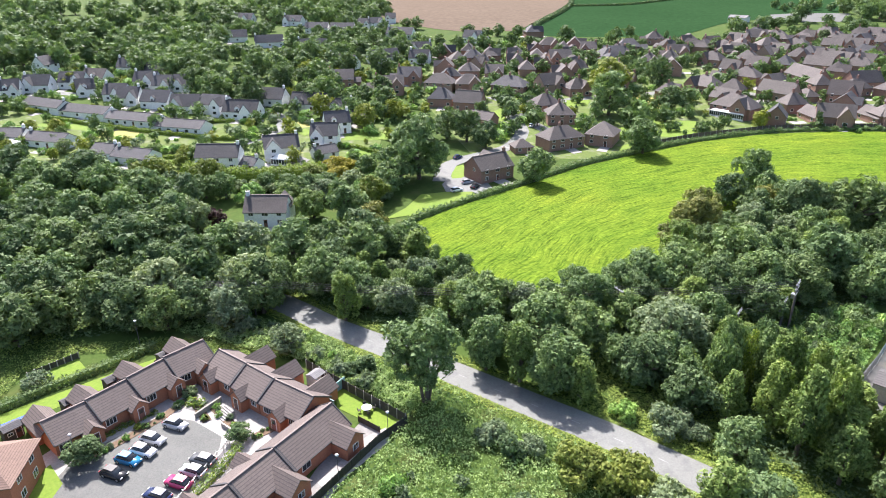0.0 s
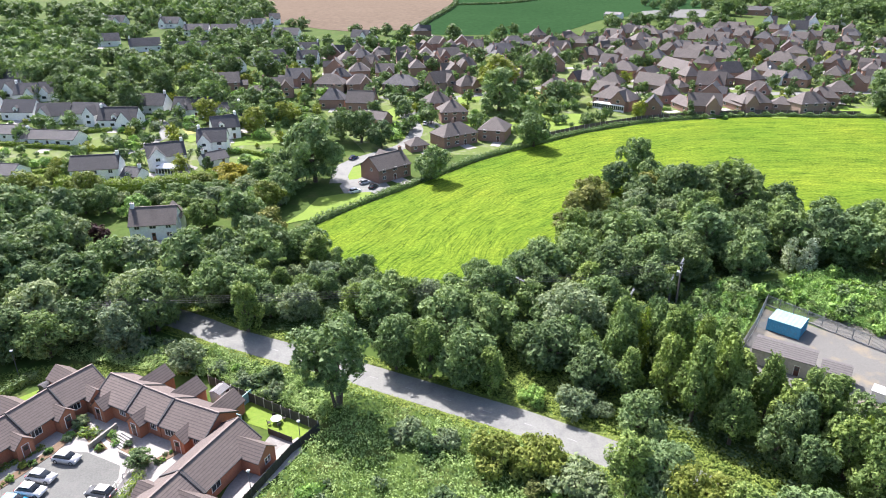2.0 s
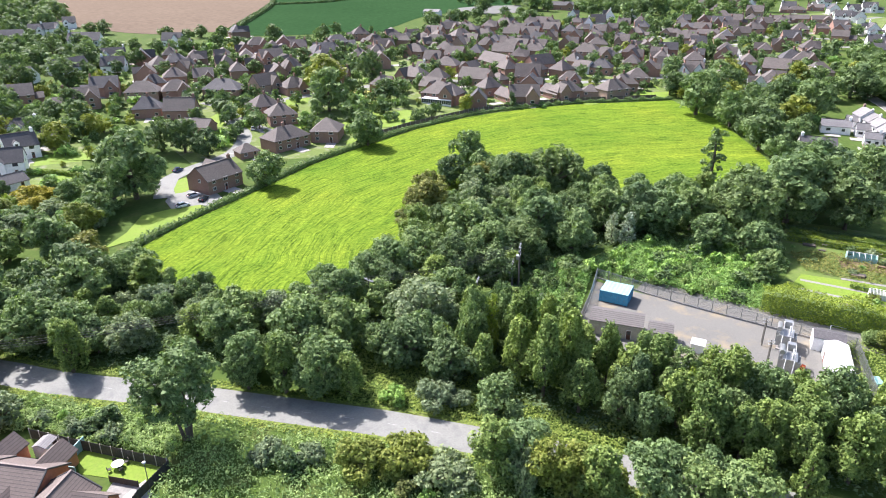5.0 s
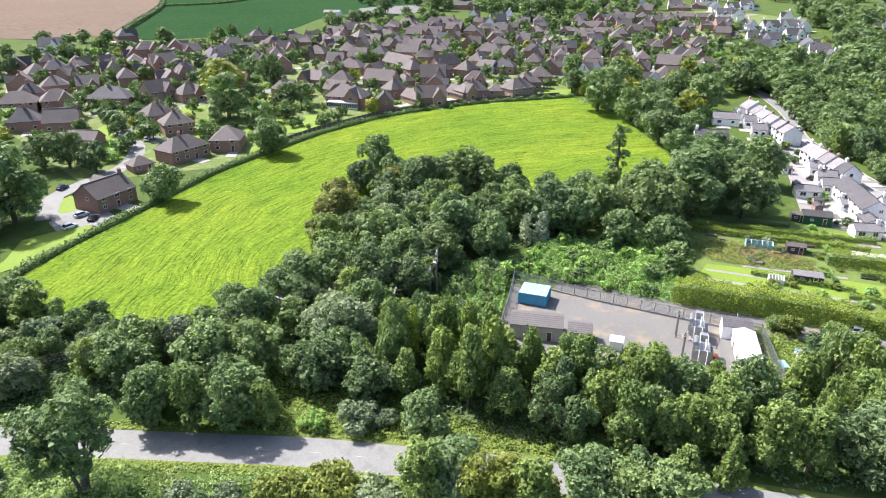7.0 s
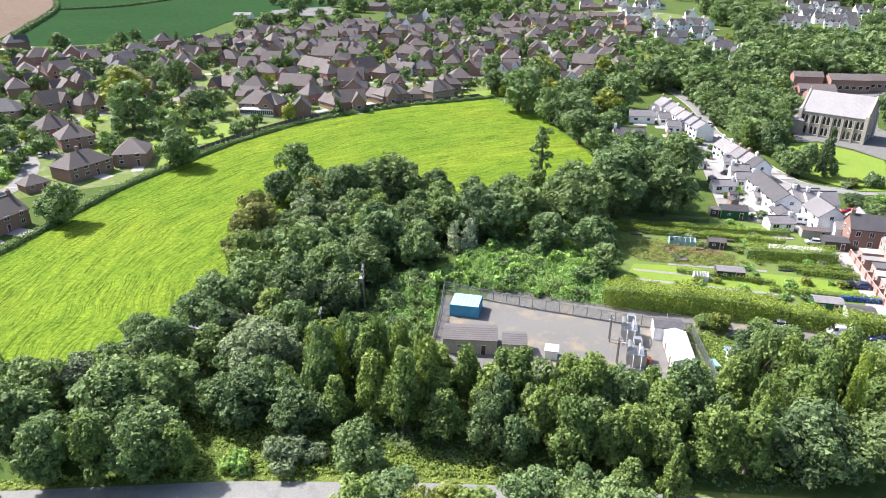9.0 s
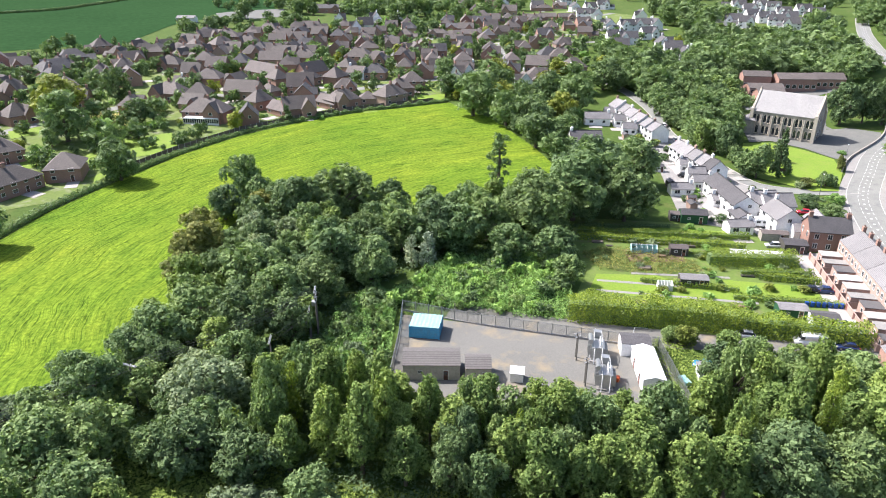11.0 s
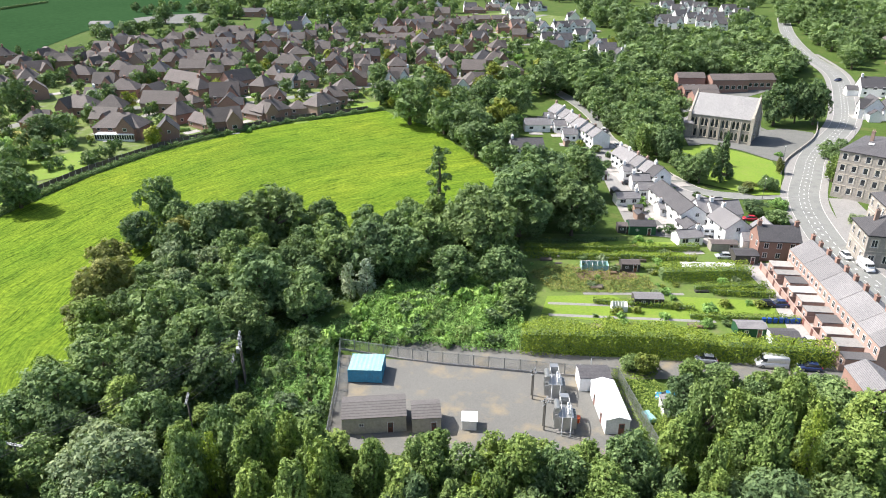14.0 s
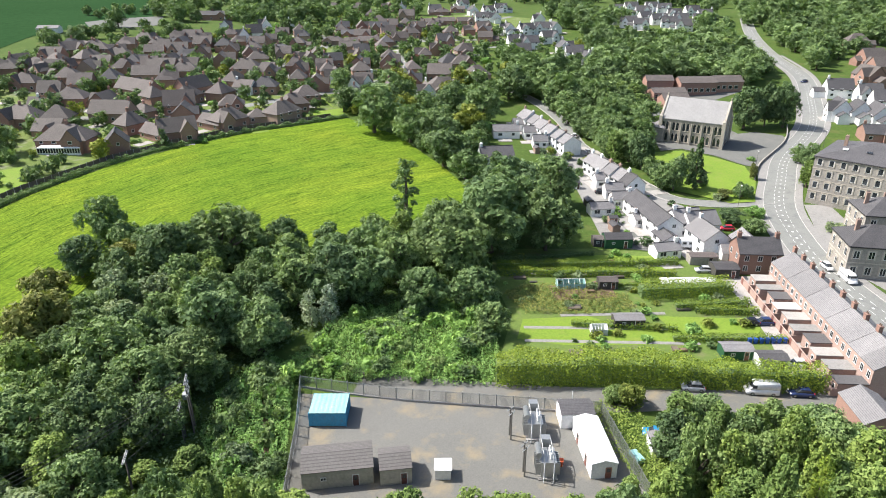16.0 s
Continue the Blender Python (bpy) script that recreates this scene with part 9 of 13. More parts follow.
FAR += [
    (-164.5, 377.6, 7.3, 13.8, "m"),
    (-203, 466.3, 7.2, 13.7, "m"),
    (-147.7, 340.7, 7.2, 13.7, "d"),
    (-142.2, 331.2, 2.3, 4.3, "y"),
    (-139.4, 324.7, 5.4, 10.3, "d"),
    (-150.7, 351.1, 2.3, 4.3, "m"),
    (-180.6, 422.1, 7.4, 14, "d"),
    (-137.8, 322.6, 3.6, 7, "y"),
    (-132.2, 310.3, 7.2, 13.7, "d"),
    (-221.8, 520.7, 5.1, 9.7, "m"),
    (-140.9, 332.7, 6.2, 11.7, "d"),
    (-161.7, 385.6, 5.1, 9.6, "d"),
    (-152.1, 363.9, 5.7, 10.9, "m"),
    (-246.3, 589.6, 5.9, 11.4, "d"),
    (-182.8, 439, 7.6, 14.4, "m"),
    (-254.6, 613.8, 5.7, 11, "m"),
    (-235.3, 573, 5.9, 11.4, "d"),
    (-177.1, 432.4, 4.1, 7.7, "m"),
]
FAR += [
    (-168.8, 413.5, 6.5, 12.4, "d"),
    (-225.7, 553, 7.5, 14.3, "d"),
    (-162.9, 400.8, 4.6, 8.9, "d"),
    (-182.9, 450.6, 6.5, 12.4, "d"),
    (-139.6, 344.7, 6.6, 12.7, "d"),
    (-150.8, 372.5, 3.6, 6.9, "d"),
    (-119.7, 295.7, 7.4, 14.1, "m"),
    (-145, 359.2, 6.7, 12.7, "m"),
    (-130.6, 324.7, 5.4, 10.2, "d"),
    (-197.6, 492.6, 7.5, 14.4, "d"),
    (-134.6, 336.9, 5.8, 11.1, "d"),
    (-200.6, 502.8, 5.1, 9.7, "d"),
    (-120.6, 303.8, 3.7, 6.8, "l"),
    (-174.4, 439.5, 6.7, 12.8, "d"),
    (-149.2, 376.6, 7.6, 14.6, "m"),
    (-202.5, 511.2, 7.6, 14.4, "d"),
    (-153.5, 389, 6.5, 12.4, "d"),
    (-160.2, 407.5, 6.1, 11.6, "d"),
]
FAR += [
    (-234, 597.8, 5.6, 10.7, "d"),
    (-167.3, 429.1, 5.9, 11.4, "d"),
    (-148.8, 382.4, 5.1, 9.6, "d"),
    (-172.4, 444.6, 4.2, 8.1, "d"),
    (-211.5, 546.9, 6.8, 13, "d"),
    (-201.4, 521.8, 5.2, 9.8, "d"),
    (-122.6, 318, 7.6, 14.5, "m"),
    (-137.2, 356.2, 7.6, 14.4, "d"),
    (-222.6, 579.8, 6.9, 13.2, "d"),
    (-180.2, 474.5, 5, 9.5, "d"),
    (-167, 440.2, 7, 13.4, "m"),
    (-185.6, 489.9, 5.1, 9.7, "d"),
    (-146, 388.5, 4.4, 8.3, "m"),
    (-227.2, 607.3, 5.6, 10.7, "d"),
    (-209.6, 562.6, 6.1, 11.6, "d"),
    (-216.7, 589.4, 6.7, 12.8, "m"),
    (-230.1, 626.1, 6.4, 12.2, "d"),
    (-189.4, 515.8, 7.6, 14.5, "d"),
]
FAR += [
    (-204.6, 560.4, 5.7, 11, "d"),
    (-175.3, 482.2, 4.3, 8.2, "m"),
    (-143.7, 399.7, 4.6, 8.8, "d"),
    (-183.4, 512.5, 4.7, 9, "d"),
    (-179.3, 506.6, 3.5, 6.6, "d"),
    (-217.2, 614.2, 5.1, 9.7, "d"),
    (-181.8, 518.3, 3, 5.6, "d"),
    (-112.7, 322.4, 6.6, 12.6, "d"),
    (-174.1, 503.7, 5, 9.5, "m"),
    (-139.8, 404.5, 4.3, 8.2, "d"),
    (-205.1, 595.4, 5.3, 10, "m"),
    (-170.8, 495.9, 4, 7.5, "m"),
    (-99, 288.9, 7.6, 14.5, "d"),
    (-134.9, 401.5, 3.2, 6.1, "d"),
    (-205.9, 615.5, 5.5, 10.5, "m"),
    (-192.5, 575.5, 6.2, 11.7, "d"),
    (-170.3, 509.3, 3.9, 7.3, "d"),
    (-121.7, 365.6, 7, 13.5, "d"),
]
FAR += [
    (-116.1, 349.1, 7.7, 14.6, "m"),
    (-217.3, 658.2, 6.9, 13.3, "m"),
    (-194.7, 591.8, 6.8, 13.1, "m"),
    (-160, 487.1, 5, 9.4, "m"),
    (-193.5, 596.1, 6.1, 11.6, "m"),
    (-162.6, 501.1, 4.2, 8, "d"),
    (-150.8, 476.5, 5.4, 10.2, "d"),
    (-201.4, 649.6, 5.2, 9.9, "m"),
    (-157.9, 512, 3.9, 7.4, "d"),
    (-190.3, 618.5, 6.9, 13.2, "d"),
    (-150.6, 490.6, 4.2, 8, "d"),
    (-174.6, 570, 5.9, 11.2, "m"),
    (-194, 638.1, 5.2, 9.9, "m"),
    (-172.1, 566.7, 6.7, 12.8, "d"),
    (-195.5, 646.8, 6.7, 12.8, "m"),
    (-152, 506.7, 3.5, 6.7, "d"),
    (-167.4, 558.9, 7.2, 13.6, "d"),
    (-107.1, 357.6, 6.4, 12.2, "m"),
]
FAR += [
    (-195.9, 660, 5.6, 10.7, "d"),
    (-173.8, 587.6, 5.6, 10.6, "m"),
    (-95.4, 326, 6.8, 13.1, "d"),
    (-111.6, 381.9, 5.7, 10.9, "d"),
    (-159.1, 547.3, 6.3, 11.9, "m"),
    (-99.7, 346.3, 4.8, 9.3, "d"),
    (-95.8, 336.9, 5.9, 11.4, "d"),
    (-186.6, 663.7, 5.7, 11, "m"),
    (-184.1, 659.2, 5.6, 10.6, "d"),
    (-109.8, 393.9, 3.9, 7.3, "d"),
    (-155.1, 557.4, 5.1, 9.6, "m"),
    (-111.7, 401.9, 3.4, 6.5, "d"),
    (-175.2, 634.1, 6.8, 12.9, "d"),
    (-156, 569, 6.7, 12.8, "m"),
    (-131.2, 483.6, 3.5, 6.7, "d"),
    (-116.7, 430.9, 5.4, 10.3, "d"),
    (-121, 448.5, 4.1, 7.8, "d"),
    (-122.8, 455.5, 5.1, 9.6, "d"),
]
FAR += [
    (-173.8, 649.3, 5.2, 9.9, "d"),
    (-176.5, 664, 6.1, 11.6, "m"),
    (-148, 560.3, 6.4, 12.2, "d"),
    (-112.5, 428, 3.2, 6.1, "d"),
    (-70.9, 269.8, 2.6, 3.3, "e"),
    (-119.4, 454.7, 4.4, 8.5, "d"),
    (-110.6, 421.3, 3.9, 7.3, "m"),
    (-156.6, 597.4, 5.3, 10, "m"),
    (-79.1, 305.9, 4.5, 8.6, "d"),
    (-127.2, 492.4, 3.7, 7.1, "d"),
    (-92.7, 359.6, 5.2, 9.8, "d"),
    (-85.4, 331.6, 5.1, 9.6, "d"),
    (-102.2, 400.3, 5.4, 10.3, "m"),
    (-96.4, 378.6, 5.1, 9.6, "d"),
    (-143.7, 572.4, 6.3, 12, "m"),
    (-153.6, 616.6, 6.6, 12.6, "m"),
    (-88.2, 354.1, 5, 9.4, "y"),
    (-114.4, 461.3, 3.3, 6.4, "d"),
]
FAR += [
    (-142, 586.2, 7.2, 13.6, "m"),
    (-157.8, 651.8, 6.5, 12.5, "m"),
    (-106.4, 441.3, 3.4, 6.6, "d"),
    (-94.5, 393.8, 7, 13.5, "m"),
    (-103.3, 434.8, 4.5, 8.7, "d"),
    (-106.5, 448.6, 4.3, 8.2, "d"),
    (-65.2, 276.6, 5.4, 10.3, "y"),
    (-98.8, 419.4, 4.2, 8.1, "d"),
    (-67.9, 288.3, 3.5, 6.8, "d"),
    (-127.3, 547.1, 6.1, 11.6, "m"),
    (-113.7, 489.7, 3.6, 7, "m"),
    (-79.2, 341.8, 4.1, 7.8, "d"),
    (-130.2, 564.5, 5.3, 10, "d"),
    (-107.2, 465.9, 5.4, 10.4, "d"),
    (-85.8, 373.8, 3.5, 6.6, "d"),
    (-77.6, 338.2, 6.6, 12.7, "m"),
    (-67.3, 293.9, 7.3, 13.8, "m"),
    (-69.1, 304.4, 5.4, 10.3, "m"),
]
FAR += [
    (-103.5, 456.2, 4.4, 8.3, "d"),
    (-147.8, 657.5, 6.7, 12.9, "m"),
    (-70.5, 314.8, 6.5, 12.3, "d"),
    (-145.3, 649.1, 5.3, 10, "d"),
    (-73.6, 330.1, 5.2, 9.8, "m"),
    (-134.2, 602.3, 6.7, 12.7, "m"),
    (-100.1, 450.8, 4.5, 8.5, "d"),
    (-97.6, 447.2, 5.2, 9.9, "m"),
    (-91.1, 418.1, 5, 9.4, "d"),
    (-89.4, 412.2, 4.1, 7.7, "m"),
    (-124.1, 573.1, 7.2, 13.6, "m"),
    (-138.7, 641.7, 6.7, 12.7, "m"),
    (-117.5, 550.8, 6.5, 12.5, "m"),
    (-123.8, 582.3, 7.2, 13.6, "d"),
    (-66.8, 315.7, 4.5, 8.7, "m"),
    (-126.4, 602.5, 6.7, 12.7, "m"),
    (-78.6, 378, 5.4, 10.3, "d"),
    (-118.1, 568.5, 6.6, 12.7, "m"),
]
FAR += [
    (-76.4, 369.2, 4.2, 7.9, "m"),
    (-95.5, 468, 5.2, 10, "d"),
    (-83.4, 421.7, 6.3, 12, "d"),
    (-90.7, 459.6, 4.5, 8.7, "d"),
    (-117.9, 598.5, 5.9, 11.4, "m"),
    (-125.7, 638.3, 7.2, 13.6, "m"),
    (-57.2, 291.1, 4.6, 8.8, "d"),
    (-51.6, 263.1, 4.1, 7.7, "m"),
    (-83, 425.9, 5, 9.4, "d"),
    (-117.7, 606.5, 5.6, 10.7, "d"),
    (-75.6, 391.5, 7, 13.4, "m"),
    (-114.9, 601.5, 6.5, 12.5, "d"),
    (-70, 366.9, 5.7, 10.9, "d"),
    (-85.8, 449.8, 3.5, 6.7, "d"),
    (-117, 615.6, 5.2, 9.9, "d"),
    (-97.4, 514.8, 6.9, 13.2, "d"),
    (-52.4, 277.1, 4.7, 8.9, "m"),
    (-121.8, 645.7, 6.8, 13, "d"),
]
FAR += [
    (-102.8, 545.6, 5.9, 11.3, "d"),
    (-69.8, 371.6, 4, 7.5, "m"),
    (-87.1, 468.8, 5, 9.5, "d"),
    (-84.7, 458.8, 4.5, 8.7, "d"),
    (-81.4, 441, 3.9, 7.4, "d"),
    (-104.4, 572, 6.6, 12.6, "d"),
    (-121.4, 673.7, 5.2, 9.9, "m"),
    (-106.9, 596.6, 5.2, 9.8, "d"),
    (-49.9, 287.2, 3.3, 6.3, "m"),
    (-69.5, 400.6, 3, 5.6, "d"),
    (-100.8, 586.7, 5.7, 11, "d"),
    (-58.4, 341.8, 3.4, 6.5, "y"),
    (-81.5, 477.8, 4.8, 9.3, "d"),
    (-108.1, 635.9, 6.4, 12.2, "d"),
    (-86.6, 511.4, 3.5, 6.7, "d"),
    (-90.6, 535.4, 5.9, 11.4, "d"),
    (-70, 414.1, 5.1, 9.6, "d"),
    (-50.7, 300.5, 4.8, 9.2, "d"),
]
FAR += [
    (-71.5, 425.9, 5.1, 9.6, "d"),
    (-43.7, 260.9, 5.3, 10.1, "y"),
    (-107.8, 647.8, 5.9, 11.4, "m"),
    (-75.7, 456, 4.7, 9, "d"),
    (-90.8, 548.8, 5.6, 10.8, "d"),
    (-93.3, 564.4, 6.3, 12.1, "m"),
    (-69.4, 420, 5.8, 11, "d"),
    (-43.3, 266, 3.2, 3.9, "b"),
    (-71.6, 442.2, 4.5, 8.7, "d"),
    (-79, 490, 3.4, 6.5, "m"),
    (-110.4, 686.5, 6.6, 12.6, "d"),
    (-94.9, 590.8, 5.6, 10.8, "m"),
    (-103.8, 655.5, 5.1, 9.6, "m"),
    (-100.7, 653.6, 7, 13.4, "d"),
    (-42.6, 276.6, 4.1, 7.8, "m"),
    (-85.9, 568.7, 7, 13.4, "m"),
    (-68.3, 458, 4.7, 9.1, "d"),
    (-93.9, 630.7, 5.5, 10.6, "m"),
]
FAR += [
    (-71.6, 481.6, 4.6, 8.8, "d"),
    (-82, 554.1, 7.2, 13.6, "d"),
    (-60.9, 412.1, 3.6, 6.9, "d"),
    (-93.6, 641.7, 5.5, 10.5, "m"),
    (-58.9, 404.9, 4.4, 8.4, "m"),
    (-88.7, 618.8, 5.2, 9.8, "m"),
    (-65.4, 464.5, 3.5, 6.6, "d"),
    (-44.6, 318.9, 5.1, 9.6, "d"),
    (-50.6, 362.3, 7.4, 14.1, "d"),
    (-55.5, 398, 4.5, 8.7, "m"),
    (-62.8, 451.4, 3.6, 6.9, "d"),
    (-60.9, 438.1, 3.2, 6, "d"),
    (-91.1, 657.5, 5.4, 10.3, "m"),
    (-84.8, 616.7, 6.7, 12.9, "d"),
    (-38.6, 292, 5.3, 10, "d"),
    (-65.8, 497.9, 5.1, 9.6, "d"),
    (-63, 489.2, 3.1, 5.8, "d"),
    (-38.2, 299.5, 4, 7.5, "y"),
]
FAR += [
    (-54.8, 430.9, 5, 9.5, "d"),
    (-80, 630.1, 5.1, 9.7, "m"),
    (-62.2, 493, 4, 7.5, "d"),
    (-72.8, 584.3, 5.5, 10.4, "d"),
    (-34.4, 276.1, 4.5, 8.6, "y"),
    (-50.3, 423.5, 4.8, 9.2, "d"),
    (-51.7, 438.8, 3.3, 6.3, "d"),
    (-58.1, 496.6, 2.9, 5.5, "d"),
    (-56, 478.8, 4.1, 7.8, "d"),
    (-47.4, 414, 5.1, 9.6, "d"),
    (-56.1, 495.8, 3.5, 6.7, "d"),
    (-51.6, 475.5, 3.5, 6.8, "m"),
    (-47.2, 435.1, 4.8, 9.1, "d"),
    (-48, 442.7, 5.1, 9.7, "m"),
    (-48.7, 452.7, 3.6, 6.9, "d"),
    (-48.6, 463.4, 3.4, 6.6, "m"),
    (-51.2, 495.7, 3, 5.7, "d"),
    (-41.6, 415.2, 4.8, 9.2, "d"),
]
FAR += [
    (-51, 521, 4.7, 8.9, "d"),
    (-41.1, 435, 3.2, 6.2, "m"),
    (-38, 408.5, 3.9, 7.4, "d"),
    (-37.1, 403, 4.2, 8, "d"),
    (-38.9, 442.2, 3.3, 6.3, "d"),
    (-44.9, 526.1, 4.8, 9.2, "d"),
    (-39.1, 462.7, 3.7, 7.2, "m"),
    (-30.4, 391.1, 3.4, 6.6, "d"),
    (-32.4, 445.3, 4.3, 8.2, "m"),
    (-29.6, 414.5, 4.1, 7.8, "m"),
    (-23.1, 451.6, 4.2, 7.9, "d"),
    (-20.7, 408.1, 4.8, 9.3, "d"),
    (-10, 251, 6.4, 12.2, "d"),
    (-9.7, 441.6, 4.6, 8.8, "d"),
    (-6.9, 374.6, 4.3, 8.1, "d"),
    (-2.3, 246.1, 6.3, 12, "d"),
    (-3.4, 483, 5.2, 10, "d"),
    (-2.4, 419.9, 3.9, 7.4, "d"),
]
FAR += [
    (-2.1, 451.2, 3.3, 6.4, "m"),
    (1.8, 405.4, 4.3, 8.2, "m"),
    (5.2, 437.4, 4.8, 9.3, "d"),
    (6.2, 451.5, 3.3, 6.3, "d"),
    (8.4, 475, 4.6, 8.8, "d"),
    (8.3, 369.7, 3.4, 6.4, "d"),
    (9.9, 343.5, 3.3, 6.4, "m"),
    (17, 498, 4.3, 8.1, "d"),
    (25.7, 467, 4.1, 7.7, "d"),
    (22.4, 377.2, 3.4, 6.6, "d"),
    (30.6, 487.5, 4.6, 8.8, "d"),
    (28.4, 416, 3.9, 7.4, "m"),
    (29.2, 390.6, 4.2, 7.9, "m"),
    (34.4, 436, 4.8, 9.1, "d"),
    (41.2, 445.6, 3.7, 7.2, "d"),
    (38.6, 370.8, 4.1, 7.7, "m"),
    (51.6, 413.1, 4.2, 8.1, "d"),
    (61.7, 465.9, 5.8, 11.1, "d"),
]
FAR += [
    (51.7, 371.6, 4.3, 8.3, "d"),
    (57.2, 398.5, 4.6, 8.8, "d"),
    (59.1, 390.1, 4, 7.5, "m"),
    (62.2, 400, 3.9, 7.3, "m"),
    (68.1, 396.9, 4.2, 8, "d"),
    (63.3, 317.4, 9.4, 17.9, "y"),
    (58.7, 285.7, 9.5, 18, "m"),
    (97, 471.8, 4.7, 9, "d"),
    (81, 377.1, 4.5, 8.6, "d"),
    (110, 487.9, 4.1, 7.8, "d"),
    (87.5, 385.5, 3.4, 6.4, "m"),
    (91.9, 400.6, 3.6, 6.8, "d"),
    (107.7, 439.5, 3.6, 6.9, "d"),
    (101.1, 396.4, 3.3, 6.4, "d"),
    (106.5, 405.5, 3.4, 6.6, "d"),
    (113.5, 420.1, 2.9, 5.5, "d"),
    (89.2, 323.2, 6.5, 17.6, "d"),
    (85.9, 294.1, 5.4, 10.2, "d"),
]
FAR += [
    (130.1, 441.4, 3.2, 6.2, "d"),
    (124.8, 415.2, 4.5, 8.6, "d"),
    (92.6, 293.6, 5.4, 10.2, "m"),
    (144.9, 421.2, 4, 7.6, "d"),
    (150.8, 432, 4.1, 7.8, "d"),
    (138.5, 395.5, 3.2, 6, "d"),
    (169.9, 466.9, 3.3, 6.4, "d"),
    (143.9, 394, 2.8, 5.2, "m"),
    (172.5, 455.2, 4.4, 8.4, "d"),
    (186, 488.1, 4.8, 9.2, "d"),
    (157.4, 403.8, 4.4, 8.4, "d"),
    (155.7, 391.9, 3.9, 7.3, "d"),
    (199.4, 488.5, 6.3, 12, "d"),
    (196.4, 471.6, 3.1, 5.9, "m"),
    (189.3, 441.2, 4.6, 8.7, "d"),
    (175.8, 398.8, 4, 7.5, "m"),
    (159.6, 361.3, 3.4, 6.6, "m"),
    (165, 370.3, 3, 5.7, "y"),
]
FAR += [
    (172.5, 384.8, 3.1, 5.9, "y"),
    (234.5, 521, 5.3, 10.2, "d"),
    (187.4, 404.6, 3.9, 7.4, "d"),
    (255.2, 550.9, 7.5, 14.3, "d"),
    (219.6, 472.3, 4.1, 7.7, "d"),
    (168, 358.7, 3.3, 6.3, "m"),
    (150.9, 316.8, 4.2, 8, "m"),
    (229.3, 458.3, 3.7, 7.1, "d"),
    (236, 469.4, 4.2, 8, "d"),
    (248, 486.3, 4.1, 7.7, "d"),
    (208, 399.9, 2.6, 5, "m"),
    (187.5, 356.5, 3, 5.8, "m"),
    (216, 364.2, 4.1, 7.8, "m"),
    (341.5, 537.2, 5, 9.4, "m"),
    (360.4, 559, 4.8, 9.2, "m"),
    (331.4, 499.7, 5.1, 9.7, "d"),
    (364.3, 548.5, 5.4, 10.2, "m"),
    (382.9, 568.4, 4.2, 8, "m"),
]
FAR += [
    (341.2, 503.6, 5.4, 10.3, "d"),
    (363.3, 507, 4, 7.5, "d"),
    (383.7, 529.9, 5.4, 10.3, "d"),
    (378.7, 519, 4.4, 8.4, "m"),
    (362.1, 492.3, 5.3, 10.1, "m"),
    (329.3, 443.5, 5.3, 10, "d"),
    (415.6, 556.5, 4.7, 8.9, "m"),
    (333.9, 432.8, 4.6, 8.9, "d"),
    (328, 418.7, 5, 9.5, "m"),
    (328.5, 411.3, 3.9, 7.4, "m"),
    (446.6, 545.7, 5.9, 11.4, "d"),
    (477.3, 566.8, 5.3, 10, "d"),
    (412.2, 488.2, 5.1, 9.7, "m"),
    (236.9, 279.3, 5.7, 10.9, "m"),
    (214.4, 252, 5.9, 11.3, "d"),
    (465.7, 547, 6.3, 11.9, "d"),
    (462.7, 539.2, 6.2, 11.7, "d"),
    (423, 486.6, 6.5, 12.5, "m"),
]
FAR += [
    (481.3, 552.2, 5, 9.5, "m"),
    (223.2, 254.9, 4.5, 8.7, "d"),
    (219.9, 249.2, 3.5, 6.7, "d"),
    (386.5, 437.7, 6.1, 11.7, "m"),
    (393.1, 443.1, 4.5, 8.6, "d"),
    (410.9, 462.5, 6.4, 12.1, "m"),
    (231.4, 255.9, 4.2, 8.1, "d"),
    (464.7, 508, 6.3, 12.1, "d"),
    (434, 473.5, 6.2, 11.7, "d"),
    (202.7, 220.4, 9.5, 18.2, "m"),
    (405.1, 427.8, 6.5, 12.3, "m"),
    (491, 517, 5.2, 9.9, "m"),
    (243.7, 256.2, 3.5, 6.6, "m"),
    (252, 262, 5.8, 11.1, "m"),
    (432.4, 447.7, 5.8, 11.2, "d"),
    (230.8, 236.4, 3.4, 6.6, "d"),
    (229.8, 234.1, 8.2, 15.7, "d"),
    (262, 265, 5.5, 10.4, "y"),
]
FAR += [
    (465.1, 466.8, 5, 9.5, "m"),
    (242.8, 241.5, 4.3, 8.1, "y"),
    (224.7, 223.4, 5.9, 11.4, "y"),
    (503.4, 499.1, 5.6, 10.7, "d"),
    (203.7, 201.6, 7.3, 13.9, "m"),
    (258.6, 255.6, 4.6, 8.8, "y"),
    (250.2, 247.2, 4, 7.6, "d"),
    (208.2, 203.2, 2.9, 5.5, "m"),
    (527.6, 513.4, 5.3, 10.1, "m"),
    (452.5, 435.8, 5.4, 10.4, "m"),
    (199.2, 191.5, 3.7, 7.1, "d"),
    (497.4, 474.8, 4.8, 9.3, "d"),
    (206.3, 196, 4.7, 9, "m"),
    (231.4, 219.5, 4.8, 9.2, "m"),
    (477.6, 451.6, 6.2, 11.8, "m"),
    (245.4, 230.7, 4, 7.5, "m"),
    (210.2, 197.1, 4.5, 8.5, "d"),
    (196.2, 182.2, 5.1, 9.7, "m"),
]
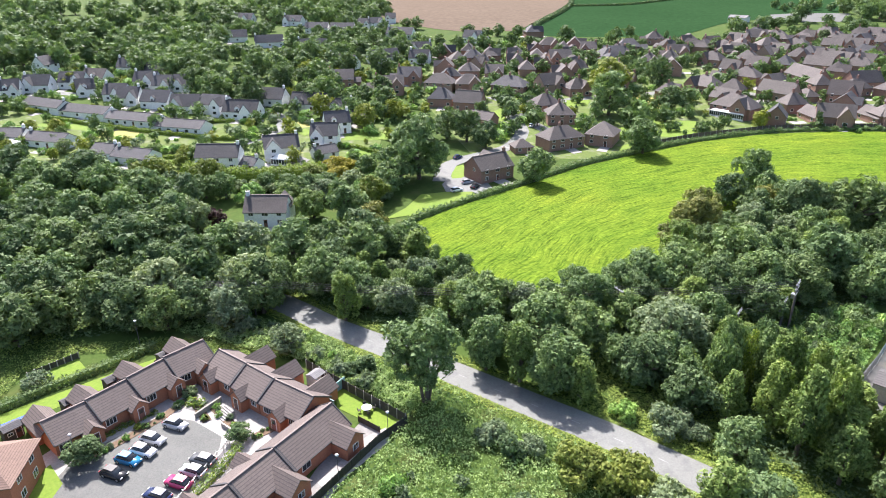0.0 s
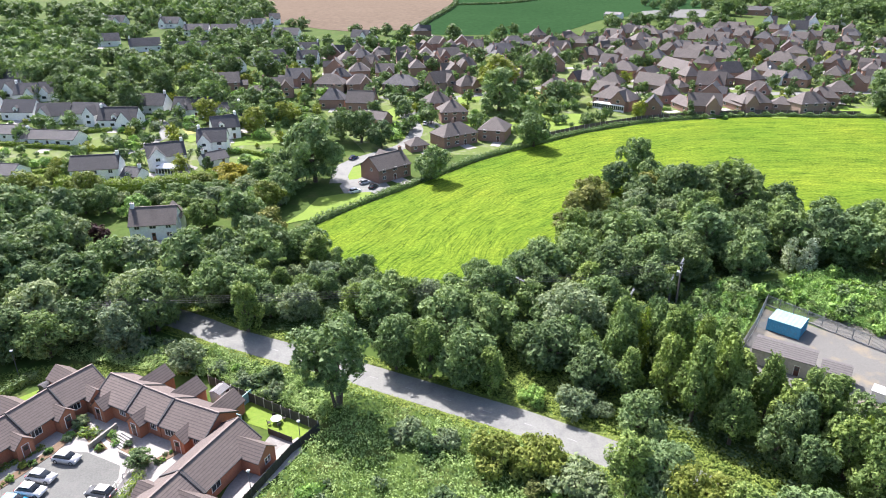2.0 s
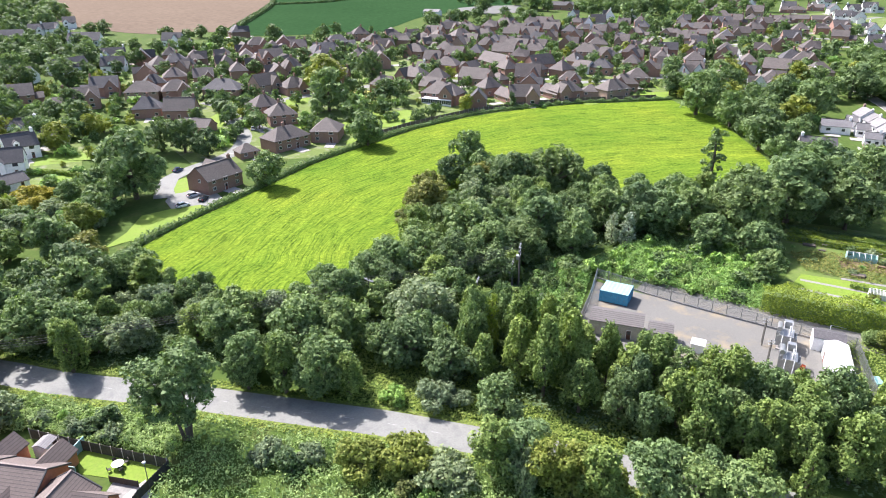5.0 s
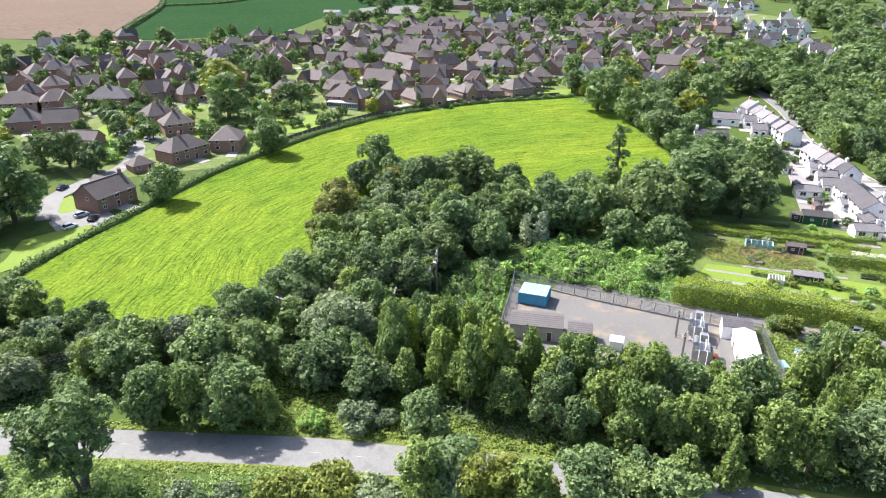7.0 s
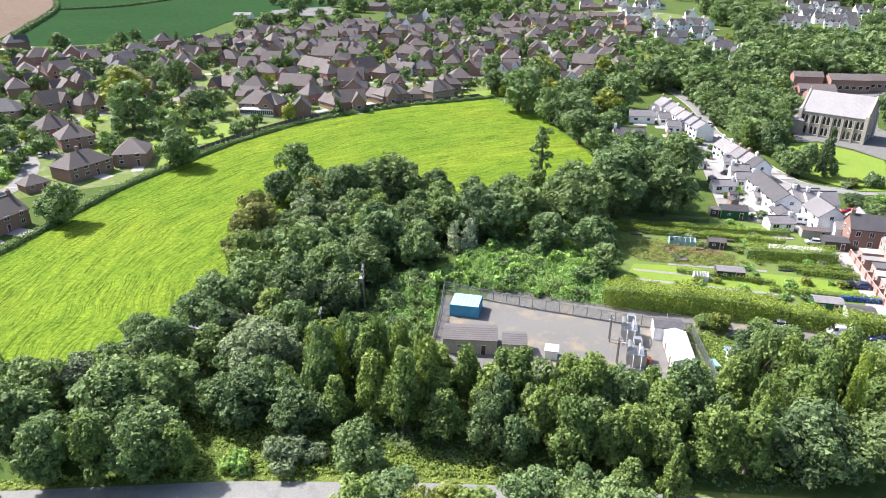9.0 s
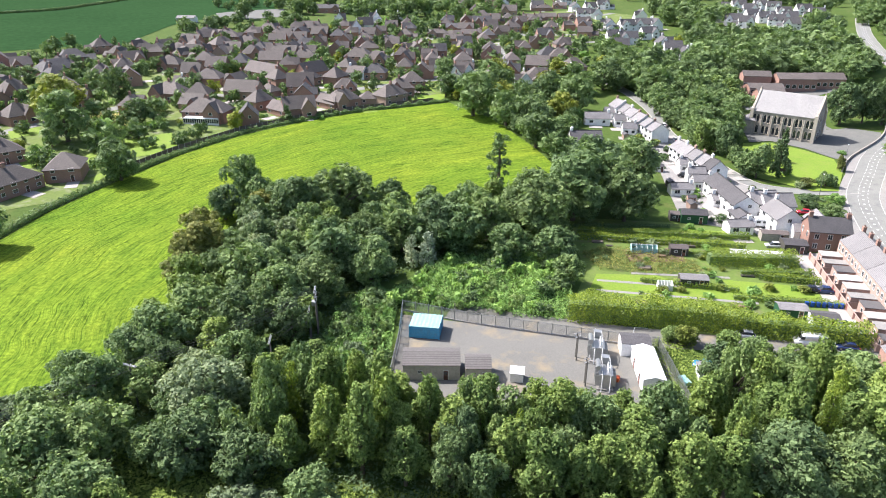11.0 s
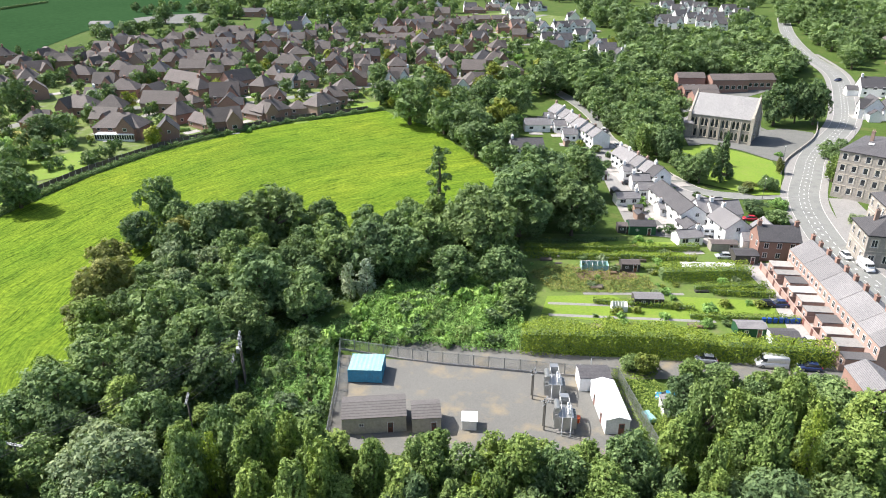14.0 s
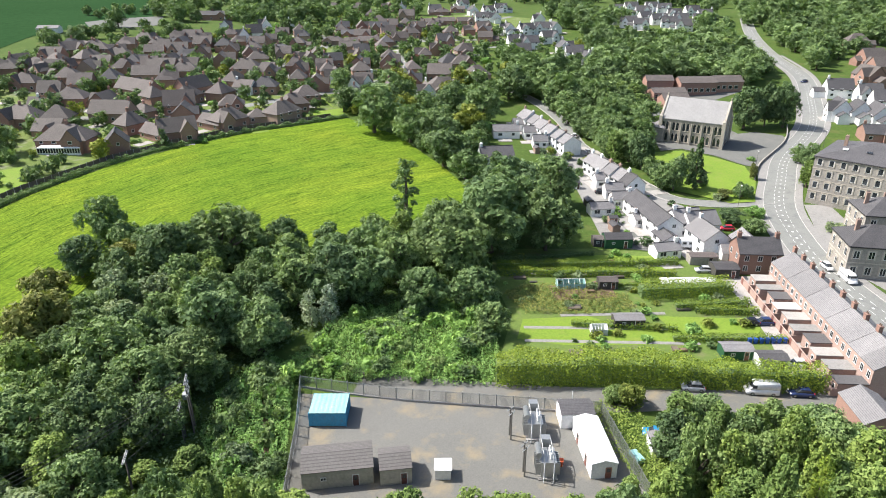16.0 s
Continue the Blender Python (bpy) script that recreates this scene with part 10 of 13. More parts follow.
FAR += [
    (224, 206.4, 4.6, 8.8, "m"),
    (206, 189.7, 7.2, 13.6, "d"),
    (239.3, 219.8, 4, 7.6, "m"),
    (201.9, 184.1, 4.5, 5.6, "e"),
    (191.3, 174, 6.6, 12.6, "d"),
    (228.1, 206.6, 4.6, 8.8, "m"),
    (221.1, 199.4, 4.1, 7.9, "m"),
    (239.8, 215, 5.6, 10.6, "d"),
    (258.9, 230.6, 5.1, 9.6, "y"),
    (219.5, 194.9, 4, 7.6, "d"),
    (215.3, 190.1, 4.2, 8, "m"),
    (248.8, 218.8, 6.7, 12.7, "d"),
    (190, 166.8, 3, 5.7, "m"),
    (203.4, 178.1, 3.6, 7, "m"),
    (246.9, 215.4, 5.5, 10.5, "m"),
    (198.5, 172.8, 5.2, 9.9, "m"),
    (197.8, 170.5, 3.6, 7, "d"),
    (187, 161.1, 4.8, 9.3, "m"),
]
FAR += [
    (246.3, 211.9, 4.1, 7.7, "d"),
    (279.6, 238.6, 6.1, 11.5, "y"),
    (239.1, 203, 4.3, 8.3, "m"),
    (258.3, 218.2, 4.1, 7.7, "m"),
    (228.3, 192.3, 5.9, 11.4, "y"),
    (208.1, 174, 4.8, 9.2, "m"),
    (243.1, 202.5, 4.8, 9.2, "m"),
    (203.5, 169.4, 3.2, 3.9, "e"),
    (191.4, 158.4, 3.9, 7.3, "m"),
    (226.8, 186.6, 3.6, 6.9, "m"),
    (283.8, 232.1, 5.6, 10.7, "m"),
    (265.6, 216.9, 5.2, 10, "m"),
    (222.5, 181.1, 2.9, 5.4, "d"),
    (242.8, 196.7, 8, 15.2, "m"),
    (259.1, 209.2, 5.3, 10.1, "d"),
    (234, 188.3, 4.3, 5.3, "e"),
    (272.2, 214.7, 5.4, 10.2, "m"),
    (197.4, 155.2, 4, 7.6, "d"),
]
FAR += [
    (202.7, 158.2, 3.3, 4, "e"),
    (283.6, 212.8, 7.8, 14.9, "d"),
    (344.2, 255.3, 6.3, 12, "m"),
    (302.8, 223.1, 5.9, 11.4, "m"),
    (326.3, 239.1, 5.5, 10.5, "d"),
    (311.7, 228, 4.6, 8.8, "m"),
    (335.6, 243.4, 6.1, 11.6, "d"),
    (317.3, 228.8, 6.1, 11.5, "m"),
    (287.1, 206.8, 5.7, 10.9, "d"),
    (341.4, 244.9, 5.7, 10.9, "d"),
    (346.9, 248.7, 4.6, 8.7, "m"),
    (324.2, 231.6, 5.2, 9.9, "m"),
    (295.1, 209.7, 5.5, 10.4, "m"),
    (334.1, 236.6, 4.5, 8.6, "m"),
    (312, 220.7, 8.4, 16.1, "m"),
    (301.5, 212.3, 5.3, 10.1, "d"),
    (329.8, 225.2, 4.8, 9.3, "d"),
    (294, 199.8, 8.5, 16.2, "m"),
]
FAR += [
    (296.9, 201.4, 5.2, 9.9, "m"),
    (316.4, 214.5, 5.5, 10.5, "m"),
    (307.5, 208.3, 6.1, 11.5, "d"),
    (322.9, 216.3, 5, 9.4, "d"),
    (342.4, 228.3, 4.4, 8.4, "m"),
    (319.3, 210.2, 8.5, 16.1, "d"),
    (335.4, 220.6, 6.3, 12, "m"),
    (536, 349.6, 6.8, 13, "d"),
    (287.2, 185.8, 8.1, 15.6, "m"),
    (561.9, 360.6, 8.7, 16.7, "d"),
    (300.7, 191.7, 5.1, 9.7, "m"),
    (317.3, 202, 5.8, 11.1, "m"),
    (332.8, 211.1, 5.1, 9.6, "m"),
    (285.2, 180.7, 3.6, 6.9, "m"),
    (483.2, 305.7, 7.9, 15.1, "m"),
    (352.3, 222.2, 4.4, 8.5, "m"),
    (553.5, 346.7, 6.8, 13, "m"),
    (345.6, 216.1, 4.8, 9.2, "m"),
]
FAR += [
    (500.2, 311, 6.9, 13.3, "m"),
    (340.8, 210.7, 4.3, 8.2, "d"),
    (297.7, 183.8, 6.2, 11.8, "m"),
    (358.8, 220.6, 4.6, 8.7, "d"),
    (316.2, 193.7, 6.2, 11.8, "m"),
    (289.1, 176.6, 5.8, 11.1, "m"),
    (547.5, 334.1, 8.6, 16.5, "d"),
    (486.6, 294.9, 6.8, 13, "d"),
    (310.7, 187.1, 5.5, 10.5, "d"),
    (306.6, 184.3, 7.9, 15, "d"),
    (499.8, 299.8, 7.7, 14.8, "d"),
    (479.1, 286.6, 7.8, 14.8, "d"),
    (324.4, 193.8, 4.6, 8.7, "m"),
    (263, 156.9, 4.5, 8.7, "m"),
    (278.1, 165.7, 3.5, 6.7, "m"),
    (297.8, 177.3, 5.4, 10.4, "m"),
    (336, 199.5, 6.3, 12, "m"),
    (458.3, 271, 6.7, 12.8, "d"),
]
FAR += [
    (529.3, 311.8, 8.1, 15.5, "m"),
    (356, 209.1, 5.3, 10, "m"),
    (297.7, 173, 7.6, 14.5, "m"),
    (398.6, 231.6, 5.1, 9.7, "d"),
    (320.8, 186.2, 4.4, 8.5, "d"),
    (331.1, 192.1, 4.6, 8.8, "d"),
    (406.3, 235.6, 6.7, 12.7, "d"),
    (496.1, 286, 7.9, 15.1, "d"),
    (363, 209.1, 6.3, 12, "m"),
    (344.6, 198.4, 5.3, 10.1, "d"),
    (290.8, 167.3, 5.7, 10.8, "m"),
    (338.4, 194.5, 7, 13.4, "m"),
    (388.5, 223.1, 5, 9.5, "m"),
    (459.6, 263.9, 5.4, 10.2, "m"),
    (349, 200.1, 5.5, 10.5, "m"),
    (282.1, 161.2, 3, 5.6, "m"),
    (261.5, 149.2, 4.2, 8.1, "d"),
    (432.6, 246.8, 6.7, 12.9, "d"),
]
FAR += [
    (415.8, 237.2, 6.7, 12.9, "d"),
    (268.1, 152.8, 3.2, 6.1, "m"),
    (302.7, 172.5, 5.8, 11.1, "d"),
    (445.6, 253.8, 6.5, 12.4, "m"),
    (253.4, 144.3, 2.9, 5.5, "d"),
    (479.9, 272.2, 8.4, 16, "m"),
    (273, 154.8, 6.9, 13.2, "m"),
    (259.5, 146.3, 3.5, 6.6, "y"),
    (374, 210.8, 6.7, 12.7, "m"),
    (335.4, 188, 5.1, 9.7, "d"),
    (493.4, 275.7, 7.5, 14.3, "d"),
    (341.2, 190.2, 4.8, 9.3, "d"),
    (508.6, 283.5, 7, 13.4, "d"),
    (289.4, 161.2, 5.7, 10.9, "m"),
    (286.4, 159.3, 5, 9.5, "m"),
    (344.7, 191.5, 6.7, 12.8, "m"),
    (258.7, 143.6, 6.5, 12.4, "m"),
    (277, 153.7, 5.8, 11.1, "m"),
]
FAR += [
    (422.6, 233.8, 6.3, 12, "d"),
    (404, 223.4, 5.8, 11.2, "d"),
    (443, 244.8, 6.3, 11.9, "m"),
    (250.3, 137.9, 3.5, 6.8, "y"),
    (284.3, 156.6, 4.3, 8.3, "m"),
    (255.9, 140.9, 6.1, 11.5, "d"),
    (331.7, 182.3, 4.5, 8.7, "m"),
    (326.2, 178.8, 5, 9.4, "m"),
    (436.7, 239.3, 5.2, 9.9, "m"),
    (537.4, 293.8, 6.7, 12.9, "m"),
    (390.9, 212.4, 6.6, 12.6, "m"),
    (282.3, 153.1, 2.9, 5.5, "d"),
    (357.1, 193.5, 6.6, 12.7, "m"),
    (299, 161.9, 5.5, 10.5, "d"),
    (410.8, 222.2, 5.6, 10.6, "m"),
    (379.8, 205, 5.3, 10.2, "d"),
    (263, 141.9, 4.6, 8.8, "m"),
    (242.2, 129.9, 6.1, 11.5, "m"),
]
FAR += [
    (249, 133.5, 5.2, 10, "d"),
    (278.7, 149.4, 3.3, 6.2, "d"),
    (370.5, 198, 5.9, 11.2, "d"),
    (289.7, 154.2, 5.5, 10.6, "m"),
    (521.2, 277, 7.5, 14.2, "m"),
    (281.8, 148.4, 4, 7.6, "m"),
    (364.3, 191.6, 5.8, 11, "d"),
    (431, 226.2, 7.2, 13.6, "d"),
    (244.5, 127.9, 3.4, 6.9, "m"),
    (348.2, 181.6, 5.7, 10.8, "d"),
    (269.6, 140.4, 5.9, 11.3, "m"),
    (280.2, 145.8, 5.3, 10, "m"),
    (285.4, 148.1, 5, 9.5, "m"),
    (275.8, 142.6, 3.1, 6, "y"),
    (260, 134.4, 5.7, 11, "m"),
    (255.8, 131.6, 4.2, 7.9, "d"),
    (375.4, 193.1, 5.4, 10.3, "m"),
    (355, 182.2, 6.9, 13.2, "m"),
]
FAR += [
    (404.2, 206.6, 6.3, 12, "m"),
    (233.9, 118.6, 3, 6.1, "m"),
    (288.6, 146.2, 5.7, 10.9, "m"),
    (386.9, 195.9, 5.2, 9.8, "d"),
    (368.2, 185.9, 5.4, 10.2, "m"),
    (417.8, 210.8, 6.1, 11.5, "d"),
    (433.8, 214.1, 5.4, 10.4, "d"),
    (442.3, 217.8, 6.8, 12.9, "d"),
    (222.9, 109, 3.8, 7.7, "m"),
    (360.9, 175.6, 7, 13.5, "m"),
    (389.9, 189.5, 7, 13.4, "m"),
    (410, 199, 5.2, 9.9, "d"),
    (401.3, 190.2, 5.7, 10.8, "m"),
    (386.7, 181.5, 5, 9.5, "m"),
    (373.3, 174.4, 5.6, 10.7, "m"),
    (416.2, 193.9, 7, 13.5, "m"),
    (444.6, 207, 6.5, 12.4, "m"),
    (434.5, 202, 6.4, 12.1, "d"),
]
FAR += [
    (380, 175.3, 6.7, 12.8, "d"),
    (240, 110, 2.9, 7.5, "h"),
    (405.8, 185.2, 6.5, 12.4, "d"),
    (395.8, 180, 6.9, 13.1, "d"),
    (440, 198.2, 5.6, 10.7, "d"),
    (369.9, 166.2, 6.8, 13.1, "d"),
    (427.4, 190.1, 6.8, 13, "m"),
    (245.9, 109.1, 3.1, 8.2, "h"),
    (462.3, 203.9, 6.1, 11.5, "m"),
    (421.3, 183.6, 5, 9.5, "m"),
    (410.2, 177.6, 6.7, 12.8, "d"),
    (396.2, 170.9, 5.6, 10.7, "m"),
    (438.9, 188.7, 5.1, 9.7, "d"),
    (234.4, 100.6, 1.8, 2.3, "e"),
    (403.4, 171.7, 5.1, 9.6, "d"),
    (450.5, 191.5, 5.4, 10.2, "m"),
    (378.8, 160.6, 5.8, 11.2, "m"),
    (429.9, 182.1, 7, 13.3, "m"),
]
FAR += [
    (372.8, 157.6, 5.7, 10.9, "m"),
    (419.9, 176.4, 5, 9.5, "m"),
    (390.5, 162.3, 5.5, 10.4, "m"),
    (413.9, 169.9, 5.8, 11.2, "d"),
    (466.1, 190.6, 6.4, 12.2, "d"),
    (439.1, 179.2, 5, 9.5, "m"),
    (224.5, 91.3, 2.1, 2.7, "b"),
    (472.7, 191.3, 6.2, 11.7, "m"),
    (429.9, 173.9, 6.6, 12.7, "m"),
    (457.8, 184.8, 5.5, 10.4, "m"),
    (388.9, 155.9, 5.6, 10.7, "d"),
    (398.2, 156.9, 5.6, 10.8, "d"),
    (377.1, 147.5, 5.5, 10.6, "m"),
    (415.5, 161.4, 6.4, 12.2, "d"),
    (477.6, 185.5, 6.4, 12.2, "d"),
    (393.2, 149.5, 5.3, 10.1, "d"),
    (458.2, 173.3, 6.7, 12.7, "m"),
    (386.2, 145.9, 5.6, 10.7, "m"),
]
FAR += [
    (233.6, 88, 2.5, 3.5, "e"),
    (472.4, 177.2, 6.2, 11.8, "m"),
    (378.5, 139.8, 6.7, 12.7, "m"),
    (422.4, 154.4, 5.3, 10, "m"),
    (400, 145.8, 6.4, 12.2, "m"),
    (373.9, 134.9, 7, 13.5, "m"),
    (417.4, 150.1, 5.4, 10.4, "m"),
    (441.1, 158.5, 6.6, 12.6, "d"),
    (271.3, 96.5, 1.6, 1.9, "e"),
    (386.1, 136.7, 6.8, 13, "m"),
    (724.8, 256.6, 6.1, 11.5, "m"),
    (652.5, 227.6, 7, 13.5, "m"),
    (591, 206.1, 6.2, 11.7, "d"),
    (411.4, 142.3, 6.4, 12.1, "d"),
    (575.9, 198.8, 6.5, 12.3, "m"),

]
FAR += [
    (399, 136.8, 6.7, 12.7, "d"),
    (609, 208.6, 6.9, 13.2, "m"),
    (675.3, 226.1, 5.2, 9.9, "m"),
    (601.6, 198.4, 5.6, 10.8, "d"),
    (590.1, 193.1, 6.6, 12.6, "m"),
    (636.2, 207.7, 5.1, 9.7, "m"),
    (535.7, 170.8, 5.4, 10.2, "m"),
    (599, 190.5, 5.7, 10.9, "m"),
    (630.7, 199, 6.5, 12.4, "d"),
    (757.9, 239.1, 5.1, 9.6, "d"),
    (559.3, 175.6, 5.4, 10.3, "d"),
    (588.5, 183.7, 5.2, 10, "d"),
    (662.4, 205.7, 6.3, 12, "m"),
    (698.6, 216.7, 6.8, 13, "m"),
    (497.8, 152, 6.2, 11.7, "m"),
]
FAR += [
    (506.1, 154.2, 7.5, 14.2, "m"),
    (579.7, 172.3, 5.2, 9.8, "d"),
    (525.2, 154.8, 5.5, 10.5, "d"),
    (277.7, 81.8, 3.7, 6.6, "m"),
    (669, 196.6, 7, 13.3, "m"),
    (554.8, 162.1, 7.6, 14.4, "d"),
    (478, 138.7, 5.7, 11, "d"),
    (545.4, 157.8, 6.3, 12, "d"),
    (486.3, 140.1, 7.6, 14.6, "m"),
    (751.2, 214.9, 5.3, 10, "m"),
    (534.5, 152.9, 6.9, 13.2, "d"),
    (502.1, 141.7, 5.1, 9.7, "d"),
    (690.4, 193, 5.7, 11, "m"),
    (566.6, 158.1, 6.6, 12.6, "m"),
    (583.5, 162, 6.3, 11.9, "m"),
    (598.4, 163.9, 7, 13.4, "d"),
    (698.3, 191, 7.4, 14.1, "m"),
    (454.5, 123.6, 7.3, 13.9, "d"),
]
FAR += [
    (752.3, 204.4, 5.2, 9.9, "d"),
    (557, 151, 6.4, 12.2, "d"),
    (762.3, 205.9, 5.1, 9.7, "d"),
    (542, 145.8, 5.4, 10.3, "d"),
    (430.3, 115.1, 6.3, 11.9, "m"),
    (443.7, 118.6, 6.3, 12, "m"),
    (717.9, 191, 7.3, 13.9, "m"),
    (642.3, 169.7, 6.9, 13.3, "d"),
    (465.7, 122.5, 6.7, 12.8, "m"),
    (683.1, 178.6, 5.5, 10.4, "m"),
    (532.5, 138.4, 6.9, 13.3, "d"),
    (612.7, 158.8, 6.4, 12.3, "m"),
    (710, 182.9, 5.4, 10.3, "m"),
    (644.6, 161.9, 7.5, 14.3, "m"),
    (570.1, 142.8, 6.8, 13, "d"),
    (608.2, 152, 6.1, 11.5, "m"),
    (521.5, 125.8, 6.1, 11.6, "d"),
    (547.4, 130.2, 6.9, 13.3, "m"),
]
FAR += [
    (566.5, 134.2, 6.6, 12.5, "m"),
    (529.6, 124.8, 5.6, 10.7, "m"),
    (620.7, 145.9, 6.3, 11.9, "m"),
    (577.5, 133.7, 5.5, 10.5, "m"),
    (674.1, 154, 6.2, 11.7, "m"),
    (744.3, 169.7, 5.3, 10.2, "m"),
    (663.8, 151.3, 5.6, 10.7, "m"),
    (588.7, 133.7, 5.5, 10.5, "m"),
    (635.7, 141.4, 7.3, 13.9, "d"),
    (604.9, 133, 5.3, 10.2, "m"),
    (668.8, 140.5, 5.6, 10.6, "d"),
    (580.6, 118.9, 6.4, 12.1, "d"),
    (551, 112.3, 7.7, 14.6, "m"),
    (631.6, 128.7, 6.7, 12.9, "d"),
    (765.2, 154.6, 5.7, 10.9, "d"),
    (542.7, 109.2, 5.3, 10.1, "m"),
    (663.1, 132.6, 5.2, 9.8, "m"),
    (527.5, 103.6, 7.4, 14.2, "d"),
]
FAR += [
    (608.7, 118.8, 5.7, 11, "m"),
    (641.9, 123.6, 5.4, 10.3, "m"),
    (599.5, 113.9, 6.8, 13, "m"),
    (686.7, 130.2, 7.3, 13.8, "m"),
]
# fuller canopy in the belt by the substation and in the woods
plant([
    (58.0, 89.7, 3.8, 7.5, "k"),
    (66.9, 65.3, 1.2, 8.1, "c"),
    (63.9, 66.5, 2.4, 7.1, "m"),
    (110.2, 42.8, 2.1, 5.8, "m"),
    (113.2, 43.8, 2.1, 5.8, "k"),
    (85.8, 42.5, 2.2, 9.9, "k"),
    (88.6, 44.1, 2.2, 10.5, "k"),
    (54.4, 95.4, 2.8, 8.1, "k"),
    (70.0, 63.2, 2.4, 9.5, "k"),
    (66.8, 62.4, 2.3, 9.0, "k"),
    (83.5, 47.7, 2.8, 8.2, "m"),
    (90.8, 41.5, 2.7, 7.4, "m"),
    (51.2, 98.5, 2.6, 6.6, "k"),
    (112.2, 40.3, 2.4, 9.3, "k"),
    (109.8, 37.7, 2.4, 7.6, "k"),
    (57.7, 84.9, 2.4, 7.6, "k"),
    (54.3, 84.1, 2.4, 8.6, "k"),
    (57, 62.2, 2.7, 7.5, "m"),
    (68.1, 138.2, 4.1, 8.9, "m"),
    (-19.3, 126, 3, 6.7, "k"),
    (99.9, 149.6, 4.1, 8.4, "m"),
    (84.2, 137.1, 3.9, 7.9, "m"),
    (90.4, 143.4, 3.1, 7.3, "m"),
    (114.1, 146.6, 3.1, 6.2, "m"),
])
plant([
    (47.1, 133, 4.4, 10.5, "m"),
    (22.4, 124.6, 3.5, 7, "m"),
    (48.6, 142.4, 4.7, 10.1, "k"),
    (85.8, 144.8, 4.5, 9.4, "d"),
    (-18.9, 143.7, 3.7, 7.4, "m"),
    (89.1, 151.9, 4, 8, "k"),
    (34.7, 116.8, 3.9, 8.6, "d"),
    (112.8, 156.4, 4.5, 9.6, "d"),
    (87, 176.1, 4.4, 9.9, "m"),
    (98.9, 174.8, 3.9, 7.9, "m"),
    (-24.8, 136.7, 5, 10.8, "m"),
    (103.5, 142.6, 4.8, 10.8, "m"),
    (142.3, 134.7, 3.8, 7.7, "m"),
    (63.3, 129.1, 4.2, 8.5, "m"),
    (120.4, 150.2, 3.8, 7.6, "m"),
    (-9.7, 124.8, 3, 6, "m"),
    (124, 145.4, 3.3, 6.5, "d"),
    (-24, 130.5, 3, 7, "k"),
])
plant([
    (85.2, 156.1, 4.2, 9.4, "m"),
    (61.9, 116.8, 3.2, 6.6, "k"),
    (7.9, 119.4, 3, 6.1, "m"),
    (67.2, 144.6, 3.9, 8.4, "d"),
    (64.8, 158.5, 3.5, 7, "m"),
    (-31.3, 136.5, 3.4, 8, "m"),
    (120.7, 134.1, 4.8, 11.5, "m"),
    (108, 151.4, 3.6, 8.2, "m"),
    (69.2, 129.5, 4.2, 9, "d"),
    (82.3, 151.1, 3.6, 8, "m"),
    (93, 138.7, 3.9, 9.2, "d"),
    (-1.4, 129.1, 2.5, 5, "d"),
    (53.3, 128.1, 3.7, 8.5, "d"),
    (-8.7, 139.5, 2.4, 4.9, "m"),
    (37.8, 130.3, 4.3, 8.6, "k"),
    (-13, 140.3, 3.7, 8.2, "k"),
    (127.1, 130.5, 3, 6.2, "d"),
    (73.9, 142.7, 3.2, 6.6, "m"),
])
plant([
    (131.2, 135.7, 4.6, 10.5, "k"),
    (0.3, 118.3, 3.5, 7.5, "d"),
    (91.3, 133.7, 3.7, 8.2, "d"),
    (15.4, 112.2, 4.4, 9.2, "m"),
    (56.2, 144.5, 4.2, 8.6, "d"),
    (43.4, 108.6, 4.6, 9.5, "m"),
    (113.8, 131.7, 3.7, 7.7, "d"),
    (93.8, 175.6, 3.1, 6.2, "m"),
    (-5.3, 132.2, 2.5, 5.1, "m"),
    (-14.9, 122.6, 3, 6.6, "m"),
    (-14.2, 145.5, 3.9, 8.4, "m"),
    (52.2, 138.2, 3.3, 6.6, "m"),
    (112.7, 139.2, 4.5, 9.8, "m"),
    (61.3, 147.9, 4.6, 9.4, "d"),
    (4.9, 115.1, 4.7, 9.4, "m"),
    (131, 141.6, 3.2, 7.3, "m"),
    (-1.8, 135.2, 2.5, 5, "m"),
    (43.6, 115.7, 4.4, 8.8, "k"),
])
plant([
    (85.2, 182.6, 4.7, 9.4, "m"),
    (90.8, 156.5, 3.5, 8.5, "k"),
    (-4.1, 114.9, 3.4, 7.5, "k"),
    (137.2, 134.8, 3.5, 7.2, "m"),
    (95.3, 145.6, 3.7, 7.4, "d"),
    (78.4, 140.9, 4.4, 8.9, "k"),
    (57.6, 115.1, 4.1, 8.3, "d"),
    (107, 155.9, 3.2, 7.3, "m"),
    (103.5, 170.4, 3.7, 7.6, "d"),
    (131, 146.7, 3.3, 7.6, "m"),
    (-136.7, 150.9, 4.8, 11.1, "m"),
    (-135.3, 160.9, 4.6, 9.2, "m"),
    (-142.4, 156.8, 4.8, 11, "m"),
    (-140.7, 167.2, 3.7, 8.6, "k"),
    (-120.1, 132.5, 3.6, 7.1, "k"),
    (-123.8, 155.4, 4, 8.5, "d"),
    (-127.2, 161.8, 5, 11.7, "k"),
    (-109.2, 121.1, 4.5, 8.9, "d"),
])
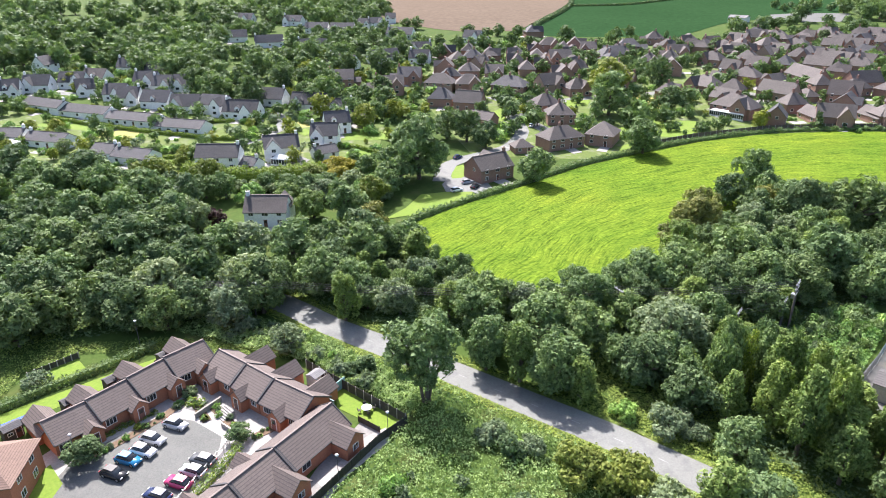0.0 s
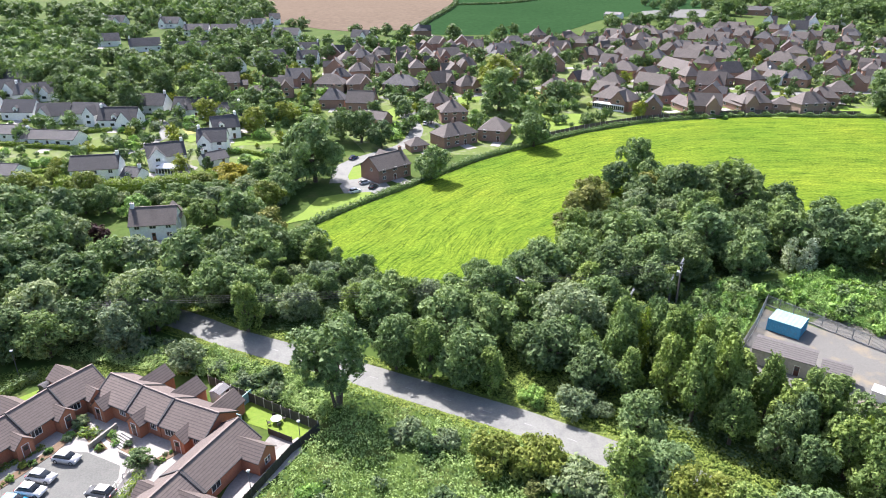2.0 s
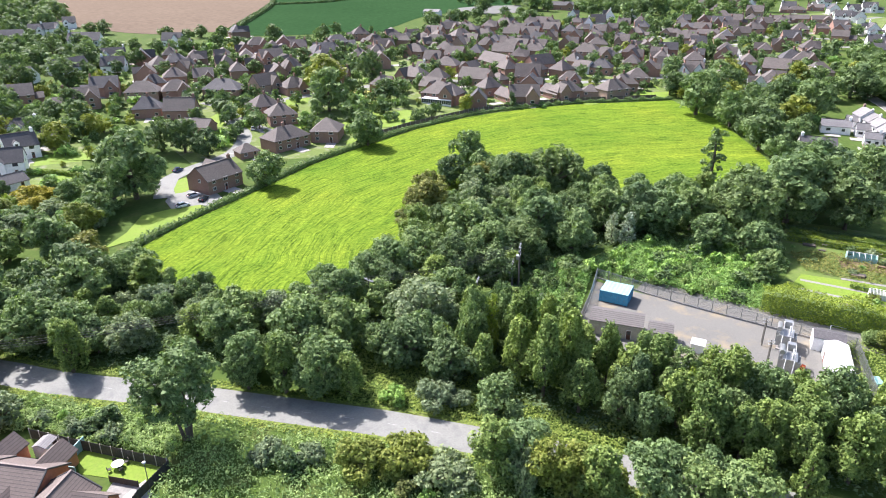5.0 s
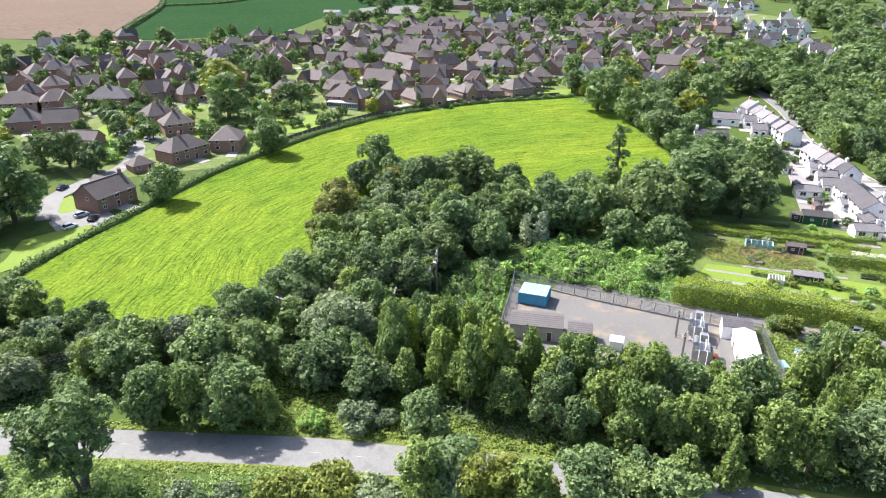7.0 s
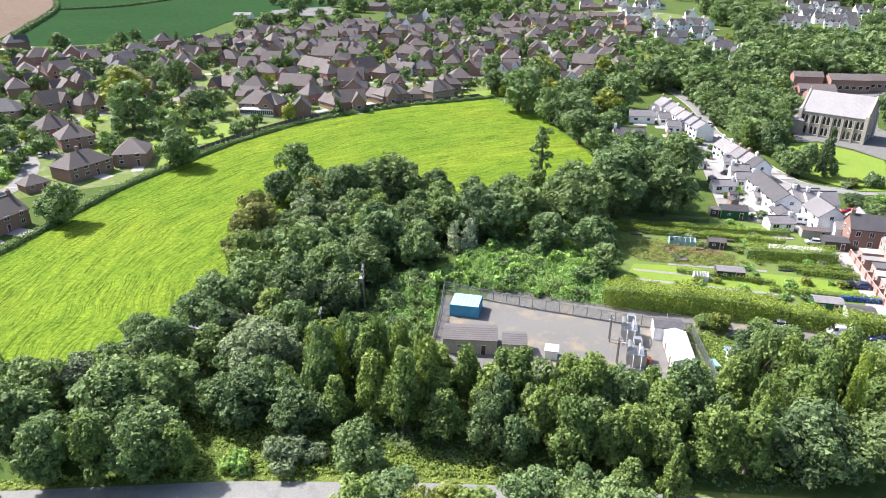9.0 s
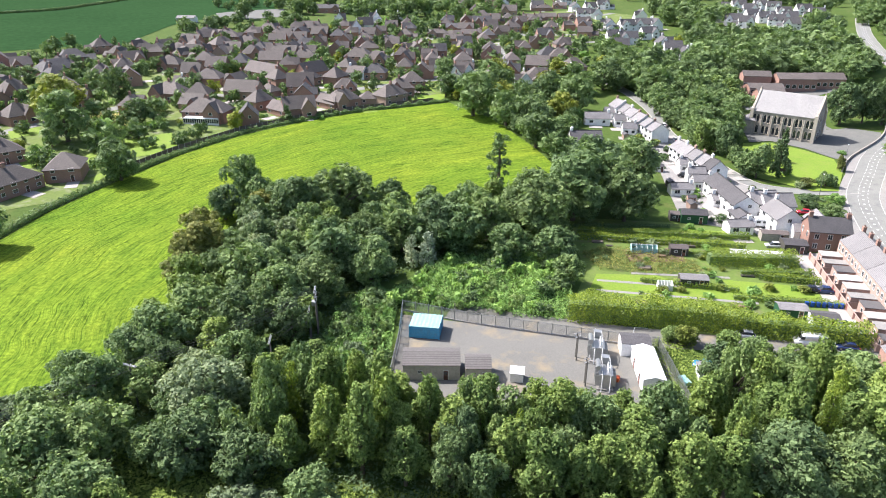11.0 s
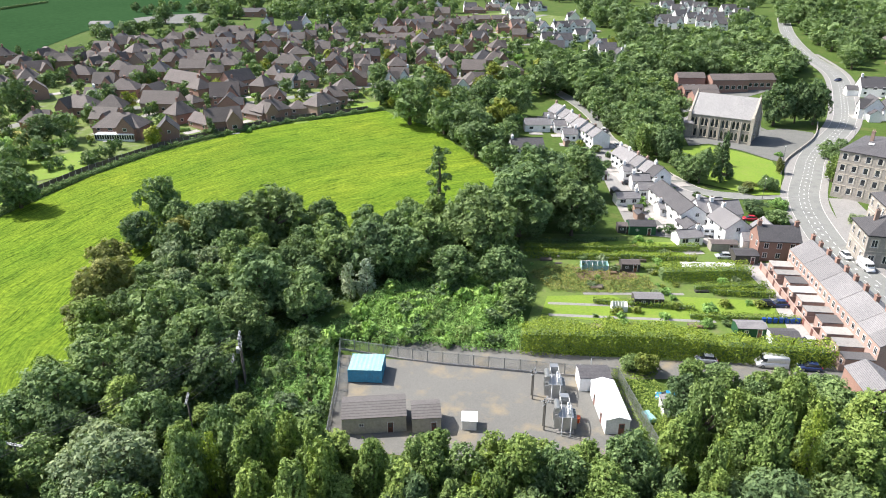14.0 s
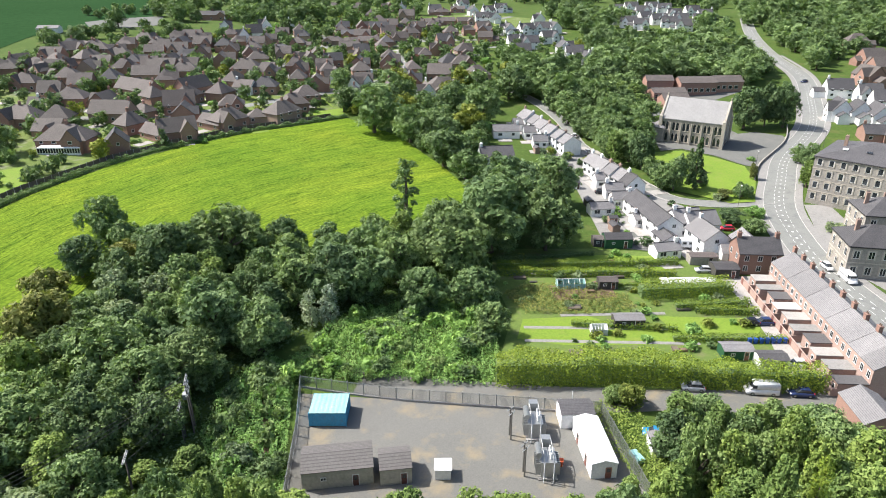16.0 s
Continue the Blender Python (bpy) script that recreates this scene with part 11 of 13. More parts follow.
plant([
    (-114.6, 134, 4.5, 10.6, "k"),
    (-115.3, 141.5, 3.8, 8.6, "m"),
    (-102, 118.9, 3.5, 7, "d"),
    (-123.2, 126.6, 4.9, 11.2, "d"),
    (-130, 133.9, 4.2, 9.6, "d"),
    (-39.9, 122, 3.9, 8.7, "m"),
    (-134.9, 144.5, 4.3, 10.2, "k"),
    (-51.8, 125.9, 3.5, 7.4, "m"),
    (-90.3, 144.4, 3.7, 7.9, "d"),
    (-121.4, 142.8, 4.9, 9.8, "d"),
    (-116.6, 149.4, 4.4, 9.5, "d"),
    (-142.2, 140.8, 3.8, 7.7, "k"),
    (-144.7, 145.2, 4, 9.5, "m"),
    (-100.4, 113.6, 4.7, 11.1, "d"),
    (-94, 107.8, 4.7, 10.6, "d"),
    (-113.3, 125.6, 4.7, 9.4, "k"),
    (-111.1, 138.1, 3.8, 8, "d"),
    (-116.9, 118.6, 4.2, 9.1, "m"),
])
plant([
    (-131.2, 149, 3.7, 8.5, "d"),
    (-88.6, 139.4, 3.6, 8.2, "d"),
    (-66.3, 134.8, 4.9, 9.8, "d"),
    (-133.2, 130, 3.5, 7.6, "d"),
    (-137, 136.9, 3.8, 7.5, "d"),
    (-127.7, 141.9, 4.4, 9.8, "d"),
    (-149.2, 149.5, 3.5, 7, "d"),
    (-106.4, 113.4, 3.9, 8.6, "d"),
    (-130.3, 126.1, 3.8, 7.8, "k"),
    (-94.9, 123.4, 4.2, 9.2, "k"),
    (-46.7, 124.7, 4.2, 10, "d"),
    (-132.4, 165.8, 3.5, 8, "d"),
    (-96, 144.7, 4.7, 9.4, "d"),
    (-123.3, 149.2, 5.1, 10.5, "k"),
    (94.2, 125.2, 2.0, 8.6, "v"),
    (97.6, 123.2, 2.4, 8.8, "v"),
    (87.5, 125.5, 1.9, 4.2, "o"),
])
# roadside trees and those round the church
plant([
    (32, 63.1, 4.1, 9.2, "k"),
    (38.5, 57.7, 3.6, 8.4, "y"),
    (43.6, 54.4, 3.5, 8.4, "k"),
    (51.4, 52.4, 2.9, 8.1, "m"),
    (57.8, 49.8, 2.9, 6.8, "m"),
    (64.1, 48.2, 3, 6.1, "k"),
    (34.8, 59.2, 2.4, 7.6, "b"),
    (-24.6, 112.4, 3.6, 10, "k"),
    (3, 96.4, 3.4, 9.5, "m"),
    (8.7, 93, 3.7, 10.5, "k"),
    (13.8, 89.9, 3.5, 10, "m"),
    (18.2, 87.7, 3, 8, "k"),
    (229.6, 100.9, 3.4, 16.4, "h"),
    (223.5, 105.4, 4.6, 10.8, "m"),
    (227.3, 111.9, 3.6, 7.7, "d"),
    (237.5, 122.7, 4.6, 12, "d"),
    (309.4, 112.2, 6.5, 16.8, "d"),
    (316.8, 106.3, 5.6, 16.7, "d"),
    (319, 99.8, 6.4, 17.4, "d"),
    (231.2, 86.6, 3.2, 5.1, "z"),
    (226.4, 90.7, 2.6, 3.1, "o"),
    (251, 89.8, 1.6, 5.4, "o"),
    (207.2, 82.1, 3.6, 3.9, "d"),
    (204, 75, 3.4, 3.9, "m"),
    (272.8, 77.7, 3.6, 8.9, "m"),
    (252.9, 73.9, 3.2, 7.9, "k"),
    (236.4, 132.9, 3.6, 11.2, "k"),
])
FAR += [
    (430.5, 209, 4.3, 8.6, "m"),
    (448, 214.2, 5.3, 10.9, "m"),
    (493.8, 192.9, 5.6, 11.3, "m"),
    (410.2, 163.9, 4.8, 7.8, "d"),
    (462.3, 196.2, 5.2, 8.2, "k"),
    (429, 165.5, 5.9, 9.2, "d"),
    (416.2, 199.7, 4.8, 8.1, "k"),
    (407.5, 153.7, 4.3, 6.5, "k"),
    (384.3, 168.3, 6.2, 11.4, "d"),
    (420, 169, 5.2, 8.7, "d"),
    (517.7, 195.4, 5.8, 12.1, "m"),
    (397.9, 200.7, 6.4, 12.3, "d"),
    (511.5, 198.5, 4.3, 7.4, "d"),
]
FAR += [
    (411.7, 186.2, 4, 6.3, "k"),
    (476.3, 194.5, 4.2, 6.8, "m"),
    (484.6, 181.3, 4.3, 8.9, "m"),
    (466.6, 170, 4.7, 8.9, "m"),
    (462.3, 166.6, 4.2, 6.4, "d"),
    (464.1, 176.4, 5.1, 8.5, "k"),
    (427, 153.4, 4.1, 8.3, "m"),
    (452.3, 234.6, 4.1, 6.7, "d"),
    (490.9, 183.6, 4.9, 7.6, "m"),
]
FAR += [
    (410.7, 134.7, 4.2, 8.2, "m"),
    (383.4, 188.2, 5, 7.8, "d"),
    (509.8, 206.6, 4.1, 6.5, "m"),
    (397.3, 207.1, 4.4, 9.2, "m"),
    (404, 158.8, 4.1, 7.7, "k"),
    (438.9, 166.3, 6, 10.3, "k"),
    (442.7, 224, 4.1, 8, "k"),
    (433.7, 156.9, 4.5, 8.2, "d"),
    (450.2, 185, 4, 6.9, "d"),
    (452.6, 199.4, 4.3, 8.4, "m"),
    (448.8, 241.5, 4.4, 6.8, "d"),
]
FAR += [
    (404.6, 138.4, 4.9, 10.4, "d"),
    (417, 216.2, 4.2, 7.2, "m"),
    (408.3, 214, 6.4, 12.4, "d"),
    (398.4, 163.9, 4.3, 7.4, "m"),
    (426.6, 203.9, 4.7, 9.6, "m"),
    (450.3, 226.4, 4.4, 8.1, "m"),
    (483.6, 198.2, 4.8, 9.5, "d"),
    (386.3, 173.9, 4.2, 7, "d"),
    (417.8, 225, 4.6, 6.9, "k"),
    (501.7, 195.9, 5.6, 10.7, "m"),
]
FAR += [
    (455.2, 240.2, 4.2, 7.5, "k"),
    (456.5, 162.6, 5.7, 8.8, "m"),
    (450, 172.4, 5.3, 10.9, "m"),
    (425.2, 220, 4.1, 6.3, "d"),
    (442.1, 192.9, 4.1, 7.2, "d"),
    (402.8, 200.5, 4, 7.7, "d"),
    (463.6, 184.4, 5, 8.4, "d"),
    (419.3, 140.2, 4.7, 7.5, "d"),
]
FAR += [
    (596.1, 137, 4.6, 7.9, "m"),
    (559.8, 128.1, 5.8, 9.5, "d"),
    (530.3, 113.8, 6.2, 11.6, "m"),
    (500.5, 133, 5.5, 10.8, "m"),
    (520.9, 132.9, 5.3, 10.6, "d"),
    (472.7, 131, 4.9, 9.9, "m"),
    (550.8, 125, 4.5, 8.2, "m"),
    (599.6, 154.9, 4.7, 7.5, "d"),
    (569.1, 116.1, 5.6, 9.4, "d"),
    (613, 136.8, 4.6, 7.6, "d"),
    (559.7, 136.4, 5.2, 9.3, "d"),
    (504.4, 126.2, 4.5, 8.8, "d"),
    (490.7, 126.5, 4.9, 9.2, "m"),
    (584.8, 127.9, 5, 9.9, "m"),
    (548.4, 103.9, 5.2, 10.5, "d"),
    (593.7, 118.7, 5.2, 9.8, "m"),
    (486.7, 115.8, 4.8, 7.9, "d"),
    (536.6, 106.3, 4.8, 8, "d"),
]
FAR += [
    (548.1, 145.8, 4.6, 9.4, "d"),
    (509.7, 135.4, 5.6, 8.5, "m"),
    (599.8, 124.3, 5.1, 10, "m"),
    (581.2, 112.4, 4.8, 7.8, "d"),
    (494.4, 107.5, 6, 9.1, "d"),
    (627.2, 118.5, 5.2, 10.1, "d"),
    (524.6, 117.6, 5, 8, "m"),
    (560.7, 142.9, 4.8, 8.6, "d"),
    (495.3, 122.2, 5.2, 7.9, "d"),
    (590.6, 156.5, 5.3, 8.5, "d"),
    (577.4, 140.2, 4.9, 7.7, "d"),
    (542.2, 128.2, 4.7, 8.2, "d"),
    (559.8, 157.5, 5.8, 11.4, "m"),
    (547.7, 137.4, 4.6, 7.3, "d"),
    (476.7, 125.8, 5.2, 8.4, "d"),
    (556.9, 117.7, 4.2, 7.6, "d"),
    (577.1, 162.8, 5, 9.5, "d"),
    (482, 122.3, 5.4, 8.6, "m"),
]
FAR += [
    (467.7, 112.8, 4.2, 7, "m"),
    (564.7, 122.7, 4, 7.4, "d"),
    (481.7, 129.7, 5.1, 9.4, "d"),
    (536.2, 115.7, 4.3, 7.4, "m"),
    (728.7, 343.8, 7.5, 12, "d"),
    (348.6, 571.3, 7.9, 13.4, "d"),
    (646.5, 376.6, 6.8, 14.2, "d"),
    (337.6, 641.4, 5.6, 11.2, "m"),
    (793.7, 272.9, 7.7, 11.8, "d"),
    (425.5, 679.3, 7.6, 15.2, "d"),
    (635.3, 488.5, 5.7, 9.8, "d"),
    (589.9, 452.7, 8, 16.6, "d"),
    (796.9, 219.2, 6.8, 12.7, "d"),
    (469.8, 539.9, 5.3, 9, "d"),
    (420.2, 563.1, 5.5, 9.1, "m"),
    (705, 157.7, 8, 15.8, "d"),
    (436.6, 662.2, 7.2, 12.4, "d"),
]
FAR += [
    (781.8, 184.6, 7.8, 13.9, "d"),
    (367.9, 671.5, 6.3, 10.8, "d"),
    (403.3, 609.5, 7.4, 14.2, "m"),
    (405.2, 720.9, 6, 12, "m"),
    (370.3, 485.6, 7.3, 12.1, "d"),
    (465.7, 612.6, 6.9, 10.8, "m"),
    (460.5, 523.6, 6.1, 10.7, "m"),
    (700.6, 374.2, 5.6, 10.4, "d"),
    (420.8, 588.3, 7.5, 12.9, "d"),
    (477.4, 531.2, 6.5, 10.4, "m"),
    (342.5, 529, 5.9, 8.9, "m"),
    (662.3, 460.1, 6.5, 10, "m"),
    (722.3, 202.6, 6.6, 12.2, "m"),
    (374.2, 542.1, 5.8, 10.4, "m"),
    (773.9, 224.2, 7.4, 13.7, "d"),
    (399.1, 511.2, 6.2, 13, "d"),
    (394.1, 586.4, 7.1, 11.3, "d"),
    (538.1, 536.3, 6.6, 13.1, "d"),
]
FAR += [
    (709, 170.6, 5.2, 8.3, "m"),
    (453.9, 653.4, 7, 12.4, "m"),
    (385.4, 476.8, 7.6, 14.5, "m"),
    (840.9, 190, 6.9, 11.9, "m"),
    (359.3, 588.1, 6.8, 13.6, "m"),
    (407.8, 481.8, 6.2, 9.9, "m"),
    (638.4, 384.8, 7.7, 13.8, "d"),
    (772.7, 148.7, 6.6, 12.1, "m"),
    (422.7, 617.3, 7.2, 12.3, "m"),
    (517.4, 554.1, 6, 9.4, "m"),
    (467.2, 555.8, 6.5, 10.3, "d"),
    (729.5, 361.1, 5.3, 10.5, "m"),
    (366.3, 524.3, 5.6, 11.3, "d"),
    (862, 181.9, 5.8, 9.9, "m"),
    (434.8, 715.6, 6.7, 10.4, "d"),
    (578.2, 559.9, 5.6, 10.4, "d"),
    (475.2, 615.2, 7.2, 14.4, "m"),
]
FAR += [
    (438.7, 591.7, 5.4, 10.9, "m"),
    (486.2, 577.1, 6.3, 10.1, "m"),
    (690.1, 318, 7.8, 16.1, "d"),
    (619.7, 411.7, 6, 12.3, "d"),
    (327.2, 596.3, 8, 15, "m"),
    (479.4, 542.9, 6.9, 10.6, "d"),
    (418.8, 547, 5.8, 9.4, "d"),
    (440.2, 575.2, 5.6, 9.9, "m"),
    (392.1, 533, 7.1, 12.2, "m"),
    (698.4, 423.5, 5.8, 10.1, "d"),
    (741, 287.2, 6.8, 13, "d"),
    (816.5, 176.1, 7.5, 14.1, "m"),
    (355.9, 679.1, 7.1, 12, "m"),
    (687, 406.4, 7.7, 16, "m"),
    (374.9, 575.4, 6, 10.8, "m"),
    (502.1, 631.7, 5.6, 10, "m"),
    (779.2, 305.7, 5.2, 10, "m"),
    (347.3, 602.9, 5, 8.4, "d"),
]
FAR += [
    (742.7, 180.5, 6.8, 11.7, "d"),
    (407.4, 577.1, 5.6, 11.3, "m"),
    (744.1, 256.4, 6.9, 11.6, "m"),
    (381.2, 719.3, 6.4, 12.5, "m"),
    (806.4, 166.1, 5.5, 8.6, "d"),
    (680.2, 431.9, 7, 12.8, "m"),
    (726.6, 214.9, 5.1, 9.1, "d"),
    (799.9, 230.8, 6.6, 10.6, "d"),
    (714.6, 374.1, 7.8, 15.5, "m"),
    (768.9, 266, 5.6, 8.9, "d"),
    (581.1, 502.2, 6.7, 12.9, "d"),
    (431.9, 567.2, 6.9, 13.5, "m"),
    (732, 151.5, 7.3, 11.8, "d"),
    (388.3, 516.4, 5.9, 9.7, "m"),
    (409.5, 697.6, 6.6, 12.3, "d"),
    (360.3, 664.7, 5.8, 9.6, "d"),
    (691.2, 298.2, 7.1, 12.8, "d"),
    (749.7, 340.9, 5.4, 9.6, "m"),
]
FAR += [
    (478.8, 644.9, 7.1, 14.8, "d"),
    (702.2, 265.6, 5.2, 9.9, "d"),
    (402.6, 666.4, 6.1, 10, "d"),
    (578.3, 539.4, 5.2, 10.7, "m"),
    (450.6, 668.3, 7.9, 12.7, "m"),
    (325.8, 569.1, 5.8, 11.7, "m"),
    (386.6, 693.9, 7.9, 15.9, "d"),
    (393, 557.5, 6.6, 12.7, "m"),
    (477.8, 661.1, 7.7, 14.8, "m"),
    (659.9, 447.7, 5.5, 10.3, "d"),
    (596.1, 528.6, 5.4, 8.1, "d"),
    (335.3, 578.9, 7.5, 15.4, "d"),
    (715.5, 249, 6.7, 10.7, "d"),
    (389.9, 488.6, 5.8, 12.2, "m"),
    (736.8, 206.8, 5.8, 10.7, "d"),
    (311.4, 599.2, 6.1, 10.9, "d"),
    (430.7, 498.8, 6.7, 10.3, "d"),
    (308.5, 555.7, 7, 14, "m"),
]
FAR += [
    (592.6, 481.1, 6.5, 10.3, "d"),
    (761.1, 214.3, 6.6, 12, "m"),
    (805.7, 252.4, 5.3, 10.7, "d"),
    (534.9, 553, 7, 13, "m"),
    (401.4, 760.5, 5.4, 11.1, "m"),
    (719.2, 350.4, 6.5, 10.4, "d"),
    (706.7, 318.5, 5.9, 10.9, "m"),
    (437.1, 535.4, 7.3, 13.1, "d"),
    (760.1, 314.6, 7.8, 13.8, "d"),
    (789.8, 257.3, 5.2, 8.8, "m"),
    (344.4, 633.6, 6.9, 10.8, "d"),
    (375.1, 558.1, 5.4, 9.2, "m"),
    (771.4, 210.9, 6.2, 12, "d"),
    (395.3, 754, 5.4, 9.4, "d"),
    (656.6, 470.5, 8, 12.4, "m"),
    (721.5, 331.6, 6, 11.8, "m"),
    (758.5, 282.7, 5.3, 9.9, "d"),
    (370, 707.6, 6.8, 10.6, "d"),
]
FAR += [
    (412.1, 539, 7.9, 12.6, "d"),
    (763.1, 298.7, 8, 16.4, "d"),
    (436.7, 693.3, 7.6, 14.5, "d"),
    (397.6, 614, 5, 10, "m"),
    (448, 560.3, 7.1, 11.1, "d"),
    (304, 551.2, 5.3, 9.7, "m"),
    (426.5, 582.9, 5.9, 8.9, "m"),
    (754.3, 248.7, 7.4, 12.7, "m"),
    (725.2, 180.5, 7.1, 11, "d"),
    (844.7, 162.5, 5.2, 9.9, "m"),
    (310.4, 567.7, 7, 12.5, "d"),
    (545.1, 562.9, 7.1, 14.1, "m"),
    (724.2, 298, 6.9, 12.8, "d"),
    (359.9, 626.2, 5.5, 10.7, "d"),
    (731.7, 238.6, 6, 11, "m"),
    (421.9, 512.1, 6.4, 11.9, "d"),
    (313.7, 541.9, 5.2, 9.7, "d"),
    (361.3, 515.2, 5.8, 8.9, "m"),
]
FAR += [
    (375.3, 512.2, 5.8, 10.2, "d"),
    (636.7, 446.4, 7.3, 14.5, "d"),
    (723.8, 311.6, 5.3, 10.2, "m"),
    (549.2, 580.5, 5.6, 8.7, "d"),
    (693.2, 394.6, 5.6, 11.7, "m"),
    (377.1, 479.8, 7.3, 14.8, "d"),
    (707.4, 398.2, 6.2, 10.4, "d"),
    (333.2, 646.7, 5.7, 11.1, "m"),
    (792.4, 144.5, 7.5, 13.9, "m"),
    (406.9, 525.2, 6.2, 9.4, "m"),
    (523.7, 213.6, 7, 14.4, "m"),
    (618.2, 243.6, 7.6, 14.9, "d"),
]
FAR += [
    (755, 302.2, 7.1, 10.7, "d"),
    (537.2, 216.4, 5.4, 8.6, "d"),
    (690.6, 326.2, 5.9, 9.3, "m"),
    (729.9, 319.6, 5.3, 8.2, "m"),
]
FAR += [
    (717.5, 322.5, 7.5, 14.7, "d"),
    (555.7, 220.4, 6.6, 10.2, "d"),
    (632.6, 255.2, 6.1, 11.3, "m"),
    (675, 325, 7.4, 11.3, "d"),
    (677.1, 337.4, 7.8, 15.1, "m"),
]
FAR += [
    (710.6, 344.9, 7.2, 14.1, "m"),
    (705.7, 329.8, 6.4, 11.3, "m"),
    (700.3, 325.5, 5.9, 9.1, "m"),
    (744.9, 294.3, 5.5, 10.5, "d"),
    (323.2, 201.4, 3.6, 5.5, "m"),
]
FAR += [
    (283.4, 172.1, 4.7, 8, "d"),
    (308.3, 172.2, 4.4, 8.2, "d"),
    (296.5, 157.3, 3.9, 6.3, "d"),
    (308.4, 177.4, 3.8, 6.1, "d"),
    (307.5, 197.4, 3.7, 7.1, "k"),
    (311.1, 163, 5, 9.9, "k"),
    (321.8, 226.3, 3.5, 6.4, "k"),
    (276.6, 170.9, 4.2, 8.7, "d"),
    (316.2, 181.8, 5.2, 9.6, "k"),
    (333.6, 175.6, 4, 7.6, "d"),
    (264.5, 163.9, 4.6, 8.1, "d"),
    (258.6, 158.5, 4, 6, "d"),
    (271, 163.1, 4.6, 8.3, "m"),
    (247.5, 143, 4.7, 9.7, "m"),
    (342.5, 179.4, 5.2, 7.8, "m"),
    (315.2, 169.2, 4.2, 7.8, "d"),
    (332.6, 206.8, 3.7, 6, "m"),
    (301.6, 199, 3.6, 6.9, "k"),
]
FAR += [
    (274.6, 150, 3.5, 6.5, "m"),
    (269.1, 171.2, 5, 8.8, "m"),
    (305.4, 166.4, 4, 8, "d"),
    (300.1, 153.8, 4.1, 7.1, "d"),
    (281.3, 187.3, 3.8, 7.1, "d"),
    (360.4, 187, 3.7, 5.7, "m"),
    (290.9, 192.1, 5.2, 9.6, "d"),
    (310.3, 181.3, 3.6, 7.6, "d"),
    (313.4, 176.7, 3.8, 7.5, "k"),
    (324.1, 167.7, 4.7, 8.8, "m"),
    (292, 196.1, 3.5, 5.4, "m"),
    (254.7, 150, 4.1, 7.7, "m"),
    (337.9, 178, 4.2, 7.9, "m"),
    (350.4, 193.4, 3.9, 6.5, "m"),
    (303.6, 177.4, 3.7, 6.9, "m"),
    (314.5, 159.9, 3.9, 6.6, "d"),
    (294, 161.1, 3.8, 7.9, "m"),
    (334, 231.1, 3.8, 7.6, "d"),
]
FAR += [
    (303.7, 205, 3.6, 7.6, "m"),
    (352.6, 185.9, 3.8, 7.8, "m"),
    (356.6, 202.1, 4.8, 9.9, "m"),
    (329.8, 173.4, 3.6, 6, "d"),
    (307.4, 157.6, 4.6, 7.1, "k"),
    (320, 173.6, 5.1, 8, "k"),
    (269.5, 148.2, 4.2, 7.1, "m"),
    (268.1, 159.4, 4, 6.3, "m"),
    (278.2, 177.3, 5.5, 10.6, "m"),
    (318.7, 222.1, 4.1, 6.9, "m"),
    (371.6, 189.3, 3.6, 6, "m"),
    (320.1, 198.5, 3.6, 5.7, "k"),
    (279.5, 183.5, 3.6, 5.5, "m"),
    (243.9, 138, 5, 9.8, "m"),
    (302.2, 158.6, 3.6, 6.3, "m"),
    (307.1, 202.3, 3.8, 6.1, "d"),
    (329.5, 198.8, 3.7, 6.6, "d"),
]
FAR += [
    (328.1, 215.2, 4.5, 8.8, "d"),
    (275.5, 162.3, 3.6, 6.1, "m"),
    (256.8, 154.5, 3.8, 7.5, "d"),
]
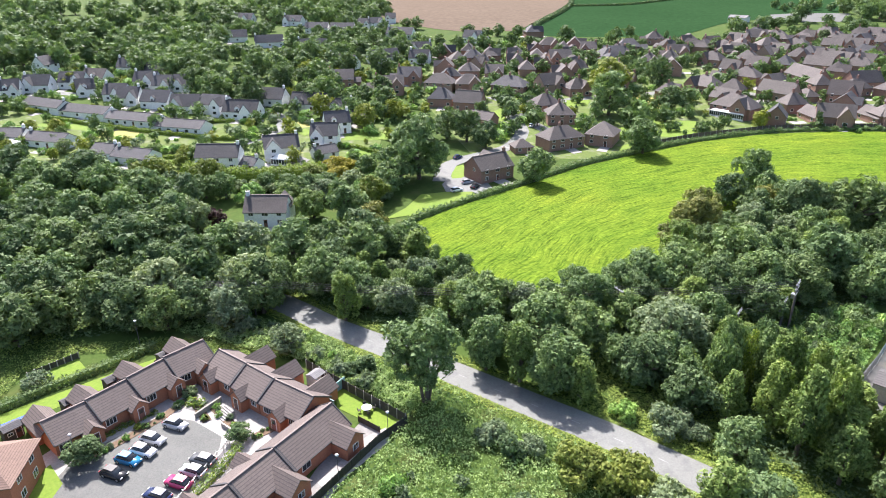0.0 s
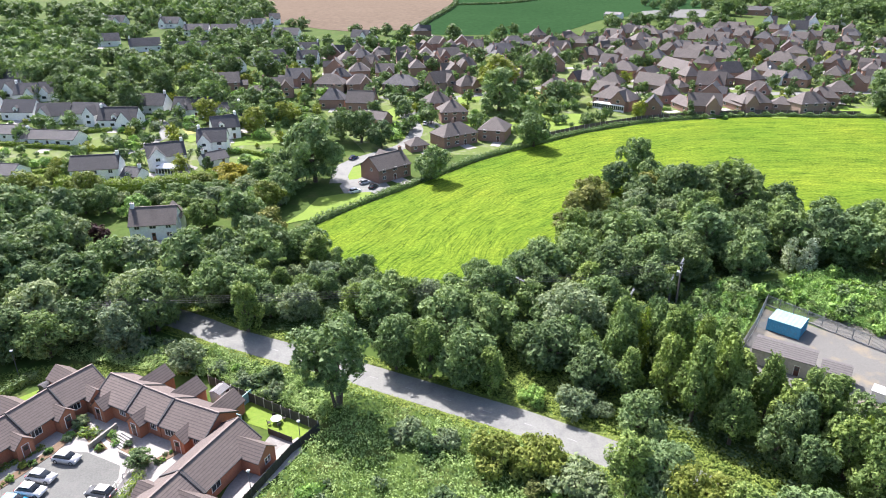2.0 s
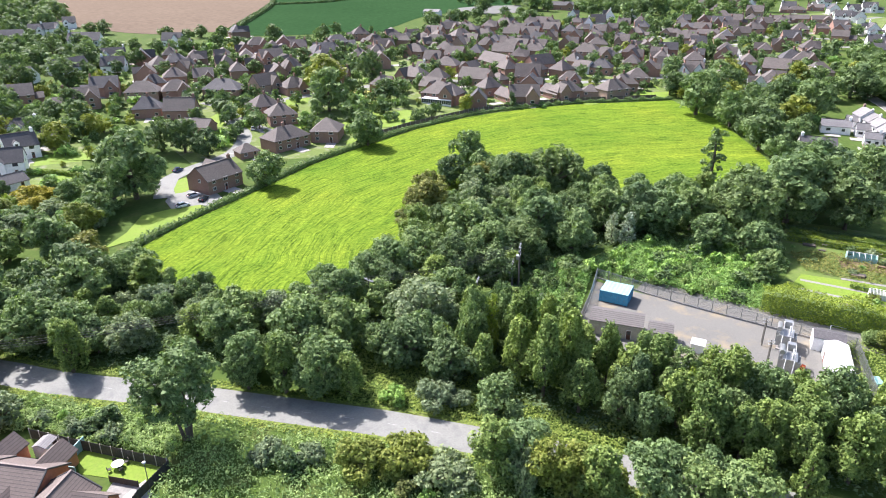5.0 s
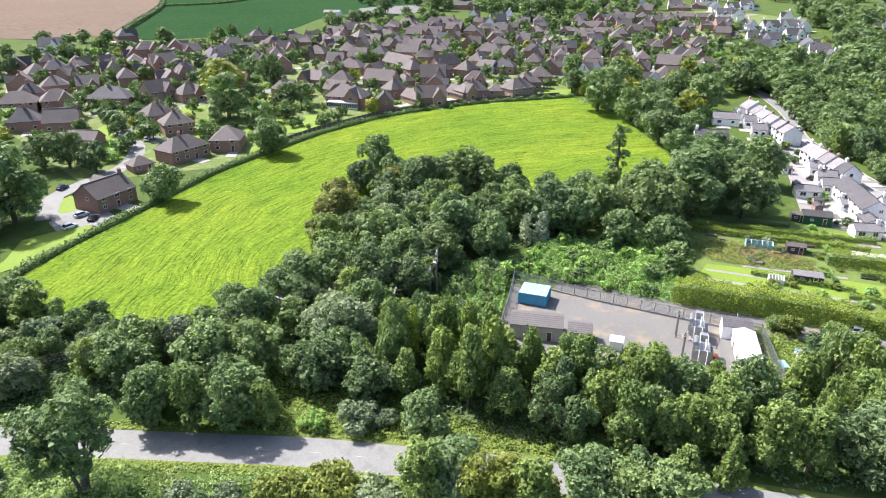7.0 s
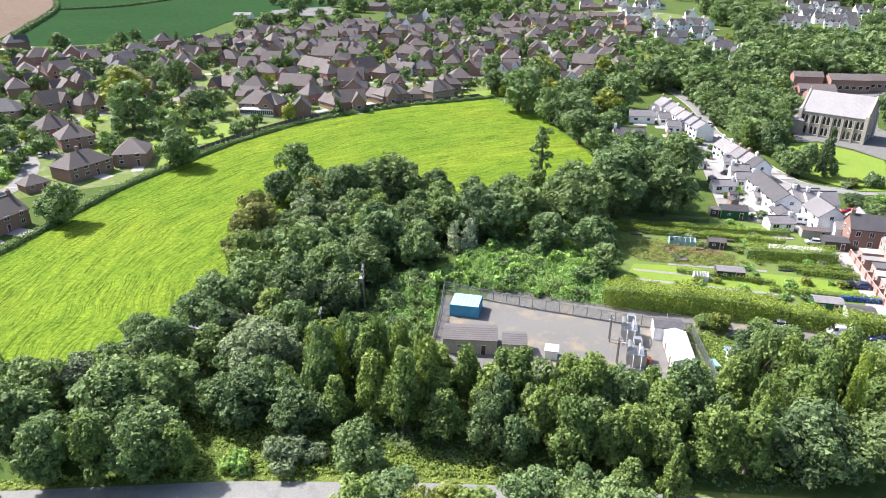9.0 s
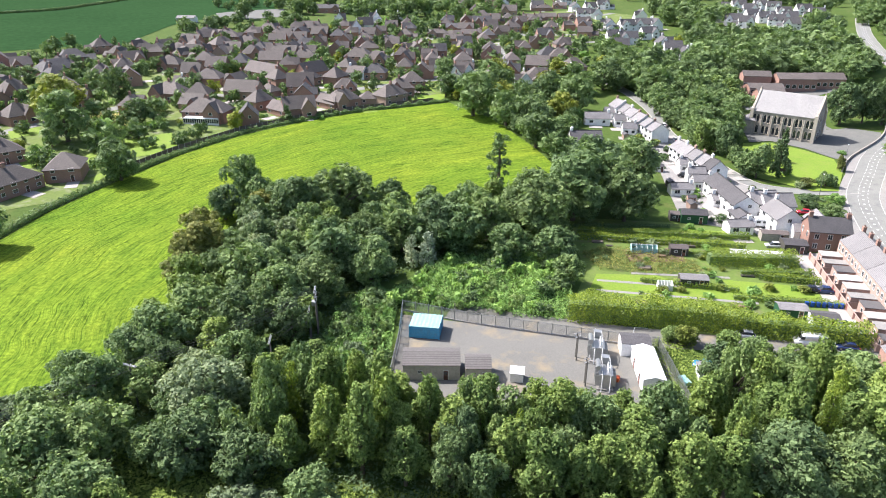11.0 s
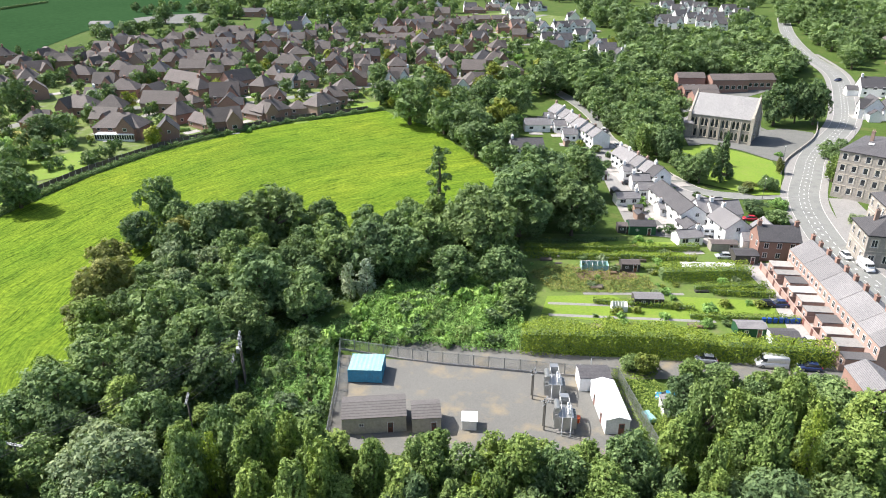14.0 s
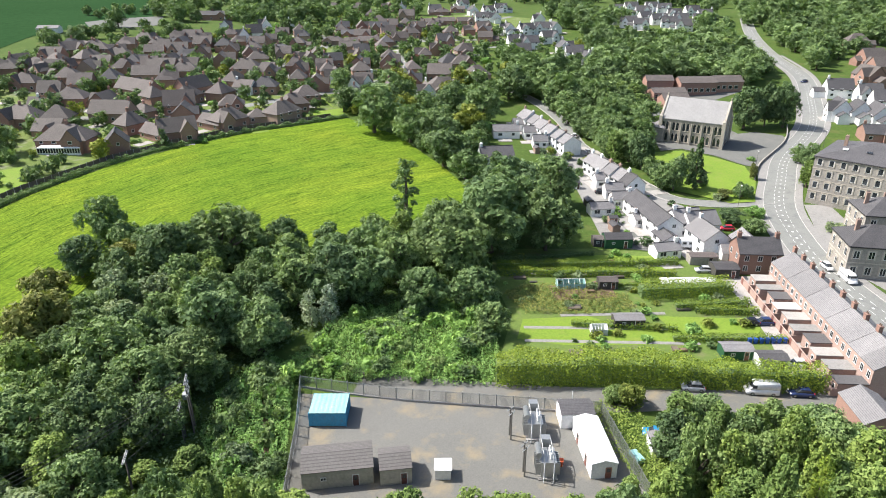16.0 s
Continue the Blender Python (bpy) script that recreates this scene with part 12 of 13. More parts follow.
FAR += [
    (197.3, 514.6, 2.5, 4.5, "m"),
    (243.4, 538.8, 3.3, 6, "m"),
    (252.5, 499.1, 2.9, 5.3, "d"),
    (246.3, 489.8, 4.7, 8.5, "d"),
    (200.2, 548.3, 2.5, 4.5, "d"),
    (234.9, 537, 2.7, 4.9, "m"),
    (193.3, 502.6, 4.3, 7.7, "d"),
    (262.9, 525.9, 4.4, 8, "d"),
    (235.9, 544.4, 2.5, 4.5, "d"),
    (252.3, 480.3, 3.7, 6.7, "m"),
    (200.9, 535.3, 3.8, 6.8, "m"),
    (243.3, 515.1, 2.7, 4.8, "d"),
    (273.6, 517, 4.5, 8.1, "m"),
    (219.9, 528, 4.3, 7.7, "d"),
    (189.9, 515.9, 4.3, 7.8, "m"),
    (262.5, 489.8, 4.1, 7.3, "d"),
    (198.8, 528, 2.6, 4.8, "d"),
    (275.4, 501.5, 4.2, 7.6, "d"),
    (214.4, 514.9, 4.9, 8.9, "d"),
    (259.6, 510.3, 2.8, 5.1, "m"),
    (277.9, 491, 3.5, 6.2, "m"),
    (223.1, 492.7, 3.3, 6, "m"),
    (208.9, 500.4, 3.2, 5.8, "m"),
    (270.9, 495.5, 4.8, 8.6, "d"),
    (235.9, 525.5, 3.1, 5.5, "d"),
    (220.2, 510.3, 4.7, 8.5, "d"),
    (271.2, 619.7, 3.7, 6.7, "d"),
    (284.4, 618.3, 3.4, 6.2, "d"),
    (306.1, 645.8, 4.2, 7.6, "d"),
    (316.4, 612, 2.6, 4.7, "d"),
    (289.8, 652.6, 3.1, 5.6, "d"),
    (301.2, 630.1, 4, 7.2, "d"),
    (307.4, 668.5, 3.8, 6.8, "m"),
    (327.8, 624.8, 5, 8.9, "m"),
    (311.8, 622.8, 3.9, 7, "d"),
    (314.7, 651.8, 3.7, 6.7, "m"),
    (273.6, 645.7, 4.5, 8.1, "d"),
    (343.6, 673.6, 4.3, 7.8, "d"),
]
join_trees(FAR, "far_woods", "distant broadleaf woods and hedgerow trees")
join_trees(MIDDLE, "hedgerow_trees", "broadleaf trees of the hedgerows and gardens", "mid")

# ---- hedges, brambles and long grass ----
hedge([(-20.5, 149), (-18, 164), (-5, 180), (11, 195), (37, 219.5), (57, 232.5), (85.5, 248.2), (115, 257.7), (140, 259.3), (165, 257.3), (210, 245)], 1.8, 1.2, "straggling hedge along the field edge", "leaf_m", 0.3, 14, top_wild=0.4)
fence([(60, 240), (85, 252.5), (115, 262), (140, 263.5), (165, 261.5), (205, 250)], 1.7, 2.6, "polewood", "concrete", "grey-brown board fence behind the houses", 0.08)


LANE_XY = np.array([p[:2] for p in LANE])


def off_road(x, y):
    return float(np.hypot(LANE_XY[:, 0] - x, LANE_XY[:, 1] - y).min()) < 4.6


undergrowth("bramble_patch", [(76.5, 113.7), (84.4, 117.8), (99.2, 122.5), (120.4, 116.9), (123.3, 102), (109.1, 89.3), (101.8, 85.8), (81.5, 111)], 46000, 2.9, 0.2, "leaf_b", "thick green bramble patch", 3)
g4 = random.Random(51)
BRAMBLE = [(79, 113.5), (84.4, 119), (99.2, 122), (119, 115), (121, 103), (109.1, 90.5), (101.8, 88), (83, 112)]
lots = []
while len(lots) < 150:
    x, y = g4.uniform(76, 123), g4.uniform(86, 122)
    if in_poly(x, y, BRAMBLE):
        r = g4.choice((0.8, 1.1, 1.5, 2.0))
        lots.append((x, y, r, r * g4.uniform(0.9, 1.5) + 0.5, g4.choice("eeezzd")))
join_trees(lots, "bramble_mounds", "rounded bramble and laurel mounds in the rough", "tiny")
GULLY = [(74.1, 111.9), (69.2, 104.8), (64.4, 97.7)]
single("bare_gully", ribbon(spline([(74.1, 111.9), (71.2, 108.3), (69.4, 104.6), (66.3, 101.2), (64.4, 97.7)], 1.2), -0.5, 0.55, 0.05), M["soil"], "bare brown soil gully through the brambles", "soil", kind="structure")


def off_gully(x, y):
    k = min(max(((x - GULLY[0][0]) * (GULLY[2][0] - GULLY[0][0]) + (y - GULLY[0][1]) * (GULLY[2][1] - GULLY[0][1])) / math.dist(GULLY[0], GULLY[2]) ** 2, 0), 1)
    return math.hypot(x - GULLY[0][0] - k * (GULLY[2][0] - GULLY[0][0]), y - GULLY[0][1] - k * (GULLY[2][1] - GULLY[0][1])) < 0.45


BANK = [(71.2, 118.5), (82, 121), (83, 117), (78.4, 111.8), (63.4, 93.5), (58, 97), (62.5, 110.8)]
lots = []
while len(lots) < 80:
    x, y = g4.uniform(57, 84), g4.uniform(93, 121)
    if in_poly(x, y, BANK) and not off_gully(x + 0.9, y - 0.6) and not off_gully(x - 0.9, y + 0.6):
        r = g4.choice((0.9, 1.2, 1.6))
        lots.append((x, y, r, r * g4.uniform(1.1, 1.7) + 0.6, g4.choice("ezzzd")))
join_trees(lots, "bank_bushes", "dark rounded bushes on the bank by the fence", "tiny")
undergrowth("bramble_bank", [(71.2, 119.9), (82.8, 122.5), (84, 117), (79.4, 111.5), (63, 92), (57, 96.5), (62, 111.8)], 24000, 2.4, 0.2, "leaf_b", "brambles beside the substation fence", 4, off_gully)
undergrowth("foreground_scrub", [(-9, 80), (-18, 91), (-14, 98), (-3, 91), (6.4, 82.6), (14.5, 77.8), (21.8, 73.2), (30, 68.5), (52, 50), (40, 30), (-10, 45), (-25, 55), (-17.5, 66), (-12, 76)], 60000, 2.6, 0.21, "leaf_s", "tangled green scrub beside the road", 5, off_road)
undergrowth("roadside_scrub", [(-60, 124), (-44, 113), (-31.5, 107.5), (-12.6, 95), (-7, 89), (-8.8, 83), (-21, 91.5), (-28, 97), (-42, 101), (-60, 108)], 40000, 2.0, 0.2, "leaf_s", "grey-green scrub between road and fence", 6, off_road)
undergrowth("glade_grass", [(14, 97), (22, 103), (34, 106), (40, 92), (44, 76), (60, 60), (50, 58), (34, 76), (24, 83.5), (14, 90)], 34000, 0.7, 0.2, "leaf_g", "long bright grass in a glade", 7, off_road)
undergrowth("woodland_floor", [(-16, 148), (4, 128), (24, 123), (42, 131), (55, 150), (86, 184), (106, 170), (126, 148), (150, 138), (140, 118), (122, 118), (98, 124), (70, 121), (58, 98), (70, 78), (90, 58), (110, 40), (84, 34), (62, 52), (40, 78), (30, 100), (8, 104), (-20, 118), (-40, 130)], 46000, 1.3, 0.38, "leaf_d", "dark ivy and scrub under the trees", 8, off_road)
undergrowth("wood_edge_scrub", [(-16, 148), (-40, 132), (-75, 140), (-150, 175), (-150, 120), (-90, 98), (-60, 108), (-44, 122), (-22, 113), (0, 104), (4, 126)], 26000, 1.2, 0.4, "leaf_d", "scrub under the wood", 9, off_road)
undergrowth("pole_scrub", [(-75, 101), (-58, 104), (-45, 103), (-30, 99), (-46, 99), (-56, 99), (-70, 98.5)], 5000, 0.9, 0.2, "leaf_g", "long grass behind the allotments", 10)
undergrowth("tall_weeds", [(-90, 80), (-76, 79), (-77, 92), (-70, 99), (-80, 105), (-95, 100)], 8000, 0.9, 0.22, "leaf_g", "long pale weeds beside the allotment", 12)
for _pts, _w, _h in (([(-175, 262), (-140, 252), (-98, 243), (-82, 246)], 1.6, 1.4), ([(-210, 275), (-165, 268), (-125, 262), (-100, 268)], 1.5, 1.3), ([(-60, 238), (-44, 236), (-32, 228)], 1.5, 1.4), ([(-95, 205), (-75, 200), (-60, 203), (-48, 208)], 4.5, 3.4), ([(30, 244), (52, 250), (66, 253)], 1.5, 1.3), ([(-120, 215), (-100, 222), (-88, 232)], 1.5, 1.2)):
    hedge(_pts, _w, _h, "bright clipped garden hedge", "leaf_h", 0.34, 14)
for _p, _m in (([(-50, 246), (-36, 247), (-34, 256), (-50, 255)], "lawn"), ([(-42, 228), (-32, 230), (-33, 238), (-43, 236)], "lawn"), ([(56, 253), (84, 256), (84, 268), (60, 267)], "lawn"), ([(66, 290), (84, 292), (86, 312), (70, 312)], "drylawn"), ([(-176, 252), (-150, 248), (-146, 262), (-174, 264)], "lawn"), ([(-148, 240), (-130, 242), (-132, 252), (-148, 252)], "drylawn"), ([(-110, 210), (-98, 214), (-98, 224), (-110, 220)], "lawn"), ([(-24, 168), (-12, 190), (4, 189), (-8, 176)], "lawn"), ([(0, 258), (10, 256), (12, 270), (2, 272)], "lawn")):
    sheet("garden_lawn", _p, _m, 0.12, "bright garden lawn among the houses", "lawn")
for _p, _m in (([(36, 262), (50, 262), (50, 272), (38, 272)], "lawn"), ([(12, 275), (22, 290), (14, 300), (6, 285)], "lawn"), ([(140, 262), (150, 262), (150, 268), (140, 268)], "lawn"), ([(168, 260), (180, 257), (182, 263), (170, 266)], "lawn"), ([(196, 252), (214, 247), (222, 256), (204, 262)], "lawn"), ([(225, 262), (240, 262), (250, 278), (236, 276)], "lawn"), ([(255, 205), (268, 210), (262, 222), (250, 215)], "lawn"), ([(230, 225), (246, 215), (252, 228), (238, 236)], "lawn"), ([(378, 142), (396, 130), (398, 142), (385, 150)], "lawn"), ([(-70, 262), (-56, 268), (-60, 276), (-74, 270)], "drylawn"), ([(-95, 330), (-60, 330), (-62, 350), (-95, 350)], "lawn"), ([(-150, 350), (-110, 352), (-112, 366), (-150, 364)], "lawn")):
    sheet("garden_lawn", _p, _m, 0.12, "bright garden lawn among the houses", "lawn")
sheet("brick_house_drive", [(-9.5, 198.6), (-4, 214), (3, 208), (6.4, 196), (0, 187), (-7.6, 190)], "asphalt", 0.14, "grey drive beside the brick house", "drive")
sheet("farm_yard", [(250.6, 598.6), (276.6, 606.9), (316.9, 599.7), (285.8, 544.9), (259.5, 546.7), (237.4, 557.6)], "tarmac", 0.2, "grey farm yard", "yard", 20)

# small garden trees and shrubs between the houses
g = random.Random(21)
HOUSE_AT = [(o.location.x, o.location.y) for o in scene.objects if o.name.startswith("house") and not o.parent]
HOUSE_XY = np.array(HOUSE_AT)
made = []
tries = 0
while len(made) < 1750 and tries < 42000:
    tries += 1
    if g.random() < 0.7:
        x, y = g.uniform(0, 440), g.uniform(228, 470)
        if y < 262 - abs(x - 140) * 0.10 and x < 215:
            continue
    else:
        x, y = g.uniform(-240, -20), g.uniform(215, 420)
    clear = float(np.hypot(HOUSE_XY[:, 0] - x, HOUSE_XY[:, 1] - y).min())
    if clear < 7.2 or clear > 40 or any(abs(x - a) < 2.4 and abs(y - b) < 2.4 for a, b in made):
        continue
    made.append((x, y))
join_trees([(x, y, g.choice((0.9, 1.2, 1.5, 1.9, 2.4, 3.2) if x > -20 else (0.9, 1.3, 1.8, 2.6)) * g.uniform(0.9, 1.15), 0, g.choice("mmdddyemmdhd" if x > -20 else "yeedbmdm")) for x, y in made], "garden_shrubs", "small trees and shrubs in the estate gardens", "speck")
# clipped bushes in short rows along the plot boundaries
rows_ = []
for o in [o for o in scene.objects if o.name.startswith("house") and not o.parent and o.location.y > 200]:
    if g.random() < 0.5:
        s, back = g.choice((-1, 1)), g.choice((-1, 1))
        for k in range(7):
            q = o.matrix_basis @ Vector((s * (8.2 + g.uniform(-0.2, 0.2)), back * (1 + k * 1.5), 0))
            if float(np.hypot(HOUSE_XY[:, 0] - q.x, HOUSE_XY[:, 1] - q.y).min()) > 6.4:
                rows_.append((q.x, q.y, 0.95, 1.5, "e" if s > 0 else "b"))
join_trees(rows_, "boundary_bushes", "clipped boundary bushes between the estate gardens", "speck")

# drives and patios in front of the houses
bm = bmesh.new()
for o in [o for o in scene.objects if o.name.startswith("house") and not o.parent]:
    for side, w, d in ((-1, g.uniform(3, 5), g.uniform(5, 8)), (1, g.uniform(4, 7), g.uniform(2.5, 4))):
        cx = g.uniform(-3, 3)
        q = [o.matrix_basis @ Vector((cx + a * w / 2, side * (4.4 + b * d), 0)) for a, b in ((-1, 0), (1, 0), (1, 1), (-1, 1))]
        bm.faces.new([bm.verts.new((p.x, p.y, land(p.x, p.y) + 0.16)) for p in q])
for f in bm.faces:
    f.normal_update()
    if f.normal.z < 0:
        f.normal_flip()
tagged(single("driveways", bm, M["concrete"], "pale drives and patios beside the houses", "driveway"), kind="stuff")
hedge(FARHEDGE_A, 4, 2.6, "dark hedgerow between far fields", "leaf_d", 0.7, 2)
hedge(FARHEDGE_B, 3, 1.8, "dark hedgerow across the far pasture", "leaf_d", 0.7, 2)

for _k, (_a, _b) in enumerate((((-55, 30), (3.2, 5.2)), ((-55, 30), (-5.2, -3.2)))):
    _line = [p for p in LANE if -62 < p[0] < 70]
    _in, _out = offset(_line, _b[0]), offset(_line, _b[1])
    undergrowth("verge_grass", _in + _out[::-1], 14000, 0.4, 0.17, "leaf_g", "long grass along the road verge", 30 + _k)
undergrowth("fence_scrub", [(106, 70), (110.5, 70), (114, 66), (100, 48), (94, 52), (97, 57)], 6000, 1.0, 0.2, "leaf_g", "weeds beside the substation fence", 33)
g2 = random.Random(8)
PLOTS = [(146, 117), (166, 101), (170, 84), (160, 63), (150, 54), (138, 60), (118, 82), (112, 88), (124, 96), (136, 110)]
rows_ = []
while len(rows_) < 70:
    x, y = g2.uniform(112, 172), g2.uniform(54, 118)
    if in_poly(x, y, PLOTS):
        r = g2.uniform(0.5, 1.5)
        rows_.append((x, y, r, r * 1.3, g2.choice("eebfed")))
join_trees(rows_, "garden_bushes", "small bushes and flower clumps on the plots", "tiny")
for _i in range(26):
    x, y = g2.uniform(118, 168), g2.uniform(58, 112)
    if not in_poly(x, y, PLOTS):
        continue
    bm = bmesh.new()
    w, d, h = g2.uniform(0.5, 1.6), g2.uniform(0.4, 0.9), g2.uniform(0.3, 0.7)
    box(bm, -w, w, -d, d, 0, h)
    box(bm, -w + 0.1, w - 0.1, -d + 0.1, d - 0.1, h, h + 0.05)
    single("planter_box", bm, M[g2.choice(("timber", "polewood", "soil"))], "low timber raised bed on the plots", "planter", group="raised beds", m=pose(x, y, 0.06, 0, 0, -48))
for _a, _b in (((122, 93), (141, 70)), ((118, 90), (139, 64)), ((139.5, 110), (166, 80)), ((131, 90), (146, 74)), ((150, 105), (170, 82))):
    single("garden_path", ribbon([_a, ((_a[0] + _b[0]) / 2, (_a[1] + _b[1]) / 2), _b], -0.5, 0.5, 0.085), M["paving"], "narrow paved garden path", "path", kind="structure")

undergrowth("weedy_plot", [(131.1, 104.7), (138.2, 103.6), (148.6, 83.8), (143.6, 79.4), (135.6, 85.0), (126.8, 95.8)], 9000, 1.3, 0.2, "leaf_o", "tall brown and green weeds on a neglected plot", 41)
# bushes standing out of the scrub on both sides of the road
g3 = random.Random(14)
lots = []
for plot, n in (([(-9, 76), (2, 81), (14, 74), (30, 64), (44, 48), (30, 36), (0, 48), (-16, 60)], 40), ([(-56, 119), (-31.5, 105), (-14, 93), (-12, 87), (-28, 98), (-46, 104)], 26)):
    while n:
        x, y = g3.uniform(-60, 50), g3.uniform(36, 122)
        if in_poly(x, y, plot) and not off_road(x, y):
            r = g3.choice((0.8, 1.1, 1.5, 2.0))
            lots.append((x, y, r, r * g3.uniform(1.3, 1.9), g3.choice("bbedol")))
            n -= 1
join_trees(lots, "scrub_bushes", "grey-green bushes standing in the roadside scrub")

# planting beds and shrubs in front of the bungalows
beds, shrubs = [((-53.9, 71.8), (-48.1, 80.7), 13), ((-46.8, 88.0), (-40.5, 80.4), 9), ((-41.1, 84.2), (-35.1, 78.6), 8), ((-48.1, 80.7), (-45.9, 85.6), 6), ((-32.3, 77.0), (-29.0, 79.9), 6)], []
for a, b, n in beds:
    single("planting_bed", ribbon([a, ((a[0] + b[0]) / 2, (a[1] + b[1]) / 2), b], -0.7, 0.7, 0.06, 0.06), M["soil"], "narrow soil bed planted with small shrubs", "planting bed", kind="structure")
    for i in range(n):
        k, r = (i + g3.random()) / n, g3.uniform(0.3, 0.75)
        shrubs.append((a[0] + (b[0] - a[0]) * k + g3.uniform(-0.5, 0.5), a[1] + (b[1] - a[1]) * k + g3.uniform(-0.5, 0.5), r, r * 1.5, g3.choice("ebfhe")))
plant(shrubs)

# lawns and the close between the brick houses
sheet("garden_lawn", [(69.5, 277.8), (92.9, 274.5), (87.9, 255.4), (72.5, 258.9)], "lawn", 0.22, "bright garden lawn among the houses", "lawn")
sheet("garden_lawn", [(69.1, 279.3), (90.7, 266.8), (85.8, 252.1), (70.8, 253.4), (65.9, 263.3)], "lawn", 0.22, "bright garden lawn among the houses", "lawn")
sheet("garden_lawn", [(76.2, 325.7), (83.8, 316.7), (76.5, 290.5), (70.5, 300.7)], "drylawn", 0.22, "bright garden lawn among the houses", "lawn")
sheet("garden_lawn", [(153.9, 267.4), (161.0, 266.7), (156.5, 258.4), (148.9, 260.1)], "lawn", 0.22, "bright garden lawn among the houses", "lawn")
sheet("garden_lawn", [(171.3, 260.7), (177.9, 258.5), (174.2, 251.0), (168.1, 252.9)], "lawn", 0.22, "bright garden lawn among the houses", "lawn")
sheet("garden_lawn", [(197.1, 258.0), (203.0, 257.0), (204.4, 253.0), (195.5, 252.2)], "lawn", 0.22, "bright garden lawn among the houses", "lawn")
sheet("garden_lawn", [(224.6, 280.0), (216.6, 261.7), (214.6, 255.5), (218.6, 271.1)], "lawn", 0.22, "bright garden lawn among the houses", "lawn")
sheet("garden_lawn", [(222.3, 328.2), (244.9, 334.5), (230.3, 314.6), (220.2, 317.8)], "lawn", 0.22, "bright garden lawn among the houses", "lawn")
sheet("garden_lawn", [(16.3, 274.4), (26.5, 284.2), (27.5, 275.4), (19.2, 264.4)], "lawn", 0.14, "bright garden lawn among the houses", "lawn")
sheet("garden_lawn", [(14.3, 319.0), (26.7, 317.0), (23.0, 306.4), (15.0, 303.2)], "lawn", 0.14, "bright garden lawn among the houses", "lawn")
sheet("garden_lawn", [(43.8, 311.6), (55.1, 311.5), (52.4, 302.3), (42.9, 300.4)], "lawn", 0.14, "bright garden lawn among the houses", "lawn")
sheet("garden_lawn", [(10.1, 266.7), (15.5, 263.6), (14.6, 248.9), (10.0, 248.0)], "lawn", 0.14, "bright garden lawn among the houses", "lawn")
sheet("garden_lawn", [(-7.4, 215.9), (-1.3, 219.9), (-0.2, 207.9), (-6.4, 201.4)], "lawn", 0.14, "bright garden lawn among the houses", "lawn")
sheet("garden_lawn", [(-19.4, 175.7), (-15.5, 188.8), (0.6, 194.1), (4.7, 189.1), (-6.5, 179.9), (-17.2, 170.4)], "lawn", 0.14, "bright garden lawn among the houses", "lawn")
sheet("garden_lawn", [(18.6, 221.7), (23.0, 222.5), (23.3, 216.3), (18.9, 215.0)], "lawn", 0.14, "bright garden lawn among the houses", "lawn")
sheet("garden_lawn", [(53.8, 240.0), (61.5, 247.0), (61.9, 242.8), (54.6, 235.9)], "lawn", 0.14, "bright garden lawn among the houses", "lawn")
sheet("garden_lawn", [(76.6, 317.5), (87.3, 314.9), (81.4, 292.9), (73.2, 296.9)], "drylawn", 0.14, "bright garden lawn among the houses", "lawn")
road("estate_street", [(8.3, 317.8), (16.4, 305.2), (16.6, 285.9), (19.9, 260.5), (13.1, 239.5), (1.9, 229.6), (-7.9, 219.0), (-10.0, 201.2)], 2.8, "pale grey estate street", kerbs=False, lift=0.16, step=6)
sheet("paved_yard", [(-13.2, 79.0), (-16.5, 81.6), (-21.2, 70.9), (-23.0, 64.0), (-18.6, 64.2)], "paving", 0.07, "grey paved yard behind the bungalows", "paving")
sheet("side_path", [(-20.5, 68.2), (-15.0, 78.2), (-12.5, 80.2), (-11.6, 77.0), (-18.7, 66.5)], "concrete", 0.075, "pale concrete path beside the brick bungalow", "path")
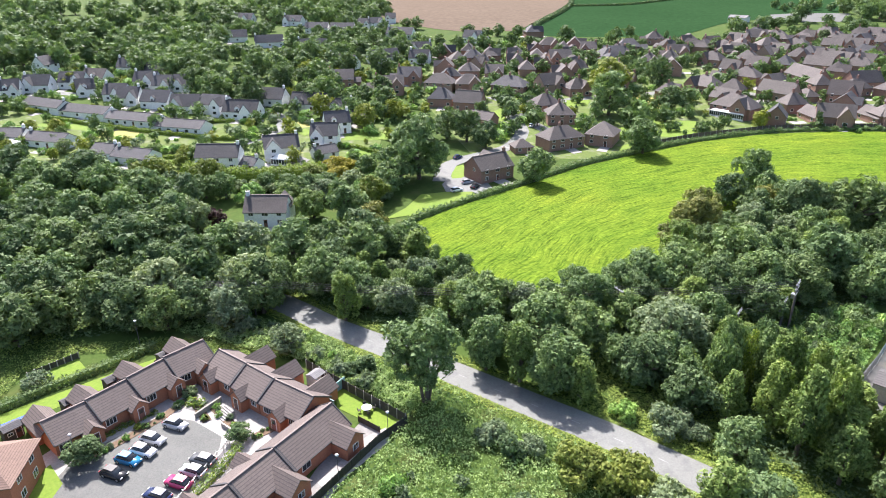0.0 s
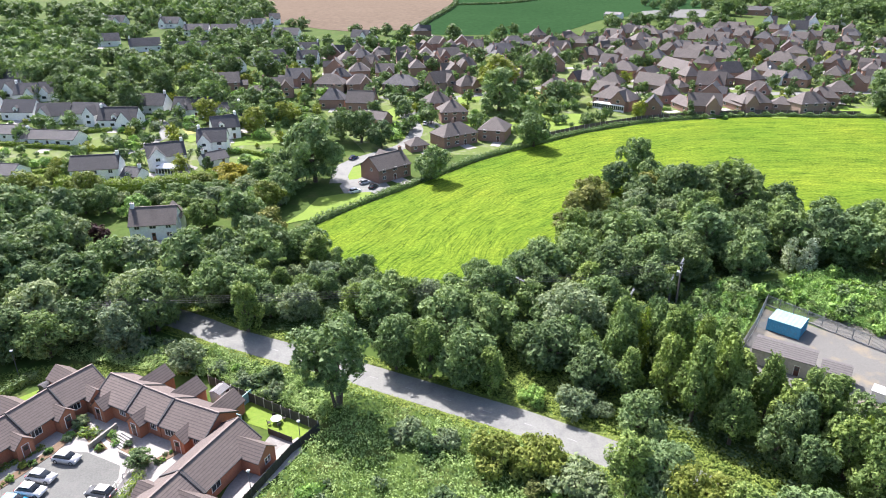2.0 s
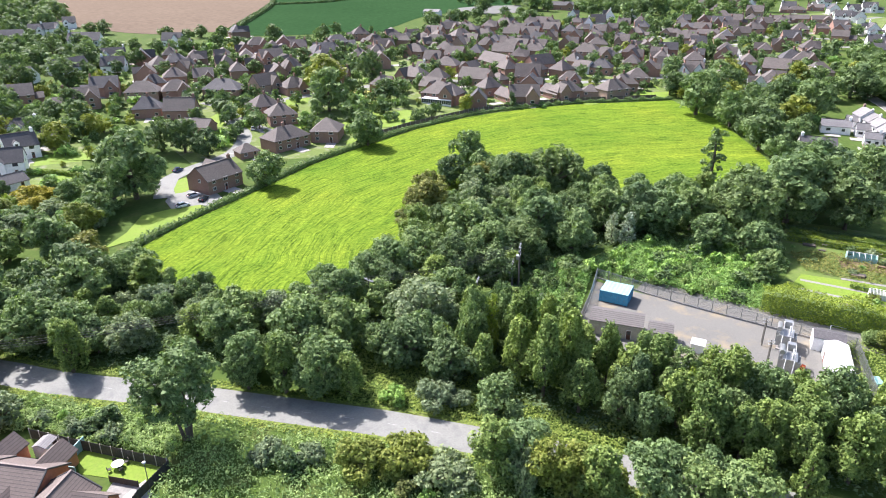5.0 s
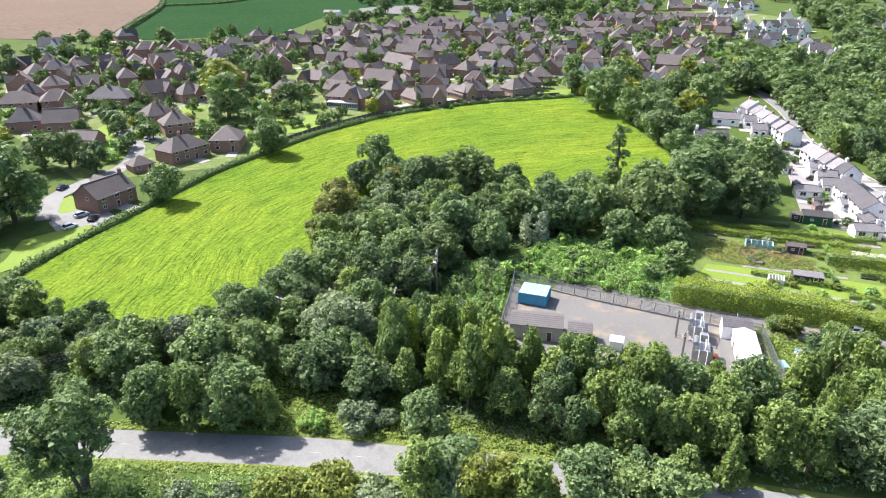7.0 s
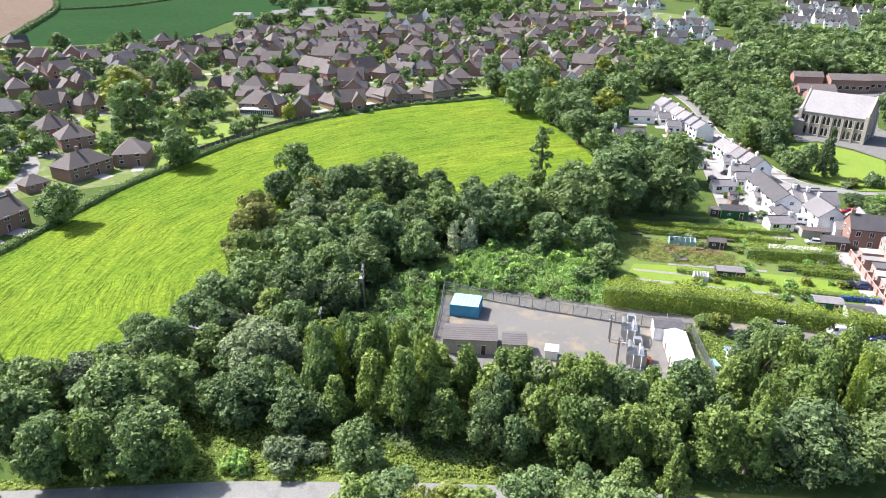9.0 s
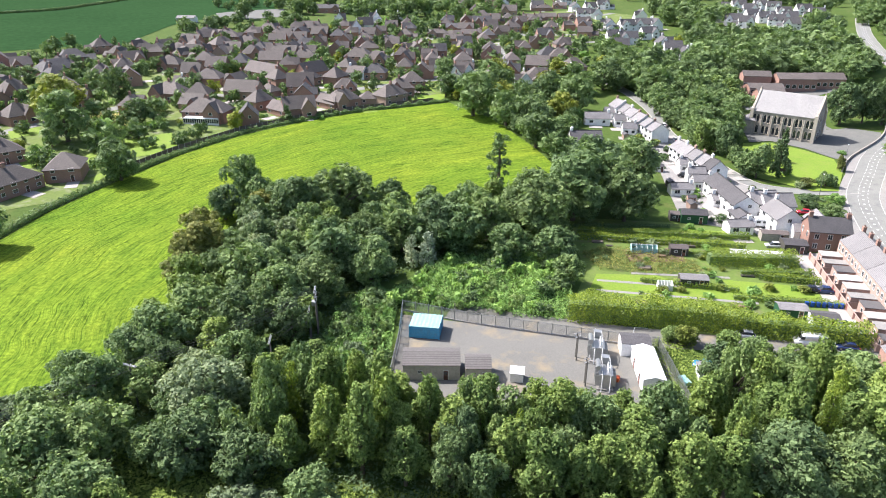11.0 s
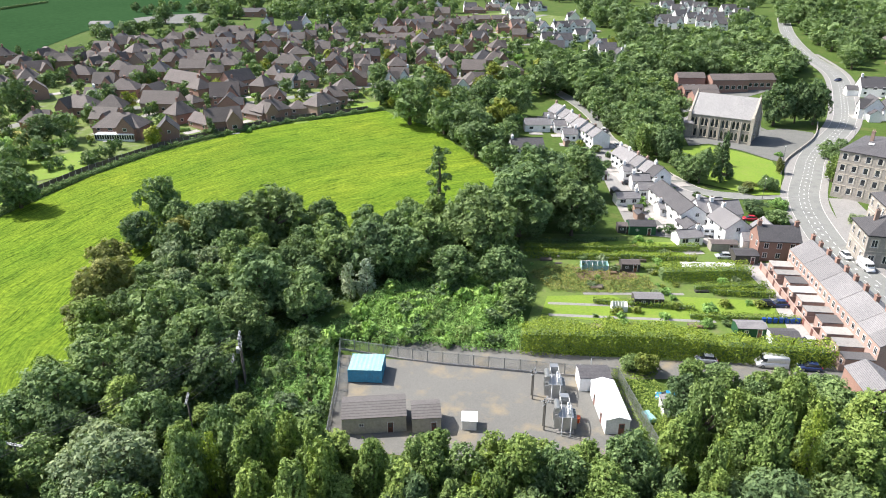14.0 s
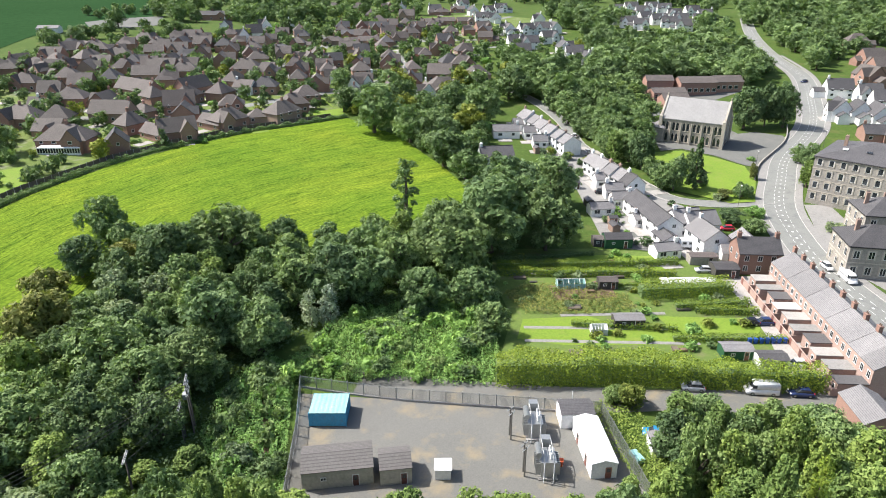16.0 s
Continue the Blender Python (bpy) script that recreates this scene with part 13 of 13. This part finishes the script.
# the close, drives and lawns among the white houses
sheet("garden_lawn", [(-47.7, 257.6), (-33.3, 258.4), (-31.9, 246.9), (-45.5, 249.6)], "lawn", 0.24, "bright mown lawn beside the white houses", "lawn")
sheet("garden_lawn", [(-45.0, 226.3), (-44.3, 237.7), (-39.0, 236.6), (-38.5, 222.1)], "lawn", 0.24, "bright mown lawn beside the white houses", "lawn")
sheet("garden_lawn", [(-37.8, 203.6), (-34.4, 204.9), (-31.6, 200.7), (-33.1, 193.7), (-36.2, 197.8)], "lawn", 0.24, "bright mown lawn beside the white houses", "lawn")
sheet("garden_lawn", [(-70.7, 254.1), (-68.3, 260.5), (-63.7, 255.6), (-65.9, 250.7)], "lawn", 0.24, "bright mown lawn beside the white houses", "lawn")
sheet("garden_lawn", [(-81.1, 235.0), (-79.2, 239.3), (-77.4, 225.9), (-79.5, 224.7)], "lawn", 0.24, "bright mown lawn beside the white houses", "lawn")
sheet("garden_lawn", [(-70.3, 272.4), (-65.7, 274.6), (-63.3, 266.8), (-67.8, 264.6)], "lawn", 0.24, "bright mown lawn beside the white houses", "lawn")
sheet("house_drive", [(-67.7, 208.1), (-64.3, 215.5), (-60.6, 224.3), (-57.3, 221.5), (-60.0, 206.5), (-64.9, 204.6)], "paving", 0.26, "pale paved drive and terrace of a white house", "drive")
road("close_street", [(-88.0, 237.3), (-84.4, 242.6), (-80.7, 251.9), (-78.7, 260.9), (-79.8, 270.9), (-84.5, 279.1), (-90.4, 286.2)], 2.6, "pale grey close between the white houses", kerbs=False, lift=0.22, step=5)
# pots and plants in the yards of the white cottages
lots = []
while len(lots) < 60:
    x, y = g3.uniform(172, 262), g3.uniform(85, 186)
    if in_poly(x, y, [(178, 88), (196, 87), (210, 99), (216, 116), (240, 155), (258, 178), (252, 186), (232, 162), (203, 128), (174, 100)]) and float(np.hypot(HOUSE_XY[:, 0] - x, HOUSE_XY[:, 1] - y).min()) > 4.4:
        r = g3.choice((0.5, 0.8, 1.2, 1.7))
        lots.append((x, y, r, r * 1.6, g3.choice("eebmyd")))
join_trees(lots, "yard_plants", "potted plants and shrubs in the cottage yards", "tiny")
for _i in range(9):
    a = g3.uniform(0, 1)
    x, y = 180 + 60 * a + g3.uniform(-6, 2), 96 + 68 * a + g3.uniform(2, 8)
    if float(np.hypot(HOUSE_XY[:, 0] - x, HOUSE_XY[:, 1] - y).min()) > 5.5:
        shed(round(x, 1), round(y, 1), g3.choice((-42, 48)), g3.uniform(2.4, 3.6), g3.uniform(1.8, 2.6), 2.0, 0.5, g3.choice(("timber", "white", "brownbrick")), g3.choice(("roof_grey", "roof_pale")), "small garden shed in a cottage yard")
